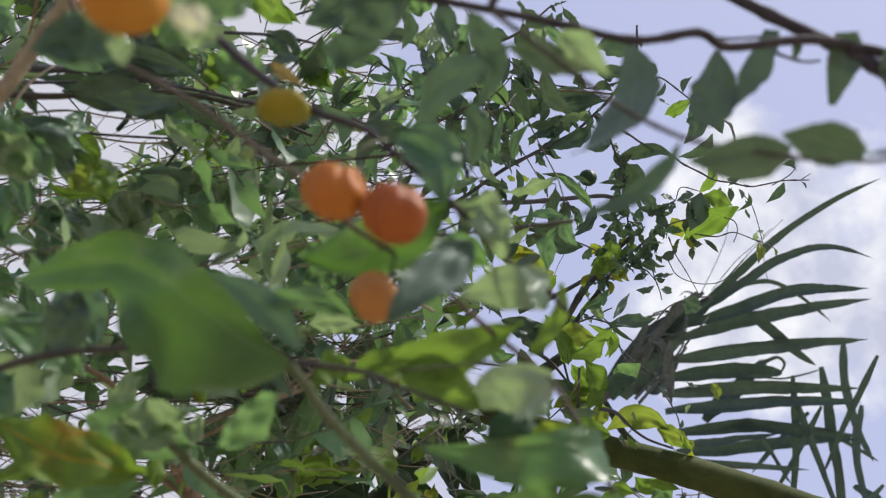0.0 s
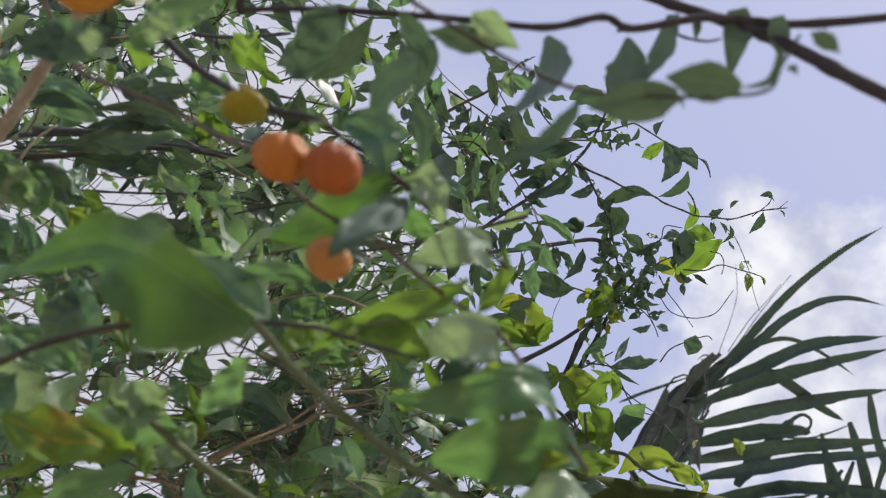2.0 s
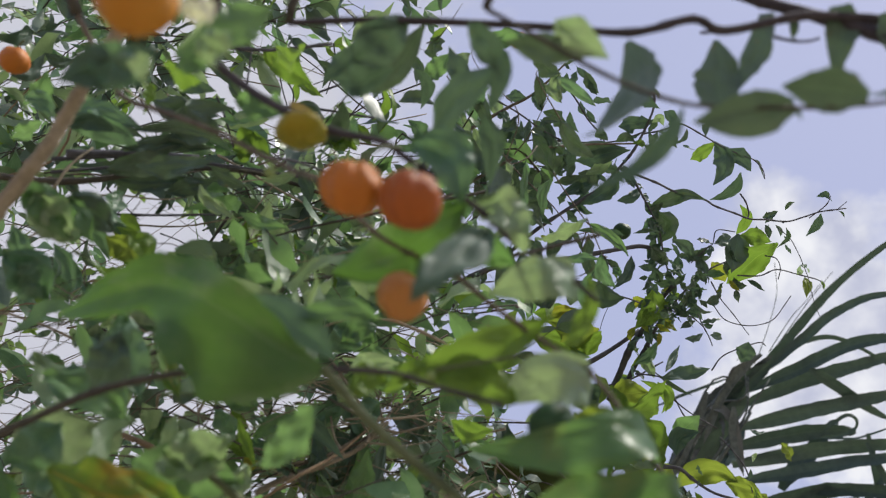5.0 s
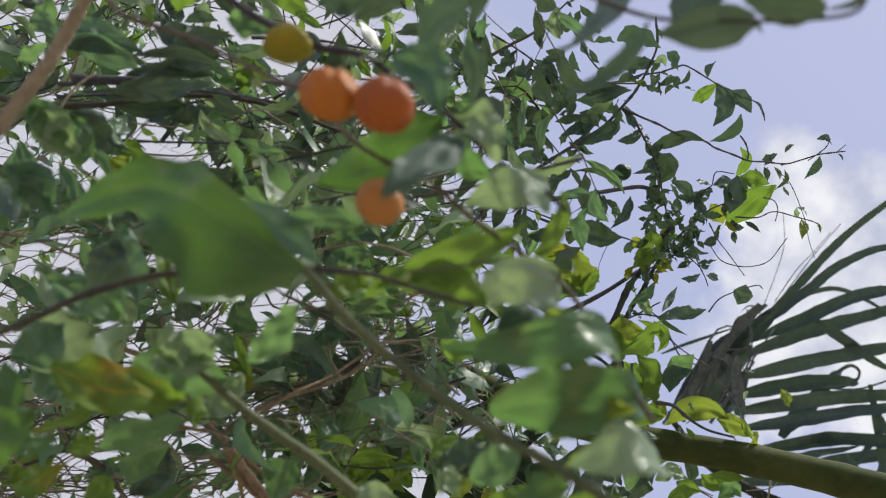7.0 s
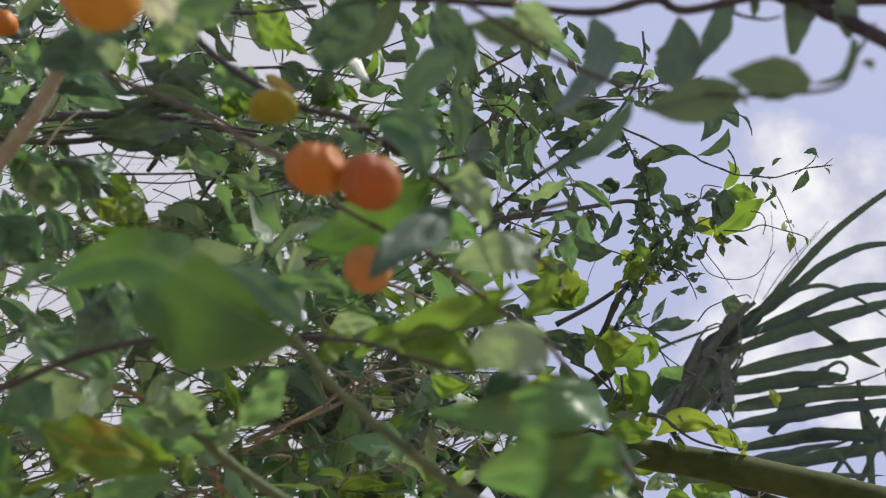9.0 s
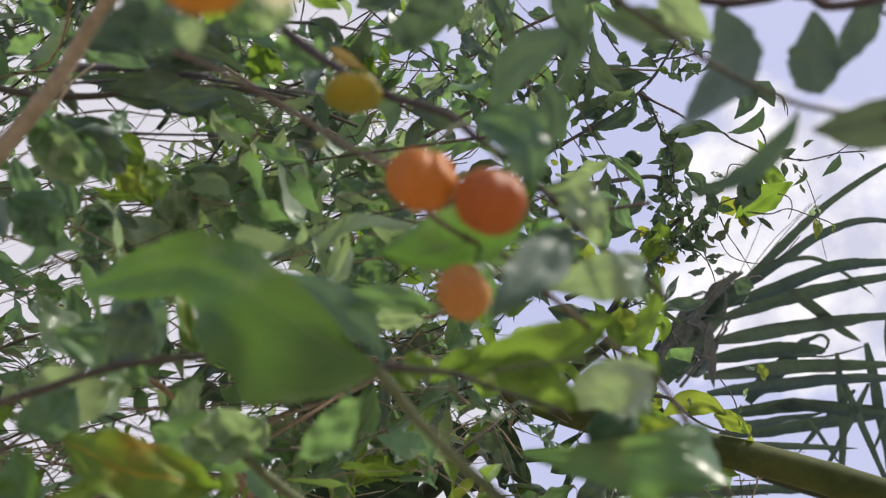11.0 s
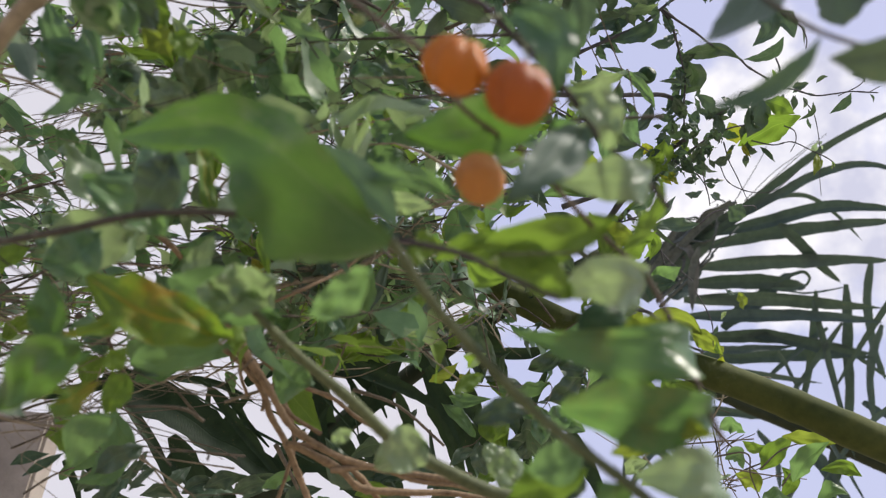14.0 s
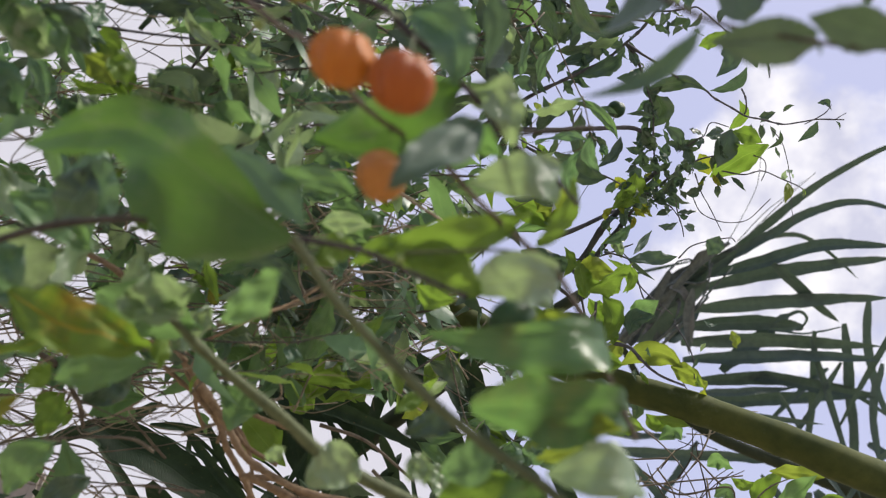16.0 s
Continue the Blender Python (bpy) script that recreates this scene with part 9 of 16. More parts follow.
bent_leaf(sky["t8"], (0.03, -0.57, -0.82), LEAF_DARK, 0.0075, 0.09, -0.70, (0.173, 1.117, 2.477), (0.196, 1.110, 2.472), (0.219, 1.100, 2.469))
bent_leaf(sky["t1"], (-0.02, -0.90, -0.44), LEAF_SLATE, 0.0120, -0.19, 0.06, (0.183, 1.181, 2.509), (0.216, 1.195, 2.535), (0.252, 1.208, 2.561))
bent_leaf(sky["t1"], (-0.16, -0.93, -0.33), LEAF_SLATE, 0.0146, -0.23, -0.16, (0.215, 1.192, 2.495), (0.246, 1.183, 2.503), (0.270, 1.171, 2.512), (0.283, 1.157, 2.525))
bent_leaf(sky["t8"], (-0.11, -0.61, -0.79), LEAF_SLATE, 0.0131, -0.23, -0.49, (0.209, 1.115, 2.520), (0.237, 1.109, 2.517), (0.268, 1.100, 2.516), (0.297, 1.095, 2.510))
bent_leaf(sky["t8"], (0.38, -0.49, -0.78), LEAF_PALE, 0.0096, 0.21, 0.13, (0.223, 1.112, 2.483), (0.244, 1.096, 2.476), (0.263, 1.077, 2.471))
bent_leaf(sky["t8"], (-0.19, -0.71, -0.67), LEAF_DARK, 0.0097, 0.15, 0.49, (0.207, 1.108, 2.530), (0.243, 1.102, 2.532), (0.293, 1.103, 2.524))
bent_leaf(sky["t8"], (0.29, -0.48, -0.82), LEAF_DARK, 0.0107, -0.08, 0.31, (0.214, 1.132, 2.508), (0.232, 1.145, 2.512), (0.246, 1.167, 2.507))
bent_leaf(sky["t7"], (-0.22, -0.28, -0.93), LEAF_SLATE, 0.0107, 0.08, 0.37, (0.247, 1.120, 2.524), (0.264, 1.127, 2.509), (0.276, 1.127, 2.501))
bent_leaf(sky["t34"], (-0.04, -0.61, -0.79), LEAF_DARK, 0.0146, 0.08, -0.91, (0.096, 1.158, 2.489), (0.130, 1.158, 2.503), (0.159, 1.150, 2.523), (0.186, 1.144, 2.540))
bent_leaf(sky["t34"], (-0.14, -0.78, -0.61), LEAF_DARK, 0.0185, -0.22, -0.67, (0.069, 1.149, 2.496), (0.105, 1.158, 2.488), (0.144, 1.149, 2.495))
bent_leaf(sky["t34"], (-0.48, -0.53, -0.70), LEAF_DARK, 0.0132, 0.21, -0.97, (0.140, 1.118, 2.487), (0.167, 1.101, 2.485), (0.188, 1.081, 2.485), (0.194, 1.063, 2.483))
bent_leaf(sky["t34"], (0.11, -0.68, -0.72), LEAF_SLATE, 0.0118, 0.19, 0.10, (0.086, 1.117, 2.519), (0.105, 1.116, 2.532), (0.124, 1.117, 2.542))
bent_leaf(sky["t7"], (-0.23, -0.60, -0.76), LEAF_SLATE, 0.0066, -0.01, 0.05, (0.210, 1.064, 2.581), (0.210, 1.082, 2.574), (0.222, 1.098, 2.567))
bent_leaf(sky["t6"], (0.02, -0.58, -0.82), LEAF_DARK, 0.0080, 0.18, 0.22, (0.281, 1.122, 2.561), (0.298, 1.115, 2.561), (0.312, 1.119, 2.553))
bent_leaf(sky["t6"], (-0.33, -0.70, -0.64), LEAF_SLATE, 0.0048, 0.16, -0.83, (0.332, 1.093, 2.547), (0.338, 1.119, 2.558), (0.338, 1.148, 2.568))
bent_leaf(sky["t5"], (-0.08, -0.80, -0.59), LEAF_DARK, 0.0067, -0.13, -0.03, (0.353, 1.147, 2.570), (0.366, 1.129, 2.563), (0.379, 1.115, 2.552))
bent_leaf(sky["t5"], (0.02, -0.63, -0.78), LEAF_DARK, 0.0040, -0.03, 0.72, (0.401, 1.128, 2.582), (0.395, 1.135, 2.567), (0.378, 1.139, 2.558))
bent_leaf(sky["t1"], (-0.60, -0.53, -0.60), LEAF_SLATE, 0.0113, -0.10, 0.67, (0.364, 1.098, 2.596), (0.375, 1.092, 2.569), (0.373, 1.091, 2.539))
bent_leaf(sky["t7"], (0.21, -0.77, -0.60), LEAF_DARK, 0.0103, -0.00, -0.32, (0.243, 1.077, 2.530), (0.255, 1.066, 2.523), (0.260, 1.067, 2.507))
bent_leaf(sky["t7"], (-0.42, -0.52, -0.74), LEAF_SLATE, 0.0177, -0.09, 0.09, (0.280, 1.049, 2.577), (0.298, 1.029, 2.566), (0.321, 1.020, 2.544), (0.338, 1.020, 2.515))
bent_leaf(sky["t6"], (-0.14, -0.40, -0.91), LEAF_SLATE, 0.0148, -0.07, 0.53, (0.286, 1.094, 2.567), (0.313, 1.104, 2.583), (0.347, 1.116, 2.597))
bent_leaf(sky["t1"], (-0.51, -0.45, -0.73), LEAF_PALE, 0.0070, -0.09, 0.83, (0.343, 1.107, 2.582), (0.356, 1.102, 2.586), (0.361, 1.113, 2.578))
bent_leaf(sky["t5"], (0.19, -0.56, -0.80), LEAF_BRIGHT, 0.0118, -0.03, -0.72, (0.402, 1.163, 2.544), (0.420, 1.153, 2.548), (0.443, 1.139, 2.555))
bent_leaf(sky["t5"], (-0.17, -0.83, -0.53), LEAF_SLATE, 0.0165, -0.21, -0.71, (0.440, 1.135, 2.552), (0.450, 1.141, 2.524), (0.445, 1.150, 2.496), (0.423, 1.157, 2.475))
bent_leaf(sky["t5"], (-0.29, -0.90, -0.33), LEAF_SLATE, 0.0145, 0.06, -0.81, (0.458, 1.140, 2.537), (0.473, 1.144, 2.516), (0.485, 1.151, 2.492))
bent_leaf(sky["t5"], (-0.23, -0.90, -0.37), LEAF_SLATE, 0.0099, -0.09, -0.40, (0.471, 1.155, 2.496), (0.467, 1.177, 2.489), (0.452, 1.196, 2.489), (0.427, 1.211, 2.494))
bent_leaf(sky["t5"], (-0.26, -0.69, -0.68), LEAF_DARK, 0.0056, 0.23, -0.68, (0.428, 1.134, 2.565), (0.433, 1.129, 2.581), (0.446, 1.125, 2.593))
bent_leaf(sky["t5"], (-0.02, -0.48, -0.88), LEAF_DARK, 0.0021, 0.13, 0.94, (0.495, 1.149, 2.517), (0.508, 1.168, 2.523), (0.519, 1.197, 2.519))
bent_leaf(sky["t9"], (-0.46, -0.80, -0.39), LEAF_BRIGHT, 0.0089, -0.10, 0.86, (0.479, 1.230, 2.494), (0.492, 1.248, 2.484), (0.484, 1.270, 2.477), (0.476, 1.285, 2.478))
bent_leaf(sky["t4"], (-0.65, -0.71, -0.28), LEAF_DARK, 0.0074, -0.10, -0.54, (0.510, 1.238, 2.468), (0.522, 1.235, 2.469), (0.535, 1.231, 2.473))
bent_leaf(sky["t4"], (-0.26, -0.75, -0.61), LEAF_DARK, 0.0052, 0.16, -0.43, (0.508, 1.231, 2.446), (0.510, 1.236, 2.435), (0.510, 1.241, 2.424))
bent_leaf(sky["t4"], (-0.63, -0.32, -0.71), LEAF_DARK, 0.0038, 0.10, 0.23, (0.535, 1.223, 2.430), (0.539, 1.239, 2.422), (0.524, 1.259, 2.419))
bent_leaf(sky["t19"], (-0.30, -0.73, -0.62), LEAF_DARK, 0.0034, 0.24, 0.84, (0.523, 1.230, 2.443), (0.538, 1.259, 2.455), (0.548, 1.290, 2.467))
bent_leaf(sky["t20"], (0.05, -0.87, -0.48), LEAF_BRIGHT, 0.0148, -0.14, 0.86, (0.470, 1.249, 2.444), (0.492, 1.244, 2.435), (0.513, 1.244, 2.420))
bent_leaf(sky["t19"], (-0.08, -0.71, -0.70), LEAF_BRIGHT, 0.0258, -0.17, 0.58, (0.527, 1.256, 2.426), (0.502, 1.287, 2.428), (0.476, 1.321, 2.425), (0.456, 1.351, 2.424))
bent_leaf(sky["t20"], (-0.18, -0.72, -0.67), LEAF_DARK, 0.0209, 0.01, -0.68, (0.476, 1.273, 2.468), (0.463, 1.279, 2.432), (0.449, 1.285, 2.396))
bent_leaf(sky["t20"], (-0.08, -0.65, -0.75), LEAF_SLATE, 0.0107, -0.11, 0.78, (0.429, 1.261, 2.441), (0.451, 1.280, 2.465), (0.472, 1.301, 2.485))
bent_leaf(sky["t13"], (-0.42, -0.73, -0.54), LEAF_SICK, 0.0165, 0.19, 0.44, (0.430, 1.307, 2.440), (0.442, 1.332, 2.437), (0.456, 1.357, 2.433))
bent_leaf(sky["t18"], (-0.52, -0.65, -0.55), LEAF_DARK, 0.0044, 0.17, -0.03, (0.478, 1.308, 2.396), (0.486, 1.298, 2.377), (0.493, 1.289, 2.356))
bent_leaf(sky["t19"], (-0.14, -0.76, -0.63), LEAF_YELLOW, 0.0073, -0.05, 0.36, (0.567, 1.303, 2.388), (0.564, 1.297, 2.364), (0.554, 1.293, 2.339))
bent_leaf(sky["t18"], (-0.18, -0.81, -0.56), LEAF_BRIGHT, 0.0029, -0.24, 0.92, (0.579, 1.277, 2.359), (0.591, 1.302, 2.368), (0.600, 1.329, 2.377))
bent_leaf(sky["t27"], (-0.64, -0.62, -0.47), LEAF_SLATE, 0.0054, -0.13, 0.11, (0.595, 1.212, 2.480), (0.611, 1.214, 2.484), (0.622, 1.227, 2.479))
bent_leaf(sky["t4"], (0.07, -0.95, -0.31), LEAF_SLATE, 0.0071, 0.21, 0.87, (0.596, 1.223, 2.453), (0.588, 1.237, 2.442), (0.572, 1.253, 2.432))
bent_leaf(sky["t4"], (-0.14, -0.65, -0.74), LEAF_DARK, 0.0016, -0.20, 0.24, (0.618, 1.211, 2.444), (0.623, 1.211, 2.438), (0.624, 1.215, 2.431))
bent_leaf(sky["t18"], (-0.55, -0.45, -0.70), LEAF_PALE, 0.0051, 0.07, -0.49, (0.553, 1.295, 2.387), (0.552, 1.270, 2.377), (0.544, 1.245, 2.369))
bent_leaf(sky["t19"], (-0.05, -0.98, -0.20), LEAF_PALE, 0.0051, 0.06, -0.32, (0.556, 1.275, 2.391), (0.571, 1.294, 2.400), (0.582, 1.316, 2.405))
bent_leaf(sky["t3"], (-0.45, -0.55, -0.70), LEAF_DARK, 0.0203, 0.05, 0.05, (0.341, 1.232, 2.502), (0.357, 1.254, 2.485), (0.344, 1.281, 2.468))
bent_leaf(sky["t3"], (-0.28, -0.78, -0.56), LEAF_SLATE, 0.0108, -0.00, 0.09, (0.360, 1.247, 2.447), (0.387, 1.269, 2.444), (0.397, 1.297, 2.438))
bent_leaf(sky["t2"], (-0.08, -0.45, -0.89), LEAF_DARK, 0.0118, 0.10, -0.77, (0.324, 1.247, 2.437), (0.338, 1.269, 2.431), (0.353, 1.289, 2.427))
bent_leaf(sky["t10"], (-0.11, -0.80, -0.60), LEAF_DARK, 0.0209, 0.17, 0.25, (0.186, 1.300, 2.422), (0.222, 1.301, 2.391), (0.248, 1.294, 2.369), (0.271, 1.278, 2.359))
bent_leaf(sky["t10"], (-0.08, -0.61, -0.79), LEAF_DARK, 0.0125, -0.07, 0.78, (0.184, 1.325, 2.389), (0.192, 1.299, 2.393), (0.198, 1.279, 2.391))
bent_leaf(sky["t10"], (-0.57, -0.52, -0.63), LEAF_SICK, 0.0106, 0.05, -0.93, (0.143, 1.330, 2.372), (0.168, 1.324, 2.376), (0.202, 1.323, 2.373))
bent_leaf(sky["t10"], (-0.40, -0.80, -0.45), LEAF_YELLOW, 0.0306, 0.14, 0.41, (0.145, 1.333, 2.367), (0.174, 1.347, 2.363), (0.188, 1.367, 2.349), (0.181, 1.389, 2.335))
bent_leaf(sky["t23"], (-0.04, -0.77, -0.64), LEAF_SICK, 0.0145, 0.22, -0.45, (0.186, 1.364, 2.355), (0.215, 1.390, 2.366), (0.237, 1.421, 2.371))
bent_leaf(sky["t23"], (-0.38, -0.72, -0.58), LEAF_SICK, 0.0097, -0.12, 0.02, (0.187, 1.395, 2.332), (0.203, 1.397, 2.345), (0.219, 1.394, 2.364))
bent_leaf(sky["t14"], (0.48, -0.60, -0.64), LEAF_SLATE, 0.0069, -0.18, 0.52, (0.371, 1.379, 2.338), (0.393, 1.397, 2.350), (0.412, 1.411, 2.368))
bent_leaf(sky["t14"], (-0.10, -0.85, -0.52), LEAF_SLATE, 0.0068, 0.08, 0.78, (0.411, 1.369, 2.334), (0.427, 1.392, 2.345), (0.441, 1.416, 2.355))
bent_leaf(sky["t14"], (-0.40, -0.87, -0.29), LEAF_SLATE, 0.0055, 0.25, -0.67, (0.403, 1.364, 2.353), (0.412, 1.366, 2.349), (0.419, 1.364, 2.351))
bent_leaf(sky["t15"], (0.31, -0.68, -0.66), LEAF_DARK, 0.0091, 0.08, 0.81, (0.410, 1.341, 2.380), (0.428, 1.341, 2.386), (0.440, 1.336, 2.401))
bent_leaf(sky["t14"], (-0.16, -0.85, -0.51), LEAF_DARK, 0.0037, -0.24, 0.53, (0.395, 1.340, 2.377), (0.408, 1.360, 2.377), (0.426, 1.372, 2.383))
bent_leaf(sky["t29"], (-0.12, -0.78, -0.62), LEAF_SLATE, 0.0074, 0.05, -0.27, (0.346, 1.482, 2.339), (0.364, 1.492, 2.369), (0.385, 1.499, 2.404))
bent_leaf(sky["t29"], (-0.11, -0.96, -0.28), LEAF_SLATE, 0.0136, 0.23, 0.37, (0.336, 1.485, 2.328), (0.370, 1.496, 2.337), (0.403, 1.507, 2.346), (0.432, 1.515, 2.359))
bent_leaf(sky["t29"], (-0.41, -0.82, -0.40), LEAF_DARK, 0.0045, -0.20, -0.60, (0.334, 1.496, 2.345), (0.361, 1.517, 2.331), (0.393, 1.535, 2.318))
bent_leaf(sky["t29"], (0.06, -0.94, -0.34), LEAF_PALE, 0.0111, -0.07, 0.49, (0.327, 1.496, 2.338), (0.317, 1.485, 2.359), (0.301, 1.476, 2.379))
bent_leaf(sky["t11"], (-0.05, -0.83, -0.55), LEAF_YELLOW, 0.0248, 0.04, -0.61, (0.241, 1.488, 2.303), (0.274, 1.479, 2.299), (0.309, 1.469, 2.293))
bent_leaf(sky["t29"], (-0.63, -0.44, -0.63), LEAF_BRIGHT, 0.0108, 0.22, -0.62, (0.302, 1.494, 2.333), (0.332, 1.507, 2.322), (0.347, 1.525, 2.305), (0.335, 1.545, 2.292))
bent_leaf(sky["t12"], (-0.04, -0.88, -0.47), LEAF_BRIGHT, 0.0170, 0.12, 0.88, (0.247, 1.518, 2.289), (0.270, 1.540, 2.292), (0.294, 1.552, 2.313))
bent_leaf(sky["t30"], (-0.28, -0.71, -0.64), LEAF_BRIGHT, 0.0149, -0.05, -0.72, (0.273, 1.541, 2.275), (0.293, 1.560, 2.266), (0.321, 1.566, 2.280))
bent_leaf(sky["t30"], (0.08, -0.92, -0.39), LEAF_BRIGHT, 0.0177, 0.14, 0.46, (0.274, 1.555, 2.235), (0.298, 1.535, 2.232), (0.329, 1.521, 2.216))
bent_leaf(sky["t30"], (0.17, -0.93, -0.32), LEAF_YELLOW, 0.0148, 0.20, -0.04, (0.258, 1.570, 2.222), (0.282, 1.582, 2.209), (0.304, 1.583, 2.220))
bent_leaf(sky["t31"], (0.10, -0.96, -0.25), LEAF_SLATE, 0.0172, 0.11, -0.95, (0.343, 1.537, 2.205), (0.353, 1.526, 2.229), (0.389, 1.519, 2.237))
bent_leaf(sky["t30"], (-0.35, -0.79, -0.51), LEAF_YELLOW, 0.0215, -0.16, -0.43, (0.334, 1.582, 2.165), (0.371, 1.556, 2.183), (0.411, 1.542, 2.173), (0.435, 1.537, 2.148))
bent_leaf(sky["t31"], (-0.33, -0.79, -0.52), LEAF_YELLOW, 0.0179, 0.02, 0.92, (0.415, 1.540, 2.151), (0.445, 1.550, 2.143), (0.479, 1.564, 2.124))
bent_leaf(sky["t30"], (-0.02, -0.88, -0.48), LEAF_YELLOW, 0.0165, 0.02, -0.27, (0.308, 1.592, 2.171), (0.326, 1.583, 2.196), (0.342, 1.581, 2.208))
bent_leaf(sky["t31"], (-0.14, -0.83, -0.55), LEAF_BRIGHT, 0.0098, 0.24, -0.71, (0.396, 1.600, 2.077), (0.427, 1.594, 2.068), (0.454, 1.588, 2.061))
bent_leaf(sky["t32"], (0.12, -0.85, -0.50), LEAF_SICK, 0.0079, 0.19, -0.84, (0.471, 1.542, 2.114), (0.470, 1.571, 2.112), (0.465, 1.599, 2.114))
bent_leaf(sky["t12"], (0.45, -0.89, -0.07), LEAF_DARK, 0.0048, -0.08, -0.27, (0.354, 1.337, 2.378), (0.359, 1.346, 2.378), (0.364, 1.354, 2.378), (0.369, 1.363, 2.378))
bent_leaf(sky["t2"], (0.63, -0.73, -0.29), LEAF_DARK, 0.0033, -0.12, 1.34, (0.324, 1.340, 2.483), (0.330, 1.345, 2.485), (0.337, 1.350, 2.488), (0.344, 1.354, 2.492))
bent_leaf(sky["t3"], (0.37, -0.72, -0.59), LEAF_DARK, 0.0059, 0.02, 0.61, (0.344, 1.328, 2.450), (0.340, 1.333, 2.445), (0.339, 1.338, 2.439), (0.342, 1.343, 2.433))
bent_leaf(sky["t3"], (-0.36, -0.43, -0.83), LEAF_DARK, 0.0043, 0.11, 0.14, (0.352, 1.300, 2.482), (0.344, 1.300, 2.474), (0.340, 1.300, 2.463), (0.339, 1.301, 2.452))
bent_leaf(sky["t3"], (0.25, 0.30, -0.92), LEAF_SLATE, 0.0043, 0.03, 0.22, (0.361, 1.292, 2.415), (0.355, 1.295, 2.414), (0.349, 1.297, 2.414), (0.343, 1.299, 2.415))
bent_leaf(sky["t3"], (-0.06, -0.73, -0.68), LEAF_SLATE, 0.0038, -0.09, 1.15, (0.346, 1.279, 2.458), (0.353, 1.282, 2.456), (0.360, 1.283, 2.456), (0.367, 1.284, 2.457))
bent_leaf(sky["t12"], (-0.23, -0.64, -0.74), LEAF_SLATE, 0.0060, 0.17, -0.41, (0.345, 1.330, 2.350), (0.339, 1.323, 2.349), (0.333, 1.316, 2.349), (0.326, 1.309, 2.349))
bent_leaf(sky["t3"], (-0.66, -0.61, -0.44), LEAF_SLATE, 0.0044, -0.03, 0.76, (0.352, 1.291, 2.421), (0.360, 1.299, 2.424), (0.369, 1.305, 2.431), (0.376, 1.309, 2.440))
bent_leaf(sky["t11"], (-0.11, -0.72, -0.68), LEAF_DARK, 0.0058, -0.17, -0.36, (0.353, 1.378, 2.434), (0.346, 1.381, 2.428), (0.339, 1.383, 2.423), (0.332, 1.386, 2.417))
bent_leaf(sky["t11"], (-0.40, -0.44, -0.81), LEAF_SLATE, 0.0073, 0.09, 0.95, (0.354, 1.326, 2.398), (0.354, 1.339, 2.395), (0.349, 1.351, 2.393), (0.342, 1.361, 2.394))
bent_leaf(sky["t17"], (0.21, -0.84, -0.49), LEAF_SLATE, 0.0039, -0.07, -1.49, (0.362, 1.395, 2.394), (0.359, 1.396, 2.386), (0.358, 1.397, 2.378), (0.359, 1.398, 2.369))
bent_leaf(sky["t2"], (-0.66, -0.75, -0.09), LEAF_DARK, 0.0067, 0.18, 1.09, (0.329, 1.308, 2.444), (0.334, 1.313, 2.435), (0.340, 1.318, 2.428), (0.347, 1.323, 2.421))
bent_leaf(sky["t2"], (0.34, -0.70, -0.62), LEAF_SLATE, 0.0053, 0.12, 1.50, (0.340, 1.331, 2.497), (0.346, 1.336, 2.497), (0.352, 1.342, 2.498), (0.358, 1.347, 2.498))
bent_leaf(sky["t14"], (0.08, -0.82, -0.56), LEAF_SLATE, 0.0061, 0.15, 0.12, (0.391, 1.356, 2.407), (0.384, 1.365, 2.404), (0.375, 1.373, 2.403), (0.366, 1.379, 2.403))
bent_leaf(sky["t2"], (-0.11, -0.67, -0.73), LEAF_DARK, 0.0039, -0.19, -1.24, (0.337, 1.294, 2.463), (0.343, 1.298, 2.461), (0.350, 1.302, 2.461), (0.357, 1.305, 2.461))
bent_leaf(sky["t3"], (-0.38, -0.65, -0.66), LEAF_DARK, 0.0033, -0.07, -0.75, (0.373, 1.276, 2.485), (0.374, 1.280, 2.480), (0.372, 1.284, 2.476), (0.368, 1.288, 2.472))
bent_leaf(sky["t13"], (-0.21, -0.31, -0.93), LEAF_DARK, 0.0076, -0.05, -0.94, (0.372, 1.300, 2.384), (0.381, 1.303, 2.390), (0.389, 1.305, 2.398), (0.396, 1.306, 2.407))
bent_leaf(sky["t13"], (-0.10, -0.57, -0.82), LEAF_SLATE, 0.0086, -0.05, 0.63, (0.404, 1.344, 2.429), (0.404, 1.351, 2.421), (0.401, 1.358, 2.413), (0.394, 1.364, 2.407))
bent_leaf(sky["t12"], (-0.60, 0.31, -0.74), LEAF_SLATE, 0.0054, 0.03, 1.22, (0.349, 1.343, 2.365), (0.356, 1.342, 2.361), (0.361, 1.343, 2.355), (0.364, 1.345, 2.348))
bent_leaf(sky["t3"], (-0.63, -0.60, -0.49), LEAF_SLATE, 0.0076, 0.12, -1.50, (0.347, 1.296, 2.417), (0.353, 1.304, 2.414), (0.358, 1.312, 2.410), (0.362, 1.321, 2.405))
bent_leaf(sky["t3"], (-0.19, -0.49, -0.85), LEAF_SLATE, 0.0061, -0.20, -0.32, (0.339, 1.262, 2.469), (0.336, 1.275, 2.467), (0.338, 1.288, 2.465), (0.343, 1.299, 2.463))
bent_leaf(sky["t11"], (-0.14, -0.83, -0.54), LEAF_DARK, 0.0034, -0.19, -0.93, (0.352, 1.374, 2.443), (0.353, 1.375, 2.436), (0.351, 1.377, 2.429), (0.347, 1.378, 2.423))
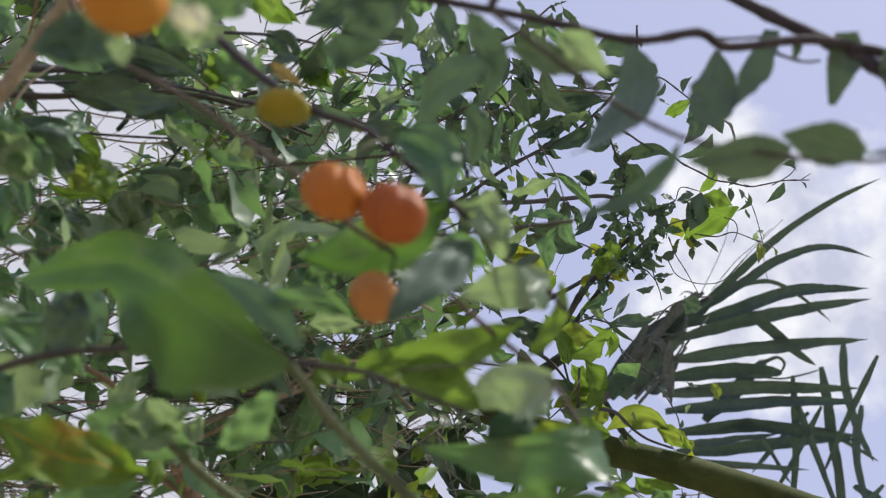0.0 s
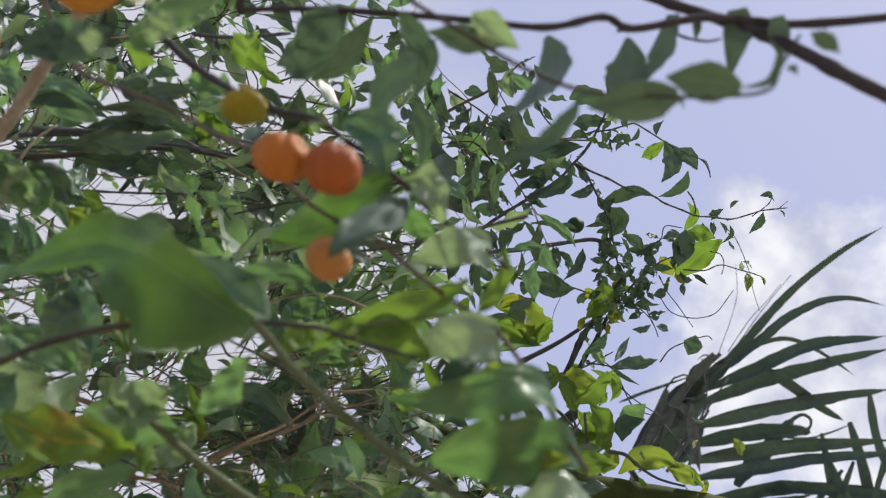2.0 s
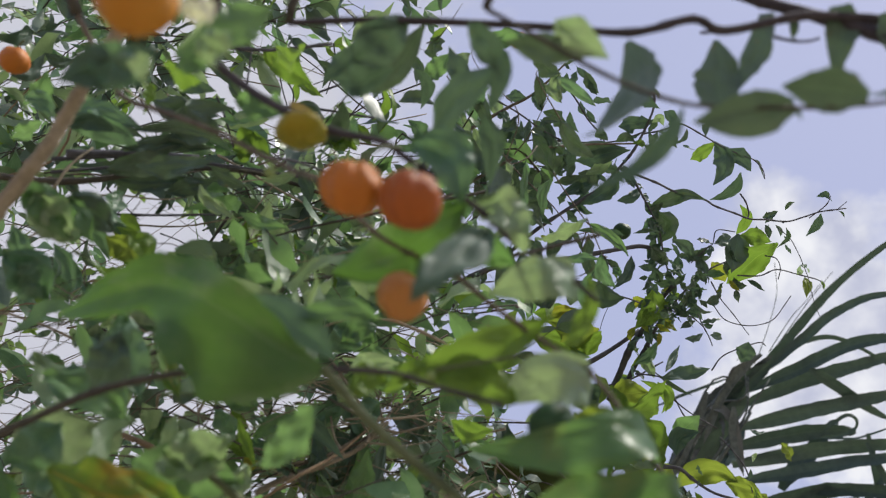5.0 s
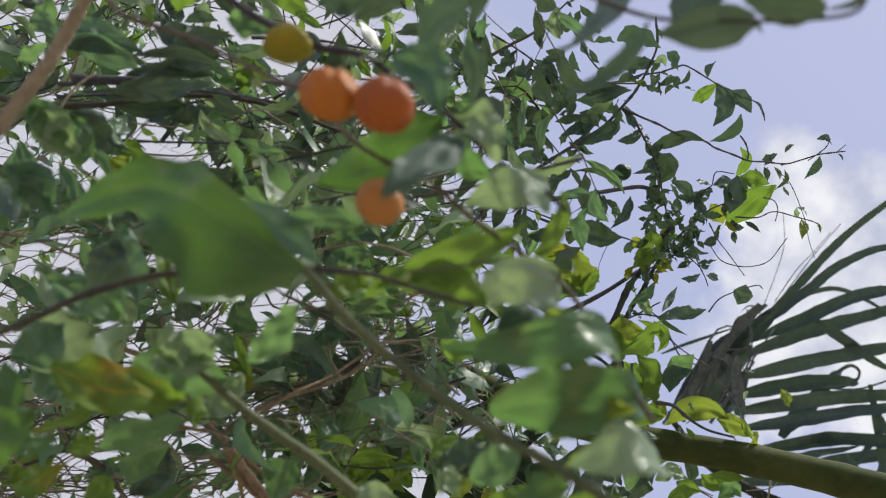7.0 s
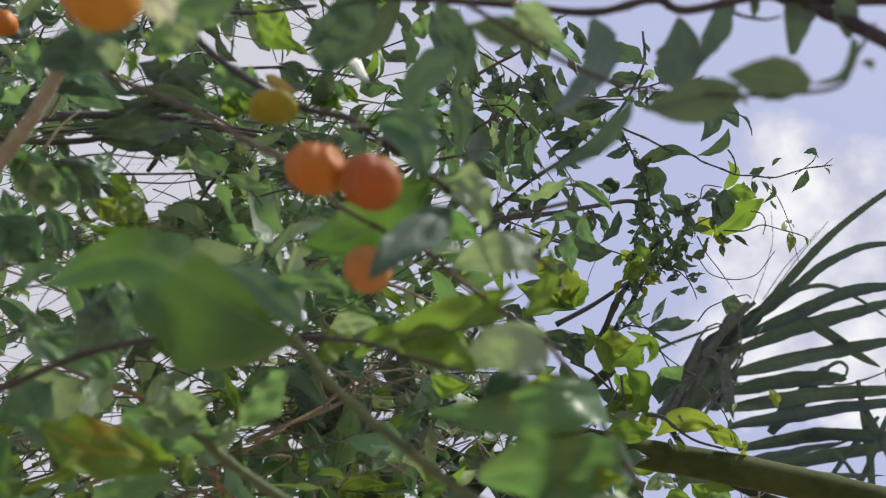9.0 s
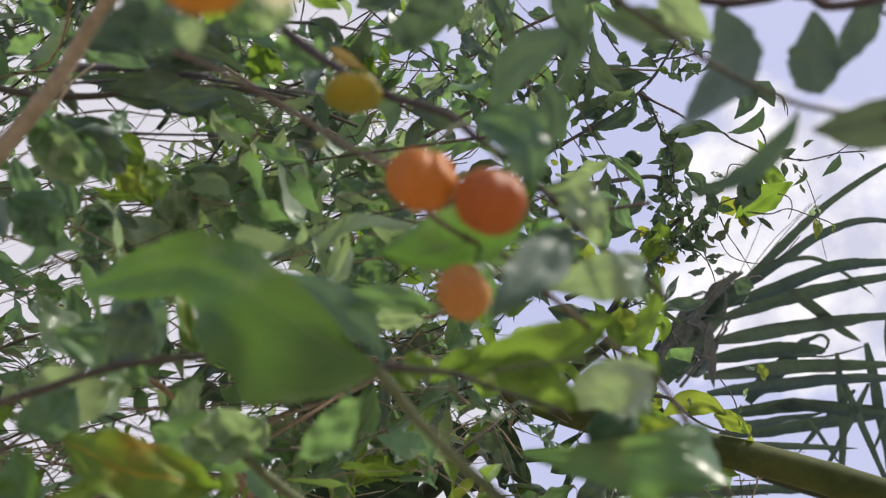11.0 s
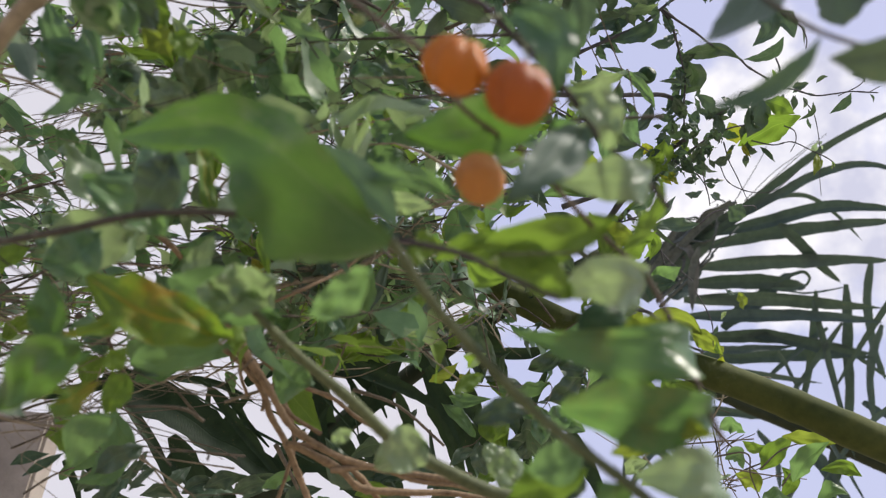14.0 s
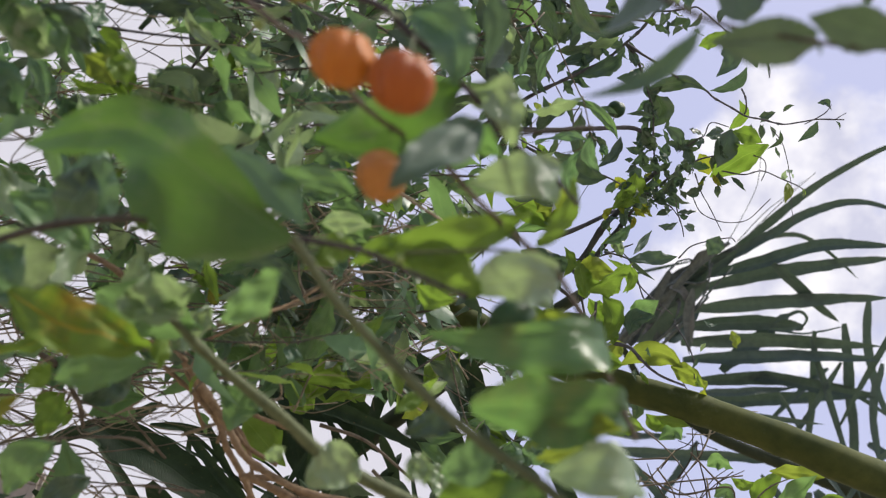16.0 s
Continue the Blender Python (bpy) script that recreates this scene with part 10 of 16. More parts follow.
bent_leaf(sky["t2"], (0.45, -0.41, -0.79), LEAF_DARK, 0.0050, -0.01, -0.77, (0.330, 1.297, 2.461), (0.334, 1.306, 2.458), (0.335, 1.316, 2.455), (0.333, 1.327, 2.453))
bent_leaf(sky["t17"], (-0.29, -0.93, -0.21), LEAF_SLATE, 0.0040, -0.05, 1.24, (0.358, 1.368, 2.379), (0.362, 1.359, 2.375), (0.365, 1.348, 2.371), (0.368, 1.338, 2.368))
bent_leaf(sky["t3"], (-0.20, -0.90, -0.39), LEAF_SLATE, 0.0039, 0.08, -1.48, (0.336, 1.316, 2.438), (0.336, 1.319, 2.432), (0.334, 1.322, 2.426), (0.331, 1.325, 2.421))
bent_leaf(sky["t3"], (-0.54, -0.30, -0.79), LEAF_SLATE, 0.0045, -0.05, -0.49, (0.360, 1.258, 2.449), (0.366, 1.262, 2.441), (0.369, 1.266, 2.432), (0.369, 1.271, 2.424))
bent_leaf(sky["t13"], (0.33, -0.91, -0.24), LEAF_DARK, 0.0086, -0.13, -0.63, (0.388, 1.325, 2.398), (0.384, 1.336, 2.394), (0.380, 1.348, 2.390), (0.378, 1.359, 2.385))
bent_leaf(sky["t13"], (0.21, -0.97, 0.10), LEAF_DARK, 0.0058, -0.09, -1.07, (0.388, 1.328, 2.436), (0.380, 1.333, 2.430), (0.371, 1.337, 2.426), (0.360, 1.339, 2.423))
bent_leaf(sky["t2"], (-0.07, -0.64, -0.77), LEAF_SLATE, 0.0065, 0.09, 1.37, (0.335, 1.277, 2.424), (0.325, 1.285, 2.425), (0.315, 1.290, 2.428), (0.305, 1.293, 2.434))
bent_leaf(sky["t3"], (-0.89, -0.41, -0.22), LEAF_SLATE, 0.0043, -0.00, 0.32, (0.353, 1.247, 2.485), (0.346, 1.246, 2.475), (0.339, 1.245, 2.466), (0.333, 1.244, 2.456))
bent_leaf(sky["t11"], (-0.27, -0.65, -0.71), LEAF_DARK, 0.0058, -0.06, -0.71, (0.362, 1.342, 2.434), (0.366, 1.343, 2.425), (0.366, 1.345, 2.415), (0.363, 1.347, 2.406))
bent_leaf(sky["t13"], (0.40, -0.36, -0.84), LEAF_SLATE, 0.0059, -0.01, 0.08, (0.403, 1.348, 2.419), (0.404, 1.348, 2.410), (0.404, 1.348, 2.402), (0.403, 1.349, 2.393))
bent_leaf(sky["t2"], (-0.96, -0.27, -0.02), LEAF_SLATE, 0.0048, 0.00, 0.28, (0.343, 1.331, 2.488), (0.340, 1.337, 2.487), (0.338, 1.343, 2.485), (0.338, 1.349, 2.482))
bent_leaf(sky["t14"], (0.18, -0.61, -0.77), LEAF_SLATE, 0.0032, -0.17, 1.48, (0.381, 1.331, 2.366), (0.388, 1.331, 2.366), (0.393, 1.334, 2.363), (0.397, 1.338, 2.360))
bent_leaf(sky["t3"], (-0.44, -0.49, -0.75), LEAF_DARK, 0.0044, 0.02, 0.18, (0.327, 1.344, 2.447), (0.321, 1.342, 2.446), (0.315, 1.340, 2.445), (0.310, 1.339, 2.443))
bent_leaf(sky["t11"], (-0.00, -0.96, -0.26), LEAF_SLATE, 0.0052, 0.12, 0.67, (0.317, 1.305, 2.403), (0.324, 1.306, 2.399), (0.328, 1.309, 2.393), (0.330, 1.313, 2.386))
bent_leaf(sky["t3"], (-0.27, -0.95, -0.12), LEAF_SLATE, 0.0052, 0.07, 1.28, (0.358, 1.343, 2.454), (0.351, 1.340, 2.447), (0.343, 1.336, 2.443), (0.336, 1.330, 2.442))
bent_leaf(sky["t24"], (-0.23, -0.92, 0.33), LEAF_DARK, 0.0055, 0.04, 0.10, (0.317, 1.335, 2.461), (0.325, 1.336, 2.462), (0.332, 1.337, 2.464), (0.339, 1.337, 2.466))
bent_leaf(sky["t13"], (-0.13, -0.80, -0.58), LEAF_SLATE, 0.0030, -0.09, -0.09, (0.379, 1.382, 2.413), (0.374, 1.383, 2.407), (0.370, 1.384, 2.401), (0.368, 1.385, 2.394))
bent_leaf(sky["t3"], (-0.21, -0.97, -0.06), LEAF_SLATE, 0.0046, 0.14, -0.45, (0.336, 1.336, 2.425), (0.332, 1.344, 2.425), (0.328, 1.352, 2.425), (0.323, 1.360, 2.426))
bent_leaf(sky["t13"], (0.12, -0.67, -0.73), LEAF_SLATE, 0.0066, 0.10, -0.57, (0.407, 1.310, 2.420), (0.401, 1.320, 2.421), (0.397, 1.332, 2.419), (0.398, 1.344, 2.415))
bent_leaf(sky["t20"], (-0.20, -0.84, -0.51), LEAF_SLATE, 0.0036, -0.11, -0.25, (0.374, 1.306, 2.435), (0.373, 1.303, 2.426), (0.374, 1.300, 2.417), (0.377, 1.295, 2.409))
bent_leaf(sky["t13"], (-0.70, -0.65, -0.29), LEAF_DARK, 0.0074, -0.16, 1.48, (0.405, 1.347, 2.424), (0.408, 1.351, 2.415), (0.409, 1.355, 2.406), (0.409, 1.359, 2.397))
bent_leaf(sky["t13"], (-0.05, -0.26, -0.96), LEAF_SLATE, 0.0094, 0.17, 1.52, (0.382, 1.340, 2.390), (0.390, 1.344, 2.384), (0.395, 1.349, 2.376), (0.397, 1.355, 2.368))
bent_leaf(sky["t11"], (-0.25, -0.55, -0.80), LEAF_SLATE, 0.0040, 0.02, 1.16, (0.371, 1.374, 2.442), (0.368, 1.374, 2.433), (0.364, 1.374, 2.425), (0.358, 1.373, 2.418))
bent_leaf(sky["t10"], (-0.03, -1.00, 0.03), LEAF_SLATE, 0.0046, 0.05, -0.10, (0.334, 1.373, 2.388), (0.329, 1.370, 2.377), (0.323, 1.368, 2.367), (0.317, 1.365, 2.356))
bent_leaf(sky["t11"], (0.76, -0.65, -0.04), LEAF_DARK, 0.0032, 0.12, -0.67, (0.327, 1.329, 2.379), (0.327, 1.326, 2.370), (0.324, 1.324, 2.361), (0.319, 1.320, 2.353))
bent_leaf(sky["t3"], (0.60, -0.20, -0.77), LEAF_SLATE, 0.0043, 0.15, -0.33, (0.374, 1.330, 2.490), (0.366, 1.335, 2.497), (0.358, 1.341, 2.503), (0.349, 1.347, 2.509))
bent_leaf(sky["t2"], (-0.15, -0.97, -0.21), LEAF_SLATE, 0.0046, 0.15, 0.03, (0.337, 1.289, 2.447), (0.330, 1.295, 2.444), (0.326, 1.302, 2.438), (0.325, 1.310, 2.432))
bent_leaf(sky["t3"], (-0.82, -0.47, -0.34), LEAF_SLATE, 0.0086, -0.03, -0.52, (0.358, 1.307, 2.433), (0.368, 1.316, 2.434), (0.377, 1.325, 2.434), (0.384, 1.337, 2.432))
bent_leaf(sky["t13"], (-0.73, -0.66, -0.17), LEAF_SLATE, 0.0069, 0.04, -0.25, (0.399, 1.355, 2.433), (0.407, 1.364, 2.431), (0.418, 1.371, 2.431), (0.429, 1.375, 2.434))
bent_leaf(sky["t3"], (-0.14, -0.84, -0.53), LEAF_SLATE, 0.0031, 0.10, -1.00, (0.359, 1.290, 2.504), (0.366, 1.292, 2.504), (0.372, 1.294, 2.503), (0.378, 1.296, 2.502))
bent_leaf(sky["t3"], (-0.16, -0.19, -0.97), LEAF_SLATE, 0.0080, -0.19, -0.00, (0.353, 1.301, 2.525), (0.349, 1.313, 2.523), (0.347, 1.325, 2.521), (0.345, 1.338, 2.518))
bent_leaf(sky["t2"], (-0.14, -0.99, 0.04), LEAF_SLATE, 0.0094, 0.04, -0.04, (0.380, 1.318, 2.468), (0.377, 1.322, 2.457), (0.375, 1.326, 2.446), (0.372, 1.329, 2.435))
bent_leaf(sky["t3"], (0.04, -0.90, -0.44), LEAF_SLATE, 0.0055, -0.01, 0.45, (0.331, 1.291, 2.422), (0.328, 1.299, 2.418), (0.323, 1.306, 2.415), (0.316, 1.312, 2.414))
bent_leaf(sky["t11"], (0.16, -0.98, -0.10), LEAF_SLATE, 0.0052, 0.10, -0.78, (0.325, 1.350, 2.436), (0.324, 1.352, 2.425), (0.323, 1.354, 2.414), (0.323, 1.355, 2.403))
bent_leaf(sky["t14"], (0.46, -0.77, -0.44), LEAF_SLATE, 0.0043, 0.16, 0.99, (0.397, 1.364, 2.416), (0.396, 1.373, 2.412), (0.393, 1.382, 2.409), (0.389, 1.390, 2.407))
bent_leaf(sky["t17"], (-0.46, -0.74, -0.49), LEAF_SLATE, 0.0074, 0.05, 0.79, (0.381, 1.374, 2.388), (0.392, 1.377, 2.389), (0.403, 1.383, 2.387), (0.411, 1.392, 2.382))
bent_leaf(sky["t3"], (-0.81, -0.43, -0.40), LEAF_DARK, 0.0060, 0.08, -0.44, (0.320, 1.291, 2.407), (0.319, 1.297, 2.400), (0.313, 1.302, 2.395), (0.305, 1.306, 2.393))
bent_leaf(sky["t11"], (-0.21, -0.63, -0.75), LEAF_DARK, 0.0080, 0.14, 0.28, (0.372, 1.355, 2.447), (0.362, 1.364, 2.449), (0.352, 1.371, 2.453), (0.341, 1.375, 2.460))
bent_leaf(sky["t3"], (-0.03, -0.43, -0.90), LEAF_DARK, 0.0042, -0.10, 0.27, (0.341, 1.314, 2.437), (0.345, 1.323, 2.435), (0.345, 1.333, 2.432), (0.342, 1.343, 2.431))
bent_leaf(sky["t11"], (0.23, -0.88, -0.41), LEAF_DARK, 0.0059, -0.10, -0.87, (0.374, 1.333, 2.425), (0.381, 1.340, 2.420), (0.385, 1.350, 2.413), (0.384, 1.360, 2.407))
bent_leaf(sky["t2"], (0.04, -0.95, -0.30), LEAF_DARK, 0.0060, -0.05, -1.53, (0.374, 1.299, 2.454), (0.383, 1.299, 2.452), (0.390, 1.302, 2.446), (0.393, 1.307, 2.438))
bent_leaf(sky["t14"], (0.17, 0.07, -0.98), LEAF_DARK, 0.0046, -0.08, -0.47, (0.393, 1.308, 2.365), (0.399, 1.313, 2.364), (0.403, 1.319, 2.362), (0.407, 1.326, 2.359))
bent_leaf(sky["t10"], (0.88, -0.40, -0.27), LEAF_SICK, 0.0087, 0.18, -1.42, (0.329, 1.385, 2.406), (0.340, 1.381, 2.400), (0.348, 1.381, 2.390), (0.351, 1.383, 2.379))
bent_leaf(sky["t12"], (-0.33, -0.83, -0.45), LEAF_SLATE, 0.0050, -0.04, -0.28, (0.348, 1.328, 2.383), (0.353, 1.323, 2.383), (0.358, 1.319, 2.381), (0.363, 1.317, 2.376))
bent_leaf(sky["t11"], (-0.42, -0.66, -0.62), LEAF_BRIGHT, 0.0036, -0.02, -0.16, (0.309, 1.378, 2.370), (0.313, 1.387, 2.369), (0.316, 1.397, 2.368), (0.317, 1.407, 2.367))
bent_leaf(sky["t10"], (-0.20, -0.87, -0.45), LEAF_SICK, 0.0094, -0.19, 0.55, (0.317, 1.368, 2.420), (0.308, 1.372, 2.418), (0.299, 1.378, 2.415), (0.291, 1.385, 2.411))
bent_leaf(sky["t13"], (0.19, -0.98, 0.02), LEAF_BRIGHT, 0.0040, 0.16, 1.12, (0.356, 1.349, 2.404), (0.351, 1.348, 2.396), (0.345, 1.346, 2.389), (0.338, 1.344, 2.382))
bent_leaf(sky["t11"], (-0.19, -0.91, -0.38), LEAF_SICK, 0.0056, -0.18, 1.04, (0.344, 1.350, 2.420), (0.352, 1.354, 2.423), (0.360, 1.357, 2.428), (0.368, 1.359, 2.434))
bent_leaf(sky["t11"], (-0.03, -0.24, -0.97), LEAF_SICK, 0.0058, -0.05, -1.22, (0.328, 1.377, 2.373), (0.336, 1.379, 2.367), (0.343, 1.381, 2.362), (0.351, 1.383, 2.356))
bent_leaf(sky["t12"], (0.34, -0.85, -0.40), LEAF_BRIGHT, 0.0045, 0.12, -1.58, (0.350, 1.376, 2.386), (0.349, 1.375, 2.375), (0.345, 1.374, 2.366), (0.338, 1.372, 2.358))
bent_leaf(sky["t11"], (-0.38, -0.88, 0.30), LEAF_SLATE, 0.0066, -0.13, -0.91, (0.312, 1.366, 2.384), (0.313, 1.370, 2.377), (0.316, 1.373, 2.370), (0.321, 1.374, 2.364))
bent_leaf(sky["t12"], (0.29, -0.95, -0.13), LEAF_SICK, 0.0080, 0.06, -0.57, (0.342, 1.363, 2.375), (0.346, 1.373, 2.369), (0.354, 1.381, 2.364), (0.363, 1.388, 2.361))
bent_leaf(sky["t12"], (-0.99, -0.10, -0.07), LEAF_BRIGHT, 0.0070, 0.17, 0.43, (0.359, 1.390, 2.418), (0.357, 1.389, 2.405), (0.354, 1.388, 2.392), (0.352, 1.386, 2.379))
bent_leaf(sky["t11"], (-0.18, -0.64, -0.74), LEAF_SLATE, 0.0052, 0.11, 1.07, (0.316, 1.399, 2.398), (0.311, 1.395, 2.388), (0.309, 1.391, 2.377), (0.310, 1.387, 2.366))
bent_leaf(sky["t11"], (-0.25, -0.97, -0.03), LEAF_SICK, 0.0053, 0.02, -0.20, (0.301, 1.364, 2.360), (0.306, 1.368, 2.359), (0.311, 1.373, 2.358), (0.314, 1.379, 2.355))
bent_leaf(sky["t11"], (-0.33, -0.59, -0.73), LEAF_SICK, 0.0062, -0.18, 0.88, (0.291, 1.361, 2.358), (0.286, 1.367, 2.354), (0.282, 1.374, 2.348), (0.281, 1.380, 2.342))
bent_leaf(sky["t10"], (-0.15, -0.26, -0.95), LEAF_BRIGHT, 0.0068, 0.05, -1.28, (0.314, 1.346, 2.384), (0.311, 1.349, 2.377), (0.309, 1.352, 2.369), (0.309, 1.355, 2.361))
bent_leaf(sky["t10"], (0.22, -0.66, -0.72), LEAF_SICK, 0.0071, -0.02, -0.59, (0.322, 1.357, 2.388), (0.323, 1.367, 2.384), (0.321, 1.378, 2.380), (0.316, 1.388, 2.377))
bent_leaf(sky["t10"], (0.01, -0.97, -0.23), LEAF_BRIGHT, 0.0083, 0.07, -0.74, (0.316, 1.343, 2.373), (0.325, 1.341, 2.366), (0.333, 1.340, 2.359), (0.341, 1.338, 2.352))
bent_leaf(sky["t11"], (0.28, -0.06, -0.96), LEAF_BRIGHT, 0.0093, 0.03, 0.87, (0.335, 1.370, 2.418), (0.338, 1.373, 2.405), (0.336, 1.375, 2.392), (0.330, 1.378, 2.381))
bent_leaf(sky["t10"], (-0.49, -0.73, -0.47), LEAF_SLATE, 0.0094, -0.11, -0.58, (0.324, 1.359, 2.377), (0.315, 1.365, 2.384), (0.306, 1.373, 2.388), (0.297, 1.384, 2.389))
bent_leaf(sky["t11"], (-0.61, -0.78, 0.12), LEAF_SLATE, 0.0094, -0.00, -0.26, (0.321, 1.379, 2.368), (0.315, 1.379, 2.357), (0.313, 1.380, 2.344), (0.316, 1.380, 2.332))
bent_leaf(sky["t10"], (-0.43, -0.66, -0.61), LEAF_SLATE, 0.0068, 0.17, 1.51, (0.321, 1.334, 2.392), (0.313, 1.340, 2.393), (0.305, 1.347, 2.392), (0.299, 1.355, 2.390))
bent_leaf(sky["t12"], (-0.18, -0.87, -0.45), LEAF_SICK, 0.0043, 0.02, -1.27, (0.328, 1.367, 2.347), (0.328, 1.366, 2.337), (0.325, 1.366, 2.327), (0.320, 1.365, 2.318))
bent_leaf(sky["t30"], (-0.16, -0.77, -0.62), LEAF_BRIGHT, 0.0086, -0.12, 0.34, (0.286, 1.584, 2.290), (0.289, 1.580, 2.278), (0.290, 1.577, 2.266), (0.290, 1.574, 2.253))
bent_leaf(sky["t30"], (0.38, -0.56, -0.73), LEAF_BRIGHT, 0.0058, 0.09, 1.53, (0.300, 1.567, 2.267), (0.307, 1.570, 2.262), (0.311, 1.574, 2.255), (0.311, 1.580, 2.247))
bent_leaf(sky["t11"], (0.59, -0.81, 0.00), LEAF_BRIGHT, 0.0085, 0.10, 0.72, (0.261, 1.481, 2.297), (0.252, 1.476, 2.303), (0.241, 1.471, 2.307), (0.230, 1.467, 2.310))
bent_leaf(sky["t30"], (0.56, -0.23, -0.79), LEAF_BRIGHT, 0.0114, -0.02, 1.27, (0.240, 1.555, 2.214), (0.230, 1.554, 2.202), (0.226, 1.554, 2.188), (0.228, 1.554, 2.173))
bent_leaf(sky["t30"], (0.05, -0.88, -0.47), LEAF_BRIGHT, 0.0064, -0.16, 0.41, (0.265, 1.589, 2.253), (0.274, 1.585, 2.251), (0.284, 1.581, 2.250), (0.293, 1.576, 2.252))
bent_leaf(sky["t30"], (-0.46, -0.89, -0.05), LEAF_BRIGHT, 0.0094, -0.05, -0.16, (0.277, 1.528, 2.214), (0.267, 1.534, 2.208), (0.255, 1.539, 2.204), (0.242, 1.543, 2.202))
bent_leaf(sky["t30"], (0.62, -0.73, 0.29), LEAF_YELLOW, 0.0150, -0.12, -1.51, (0.266, 1.577, 2.227), (0.272, 1.576, 2.211), (0.282, 1.574, 2.198), (0.294, 1.569, 2.188))
bent_leaf(sky["t22"], (-0.33, -0.53, -0.78), LEAF_BRIGHT, 0.0081, 0.11, -1.59, (0.332, 1.539, 2.309), (0.324, 1.541, 2.301), (0.317, 1.544, 2.292), (0.311, 1.547, 2.283))
bent_leaf(sky["t30"], (-0.04, -0.98, 0.18), LEAF_SLATE, 0.0128, -0.08, -1.40, (0.292, 1.544, 2.238), (0.294, 1.558, 2.230), (0.291, 1.572, 2.223), (0.284, 1.586, 2.218))
bent_leaf(sky["t30"], (0.34, -0.33, -0.88), LEAF_SLATE, 0.0075, 0.14, 0.08, (0.298, 1.548, 2.214), (0.295, 1.560, 2.211), (0.290, 1.571, 2.208), (0.283, 1.582, 2.206))
bent_leaf(sky["t11"], (-0.79, -0.60, -0.13), LEAF_BRIGHT, 0.0095, -0.03, -1.26, (0.262, 1.540, 2.362), (0.274, 1.535, 2.363), (0.285, 1.534, 2.358), (0.294, 1.535, 2.350))
bent_leaf(sky["t31"], (0.22, -0.95, -0.21), LEAF_BRIGHT, 0.0082, -0.14, 1.02, (0.321, 1.535, 2.215), (0.319, 1.534, 2.203), (0.317, 1.534, 2.192), (0.315, 1.534, 2.181))
bent_leaf(sky["t11"], (-0.41, -0.62, -0.67), LEAF_SLATE, 0.0146, 0.18, 1.39, (0.241, 1.477, 2.313), (0.226, 1.482, 2.314), (0.211, 1.487, 2.318), (0.196, 1.490, 2.323))
bent_leaf(sky["t11"], (-0.30, -0.78, -0.55), LEAF_BRIGHT, 0.0074, 0.18, 1.34, (0.279, 1.550, 2.338), (0.285, 1.557, 2.332), (0.296, 1.562, 2.330), (0.308, 1.564, 2.332))
bent_leaf(sky["t31"], (-0.18, -0.86, 0.47), LEAF_YELLOW, 0.0097, -0.05, 0.38, (0.324, 1.603, 2.249), (0.319, 1.607, 2.241), (0.312, 1.610, 2.235), (0.302, 1.612, 2.232))
bent_leaf(sky["t30"], (-0.07, -0.87, 0.49), LEAF_BRIGHT, 0.0085, -0.14, 0.77, (0.243, 1.542, 2.234), (0.232, 1.533, 2.233), (0.221, 1.526, 2.228), (0.212, 1.521, 2.219))
bent_leaf(sky["t34"], (0.05, -0.80, -0.59), LEAF_DARK, 0.0129, -0.16, -0.53, (0.064, 1.105, 2.499), (0.059, 1.118, 2.484), (0.064, 1.131, 2.470), (0.076, 1.142, 2.458))
bent_leaf(sky["t33"], (0.26, -0.32, -0.91), LEAF_DARK, 0.0129, -0.04, 0.67, (0.168, 1.071, 2.596), (0.185, 1.072, 2.584), (0.198, 1.076, 2.569), (0.205, 1.084, 2.551))
bent_leaf(sky["t8"], (-0.22, -0.55, -0.80), LEAF_DARK, 0.0116, -0.01, -0.38, (0.056, 1.116, 2.553), (0.066, 1.133, 2.547), (0.077, 1.151, 2.541), (0.088, 1.169, 2.534))
bent_leaf(sky["t8"], (0.33, -0.65, -0.69), LEAF_SLATE, 0.0076, -0.07, 1.07, (0.051, 1.024, 2.470), (0.057, 1.027, 2.460), (0.065, 1.028, 2.451), (0.076, 1.025, 2.446))
bent_leaf(sky["t6"], (0.83, -0.09, -0.54), LEAF_DARK, 0.0072, 0.12, 1.22, (0.099, 1.095, 2.522), (0.109, 1.100, 2.509), (0.113, 1.107, 2.494), (0.110, 1.114, 2.479))
bent_leaf(sky["t8"], (0.54, -0.17, -0.82), LEAF_PALE, 0.0087, -0.01, -0.25, (0.055, 1.002, 2.500), (0.059, 1.018, 2.496), (0.063, 1.034, 2.493), (0.069, 1.050, 2.489))
bent_leaf(sky["t8"], (0.03, -0.71, -0.70), LEAF_SLATE, 0.0084, -0.06, 0.21, (0.131, 1.056, 2.468), (0.121, 1.061, 2.463), (0.111, 1.064, 2.459), (0.100, 1.066, 2.456))
bent_leaf(sky["t33"], (0.19, -0.97, -0.17), LEAF_PALE, 0.0104, 0.10, 1.39, (0.081, 1.012, 2.584), (0.088, 1.028, 2.578), (0.098, 1.042, 2.572), (0.111, 1.055, 2.568))
bent_leaf(sky["t8"], (0.13, 0.30, -0.94), LEAF_SLATE, 0.0115, -0.11, -0.80, (0.042, 0.997, 2.499), (0.059, 0.993, 2.502), (0.077, 0.995, 2.500), (0.092, 1.002, 2.493))
bent_leaf(sky["t1"], (0.19, -0.89, -0.41), LEAF_SLATE, 0.0058, 0.04, -0.80, (0.144, 1.148, 2.475), (0.156, 1.156, 2.474), (0.164, 1.166, 2.470), (0.168, 1.179, 2.464))
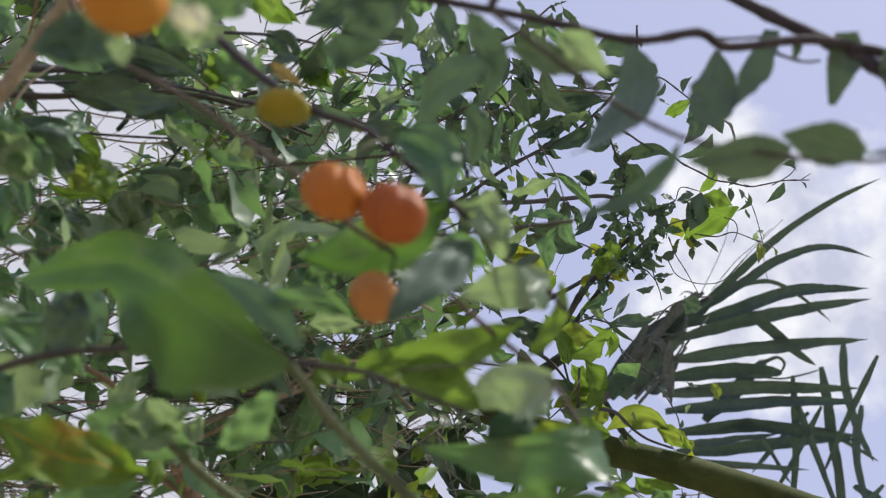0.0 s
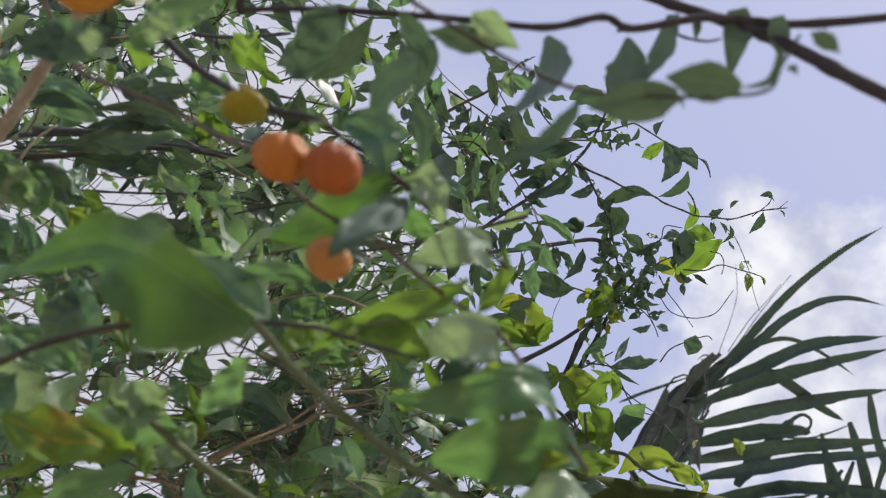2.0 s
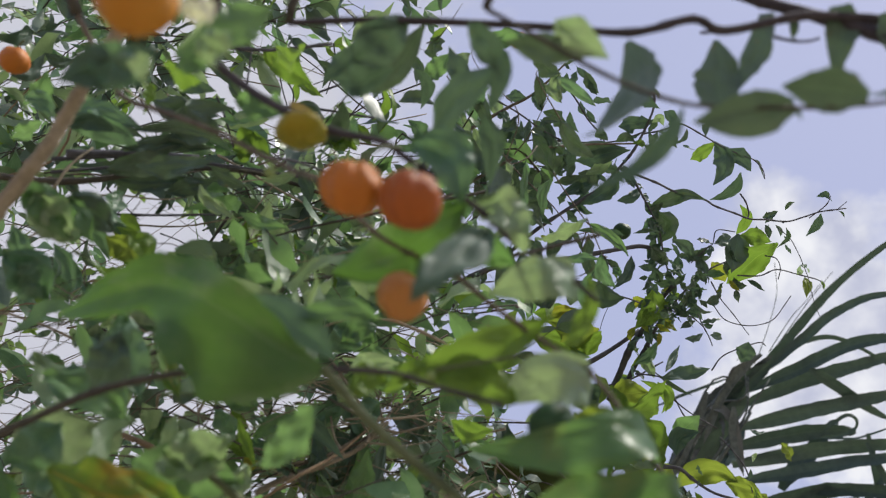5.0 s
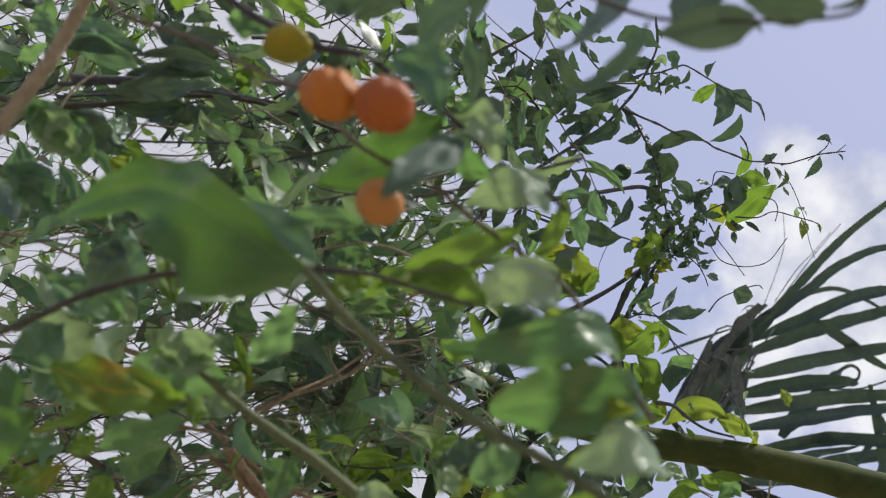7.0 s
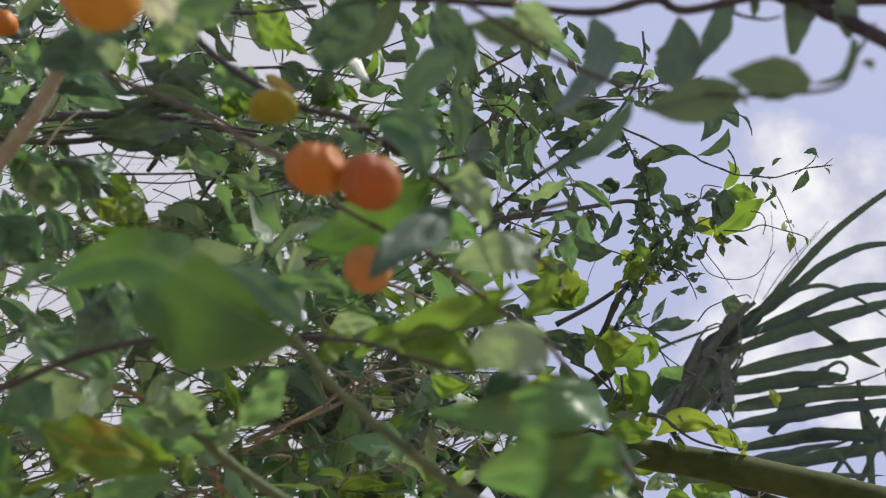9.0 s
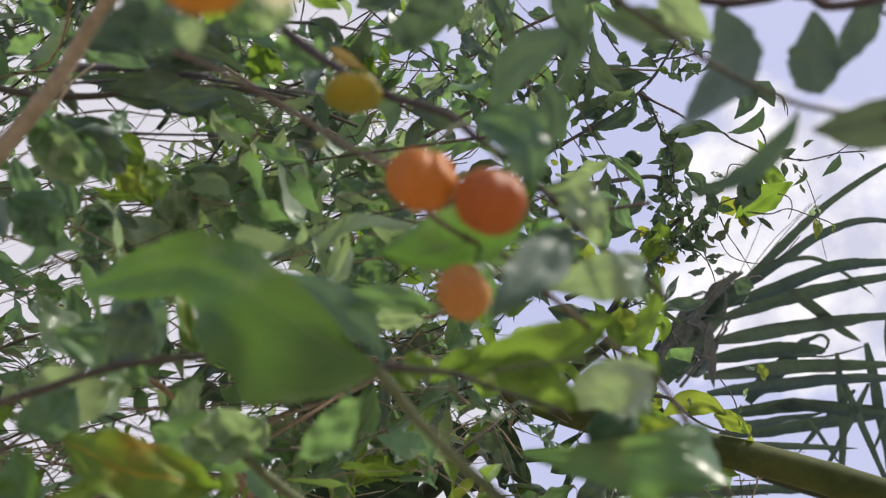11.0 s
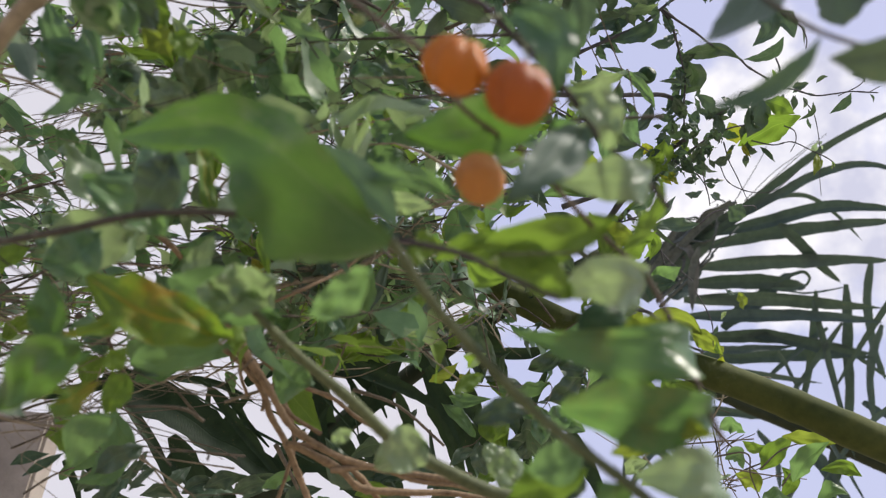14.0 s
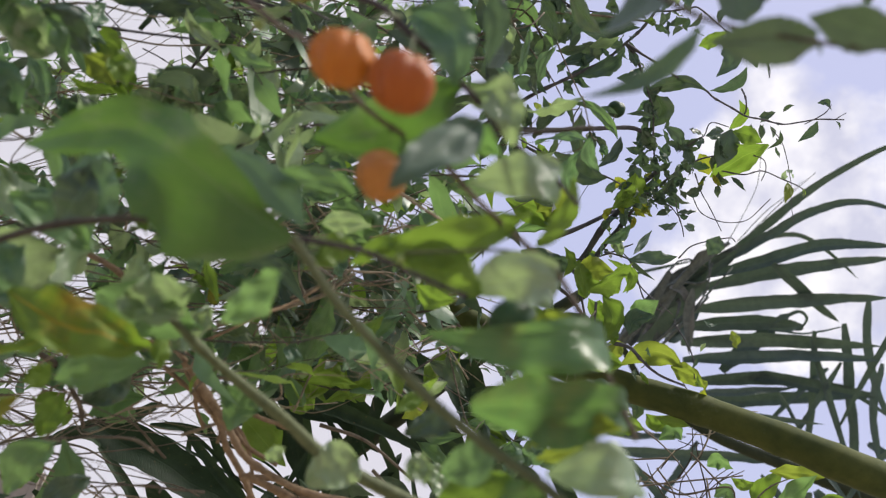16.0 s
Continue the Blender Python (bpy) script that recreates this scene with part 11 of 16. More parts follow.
bent_leaf(sky["t33"], (-0.12, -0.17, -0.98), LEAF_DARK, 0.0125, 0.12, -0.77, (0.150, 1.081, 2.590), (0.160, 1.087, 2.574), (0.167, 1.093, 2.557), (0.171, 1.099, 2.540))
bent_leaf(sky["t34"], (-0.21, -0.19, -0.96), LEAF_SLATE, 0.0086, 0.17, -0.14, (0.129, 1.103, 2.471), (0.134, 1.115, 2.467), (0.138, 1.128, 2.463), (0.138, 1.142, 2.459))
bent_leaf(sky["t34"], (0.19, -0.96, 0.20), LEAF_DARK, 0.0081, 0.09, 0.79, (0.062, 1.089, 2.504), (0.063, 1.103, 2.499), (0.063, 1.117, 2.495), (0.063, 1.131, 2.490))
bent_leaf(sky["t34"], (-0.07, -0.43, -0.90), LEAF_DARK, 0.0073, 0.16, 1.10, (0.137, 1.128, 2.483), (0.145, 1.137, 2.482), (0.156, 1.143, 2.484), (0.167, 1.147, 2.488))
bent_leaf(sky["t8"], (-0.52, -0.77, -0.37), LEAF_PALE, 0.0116, 0.00, -0.37, (0.058, 1.058, 2.487), (0.044, 1.066, 2.484), (0.033, 1.077, 2.477), (0.029, 1.092, 2.468))
bent_leaf(sky["t8"], (-0.19, -0.54, -0.82), LEAF_SLATE, 0.0058, -0.02, -1.08, (0.042, 0.996, 2.510), (0.046, 1.005, 2.504), (0.049, 1.014, 2.496), (0.052, 1.024, 2.489))
bent_leaf(sky["t8"], (0.06, 0.08, -1.00), LEAF_DARK, 0.0075, 0.10, -0.06, (0.016, 1.057, 2.577), (0.014, 1.064, 2.562), (0.017, 1.073, 2.547), (0.026, 1.079, 2.534))
bent_leaf(sky["t6"], (0.33, -0.75, -0.57), LEAF_SLATE, 0.0082, -0.10, 1.48, (0.107, 1.048, 2.504), (0.119, 1.043, 2.510), (0.127, 1.035, 2.518), (0.129, 1.024, 2.527))
bent_leaf(sky["t34"], (-0.19, -0.69, -0.70), LEAF_SLATE, 0.0094, -0.11, 0.50, (0.123, 1.114, 2.485), (0.107, 1.125, 2.485), (0.092, 1.137, 2.484), (0.076, 1.149, 2.483))
bent_leaf(sky["t33"], (-0.25, -0.97, -0.01), LEAF_DARK, 0.0063, -0.03, -0.70, (0.144, 1.039, 2.546), (0.140, 1.045, 2.531), (0.136, 1.051, 2.517), (0.132, 1.057, 2.503))
bent_leaf(sky["t6"], (0.24, -0.07, -0.97), LEAF_DARK, 0.0068, -0.10, 0.39, (0.152, 1.086, 2.551), (0.165, 1.091, 2.550), (0.176, 1.101, 2.546), (0.180, 1.112, 2.539))
bent_leaf(sky["t34"], (-0.06, -0.57, -0.82), LEAF_SLATE, 0.0056, -0.10, -1.47, (0.123, 1.120, 2.459), (0.125, 1.133, 2.458), (0.131, 1.145, 2.458), (0.140, 1.155, 2.461))
bent_leaf(sky["t8"], (-0.58, -0.49, -0.65), LEAF_DARK, 0.0094, -0.20, 0.60, (0.086, 1.101, 2.581), (0.098, 1.109, 2.575), (0.114, 1.114, 2.572), (0.130, 1.115, 2.572))
bent_leaf(sky["t34"], (-0.16, -0.10, -0.98), LEAF_SLATE, 0.0100, 0.15, -1.49, (0.104, 1.098, 2.418), (0.092, 1.090, 2.423), (0.079, 1.084, 2.427), (0.065, 1.078, 2.429))
bent_leaf(sky["t8"], (-0.09, -0.65, -0.76), LEAF_SLATE, 0.0083, 0.14, 1.30, (0.060, 1.036, 2.473), (0.051, 1.031, 2.486), (0.043, 1.026, 2.498), (0.037, 1.021, 2.511))
bent_leaf(sky["t34"], (-0.09, 0.34, -0.94), LEAF_PALE, 0.0114, -0.08, 0.33, (0.005, 1.112, 2.501), (0.006, 1.094, 2.504), (0.004, 1.076, 2.507), (0.000, 1.059, 2.508))
bent_leaf(sky["t34"], (0.03, -0.75, -0.66), LEAF_DARK, 0.0111, -0.12, -0.05, (0.016, 1.045, 2.454), (0.034, 1.049, 2.453), (0.049, 1.058, 2.448), (0.058, 1.070, 2.438))
bent_leaf(sky["t1"], (-0.23, -0.24, -0.95), LEAF_SLATE, 0.0058, -0.09, 1.58, (0.113, 1.179, 2.469), (0.117, 1.182, 2.456), (0.116, 1.186, 2.443), (0.110, 1.188, 2.430))
bent_leaf(sky["t34"], (0.82, -0.57, -0.02), LEAF_SLATE, 0.0068, -0.15, 1.21, (0.011, 1.032, 2.456), (0.000, 1.034, 2.453), (-0.010, 1.037, 2.449), (-0.020, 1.040, 2.444))
bent_leaf(sky["t8"], (0.03, -0.34, -0.94), LEAF_SLATE, 0.0097, 0.19, -0.85, (0.073, 1.055, 2.489), (0.089, 1.052, 2.494), (0.105, 1.056, 2.494), (0.118, 1.066, 2.488))
bent_leaf(sky["t6"], (-0.01, -0.22, -0.98), LEAF_PALE, 0.0047, 0.14, 1.38, (0.132, 1.069, 2.538), (0.124, 1.070, 2.528), (0.118, 1.072, 2.517), (0.113, 1.075, 2.506))
bent_leaf(sky["t33"], (0.11, -0.86, -0.51), LEAF_SLATE, 0.0092, -0.08, 0.18, (0.161, 1.050, 2.554), (0.172, 1.067, 2.546), (0.177, 1.086, 2.537), (0.175, 1.105, 2.527))
bent_leaf(sky["t6"], (0.43, -0.78, -0.45), LEAF_DARK, 0.0072, -0.01, 0.92, (0.192, 1.062, 2.558), (0.179, 1.057, 2.558), (0.166, 1.057, 2.553), (0.156, 1.060, 2.546))
bent_leaf(sky["t8"], (0.33, -0.01, -0.94), LEAF_DARK, 0.0071, -0.17, 0.09, (0.039, 1.042, 2.560), (0.052, 1.050, 2.565), (0.065, 1.053, 2.574), (0.075, 1.052, 2.586))
bent_leaf(sky["t8"], (0.67, -0.63, -0.40), LEAF_DARK, 0.0090, 0.19, -0.70, (0.080, 1.034, 2.476), (0.096, 1.033, 2.474), (0.112, 1.033, 2.472), (0.127, 1.033, 2.470))
bent_leaf(sky["t34"], (-0.07, -0.43, -0.90), LEAF_PALE, 0.0070, 0.14, -0.09, (0.096, 1.094, 2.414), (0.107, 1.080, 2.416), (0.121, 1.068, 2.414), (0.136, 1.059, 2.410))
bent_leaf(sky["t33"], (0.40, -0.57, -0.72), LEAF_DARK, 0.0047, 0.17, 0.09, (0.167, 1.025, 2.501), (0.157, 1.021, 2.498), (0.147, 1.018, 2.495), (0.138, 1.016, 2.489))
bent_leaf(sky["t33"], (-0.11, -0.66, -0.75), LEAF_SLATE, 0.0081, 0.15, -1.46, (0.146, 1.066, 2.547), (0.127, 1.068, 2.553), (0.109, 1.075, 2.554), (0.094, 1.087, 2.550))
bent_leaf(sky["t34"], (0.54, -0.28, -0.79), LEAF_DARK, 0.0131, -0.01, -1.52, (0.142, 1.111, 2.447), (0.140, 1.126, 2.434), (0.143, 1.141, 2.421), (0.150, 1.156, 2.409))
bent_leaf(sky["t33"], (0.65, -0.35, -0.68), LEAF_SLATE, 0.0092, -0.02, 0.34, (0.077, 1.049, 2.581), (0.067, 1.069, 2.577), (0.060, 1.090, 2.571), (0.055, 1.111, 2.564))
bent_leaf(sky["t8"], (-0.55, -0.79, -0.26), LEAF_DARK, 0.0115, 0.12, 0.08, (0.020, 1.051, 2.627), (0.025, 1.062, 2.615), (0.021, 1.072, 2.602), (0.010, 1.078, 2.591))
bent_leaf(sky["t34"], (-0.30, -0.89, -0.34), LEAF_DARK, 0.0106, 0.16, 1.53, (0.107, 1.122, 2.467), (0.101, 1.136, 2.454), (0.086, 1.146, 2.444), (0.066, 1.148, 2.441))
bent_leaf(sky["t34"], (0.18, -0.33, -0.93), LEAF_PALE, 0.0103, -0.10, 0.11, (0.052, 1.120, 2.536), (0.038, 1.115, 2.541), (0.024, 1.111, 2.545), (0.009, 1.107, 2.549))
bent_leaf(sky["t34"], (0.20, -0.28, -0.94), LEAF_SLATE, 0.0093, -0.12, -1.41, (0.137, 1.075, 2.436), (0.123, 1.081, 2.426), (0.106, 1.081, 2.422), (0.089, 1.074, 2.423))
bent_leaf(sky["t6"], (0.21, -0.66, -0.72), LEAF_SLATE, 0.0102, -0.16, -1.58, (0.192, 1.083, 2.518), (0.199, 1.095, 2.504), (0.198, 1.108, 2.489), (0.188, 1.120, 2.476))
bent_leaf(sky["t34"], (-0.07, -0.80, -0.59), LEAF_SLATE, 0.0059, 0.13, -0.06, (0.138, 1.152, 2.485), (0.127, 1.155, 2.485), (0.116, 1.159, 2.484), (0.106, 1.164, 2.483))
bent_leaf(sky["t33"], (-0.83, -0.55, 0.10), LEAF_DARK, 0.0104, -0.09, -1.25, (0.110, 1.071, 2.571), (0.114, 1.080, 2.553), (0.113, 1.090, 2.535), (0.105, 1.097, 2.518))
bent_leaf(sky["t33"], (0.31, 0.07, -0.95), LEAF_SLATE, 0.0069, -0.00, -1.29, (0.150, 0.972, 2.526), (0.153, 0.980, 2.520), (0.156, 0.988, 2.514), (0.161, 0.996, 2.507))
bent_leaf(sky["t34"], (0.09, -0.85, -0.52), LEAF_DARK, 0.0114, 0.02, -1.20, (0.094, 1.122, 2.453), (0.094, 1.134, 2.443), (0.099, 1.147, 2.434), (0.109, 1.157, 2.427))
bent_leaf(sky["t33"], (0.35, -0.86, -0.37), LEAF_SLATE, 0.0088, -0.12, -1.36, (0.164, 1.076, 2.544), (0.176, 1.089, 2.544), (0.189, 1.099, 2.545), (0.205, 1.106, 2.549))
bent_leaf(sky["t34"], (0.35, -0.93, -0.13), LEAF_DARK, 0.0126, -0.12, -0.28, (0.021, 1.067, 2.448), (0.031, 1.083, 2.444), (0.042, 1.098, 2.440), (0.055, 1.113, 2.437))
bent_leaf(sky["t34"], (-0.14, -0.44, -0.88), LEAF_DARK, 0.0121, -0.07, 0.54, (0.110, 1.051, 2.442), (0.129, 1.060, 2.448), (0.145, 1.073, 2.448), (0.157, 1.091, 2.445))
bent_leaf(sky["t10"], (-0.20, -0.92, -0.34), LEAF_BRIGHT, 0.0046, 0.14, 1.15, (0.129, 1.288, 2.443), (0.134, 1.293, 2.437), (0.136, 1.298, 2.430), (0.135, 1.302, 2.423))
bent_leaf(sky["t10"], (0.32, -0.74, -0.59), LEAF_BRIGHT, 0.0109, 0.14, -1.49, (0.159, 1.292, 2.433), (0.164, 1.299, 2.422), (0.167, 1.306, 2.411), (0.168, 1.313, 2.400))
bent_leaf(sky["t1"], (-0.08, -0.44, -0.90), LEAF_DARK, 0.0053, -0.14, -1.40, (0.075, 1.203, 2.431), (0.076, 1.208, 2.426), (0.076, 1.213, 2.421), (0.074, 1.217, 2.416))
bent_leaf(sky["t1"], (0.41, -0.29, -0.86), LEAF_SLATE, 0.0118, -0.04, 1.31, (0.136, 1.205, 2.443), (0.135, 1.219, 2.438), (0.135, 1.233, 2.432), (0.135, 1.247, 2.427))
bent_leaf(sky["t10"], (0.85, -0.37, -0.39), LEAF_SLATE, 0.0063, 0.04, -1.24, (0.128, 1.335, 2.423), (0.119, 1.334, 2.412), (0.114, 1.335, 2.400), (0.113, 1.336, 2.386))
bent_leaf(sky["t10"], (0.61, -0.68, 0.41), LEAF_DARK, 0.0082, -0.18, -0.32, (0.108, 1.305, 2.447), (0.100, 1.308, 2.434), (0.096, 1.311, 2.420), (0.095, 1.315, 2.405))
bent_leaf(sky["t1"], (0.12, -0.90, -0.42), LEAF_SLATE, 0.0062, -0.06, 0.10, (0.073, 1.239, 2.454), (0.068, 1.249, 2.454), (0.063, 1.258, 2.455), (0.057, 1.267, 2.456))
bent_leaf(sky["t10"], (-0.30, -0.70, -0.65), LEAF_DARK, 0.0060, 0.02, -1.51, (0.110, 1.262, 2.425), (0.104, 1.273, 2.423), (0.098, 1.284, 2.420), (0.091, 1.294, 2.418))
bent_leaf(sky["t10"], (-0.12, -0.42, -0.90), LEAF_BRIGHT, 0.0059, 0.14, -0.54, (0.110, 1.321, 2.403), (0.120, 1.321, 2.409), (0.131, 1.322, 2.414), (0.142, 1.324, 2.417))
bent_leaf(sky["t10"], (0.06, -0.99, 0.11), LEAF_SLATE, 0.0093, 0.00, -0.58, (0.101, 1.283, 2.456), (0.112, 1.285, 2.465), (0.126, 1.291, 2.468), (0.136, 1.302, 2.466))
bent_leaf(sky["t2"], (-0.00, -0.90, -0.43), LEAF_SLATE, 0.0054, 0.16, -1.15, (0.125, 1.263, 2.461), (0.130, 1.272, 2.462), (0.133, 1.283, 2.462), (0.133, 1.294, 2.462))
bent_leaf(sky["t10"], (0.19, -0.98, -0.10), LEAF_DARK, 0.0040, -0.14, -1.22, (0.130, 1.266, 2.403), (0.129, 1.270, 2.397), (0.132, 1.274, 2.391), (0.137, 1.277, 2.386))
bent_leaf(sky["t1"], (0.11, -0.32, -0.94), LEAF_DARK, 0.0051, 0.14, -1.02, (0.098, 1.235, 2.460), (0.108, 1.238, 2.461), (0.118, 1.243, 2.460), (0.126, 1.249, 2.457))
bent_leaf(sky["t10"], (0.21, -0.65, -0.73), LEAF_SLATE, 0.0082, 0.14, 0.18, (0.112, 1.257, 2.409), (0.115, 1.267, 2.401), (0.123, 1.276, 2.394), (0.134, 1.283, 2.390))
bent_leaf(sky["t7"], (-0.14, -0.45, -0.88), LEAF_SLATE, 0.0071, 0.15, 1.52, (0.245, 1.053, 2.584), (0.256, 1.045, 2.579), (0.268, 1.040, 2.571), (0.277, 1.040, 2.559))
bent_leaf(sky["t7"], (-0.09, 0.34, -0.93), LEAF_SLATE, 0.0058, 0.19, 1.34, (0.228, 1.049, 2.586), (0.227, 1.052, 2.576), (0.230, 1.054, 2.565), (0.235, 1.056, 2.556))
bent_leaf(sky["t7"], (0.31, -0.43, -0.85), LEAF_SLATE, 0.0055, -0.16, -0.10, (0.238, 1.075, 2.595), (0.243, 1.086, 2.594), (0.248, 1.096, 2.593), (0.255, 1.106, 2.593))
bent_leaf(sky["t7"], (-0.31, -0.69, -0.65), LEAF_SLATE, 0.0056, 0.14, 0.41, (0.253, 1.035, 2.580), (0.248, 1.025, 2.581), (0.243, 1.014, 2.582), (0.239, 1.004, 2.583))
bent_leaf(sky["t7"], (0.48, -0.49, -0.73), LEAF_SLATE, 0.0069, 0.09, 0.41, (0.226, 1.021, 2.627), (0.221, 1.026, 2.620), (0.216, 1.031, 2.613), (0.213, 1.037, 2.606))
bent_leaf(sky["t7"], (-0.09, -0.74, -0.66), LEAF_DARK, 0.0090, -0.20, 0.71, (0.236, 0.996, 2.594), (0.241, 1.010, 2.591), (0.248, 1.023, 2.588), (0.256, 1.036, 2.585))
bent_leaf(sky["t7"], (0.49, -0.39, -0.78), LEAF_SLATE, 0.0055, -0.02, 1.05, (0.249, 1.024, 2.618), (0.239, 1.023, 2.619), (0.230, 1.017, 2.622), (0.226, 1.010, 2.627))
bent_leaf(sky["t7"], (-0.37, 0.12, -0.92), LEAF_SLATE, 0.0098, -0.07, 0.56, (0.211, 1.024, 2.629), (0.209, 1.041, 2.628), (0.201, 1.055, 2.629), (0.190, 1.067, 2.632))
bent_leaf(sky["t1"], (0.09, -0.54, -0.84), LEAF_SLATE, 0.0043, -0.12, 1.16, (0.248, 1.163, 2.530), (0.254, 1.159, 2.520), (0.258, 1.155, 2.510), (0.262, 1.152, 2.499))
bent_leaf(sky["t1"], (0.27, -0.93, 0.25), LEAF_DARK, 0.0050, 0.09, -0.46, (0.273, 1.158, 2.542), (0.273, 1.163, 2.535), (0.275, 1.167, 2.527), (0.279, 1.171, 2.520))
bent_leaf(sky["t1"], (0.21, -0.53, -0.82), LEAF_SLATE, 0.0069, -0.16, 0.91, (0.255, 1.153, 2.546), (0.251, 1.159, 2.536), (0.247, 1.166, 2.525), (0.243, 1.172, 2.515))
bent_leaf(sky["t1"], (0.01, -0.89, -0.47), LEAF_SLATE, 0.0060, -0.09, -0.93, (0.197, 1.212, 2.523), (0.206, 1.213, 2.512), (0.216, 1.213, 2.502), (0.226, 1.213, 2.493))
bent_leaf(sky["t7"], (-0.48, -0.61, -0.63), LEAF_DARK, 0.0056, -0.04, -1.35, (0.261, 1.172, 2.576), (0.255, 1.177, 2.571), (0.249, 1.181, 2.566), (0.242, 1.186, 2.561))
bent_leaf(sky["t1"], (-0.63, -0.59, -0.50), LEAF_SLATE, 0.0064, 0.14, 0.09, (0.223, 1.189, 2.539), (0.224, 1.196, 2.533), (0.222, 1.203, 2.527), (0.217, 1.209, 2.523))
bent_leaf(sky["t1"], (-0.18, -0.97, -0.17), LEAF_SLATE, 0.0053, -0.02, 0.26, (0.217, 1.205, 2.513), (0.220, 1.213, 2.506), (0.227, 1.218, 2.500), (0.237, 1.220, 2.498))
bent_leaf(sky["t1"], (-0.13, -0.75, -0.65), LEAF_DARK, 0.0060, 0.14, 1.06, (0.295, 1.179, 2.565), (0.300, 1.191, 2.561), (0.303, 1.203, 2.558), (0.305, 1.216, 2.554))
bent_leaf(sky["t8"], (0.08, -0.60, -0.80), LEAF_DARK, 0.0065, -0.17, 1.09, (0.182, 1.167, 2.585), (0.180, 1.155, 2.584), (0.175, 1.144, 2.582), (0.169, 1.134, 2.579))
bent_leaf(sky["t7"], (0.50, -0.53, -0.69), LEAF_DARK, 0.0068, 0.20, 0.34, (0.270, 1.163, 2.586), (0.267, 1.172, 2.579), (0.262, 1.181, 2.572), (0.256, 1.189, 2.566))
bent_leaf(sky["t8"], (-0.25, -0.51, -0.82), LEAF_SLATE, 0.0064, 0.06, 1.20, (0.194, 1.133, 2.551), (0.188, 1.137, 2.545), (0.184, 1.143, 2.537), (0.183, 1.148, 2.529))
bent_leaf(sky["t6"], (-0.39, 0.22, -0.90), LEAF_SLATE, 0.0053, -0.14, -0.78, (0.246, 1.143, 2.569), (0.252, 1.139, 2.559), (0.256, 1.138, 2.547), (0.256, 1.137, 2.535))
bent_leaf(sky["t6"], (-0.09, -0.99, 0.07), LEAF_SLATE, 0.0048, -0.06, 0.17, (0.234, 1.165, 2.589), (0.243, 1.169, 2.588), (0.253, 1.173, 2.587), (0.262, 1.178, 2.585))
bent_leaf(sky["t8"], (0.26, -0.22, -0.94), LEAF_DARK, 0.0046, 0.04, -1.28, (0.243, 1.172, 2.572), (0.248, 1.172, 2.563), (0.254, 1.173, 2.554), (0.260, 1.173, 2.546))
bent_leaf(sky["t1"], (0.46, -0.72, -0.53), LEAF_SLATE, 0.0088, 0.01, -1.30, (0.235, 1.211, 2.552), (0.229, 1.223, 2.551), (0.227, 1.237, 2.548), (0.231, 1.250, 2.546))
bent_leaf(sky["t1"], (-0.31, -0.84, 0.44), LEAF_DARK, 0.0089, 0.13, 0.42, (0.220, 1.233, 2.525), (0.209, 1.230, 2.517), (0.200, 1.230, 2.506), (0.194, 1.231, 2.494))
bent_leaf(sky["t1"], (-0.21, -0.76, -0.62), LEAF_SLATE, 0.0071, -0.13, 1.40, (0.284, 1.178, 2.562), (0.285, 1.192, 2.561), (0.290, 1.205, 2.559), (0.299, 1.217, 2.559))
bent_leaf(sky["t8"], (-0.15, -0.14, -0.98), LEAF_SLATE, 0.0054, 0.10, -1.30, (0.200, 1.164, 2.555), (0.194, 1.162, 2.547), (0.187, 1.159, 2.539), (0.179, 1.156, 2.532))
bent_leaf(sky["t1"], (0.05, -0.80, -0.60), LEAF_DARK, 0.0048, 0.16, 0.79, (0.268, 1.145, 2.531), (0.271, 1.148, 2.525), (0.272, 1.151, 2.518), (0.269, 1.154, 2.513))
bent_leaf(sky["t6"], (-0.58, -0.64, -0.51), LEAF_SLATE, 0.0065, -0.00, 0.25, (0.238, 1.150, 2.588), (0.235, 1.162, 2.590), (0.236, 1.173, 2.590), (0.241, 1.184, 2.591))
bent_leaf(sky["t8"], (-0.11, -0.44, -0.89), LEAF_DARK, 0.0065, 0.18, -0.69, (0.229, 1.200, 2.567), (0.237, 1.200, 2.558), (0.244, 1.200, 2.549), (0.251, 1.201, 2.539))
bent_leaf(sky["t8"], (-0.29, -0.61, -0.74), LEAF_DARK, 0.0065, -0.03, -0.99, (0.227, 1.175, 2.553), (0.225, 1.184, 2.550), (0.221, 1.192, 2.548), (0.213, 1.197, 2.548))
bent_leaf(sky["t8"], (-0.62, -0.68, -0.38), LEAF_SLATE, 0.0077, -0.01, -1.06, (0.221, 1.178, 2.551), (0.217, 1.190, 2.551), (0.216, 1.202, 2.550), (0.219, 1.215, 2.549))
bent_leaf(sky["t1"], (0.53, 0.02, -0.85), LEAF_SLATE, 0.0050, -0.14, -0.01, (0.284, 1.156, 2.559), (0.279, 1.161, 2.550), (0.277, 1.165, 2.541), (0.279, 1.170, 2.531))
bent_leaf(sky["t1"], (-0.02, -0.81, -0.59), LEAF_DARK, 0.0061, -0.04, 1.40, (0.197, 1.198, 2.530), (0.191, 1.207, 2.531), (0.186, 1.217, 2.530), (0.183, 1.227, 2.528))
bent_leaf(sky["t1"], (0.38, -0.32, -0.87), LEAF_SLATE, 0.0093, -0.12, 1.20, (0.286, 1.173, 2.586), (0.274, 1.173, 2.581), (0.265, 1.175, 2.574), (0.258, 1.178, 2.564))
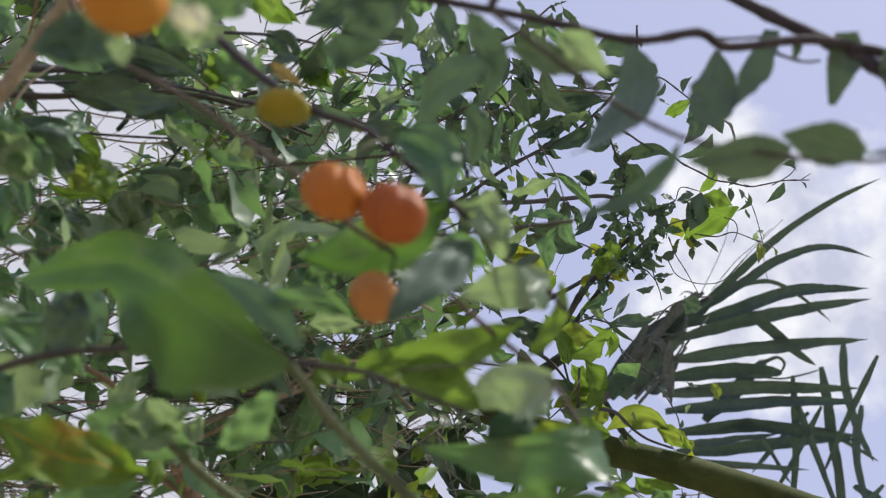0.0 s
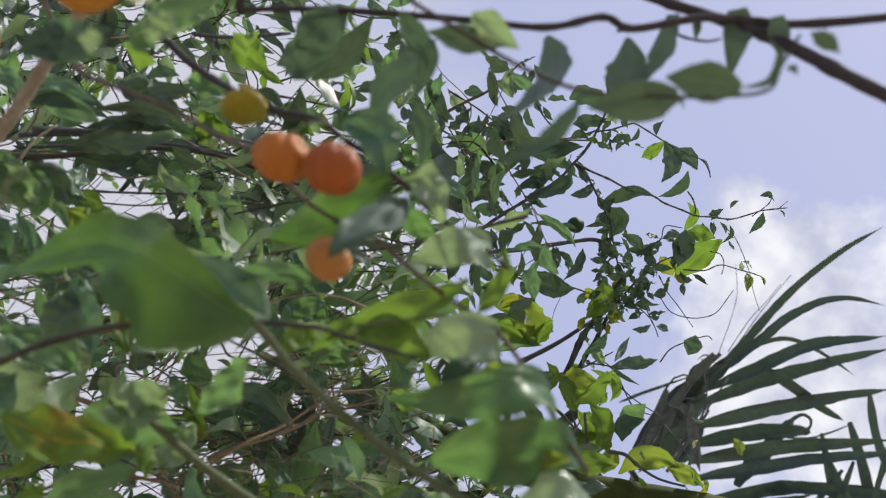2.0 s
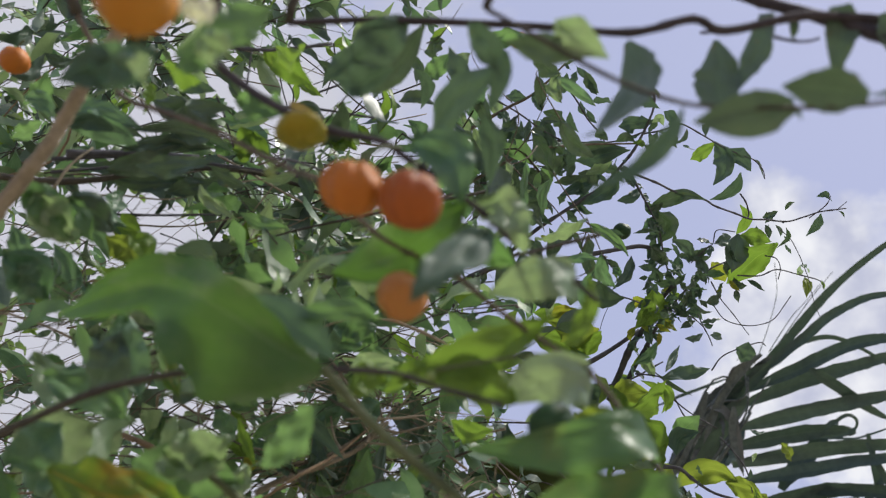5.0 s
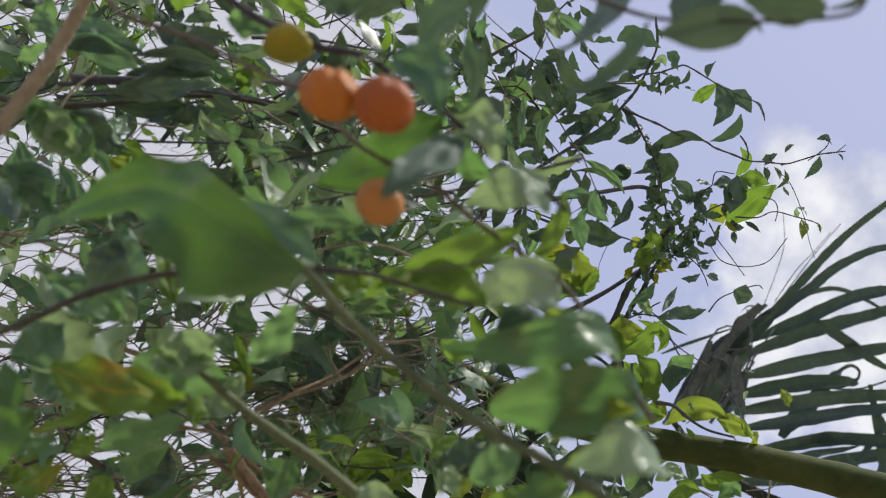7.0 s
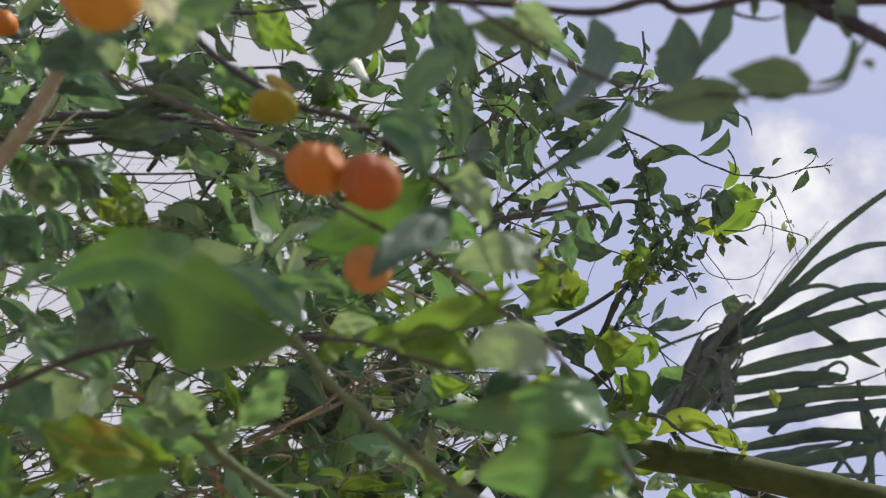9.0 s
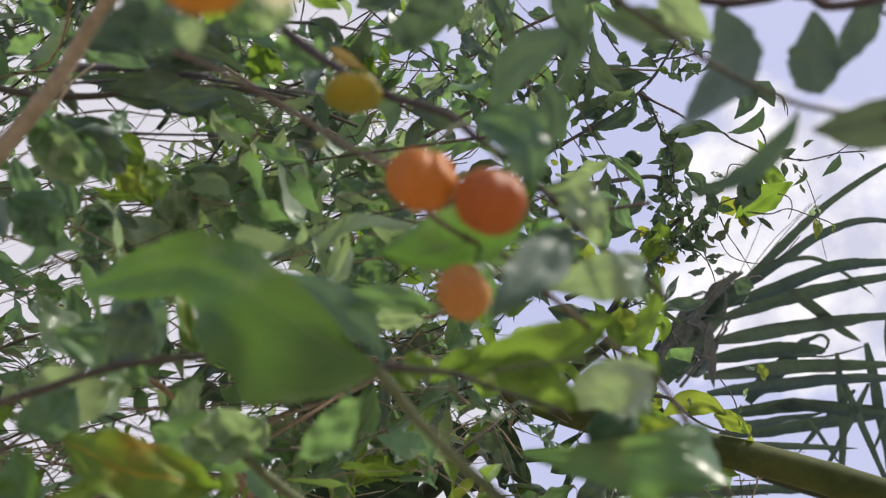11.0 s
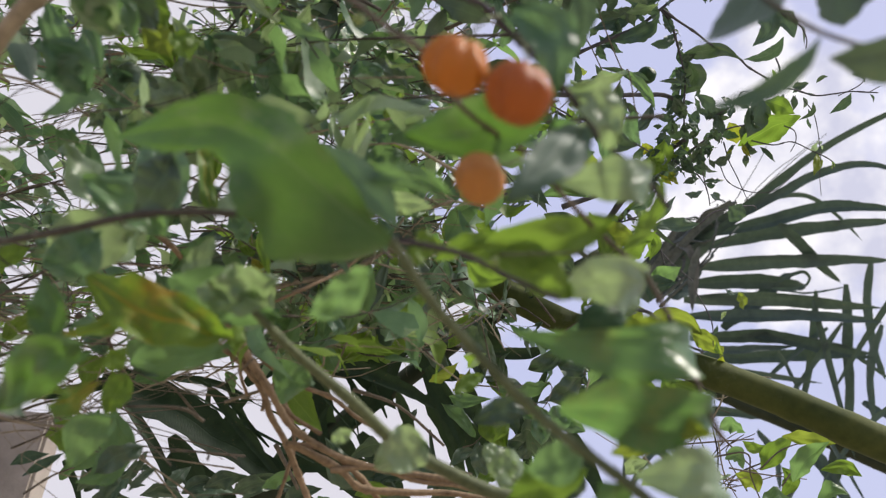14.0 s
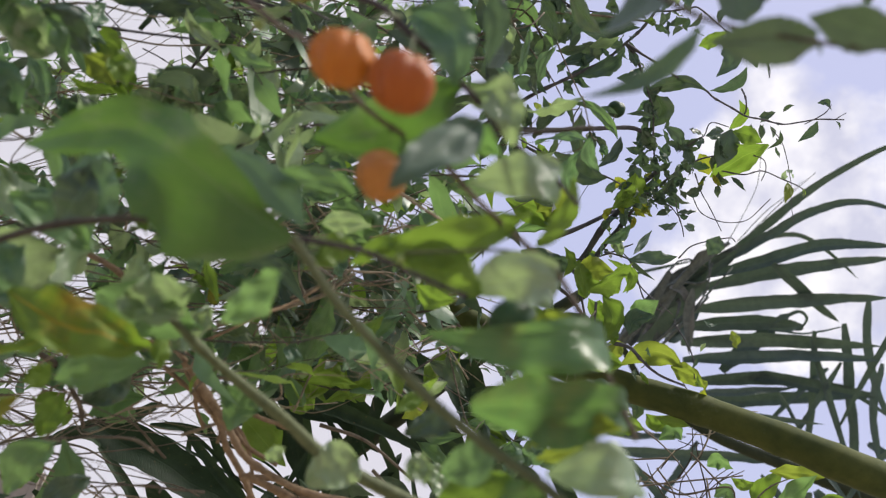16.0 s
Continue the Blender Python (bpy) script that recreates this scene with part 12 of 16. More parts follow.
bent_leaf(sky["t5"], (-0.07, -0.95, -0.29), LEAF_DARK, 0.0051, 0.17, -0.11, (0.356, 1.138, 2.592), (0.350, 1.142, 2.586), (0.346, 1.146, 2.579), (0.343, 1.151, 2.572))
bent_leaf(sky["t5"], (0.04, -0.53, -0.85), LEAF_DARK, 0.0041, 0.07, 1.17, (0.380, 1.149, 2.586), (0.380, 1.155, 2.584), (0.383, 1.161, 2.581), (0.387, 1.166, 2.578))
bent_leaf(sky["t5"], (-0.11, -0.73, -0.68), LEAF_DARK, 0.0040, 0.06, 1.28, (0.352, 1.110, 2.592), (0.345, 1.118, 2.597), (0.339, 1.128, 2.600), (0.333, 1.138, 2.603))
bent_leaf(sky["t5"], (0.02, -0.96, -0.29), LEAF_DARK, 0.0045, -0.14, -0.58, (0.376, 1.141, 2.560), (0.368, 1.141, 2.558), (0.362, 1.143, 2.554), (0.358, 1.147, 2.548))
bent_leaf(sky["t5"], (-0.08, -0.85, -0.52), LEAF_SLATE, 0.0046, 0.05, -1.01, (0.384, 1.145, 2.588), (0.384, 1.149, 2.582), (0.381, 1.153, 2.577), (0.376, 1.156, 2.573))
bent_leaf(sky["t5"], (0.49, -0.29, -0.82), LEAF_SLATE, 0.0049, -0.07, -0.96, (0.395, 1.155, 2.573), (0.399, 1.154, 2.565), (0.404, 1.152, 2.557), (0.409, 1.148, 2.551))
bent_leaf(sky["t5"], (-0.15, -0.04, -0.99), LEAF_DARK, 0.0056, 0.12, 0.81, (0.348, 1.134, 2.567), (0.350, 1.136, 2.558), (0.350, 1.139, 2.549), (0.350, 1.141, 2.539))
bent_leaf(sky["t5"], (-0.74, -0.20, -0.64), LEAF_DARK, 0.0047, -0.12, -0.30, (0.353, 1.124, 2.580), (0.361, 1.131, 2.583), (0.369, 1.138, 2.585), (0.377, 1.144, 2.588))
bent_leaf(sky["t5"], (-0.15, -0.64, -0.75), LEAF_DARK, 0.0035, -0.06, -1.09, (0.364, 1.138, 2.583), (0.368, 1.148, 2.586), (0.371, 1.160, 2.588), (0.371, 1.171, 2.591))
bent_leaf(sky["t5"], (-0.20, -0.82, -0.54), LEAF_DARK, 0.0063, 0.07, 0.34, (0.356, 1.113, 2.593), (0.350, 1.122, 2.595), (0.345, 1.132, 2.596), (0.341, 1.142, 2.596))
bent_leaf(sky["t4"], (-0.24, -0.71, -0.66), LEAF_SLATE, 0.0035, -0.11, 0.74, (0.514, 1.247, 2.463), (0.520, 1.245, 2.468), (0.526, 1.243, 2.472), (0.532, 1.242, 2.477))
bent_leaf(sky["t4"], (0.24, -0.37, -0.90), LEAF_SLATE, 0.0034, -0.08, 1.27, (0.503, 1.255, 2.468), (0.502, 1.258, 2.462), (0.504, 1.261, 2.456), (0.507, 1.262, 2.451))
bent_leaf(sky["t4"], (0.02, -0.71, -0.70), LEAF_SLATE, 0.0028, 0.07, -0.70, (0.541, 1.249, 2.468), (0.543, 1.246, 2.461), (0.545, 1.241, 2.456), (0.547, 1.235, 2.452))
bent_leaf(sky["t19"], (-0.73, -0.64, -0.24), LEAF_SLATE, 0.0029, 0.08, -0.60, (0.535, 1.251, 2.419), (0.538, 1.256, 2.415), (0.542, 1.261, 2.412), (0.545, 1.266, 2.409))
bent_leaf(sky["t4"], (-0.29, -0.89, -0.36), LEAF_SLATE, 0.0030, -0.13, -1.29, (0.502, 1.245, 2.444), (0.505, 1.248, 2.440), (0.506, 1.251, 2.436), (0.505, 1.255, 2.432))
bent_leaf(sky["t4"], (0.13, -0.84, 0.53), LEAF_DARK, 0.0018, 0.01, 0.29, (0.505, 1.241, 2.448), (0.503, 1.244, 2.447), (0.502, 1.248, 2.445), (0.502, 1.252, 2.444))
bent_leaf(sky["t4"], (-0.52, -0.49, -0.70), LEAF_DARK, 0.0034, 0.04, 0.10, (0.549, 1.236, 2.478), (0.552, 1.231, 2.481), (0.557, 1.226, 2.483), (0.563, 1.223, 2.482))
bent_leaf(sky["t19"], (-0.08, -0.83, -0.56), LEAF_SLATE, 0.0021, -0.19, 0.27, (0.539, 1.253, 2.438), (0.542, 1.257, 2.436), (0.546, 1.260, 2.434), (0.550, 1.263, 2.433))
bent_leaf(sky["t4"], (-0.06, -0.07, -1.00), LEAF_SLATE, 0.0020, -0.15, 0.97, (0.519, 1.246, 2.459), (0.519, 1.254, 2.460), (0.519, 1.262, 2.462), (0.519, 1.271, 2.463))
bent_leaf(sky["t18"], (-0.38, -0.89, -0.24), LEAF_DARK, 0.0054, -0.01, 0.05, (0.463, 1.329, 2.394), (0.462, 1.332, 2.388), (0.462, 1.335, 2.381), (0.463, 1.339, 2.374))
bent_leaf(sky["t13"], (-0.54, -0.80, -0.26), LEAF_SLATE, 0.0055, -0.13, -0.67, (0.461, 1.278, 2.445), (0.457, 1.289, 2.444), (0.457, 1.300, 2.440), (0.462, 1.310, 2.436))
bent_leaf(sky["t20"], (-0.45, -0.52, -0.73), LEAF_DARK, 0.0052, -0.12, 0.19, (0.408, 1.305, 2.425), (0.407, 1.308, 2.416), (0.409, 1.310, 2.408), (0.414, 1.311, 2.400))
bent_leaf(sky["t13"], (0.22, -0.71, -0.67), LEAF_SLATE, 0.0052, -0.04, -1.37, (0.406, 1.295, 2.409), (0.410, 1.302, 2.406), (0.412, 1.311, 2.404), (0.412, 1.320, 2.401))
bent_leaf(sky["t18"], (-0.72, -0.50, -0.48), LEAF_DARK, 0.0078, -0.19, -1.37, (0.462, 1.320, 2.415), (0.466, 1.327, 2.408), (0.473, 1.331, 2.404), (0.482, 1.332, 2.402))
bent_leaf(sky["t16"], (-0.82, -0.57, 0.02), LEAF_SLATE, 0.0048, 0.17, -1.53, (0.448, 1.335, 2.416), (0.445, 1.343, 2.416), (0.442, 1.352, 2.415), (0.441, 1.361, 2.413))
bent_leaf(sky["t16"], (0.28, -0.93, -0.25), LEAF_SICK, 0.0043, 0.08, -1.59, (0.441, 1.334, 2.407), (0.438, 1.342, 2.404), (0.434, 1.349, 2.400), (0.431, 1.357, 2.397))
bent_leaf(sky["t13"], (-0.07, 0.19, -0.98), LEAF_DARK, 0.0067, 0.20, 1.49, (0.451, 1.293, 2.433), (0.450, 1.298, 2.425), (0.448, 1.303, 2.418), (0.447, 1.308, 2.410))
bent_leaf(sky["t13"], (-0.51, -0.31, -0.80), LEAF_DARK, 0.0046, 0.16, 0.91, (0.455, 1.274, 2.423), (0.456, 1.270, 2.413), (0.459, 1.264, 2.404), (0.463, 1.257, 2.397))
bent_leaf(sky["t20"], (-0.61, 0.25, -0.75), LEAF_DARK, 0.0052, -0.10, -1.31, (0.413, 1.326, 2.446), (0.409, 1.326, 2.437), (0.405, 1.327, 2.428), (0.400, 1.326, 2.420))
bent_leaf(sky["t20"], (-0.96, -0.03, -0.29), LEAF_DARK, 0.0044, -0.07, -0.89, (0.453, 1.263, 2.437), (0.456, 1.269, 2.431), (0.457, 1.275, 2.425), (0.456, 1.282, 2.419))
bent_leaf(sky["t18"], (-0.32, -0.64, -0.70), LEAF_SICK, 0.0043, -0.03, -1.07, (0.448, 1.307, 2.400), (0.452, 1.309, 2.392), (0.457, 1.311, 2.384), (0.463, 1.312, 2.377))
bent_leaf(sky["t31"], (-0.59, -0.81, -0.02), LEAF_BRIGHT, 0.0047, -0.06, -1.21, (0.360, 1.529, 2.133), (0.364, 1.529, 2.125), (0.369, 1.528, 2.116), (0.373, 1.527, 2.108))
bent_leaf(sky["t31"], (0.28, -0.28, -0.92), LEAF_DARK, 0.0033, 0.13, -1.51, (0.370, 1.532, 2.158), (0.369, 1.527, 2.148), (0.364, 1.522, 2.140), (0.357, 1.517, 2.133))
bent_leaf(sky["t32"], (-0.02, -0.97, 0.22), LEAF_SLATE, 0.0034, 0.18, -1.41, (0.450, 1.495, 2.151), (0.448, 1.497, 2.144), (0.445, 1.498, 2.139), (0.441, 1.500, 2.133))
bent_leaf(sky["t31"], (0.31, -0.94, 0.13), LEAF_DARK, 0.0047, -0.16, -1.43, (0.351, 1.525, 2.135), (0.349, 1.526, 2.128), (0.350, 1.527, 2.121), (0.352, 1.528, 2.114))
bent_leaf(sky["t32"], (0.48, -0.87, -0.14), LEAF_BRIGHT, 0.0063, -0.16, 1.02, (0.453, 1.517, 2.131), (0.456, 1.529, 2.126), (0.461, 1.541, 2.123), (0.470, 1.550, 2.121))
bent_leaf(sky["t31"], (-0.60, -0.23, -0.76), LEAF_SLATE, 0.0039, -0.17, 1.02, (0.367, 1.494, 2.164), (0.369, 1.499, 2.160), (0.372, 1.504, 2.155), (0.376, 1.508, 2.151))
bent_leaf(sky["t32"], (0.93, -0.35, -0.04), LEAF_SLATE, 0.0049, 0.20, -0.16, (0.463, 1.486, 2.218), (0.470, 1.493, 2.214), (0.480, 1.497, 2.214), (0.490, 1.498, 2.218))
bent_leaf(sky["t32"], (-0.45, -0.87, -0.20), LEAF_BRIGHT, 0.0038, 0.15, -0.99, (0.467, 1.496, 2.179), (0.461, 1.492, 2.173), (0.456, 1.487, 2.165), (0.453, 1.483, 2.157))
sky["high1"] = stem(tree, "twig", TWIG, 0.00300, 0.00140, (-0.0421, 1.0748, 2.3933), (0.0421, 1.0517, 2.4290), (0.1339, 1.0571, 2.4887), (0.2162, 1.0685, 2.5055), (0.3189, 1.0983, 2.5258))
sky["high2"] = stem(tree, "twig", TWIG, 0.00300, 0.00140, (0.0161, 1.0021, 2.4699), (0.1077, 0.9894, 2.5163), (0.1543, 0.9744, 2.5288), (0.2035, 0.9643, 2.5759))

# small curled leaves along the twigs against the sky
def curled_leaves(branch, count, seed):
    rng = random.Random(seed)
    for _ in range(count):
        base = ORIGIN[branch.name] + rng.choice(branch.data.vertices).co
        way = Vector((rng.uniform(-0.7, 0.7), rng.uniform(-0.4, 0.4), rng.uniform(-1.2, 0.25))).normalized()
        side = way.orthogonal().normalized() * rng.uniform(-0.22, 0.22)
        size = rng.uniform(0.018, 0.044)
        sort = rng.choices((LEAF_SLATE, LEAF_DARK, LEAF_TEAL, LEAF_BRIGHT), (4, 3, 1.2, 0.7))[0]
        normal = (rng.uniform(-0.9, 0.9), rng.uniform(-1, -0.2), rng.uniform(-0.9, 0.6))
        bent_leaf(branch, normal, sort, size * rng.uniform(0.13, 0.27), rng.uniform(-0.2, 0.2), rng.uniform(-1.6, 1.6), base, base + (way * 0.33 + side * 0.7) * size, base + (way * 0.68 + side) * size, base + way * size)


for n, (key, count) in enumerate({"t1": 4, "t2": 9, "t3": 18, "t6": 3, "t10": 6, "t11": 11, "t12": 10, "t13": 10, "t17": 5, "t20": 7, "t24": 5, "high1": 11, "high2": 8}.items()):
    curled_leaves(sky[key], count, 300 + n)


# trunk and limbs
trunk = stem(tree, "trunk", BARK, 0.075, 0.034, (-0.72, 0.78, -0.05), (-0.70, 0.76, 0.45), (-0.74, 0.72, 0.95), (-0.70, 0.70, 1.45), (-0.72, 0.72, 1.95), (-0.66, 0.74, 2.5), sides=14, per=8, rough=0.05, label="grey-brown trunk")
stem(tree, "limb", BARK_BROWN, 0.0060, 0.008, (-0.71, 0.72, 1.55), (-0.5200, 0.7000, 1.7474), (-0.3101, 0.5926, 1.9026), sides=10)
stem(tree, "limb", BARK_BROWN, 0.0060, 0.0040, (-0.71, 0.72, 2.32), (-0.5162, 0.4225, 2.3028), (-0.2557, 0.3649, 2.1901), (-0.1387, 0.4632, 2.0591), sides=10)
stem(tree, "limb", BARK_BROWN, 0.0060, 0.004, (-0.71, 0.72, 2.2), (-0.5149, 0.4263, 2.3024), (-0.2652, 0.3642, 2.1846), (-0.1888, 0.4088, 2.0748), (-0.1712, 0.4509, 2.0220), sides=10)
stem(tree, "limb", BARK_BROWN, 0.0060, 0.0036, (-0.71, 0.72, 2.35), (-0.5098, 0.4418, 2.3006), (-0.2372, 0.3843, 2.1937), (-0.1009, 0.4593, 2.0898), (-0.0997, 0.4970, 2.0272), sides=10)
stem(tree, "limb", BARK_BROWN, 0.0060, 0.0036, (-0.71, 0.72, 1.5), (-0.4973, 0.6715, 1.6777), (-0.2846, 0.6231, 1.7954), sides=10)
stem(tree, "limb", BARK_BROWN, 0.0060, 0.003, (-0.71, 0.72, 2.3), (-0.5194, 0.4121, 2.3038), (-0.2353, 0.3645, 2.2019), (-0.0364, 0.4466, 2.0933), (-0.0363, 0.4842, 2.0330), sides=10)
stem(tree, "limb", BARK_BROWN, 0.0060, 0.0022, (-0.71, 0.72, 2.4), (-0.5194, 0.4122, 2.3038), (-0.2018, 0.3748, 2.2158), (0.1018, 0.4017, 1.9926), (0.1012, 0.4291, 1.9387), sides=10)
stem(tree, "limb", BARK_BROWN, 0.0060, 0.006, (-0.71, 0.72, 2.0), (-0.6085, 0.6841, 2.1118), (-0.5071, 0.6483, 2.1635), sides=10)

# fruits
fruit((0.0242, 0.4626, 1.8424), 0.0331, PEEL, "ripe orange citrus fruit hanging in a pair", (0.23, -0.72, 0.75), 0.12, 0.9, stalk=(0.0436, 0.4936, 1.9039), seed=3, cleft=(0.91, -0.59, 0.09))
fruit((0.0557, 0.4601, 1.8270), 0.0321, PEEL_RED, "ripe red-orange citrus fruit hanging in a pair", (0.23, -0.59, 0.82), 0.12, 0.96, stalk=(0.0504, 0.5004, 1.8955), seed=8, cleft=(0.76, -0.76, 0.27))
fruit((0.0392, 0.5318, 1.8219), 0.0297, PEEL_TAN, "dull orange citrus fruit half hidden by a leaf", (0.88, -0.28, 0.56), 0.07, 0.92, stalk=(0.0728, 0.5487, 1.8526), seed=5)
fruit((0.1167, 0.5945, 1.7675), 0.0293, PEEL_GREEN, "unripe dark green citrus fruit under leaves", (0.27, -0.50, 0.88), 0.02, 0.95, stalk=(0.1400, 0.5874, 1.7947), seed=6)
fruit((-0.0193, 0.4925, 1.9275), 0.0320, PEEL_YELLOW, "half-ripe yellow-green citrus fruit", (-0.02, -0.20, 0.97), 0.06, 0.58, stalk=(-0.0068, 0.4935, 1.9316), seed=7)
fruit((-0.0444, 0.3429, 1.8478), 0.0350, PEEL_GOLD, "ripe golden-orange citrus fruit", (0.17, -0.50, 0.87), 0.03, 0.95, stalk=(-0.1307, 0.4671, 1.9921), seed=9)
fruit((-0.0341, 0.4907, 1.8915), 0.0072, PEEL_YOUNG, "tiny pale green unripe citrus fruit", (0.37, -0.50, 0.88), 0.03, 0.95, stalk=(-0.0318, 0.4945, 1.8968), seed=15)
fruit((0.0511, 0.5614, 1.7871), 0.0048, PEEL_YOUNG, "tiny pale green unripe citrus fruit", (0.17, -0.50, 0.87), 0.03, 0.95, stalk=(0.0520, 0.5674, 1.7838), seed=16)
fruit((0.1376, 0.9431, 2.6188), 0.0279, PEEL, "small orange citrus fruit high on a twig", (0.32, -0.61, 0.75), 0.03, 0.95, stalk=(0.1577, 0.9520, 2.5994), seed=12)
fruit((-0.3696, 0.6116, 2.2217), 0.0289, PEEL, "small orange citrus fruit near the trunk", (0.26, -0.61, 0.78), 0.03, 0.95, stalk=(-0.3536, 0.5959, 2.2299), seed=13)
fruit((0.2883, 1.2805, 2.5046), 0.0307, PEEL_GREEN, "small dark green citrus fruit on a thin twig", (0.32, -0.61, 0.75), 0.03, 0.95, stalk=(0.2801, 1.2765, 2.4693), seed=14)

# ---- twisted vine stems ----
vine = root("woody_vine", (-0.0829, 1.4271, 1.4207), "twisted bundle of brown woody vine stems", "vine")
stem(vine, "stem", BARK_RED, 0.00468, 0.00312, (-0.229, 0.941, 1.893), (-0.213, 0.956, 1.874), (-0.197, 0.969, 1.855), (-0.181, 0.981, 1.836), (-0.164, 0.993, 1.816), (-0.144, 1.007, 1.791), (-0.115, 1.018, 1.776), (-0.085, 1.028, 1.766), (-0.042, 1.037, 1.761), (0.045, 1.048, 1.757), (0.150, 1.060, 1.742), (0.300, 1.080, 1.690), sides=8, rough=0.12, knots=0.25)
stem(vine, "stem", BARK_RED, 0.00414, 0.00351, (-0.232, 0.963, 1.892), (-0.209, 0.982, 1.876), (-0.200, 0.999, 1.850), (-0.181, 1.017, 1.825), (-0.172, 1.029, 1.805), (-0.153, 1.046, 1.780), (-0.138, 1.059, 1.753), (-0.122, 1.073, 1.724), (-0.105, 1.080, 1.680), (-0.095, 1.090, 1.590), sides=8, rough=0.12, knots=0.25)
stem(vine, "stem", BARK_RED, 0.00314, 0.00220, (-0.204, 0.975, 1.847), (-0.184, 0.989, 1.829), (-0.164, 0.999, 1.821), (-0.144, 1.011, 1.802), (-0.113, 1.024, 1.789), sides=8, rough=0.12, knots=0.25)
stem(vine, "stem", BARK_RED, 0.00253, 0.00190, (-0.197, 0.976, 1.867), (-0.206, 0.998, 1.843), (-0.200, 1.023, 1.823), sides=8, rough=0.12, knots=0.25)
stem(vine, "stem", BARK_RED, 0.00283, 0.00220, (-0.197, 0.973, 1.863), (-0.168, 0.995, 1.845), (-0.138, 1.013, 1.835), (-0.108, 1.028, 1.830), (-0.077, 1.046, 1.814), (-0.038, 1.062, 1.801), sides=8, rough=0.12, knots=0.25)
stem(vine, "stem", BARK_RED, 0.00259, 0.00226, (-0.243, 0.981, 1.873), (-0.216, 1.000, 1.856), (-0.196, 1.014, 1.844), sides=8, rough=0.12, knots=0.25)
stem(vine, "stem", BARK_RED, 0.00193, 0.00128, (-0.179, 1.018, 1.806), (-0.178, 1.019, 1.826), (-0.167, 1.022, 1.847), (-0.173, 1.031, 1.835), sides=8, rough=0.12, knots=0.25)
stem(vine, "stem", BARK_RED, 0.00447, 0.00319, (-0.144, 1.029, 1.777), (-0.094, 1.055, 1.761), (-0.069, 1.073, 1.746), (-0.021, 1.090, 1.749), (0.048, 1.105, 1.755), (0.160, 1.120, 1.735), (0.310, 1.140, 1.660), sides=8, rough=0.12, knots=0.25)
stem(vine, "stem", BARK_RED, 0.00314, 0.00251, (-0.098, 1.029, 1.753), (-0.054, 1.035, 1.762), (-0.005, 1.044, 1.754), (0.049, 1.049, 1.752), (0.140, 1.060, 1.720), (0.230, 1.080, 1.640), sides=8, rough=0.12, knots=0.25)
stem(vine, "stem", BARK_RED, 0.00262, 0.00197, (-0.234, 0.992, 1.894), (-0.219, 1.011, 1.867), (-0.193, 1.031, 1.845), (-0.163, 1.050, 1.825), (-0.149, 1.067, 1.786), (-0.154, 1.077, 1.750), (-0.165, 1.090, 1.690), (-0.160, 1.095, 1.600), sides=8, rough=0.12, knots=0.25)
stem(vine, "stem", BARK_RED, 0.00315, 0.00284, (-0.258, 0.936, 1.904), (-0.243, 0.951, 1.899), (-0.230, 0.967, 1.894), sides=8, rough=0.12, knots=0.25)
stem(vine, "stem", BARK_RED, 0.00350, 0.00286, (-0.148, 1.026, 1.775), (-0.109, 1.048, 1.778), (-0.071, 1.074, 1.757), (-0.045, 1.096, 1.733), (-0.010, 1.110, 1.690), (0.010, 1.120, 1.600), sides=8, rough=0.12, knots=0.25)
stem(vine, "stem", BARK_RED, 0.00332, 0.00226, (-0.4045, 0.8985, 1.9984), (-0.3399, 0.8842, 1.9629), (-0.2724, 0.8672, 1.9285), (-0.2601, 0.9132, 1.9232), (-0.2154, 0.9099, 1.8732), (-0.1845, 0.8910, 1.8455))
stem(vine, "stem", BARK_RED, 0.00185, 0.00174, (-0.3048, 0.8905, 1.8562), (-0.2568, 0.9085, 1.8734), (-0.2220, 0.9413, 1.8797), (-0.1950, 0.9476, 1.8905), (-0.1392, 0.9361, 1.9174), (-0.1123, 0.9864, 1.9655), (-0.0851, 1.0299, 2.0211))
stem(vine, "stem", BARK, 0.00174, 0.00147, (-0.2281, 1.0125, 1.9688), (-0.1719, 1.0276, 1.9801), (-0.1329, 1.0337, 1.9918), (-0.0970, 1.0513, 2.0261), (-0.0818, 1.0743, 2.0625))

# ---- coconut palm ----
palm = root("palm_tree", (3.3, 3.6, 0.0), "coconut palm with dark drooping fronds", "palm tree")
stem(palm, "trunk", PALM_DRY, 0.19, 0.13, (3.3, 3.6, -0.05), (3.28, 3.6, 1.0), (3.22, 3.55, 2.2), (3.15, 3.5, 3.2), sides=18, per=8, rough=0.05, label="ringed grey palm trunk")
stem(palm, "frond_stalk", RACHIS, 0.02370, 0.03239, (-0.0791, 1.5271, 2.2890), (0.1211, 1.5650, 2.1912), (0.2769, 1.5834, 2.1420), (0.4450, 1.5786, 2.0970), (0.5971, 1.5616, 2.0417), (0.7305, 1.5356, 1.9806), (1.1719, 1.7834, 1.9486), (2.5190, 2.7919, 1.9688), sides=12, knots=0.0, rough=0.04, label="thick green-brown frond stalk")
crown_shaft = stem(palm, "frond_stalk", PALM_DRY, 0.02300, 0.00554, (0.5692, 3.1097, 2.8985), (0.6574, 3.0517, 2.9859), (0.7581, 2.9769, 3.0866), (0.8653, 2.9000, 3.1726), (0.9435, 2.8503, 3.2167), sides=10, rough=0.3, label="brown fibrous leaf base")
stem(crown_shaft, "fibre", PALM_DRY, 0.00658, 0.00265, (0.6926, 3.0647, 2.8797), (0.7883, 2.9865, 2.9634), (0.8580, 2.9385, 3.0317), (0.8890, 2.8976, 3.1529), sides=5, per=4)
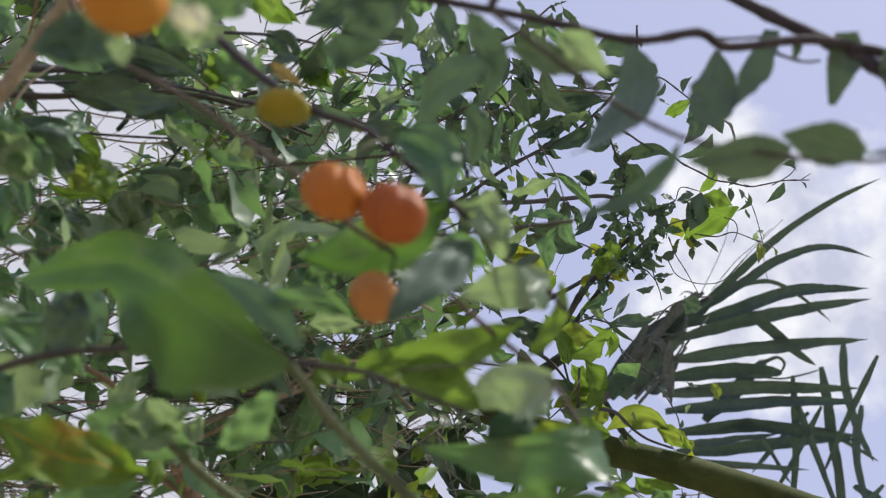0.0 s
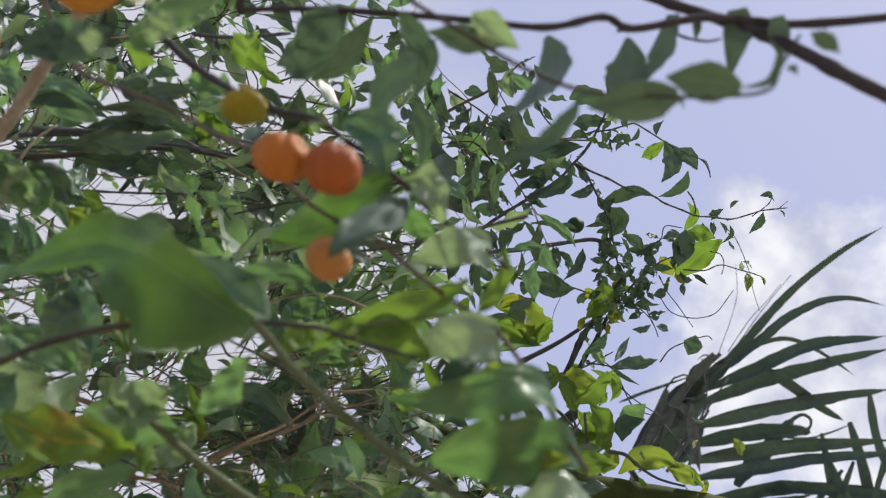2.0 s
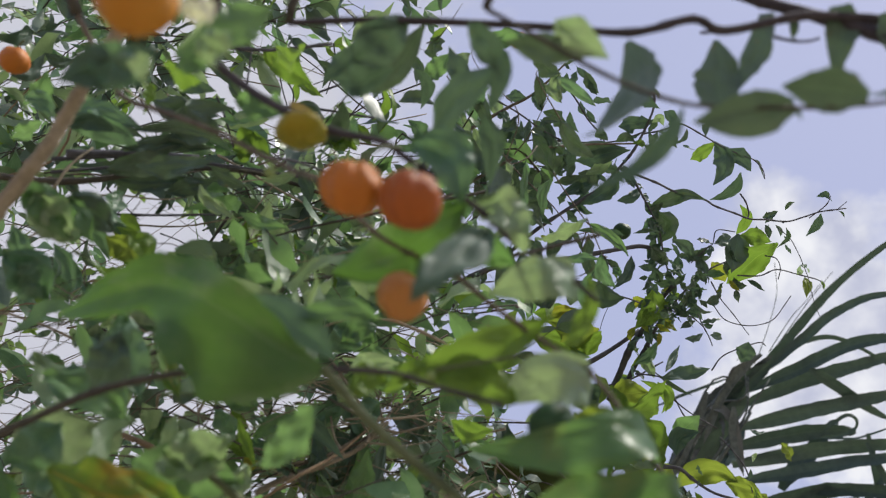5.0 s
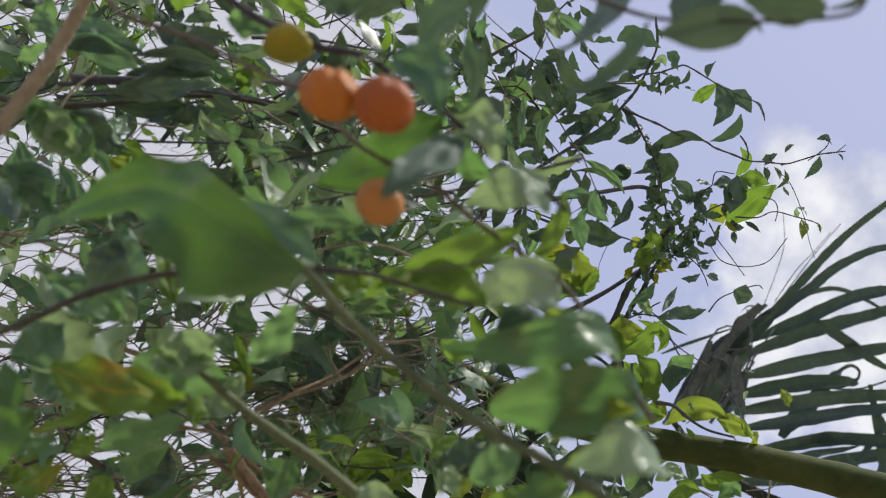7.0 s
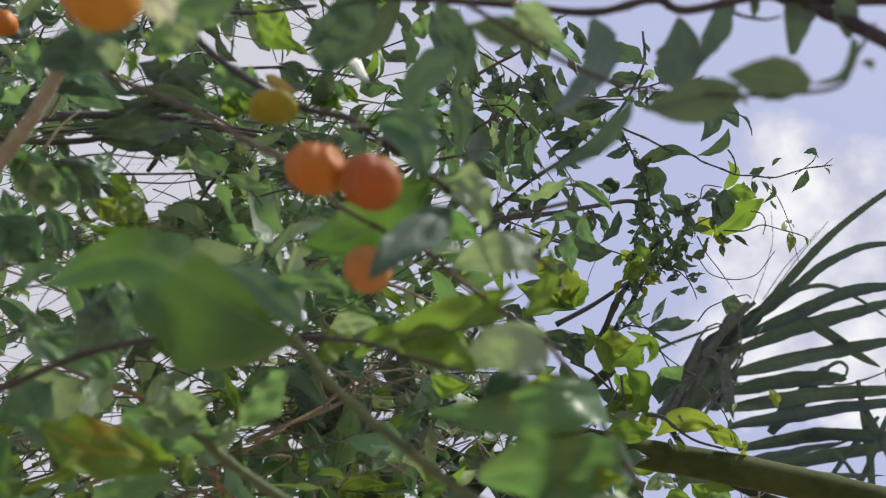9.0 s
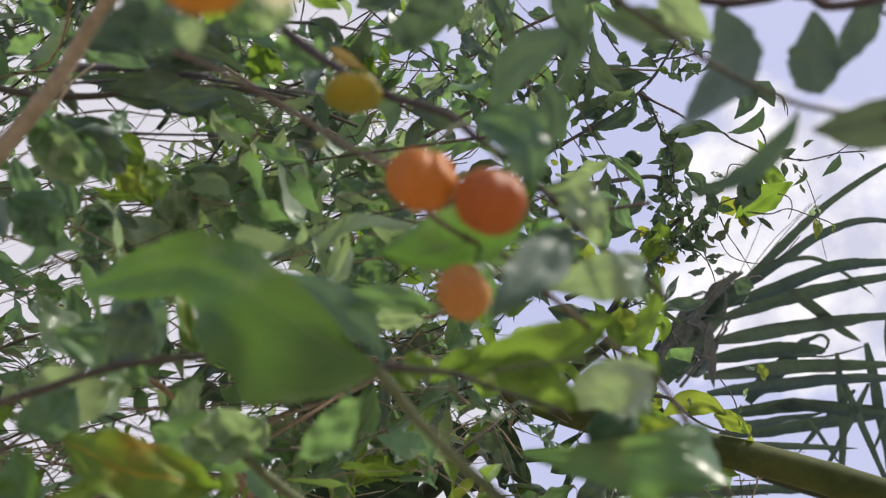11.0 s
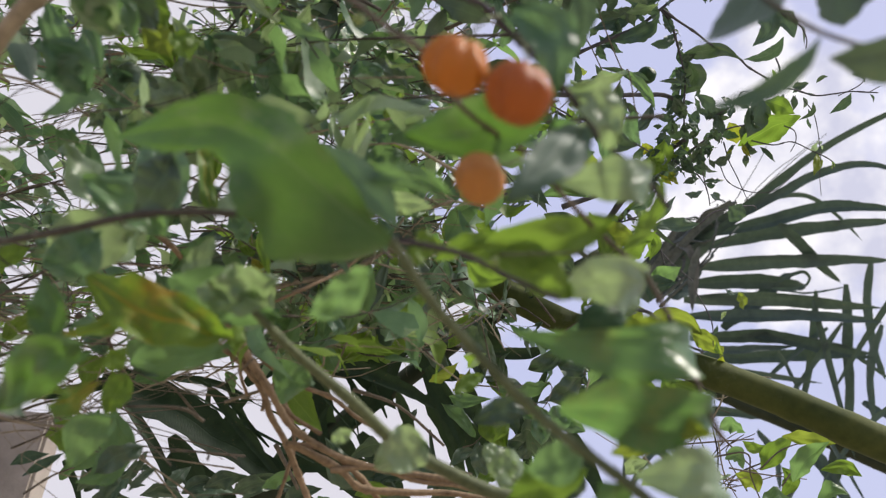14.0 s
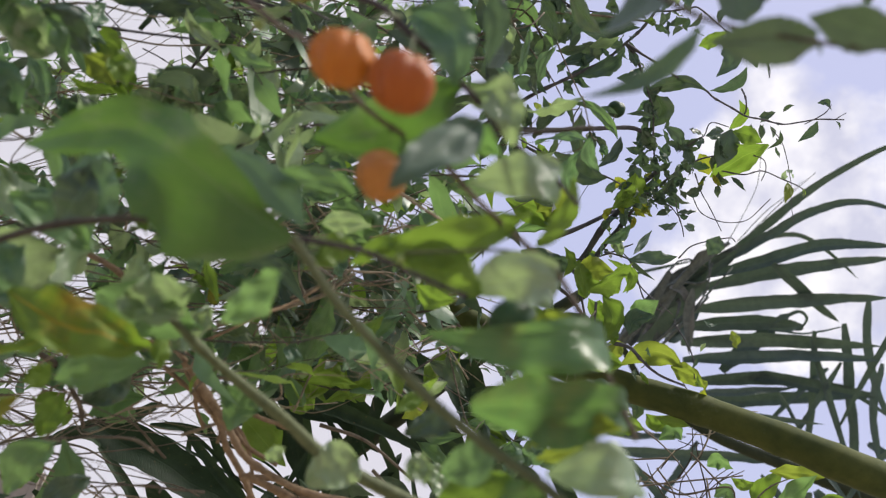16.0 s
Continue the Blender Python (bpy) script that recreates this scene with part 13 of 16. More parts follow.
stem(crown_shaft, "fibre", PALM_DRY, 0.00658, 0.00268, (0.7059, 3.0699, 2.8638), (0.8548, 2.9219, 3.0046), (0.8689, 2.9225, 3.0346), (0.9687, 2.9216, 3.1530), sides=5, per=4)
stem(crown_shaft, "fibre", PALM_DRY, 0.00658, 0.00263, (0.6184, 3.0532, 2.9295), (0.7386, 2.9613, 3.0825), (0.8497, 2.8695, 3.0576), (0.8718, 2.8471, 3.1978), sides=5, per=4)
stem(crown_shaft, "fibre", PALM_DRY, 0.00658, 0.00269, (0.5414, 3.0898, 2.8782), (0.6275, 3.0259, 2.9653), (0.7662, 2.9033, 3.1550), (0.9174, 2.9502, 3.1516), sides=5, per=4)
frond_blade(crown_shaft, 0.0343, (-0.29, -0.49, -0.83), (0.956, 2.944, 3.217), (0.999, 2.919, 3.243), (1.094, 2.847, 3.313), (1.196, 2.764, 3.385), (1.292, 2.690, 3.435), (1.415, 2.601, 3.480), (1.535, 2.521, 3.502), taper=0.30)
frond_blade(crown_shaft, 0.0357, (-0.14, -0.95, -0.28), (0.960, 2.894, 3.181), (1.010, 2.860, 3.204), (1.089, 2.807, 3.241), (1.183, 2.738, 3.283), (1.289, 2.678, 3.299), (1.368, 2.645, 3.286), (1.477, 2.625, 3.228), taper=0.30)
frond_blade(crown_shaft, 0.0224, (-0.36, -0.42, -0.83), (0.995, 2.892, 3.201), (1.066, 2.883, 3.251), (1.135, 2.884, 3.283), (1.220, 2.891, 3.293), (1.301, 2.919, 3.270), (1.388, 2.958, 3.220), (1.456, 2.998, 3.178), taper=0.30)
frond_blade(crown_shaft, 0.0501, (-0.40, -0.91, -0.15), (0.895, 2.981, 3.146), (1.069, 2.898, 3.169), (1.196, 2.822, 3.187), (1.297, 2.766, 3.182), (1.355, 2.731, 3.167), (1.463, 2.678, 3.137), taper=0.30)
frond_blade(crown_shaft, 0.0530, (-0.44, -0.71, -0.55), (0.868, 3.047, 3.120), (1.047, 3.007, 3.164), (1.192, 2.979, 3.189), (1.332, 2.950, 3.208), (1.428, 2.937, 3.221), (1.580, 2.897, 3.226), taper=0.30)
frond_blade(crown_shaft, 0.0424, (-0.58, -0.65, -0.49), (1.090, 2.843, 3.137), (1.191, 2.911, 3.094), (1.291, 2.980, 3.042), (1.374, 3.038, 3.016), taper=0.30)
frond_blade(crown_shaft, 0.0544, (-0.30, -0.72, -0.63), (0.843, 3.063, 3.041), (1.022, 3.014, 3.051), (1.155, 2.974, 3.053), (1.282, 2.932, 3.050), (1.366, 2.904, 3.046), (1.501, 2.854, 3.030), taper=0.30)
frond_blade(crown_shaft, 0.0584, (-0.21, -0.78, -0.59), (0.821, 3.074, 2.973), (1.002, 3.077, 3.003), (1.132, 3.093, 3.021), (1.232, 3.121, 3.029), (1.294, 3.162, 3.036), taper=0.30)
frond_blade(crown_shaft, 0.0634, (-0.27, -0.96, 0.06), (0.968, 3.167, 2.834), (1.082, 3.142, 2.947), (1.173, 3.132, 3.029), (1.242, 3.137, 3.092), taper=0.30)
frond_blade(crown_shaft, 0.0130, (-0.46, -0.67, -0.59), (1.116, 2.989, 2.967), (1.171, 2.980, 3.000), (1.216, 2.981, 3.018), (1.246, 3.003, 3.007), (1.246, 3.038, 2.993), (1.230, 3.073, 2.989), taper=0.30)
frond_blade(crown_shaft, 0.0153, (-0.60, -0.75, -0.29), (1.109, 3.019, 2.956), (1.166, 3.012, 2.953), (1.206, 3.004, 2.962), (1.235, 2.996, 2.980), taper=0.30)
frond_blade(crown_shaft, 0.0596, (-0.58, -0.43, -0.69), (0.802, 3.094, 2.915), (0.999, 3.056, 2.924), (1.133, 3.030, 2.924), (1.260, 3.006, 2.912), (1.347, 2.992, 2.905), (1.485, 2.956, 2.887), taper=0.30)
frond_blade(crown_shaft, 0.0523, (-0.77, -0.64, 0.04), (0.819, 3.149, 2.863), (1.028, 3.075, 2.864), (1.169, 3.016, 2.852), (1.313, 2.953, 2.829), (1.436, 2.891, 2.803), taper=0.30)
frond_blade(crown_shaft, 0.0479, (-0.61, -0.68, -0.40), (0.845, 3.205, 2.803), (1.042, 3.194, 2.828), (1.205, 3.191, 2.834), (1.374, 3.187, 2.819), (1.527, 3.185, 2.796), taper=0.30)
frond_blade(crown_shaft, 0.0298, (0.10, -0.98, -0.17), (0.865, 3.112, 2.725), (1.011, 3.132, 2.746), (1.120, 3.157, 2.772), (1.231, 3.178, 2.796), taper=0.30)
frond_blade(crown_shaft, 0.0338, (-0.65, -0.59, -0.47), (0.570, 3.203, 2.698), (0.805, 3.174, 2.682), (1.081, 3.120, 2.653), (1.281, 3.069, 2.622), taper=0.30)
frond_blade(crown_shaft, 0.0462, (-0.22, -0.84, -0.49), (0.595, 3.187, 2.959), (0.681, 3.120, 3.070), (0.767, 3.059, 3.154), (0.871, 3.006, 3.207), (0.954, 2.967, 3.239), material=PALM_DRY, taper=0.30)
frond_blade(crown_shaft, 0.0495, (0.13, -0.92, -0.37), (0.617, 3.150, 2.917), (0.710, 3.146, 3.039), (0.804, 3.139, 3.152), (0.918, 3.134, 3.244), material=PALM_DRY, taper=0.30)
frond_blade(crown_shaft, 0.0959, (0.20, -0.54, -0.82), (0.659, 3.147, 2.924), (0.743, 3.062, 3.016), (0.811, 2.994, 3.069), (0.880, 2.935, 3.101), taper=0.30)
frond_blade(crown_shaft, 0.0423, (0.06, -0.97, -0.24), (0.707, 3.118, 2.919), (0.778, 3.124, 3.023), (0.860, 3.128, 3.118), (0.939, 3.145, 3.184), material=PALM_DRY, taper=0.30)
frond_blade(crown_shaft, 0.0278, (-0.10, -0.92, -0.38), (0.777, 3.087, 3.100), (0.847, 2.991, 3.150), (0.932, 2.891, 3.192), (0.976, 2.823, 3.193), material=PALM_DRY, taper=0.30)
frond_blade(crown_shaft, 0.0712, (0.18, -0.90, -0.39), (0.752, 3.067, 3.066), (0.832, 2.980, 3.132), (0.918, 2.904, 3.165), (0.971, 2.846, 3.179), taper=0.30)
frond_blade(crown_shaft, 0.0963, (-0.44, -0.77, -0.47), (0.780, 3.174, 2.943), (0.830, 3.190, 3.031), (0.902, 3.200, 3.118), taper=0.30)
frond_blade(crown_shaft, 0.0148, (-0.21, -0.48, -0.85), (0.569, 3.035, 3.143), (0.650, 3.049, 3.181), (0.732, 3.064, 3.215), (0.814, 3.077, 3.247), (0.886, 3.092, 3.277), taper=0.30)
frond_blade(crown_shaft, 0.0086, (-0.31, -0.95, -0.03), (0.939, 2.940, 3.233), (0.935, 2.956, 3.272), (0.917, 2.983, 3.298), (0.897, 3.025, 3.302), material=PALM_DRY, taper=0.30)
frond_blade(crown_shaft, 0.0346, (-0.43, -0.77, -0.47), (0.834, 3.010, 3.175), (0.855, 2.917, 3.190), (0.881, 2.836, 3.180), material=SHEATH, taper=0.30)
frond_blade(crown_shaft, 0.0276, (-0.27, -0.96, 0.08), (0.777, 3.021, 3.118), (0.818, 3.008, 3.086), (0.832, 3.018, 3.022), (0.828, 3.036, 2.950), (0.834, 3.046, 2.883), material=SHEATH, taper=0.30)
frond_blade(crown_shaft, 0.0172, (-0.25, -0.81, -0.53), (0.745, 3.064, 3.077), (0.773, 3.020, 3.062), (0.782, 2.993, 3.023), (0.762, 2.989, 2.953), material=SHEATH, taper=0.30)
frond_blade(crown_shaft, 0.0262, (-0.02, -0.92, -0.39), (0.710, 3.103, 3.065), (0.689, 3.080, 2.982), (0.648, 3.052, 2.912), material=SHEATH, taper=0.30)
frond_blade(crown_shaft, 0.0333, (-0.79, -0.47, -0.39), (0.767, 3.029, 2.974), (0.806, 3.131, 3.001), (0.826, 3.250, 3.001), material=SHEATH, taper=0.30)
frond_blade(crown_shaft, 0.0304, (-0.61, -0.73, -0.30), (1.321, 3.135, 3.019), (1.334, 3.249, 2.833), (1.324, 3.351, 2.666), (1.300, 3.439, 2.527), taper=0.50)
frond_blade(crown_shaft, 0.0380, (-0.21, -0.96, -0.19), (1.417, 3.095, 3.038), (1.445, 3.201, 2.826), (1.466, 3.300, 2.594), (1.437, 3.401, 2.356), taper=0.50)
frond_blade(crown_shaft, 0.0236, (-0.85, -0.26, -0.46), (1.195, 3.234, 2.796), (1.226, 3.226, 2.724), (1.267, 3.225, 2.617), taper=0.50)
frond_blade(crown_shaft, 0.0356, (-0.68, -0.65, 0.33), (1.363, 3.161, 2.876), (1.274, 3.256, 2.803), (1.171, 3.358, 2.708), taper=0.50)
frond_blade(crown_shaft, 0.0326, (-0.31, -0.76, -0.57), (1.550, 3.140, 3.188), (1.548, 3.213, 3.027), (1.575, 3.264, 2.861), (1.613, 3.285, 2.735), taper=0.50)
frond_blade(crown_shaft, 0.0308, (-0.17, -0.78, -0.60), (1.522, 3.074, 2.874), (1.483, 3.129, 2.715), (1.492, 3.165, 2.517), taper=0.50)
frond_blade(crown_shaft, 0.0180, (-0.67, -0.55, -0.50), (1.456, 3.209, 2.807), (1.510, 3.202, 2.769), (1.589, 3.192, 2.703), taper=0.50)
frond_blade(crown_shaft, 0.0486, (-0.22, -0.89, -0.39), (1.328, 3.353, 2.465), (1.375, 3.318, 2.358), (1.441, 3.278, 2.218), taper=0.50)
frond_blade(crown_shaft, 0.0547, (0.35, -0.94, -0.01), (1.299, 3.360, 2.464), (1.286, 3.438, 2.374), (1.271, 3.522, 2.242), taper=0.50)
frond_blade(crown_shaft, 0.0657, (-0.27, -0.93, -0.24), (1.425, 3.282, 2.478), (1.403, 3.332, 2.384), (1.370, 3.396, 2.231), taper=0.50)
frond_blade(crown_shaft, 0.0345, (-0.38, -0.79, -0.48), (0.668, 3.481, 2.568), (0.753, 3.468, 2.460), (0.854, 3.446, 2.355), (0.949, 3.422, 2.234), taper=0.50)
frond_blade(crown_shaft, 0.0330, (-0.30, -0.89, 0.34), (0.927, 3.433, 2.648), (0.841, 3.465, 2.512), (0.735, 3.492, 2.375), (0.651, 3.511, 2.220), taper=0.50)
frond_blade(crown_shaft, 0.0433, (0.12, -0.91, -0.39), (0.577, 3.398, 2.577), (0.801, 3.371, 2.568), (1.005, 3.332, 2.565), (1.162, 3.300, 2.547), taper=0.50)
frond_blade(crown_shaft, 0.0307, (-0.61, -0.79, 0.02), (0.563, 3.385, 2.640), (0.701, 3.411, 2.643), (0.879, 3.418, 2.658), taper=0.50)
frond_blade(crown_shaft, 0.0099, (-0.22, -0.97, 0.09), (1.231, 3.252, 3.064), (1.317, 3.193, 3.033), (1.431, 3.101, 3.033), taper=0.50)
frond_blade(crown_shaft, 0.0535, (-0.79, -0.57, -0.23), (0.923, 3.485, 2.833), (1.161, 3.438, 2.838), (1.385, 3.376, 2.849), (1.593, 3.309, 2.851), taper=0.50)
frond_blade(crown_shaft, 0.0455, (0.00, -0.96, -0.28), (1.051, 3.207, 2.848), (1.185, 3.171, 2.824), (1.332, 3.132, 2.778), (1.482, 3.080, 2.741), taper=0.50)
frond_blade(crown_shaft, 0.0357, (-0.04, -0.99, -0.11), (1.529, 3.312, 2.647), (1.562, 3.279, 2.608), (1.593, 3.247, 2.570), taper=0.50)
frond_blade(crown_shaft, 0.0352, (-0.29, -0.95, -0.10), (0.643, 3.399, 2.543), (0.653, 3.396, 2.432), (0.633, 3.404, 2.278), taper=0.50)
frond_blade(crown_shaft, 0.0208, (-0.80, -0.45, -0.40), (0.775, 3.702, 2.425), (0.857, 3.659, 2.378), (0.977, 3.599, 2.355), taper=0.50)
frond_blade(crown_shaft, 0.0319, (0.12, -0.48, -0.87), (1.120, 3.309, 2.498), (1.164, 3.274, 2.409), (1.168, 3.262, 2.266), taper=0.50)
frond_blade(crown_shaft, 0.0303, (-0.36, -0.91, 0.20), (0.728, 2.897, 3.042), (0.779, 2.899, 3.017), (0.806, 2.925, 2.957), (0.813, 2.970, 2.864), material=SHEATH, taper=0.40)
frond_blade(crown_shaft, 0.0285, (0.08, -0.90, -0.43), (0.806, 2.879, 3.030), (0.788, 2.933, 2.935), (0.806, 2.985, 2.817), material=PALM_DRY, taper=0.40)
frond_blade(crown_shaft, 0.0253, (0.21, -0.95, -0.24), (0.730, 2.883, 3.097), (0.666, 2.958, 2.980), (0.571, 3.039, 2.846), material=PALM_DRY, taper=0.40)
frond_blade(crown_shaft, 0.0332, (-0.10, -0.74, -0.66), (0.899, 2.773, 3.170), (0.783, 2.858, 3.078), (0.688, 2.956, 2.932), material=PALM_DRY, taper=0.40)
frond_blade(crown_shaft, 0.0240, (-0.23, -0.97, -0.12), (1.239, 2.978, 2.905), (1.325, 3.078, 2.642), (1.404, 3.152, 2.379), taper=0.35)
frond_blade(crown_shaft, 0.0235, (-0.26, -0.86, -0.44), (1.505, 2.829, 2.954), (1.420, 2.978, 2.789), (1.335, 3.113, 2.611), taper=0.35)
frond_blade(crown_shaft, 0.0204, (-0.19, -0.98, -0.06), (1.332, 2.975, 2.823), (1.253, 3.093, 2.684), (1.157, 3.206, 2.536), taper=0.35)
frond_blade(crown_shaft, 0.0211, (-0.44, -0.89, -0.12), (1.492, 3.003, 2.552), (1.397, 3.108, 2.449), (1.305, 3.213, 2.301), taper=0.35)
frond_blade(crown_shaft, 0.0214, (0.12, -0.96, 0.26), (1.212, 3.123, 2.560), (1.330, 3.148, 2.411), (1.439, 3.174, 2.218), taper=0.35)
stem(crown_shaft, "fibre", PALM_DRY, 0.00166, 0.00111, (0.936, 2.856, 3.218), (0.989, 2.778, 3.311), (1.021, 2.713, 3.387), (1.024, 2.647, 3.471), sides=4, per=5)
stem(crown_shaft, "fibre", PALM_DRY, 0.00199, 0.00111, (1.000, 2.828, 3.231), (1.071, 2.760, 3.295), (1.130, 2.704, 3.344), (1.202, 2.635, 3.396), sides=4, per=5)
stem(crown_shaft, "fibre", PALM_DRY, 0.00177, 0.00111, (0.971, 2.845, 3.220), (1.053, 2.764, 3.300), (1.112, 2.715, 3.339), (1.169, 2.662, 3.380), sides=4, per=5)
# joining stalk added to reach the trunk, routed behind the thick stalk in view
stem(palm, "frond_stalk", RACHIS_SHADE, 0.01107, 0.03490, (0.5814, 3.1089, 2.8966), (0.6845, 3.1596, 2.7475), (0.9070, 3.1720, 2.5957), (1.2164, 3.2222, 2.5026), (1.7304, 3.2764, 2.3459), (2.5102, 3.3234, 2.1281), sides=10, knots=0.0, label="added joining frond stalk behind the thick one")
stalk_b = stem(palm, "frond_stalk", RACHIS_SHADE, 0.01300, 0.02700, (0.302, 1.857, 2.453), (0.174, 1.887, 2.368), (0.053, 1.895, 2.276), (-0.034, 1.899, 2.199), (-0.124, 1.897, 2.115), (-0.199, 1.886, 2.042), (-0.288, 1.872, 1.942), (-0.377, 1.852, 1.822), sides=12, knots=0.0, rough=0.04, label="green frond stalk, darkened as in shade")
frond_blade(stalk_b, 0.0301, (0.38, -0.90, -0.21), (-0.2560, 1.6177, 2.0780), (-0.1740, 1.6581, 2.0658), (-0.0766, 1.6980, 2.0425), (-0.0208, 1.7283, 2.0227), material=PALM_SHADE)
frond_blade(stalk_b, 0.0279, (0.10, -0.91, -0.41), (0.0110, 1.6625, 2.0402), (0.0805, 1.7000, 1.9809), (0.1291, 1.7334, 1.9184), (0.1670, 1.7634, 1.8543), material=PALM_SHADE)
frond_blade(stalk_b, 0.0215, (0.22, -0.94, -0.26), (0.0681, 1.6395, 2.1158), (0.1431, 1.6545, 2.1279), (0.2062, 1.6565, 2.1689), material=PALM_SHADE)
frond_blade(stalk_b, 0.0172, (0.41, -0.87, -0.27), (-0.4323, 1.5951, 1.9895), (-0.3708, 1.6511, 1.9268), (-0.2833, 1.7097, 1.8444), (-0.2471, 1.7462, 1.7827), material=PALM_SHADE)
frond_blade(stalk_b, 0.0078, (0.27, -0.92, -0.28), (-0.3286, 1.7031, 1.9134), (-0.4206, 1.6572, 1.9887), (-0.4931, 1.6239, 2.0146), material=PALM_SHADE)
frond_blade(stalk_b, 0.0100, (0.19, -0.96, -0.21), (-0.2263, 1.7011, 2.0107), (-0.2751, 1.7186, 1.9012), (-0.2951, 1.7280, 1.8279), material=PALM_SHADE)
frond_blade(stalk_b, 0.0133, (0.32, -0.92, -0.21), (-0.6533, 1.5979, 1.8340), (-0.6298, 1.6152, 1.8008), (-0.6122, 1.6298, 1.7570), material=PALM_SHADE)
frond_blade(stalk_b, 0.0288, (-0.20, -0.91, -0.35), (-0.0507, 1.6983, 2.0956), (0.0245, 1.7319, 2.0004), (0.0707, 1.7663, 1.8521), material=PALM_SHADE)
frond_blade(stalk_b, 0.0288, (-0.10, -0.97, -0.21), (0.2285, 1.7232, 2.0075), (0.2752, 1.7378, 1.9301), (0.3197, 1.7472, 1.8542), material=PALM_SHADE)
frond_blade(stalk_b, 0.0244, (-0.33, -0.82, -0.47), (0.0009, 1.7259, 2.0185), (0.0820, 1.7420, 1.9649), (0.1224, 1.7628, 1.8672), material=PALM_SHADE)
frond_blade(stalk_b, 0.0055, (-0.24, -0.93, -0.26), (-0.2306, 1.7069, 1.9016), (-0.2938, 1.7098, 1.9649), (-0.3845, 1.7192, 2.0005), material=PALM_SHADE)
frond_blade(stalk_b, 0.0088, (-0.57, -0.81, -0.17), (-0.1162, 1.7033, 1.9899), (-0.1528, 1.7094, 2.0593), (-0.1834, 1.7182, 2.1445), material=PALM_SHADE)
frond_blade(stalk_b, 0.0055, (0.42, -0.89, 0.16), (-0.1658, 1.7063, 1.9522), (-0.1956, 1.7055, 2.0502), (-0.2353, 1.7087, 2.1450), material=PALM_SHADE)
frond_blade(stalk_b, 0.0077, (0.35, -0.77, 0.53), (-0.2405, 1.7066, 1.8937), (-0.4019, 1.6830, 1.9551), (-0.5580, 1.6509, 2.0242), material=PALM_SHADE)
frond_blade(stalk_b, 0.0120, (-0.04, -1.00, -0.05), (-0.1393, 1.7050, 1.9725), (-0.1997, 1.7022, 2.0586), (-0.2705, 1.7027, 2.1413), material=PALM_SHADE)
frond_blade(stalk_b, 0.0055, (0.18, -0.98, 0.13), (-0.1674, 1.7064, 1.9509), (-0.2622, 1.6975, 2.0342), (-0.3701, 1.6891, 2.1091), material=PALM_SHADE)
frond_blade(stalk_b, 0.0133, (0.69, -0.69, -0.21), (-0.0366, 1.7336, 1.9827), (-0.0116, 1.7735, 1.8564), (-0.0168, 1.8310, 1.7324), material=PALM_SHADE)
frond_blade(stalk_b, 0.0244, (-0.57, -0.68, -0.47), (0.1384, 1.7319, 1.9984), (0.1666, 1.7613, 1.9156), (0.1723, 1.8169, 1.8359), material=PALM_SHADE)
frond_blade(stalk_b, 0.0244, (0.19, -0.89, -0.41), (0.0789, 1.7000, 2.1052), (0.1421, 1.7355, 2.0223), (0.1832, 1.7950, 1.9436), material=PALM_SHADE)
frond_blade(stalk_b, 0.0244, (0.55, -0.82, -0.17), (-0.0057, 1.7149, 2.0539), (0.0426, 1.7489, 1.9773), (0.0842, 1.8069, 1.9057), material=PALM_SHADE)
frond_blade(stalk_b, 0.0133, (-0.15, -0.85, -0.51), (0.1811, 1.6926, 2.1157), (0.1526, 1.7303, 2.0382), (0.1195, 1.7926, 1.9661), material=PALM_SHADE)
frond_blade(stalk_b, 0.0761, (0.73, -0.68, 0.00), (-0.591, 1.573, 1.987), (-0.507, 1.621, 1.949), (-0.425, 1.660, 1.915), (-0.340, 1.694, 1.877), (-0.236, 1.728, 1.829), taper=0.35, material=PALM_SHADE)
frond_blade(stalk_b, 0.0224, (0.61, -0.75, 0.25), (-0.590, 1.617, 1.952), (-0.534, 1.656, 1.893), (-0.485, 1.690, 1.819), (-0.456, 1.707, 1.769), taper=0.35, material=PALM_SHADE)
frond_blade(stalk_b, 0.0376, (0.30, -0.88, -0.38), (-0.501, 1.666, 1.909), (-0.452, 1.696, 1.850), (-0.410, 1.720, 1.790), taper=0.35, material=PALM_SHADE)
frond_blade(stalk_b, 0.0369, (0.40, -0.81, -0.43), (-0.326, 1.675, 2.145), (-0.285, 1.706, 2.087), (-0.251, 1.744, 1.987), (-0.227, 1.767, 1.907), taper=0.35, material=PALM_SHADE)
frond_blade(stalk_b, 0.0506, (-0.21, -0.96, -0.19), (-0.277, 1.704, 2.159), (-0.202, 1.739, 2.106), (-0.108, 1.778, 2.028), taper=0.35, material=PALM_SHADE)
frond_blade(stalk_b, 0.0422, (0.08, -0.93, -0.36), (-0.116, 1.740, 2.079), (-0.167, 1.751, 2.018), (-0.234, 1.757, 1.945), taper=0.35, material=PALM_SHADE)
frond_blade(stalk_b, 0.0190, (0.05, -0.96, -0.27), (-0.278, 1.712, 2.075), (-0.196, 1.728, 2.077), (-0.116, 1.740, 2.079), taper=0.35, material=PALM_SHADE)
frond_blade(stalk_b, 0.0293, (0.42, -0.89, -0.17), (-0.324, 1.746, 1.901), (-0.240, 1.766, 1.903), (-0.145, 1.778, 1.924), taper=0.35, material=PALM_SHADE)
frond_blade(stalk_b, 0.0348, (0.66, -0.75, -0.06), (-0.078, 1.737, 2.243), (-0.116, 1.769, 2.150), (-0.150, 1.802, 2.034), taper=0.35, material=PALM_SHADE)
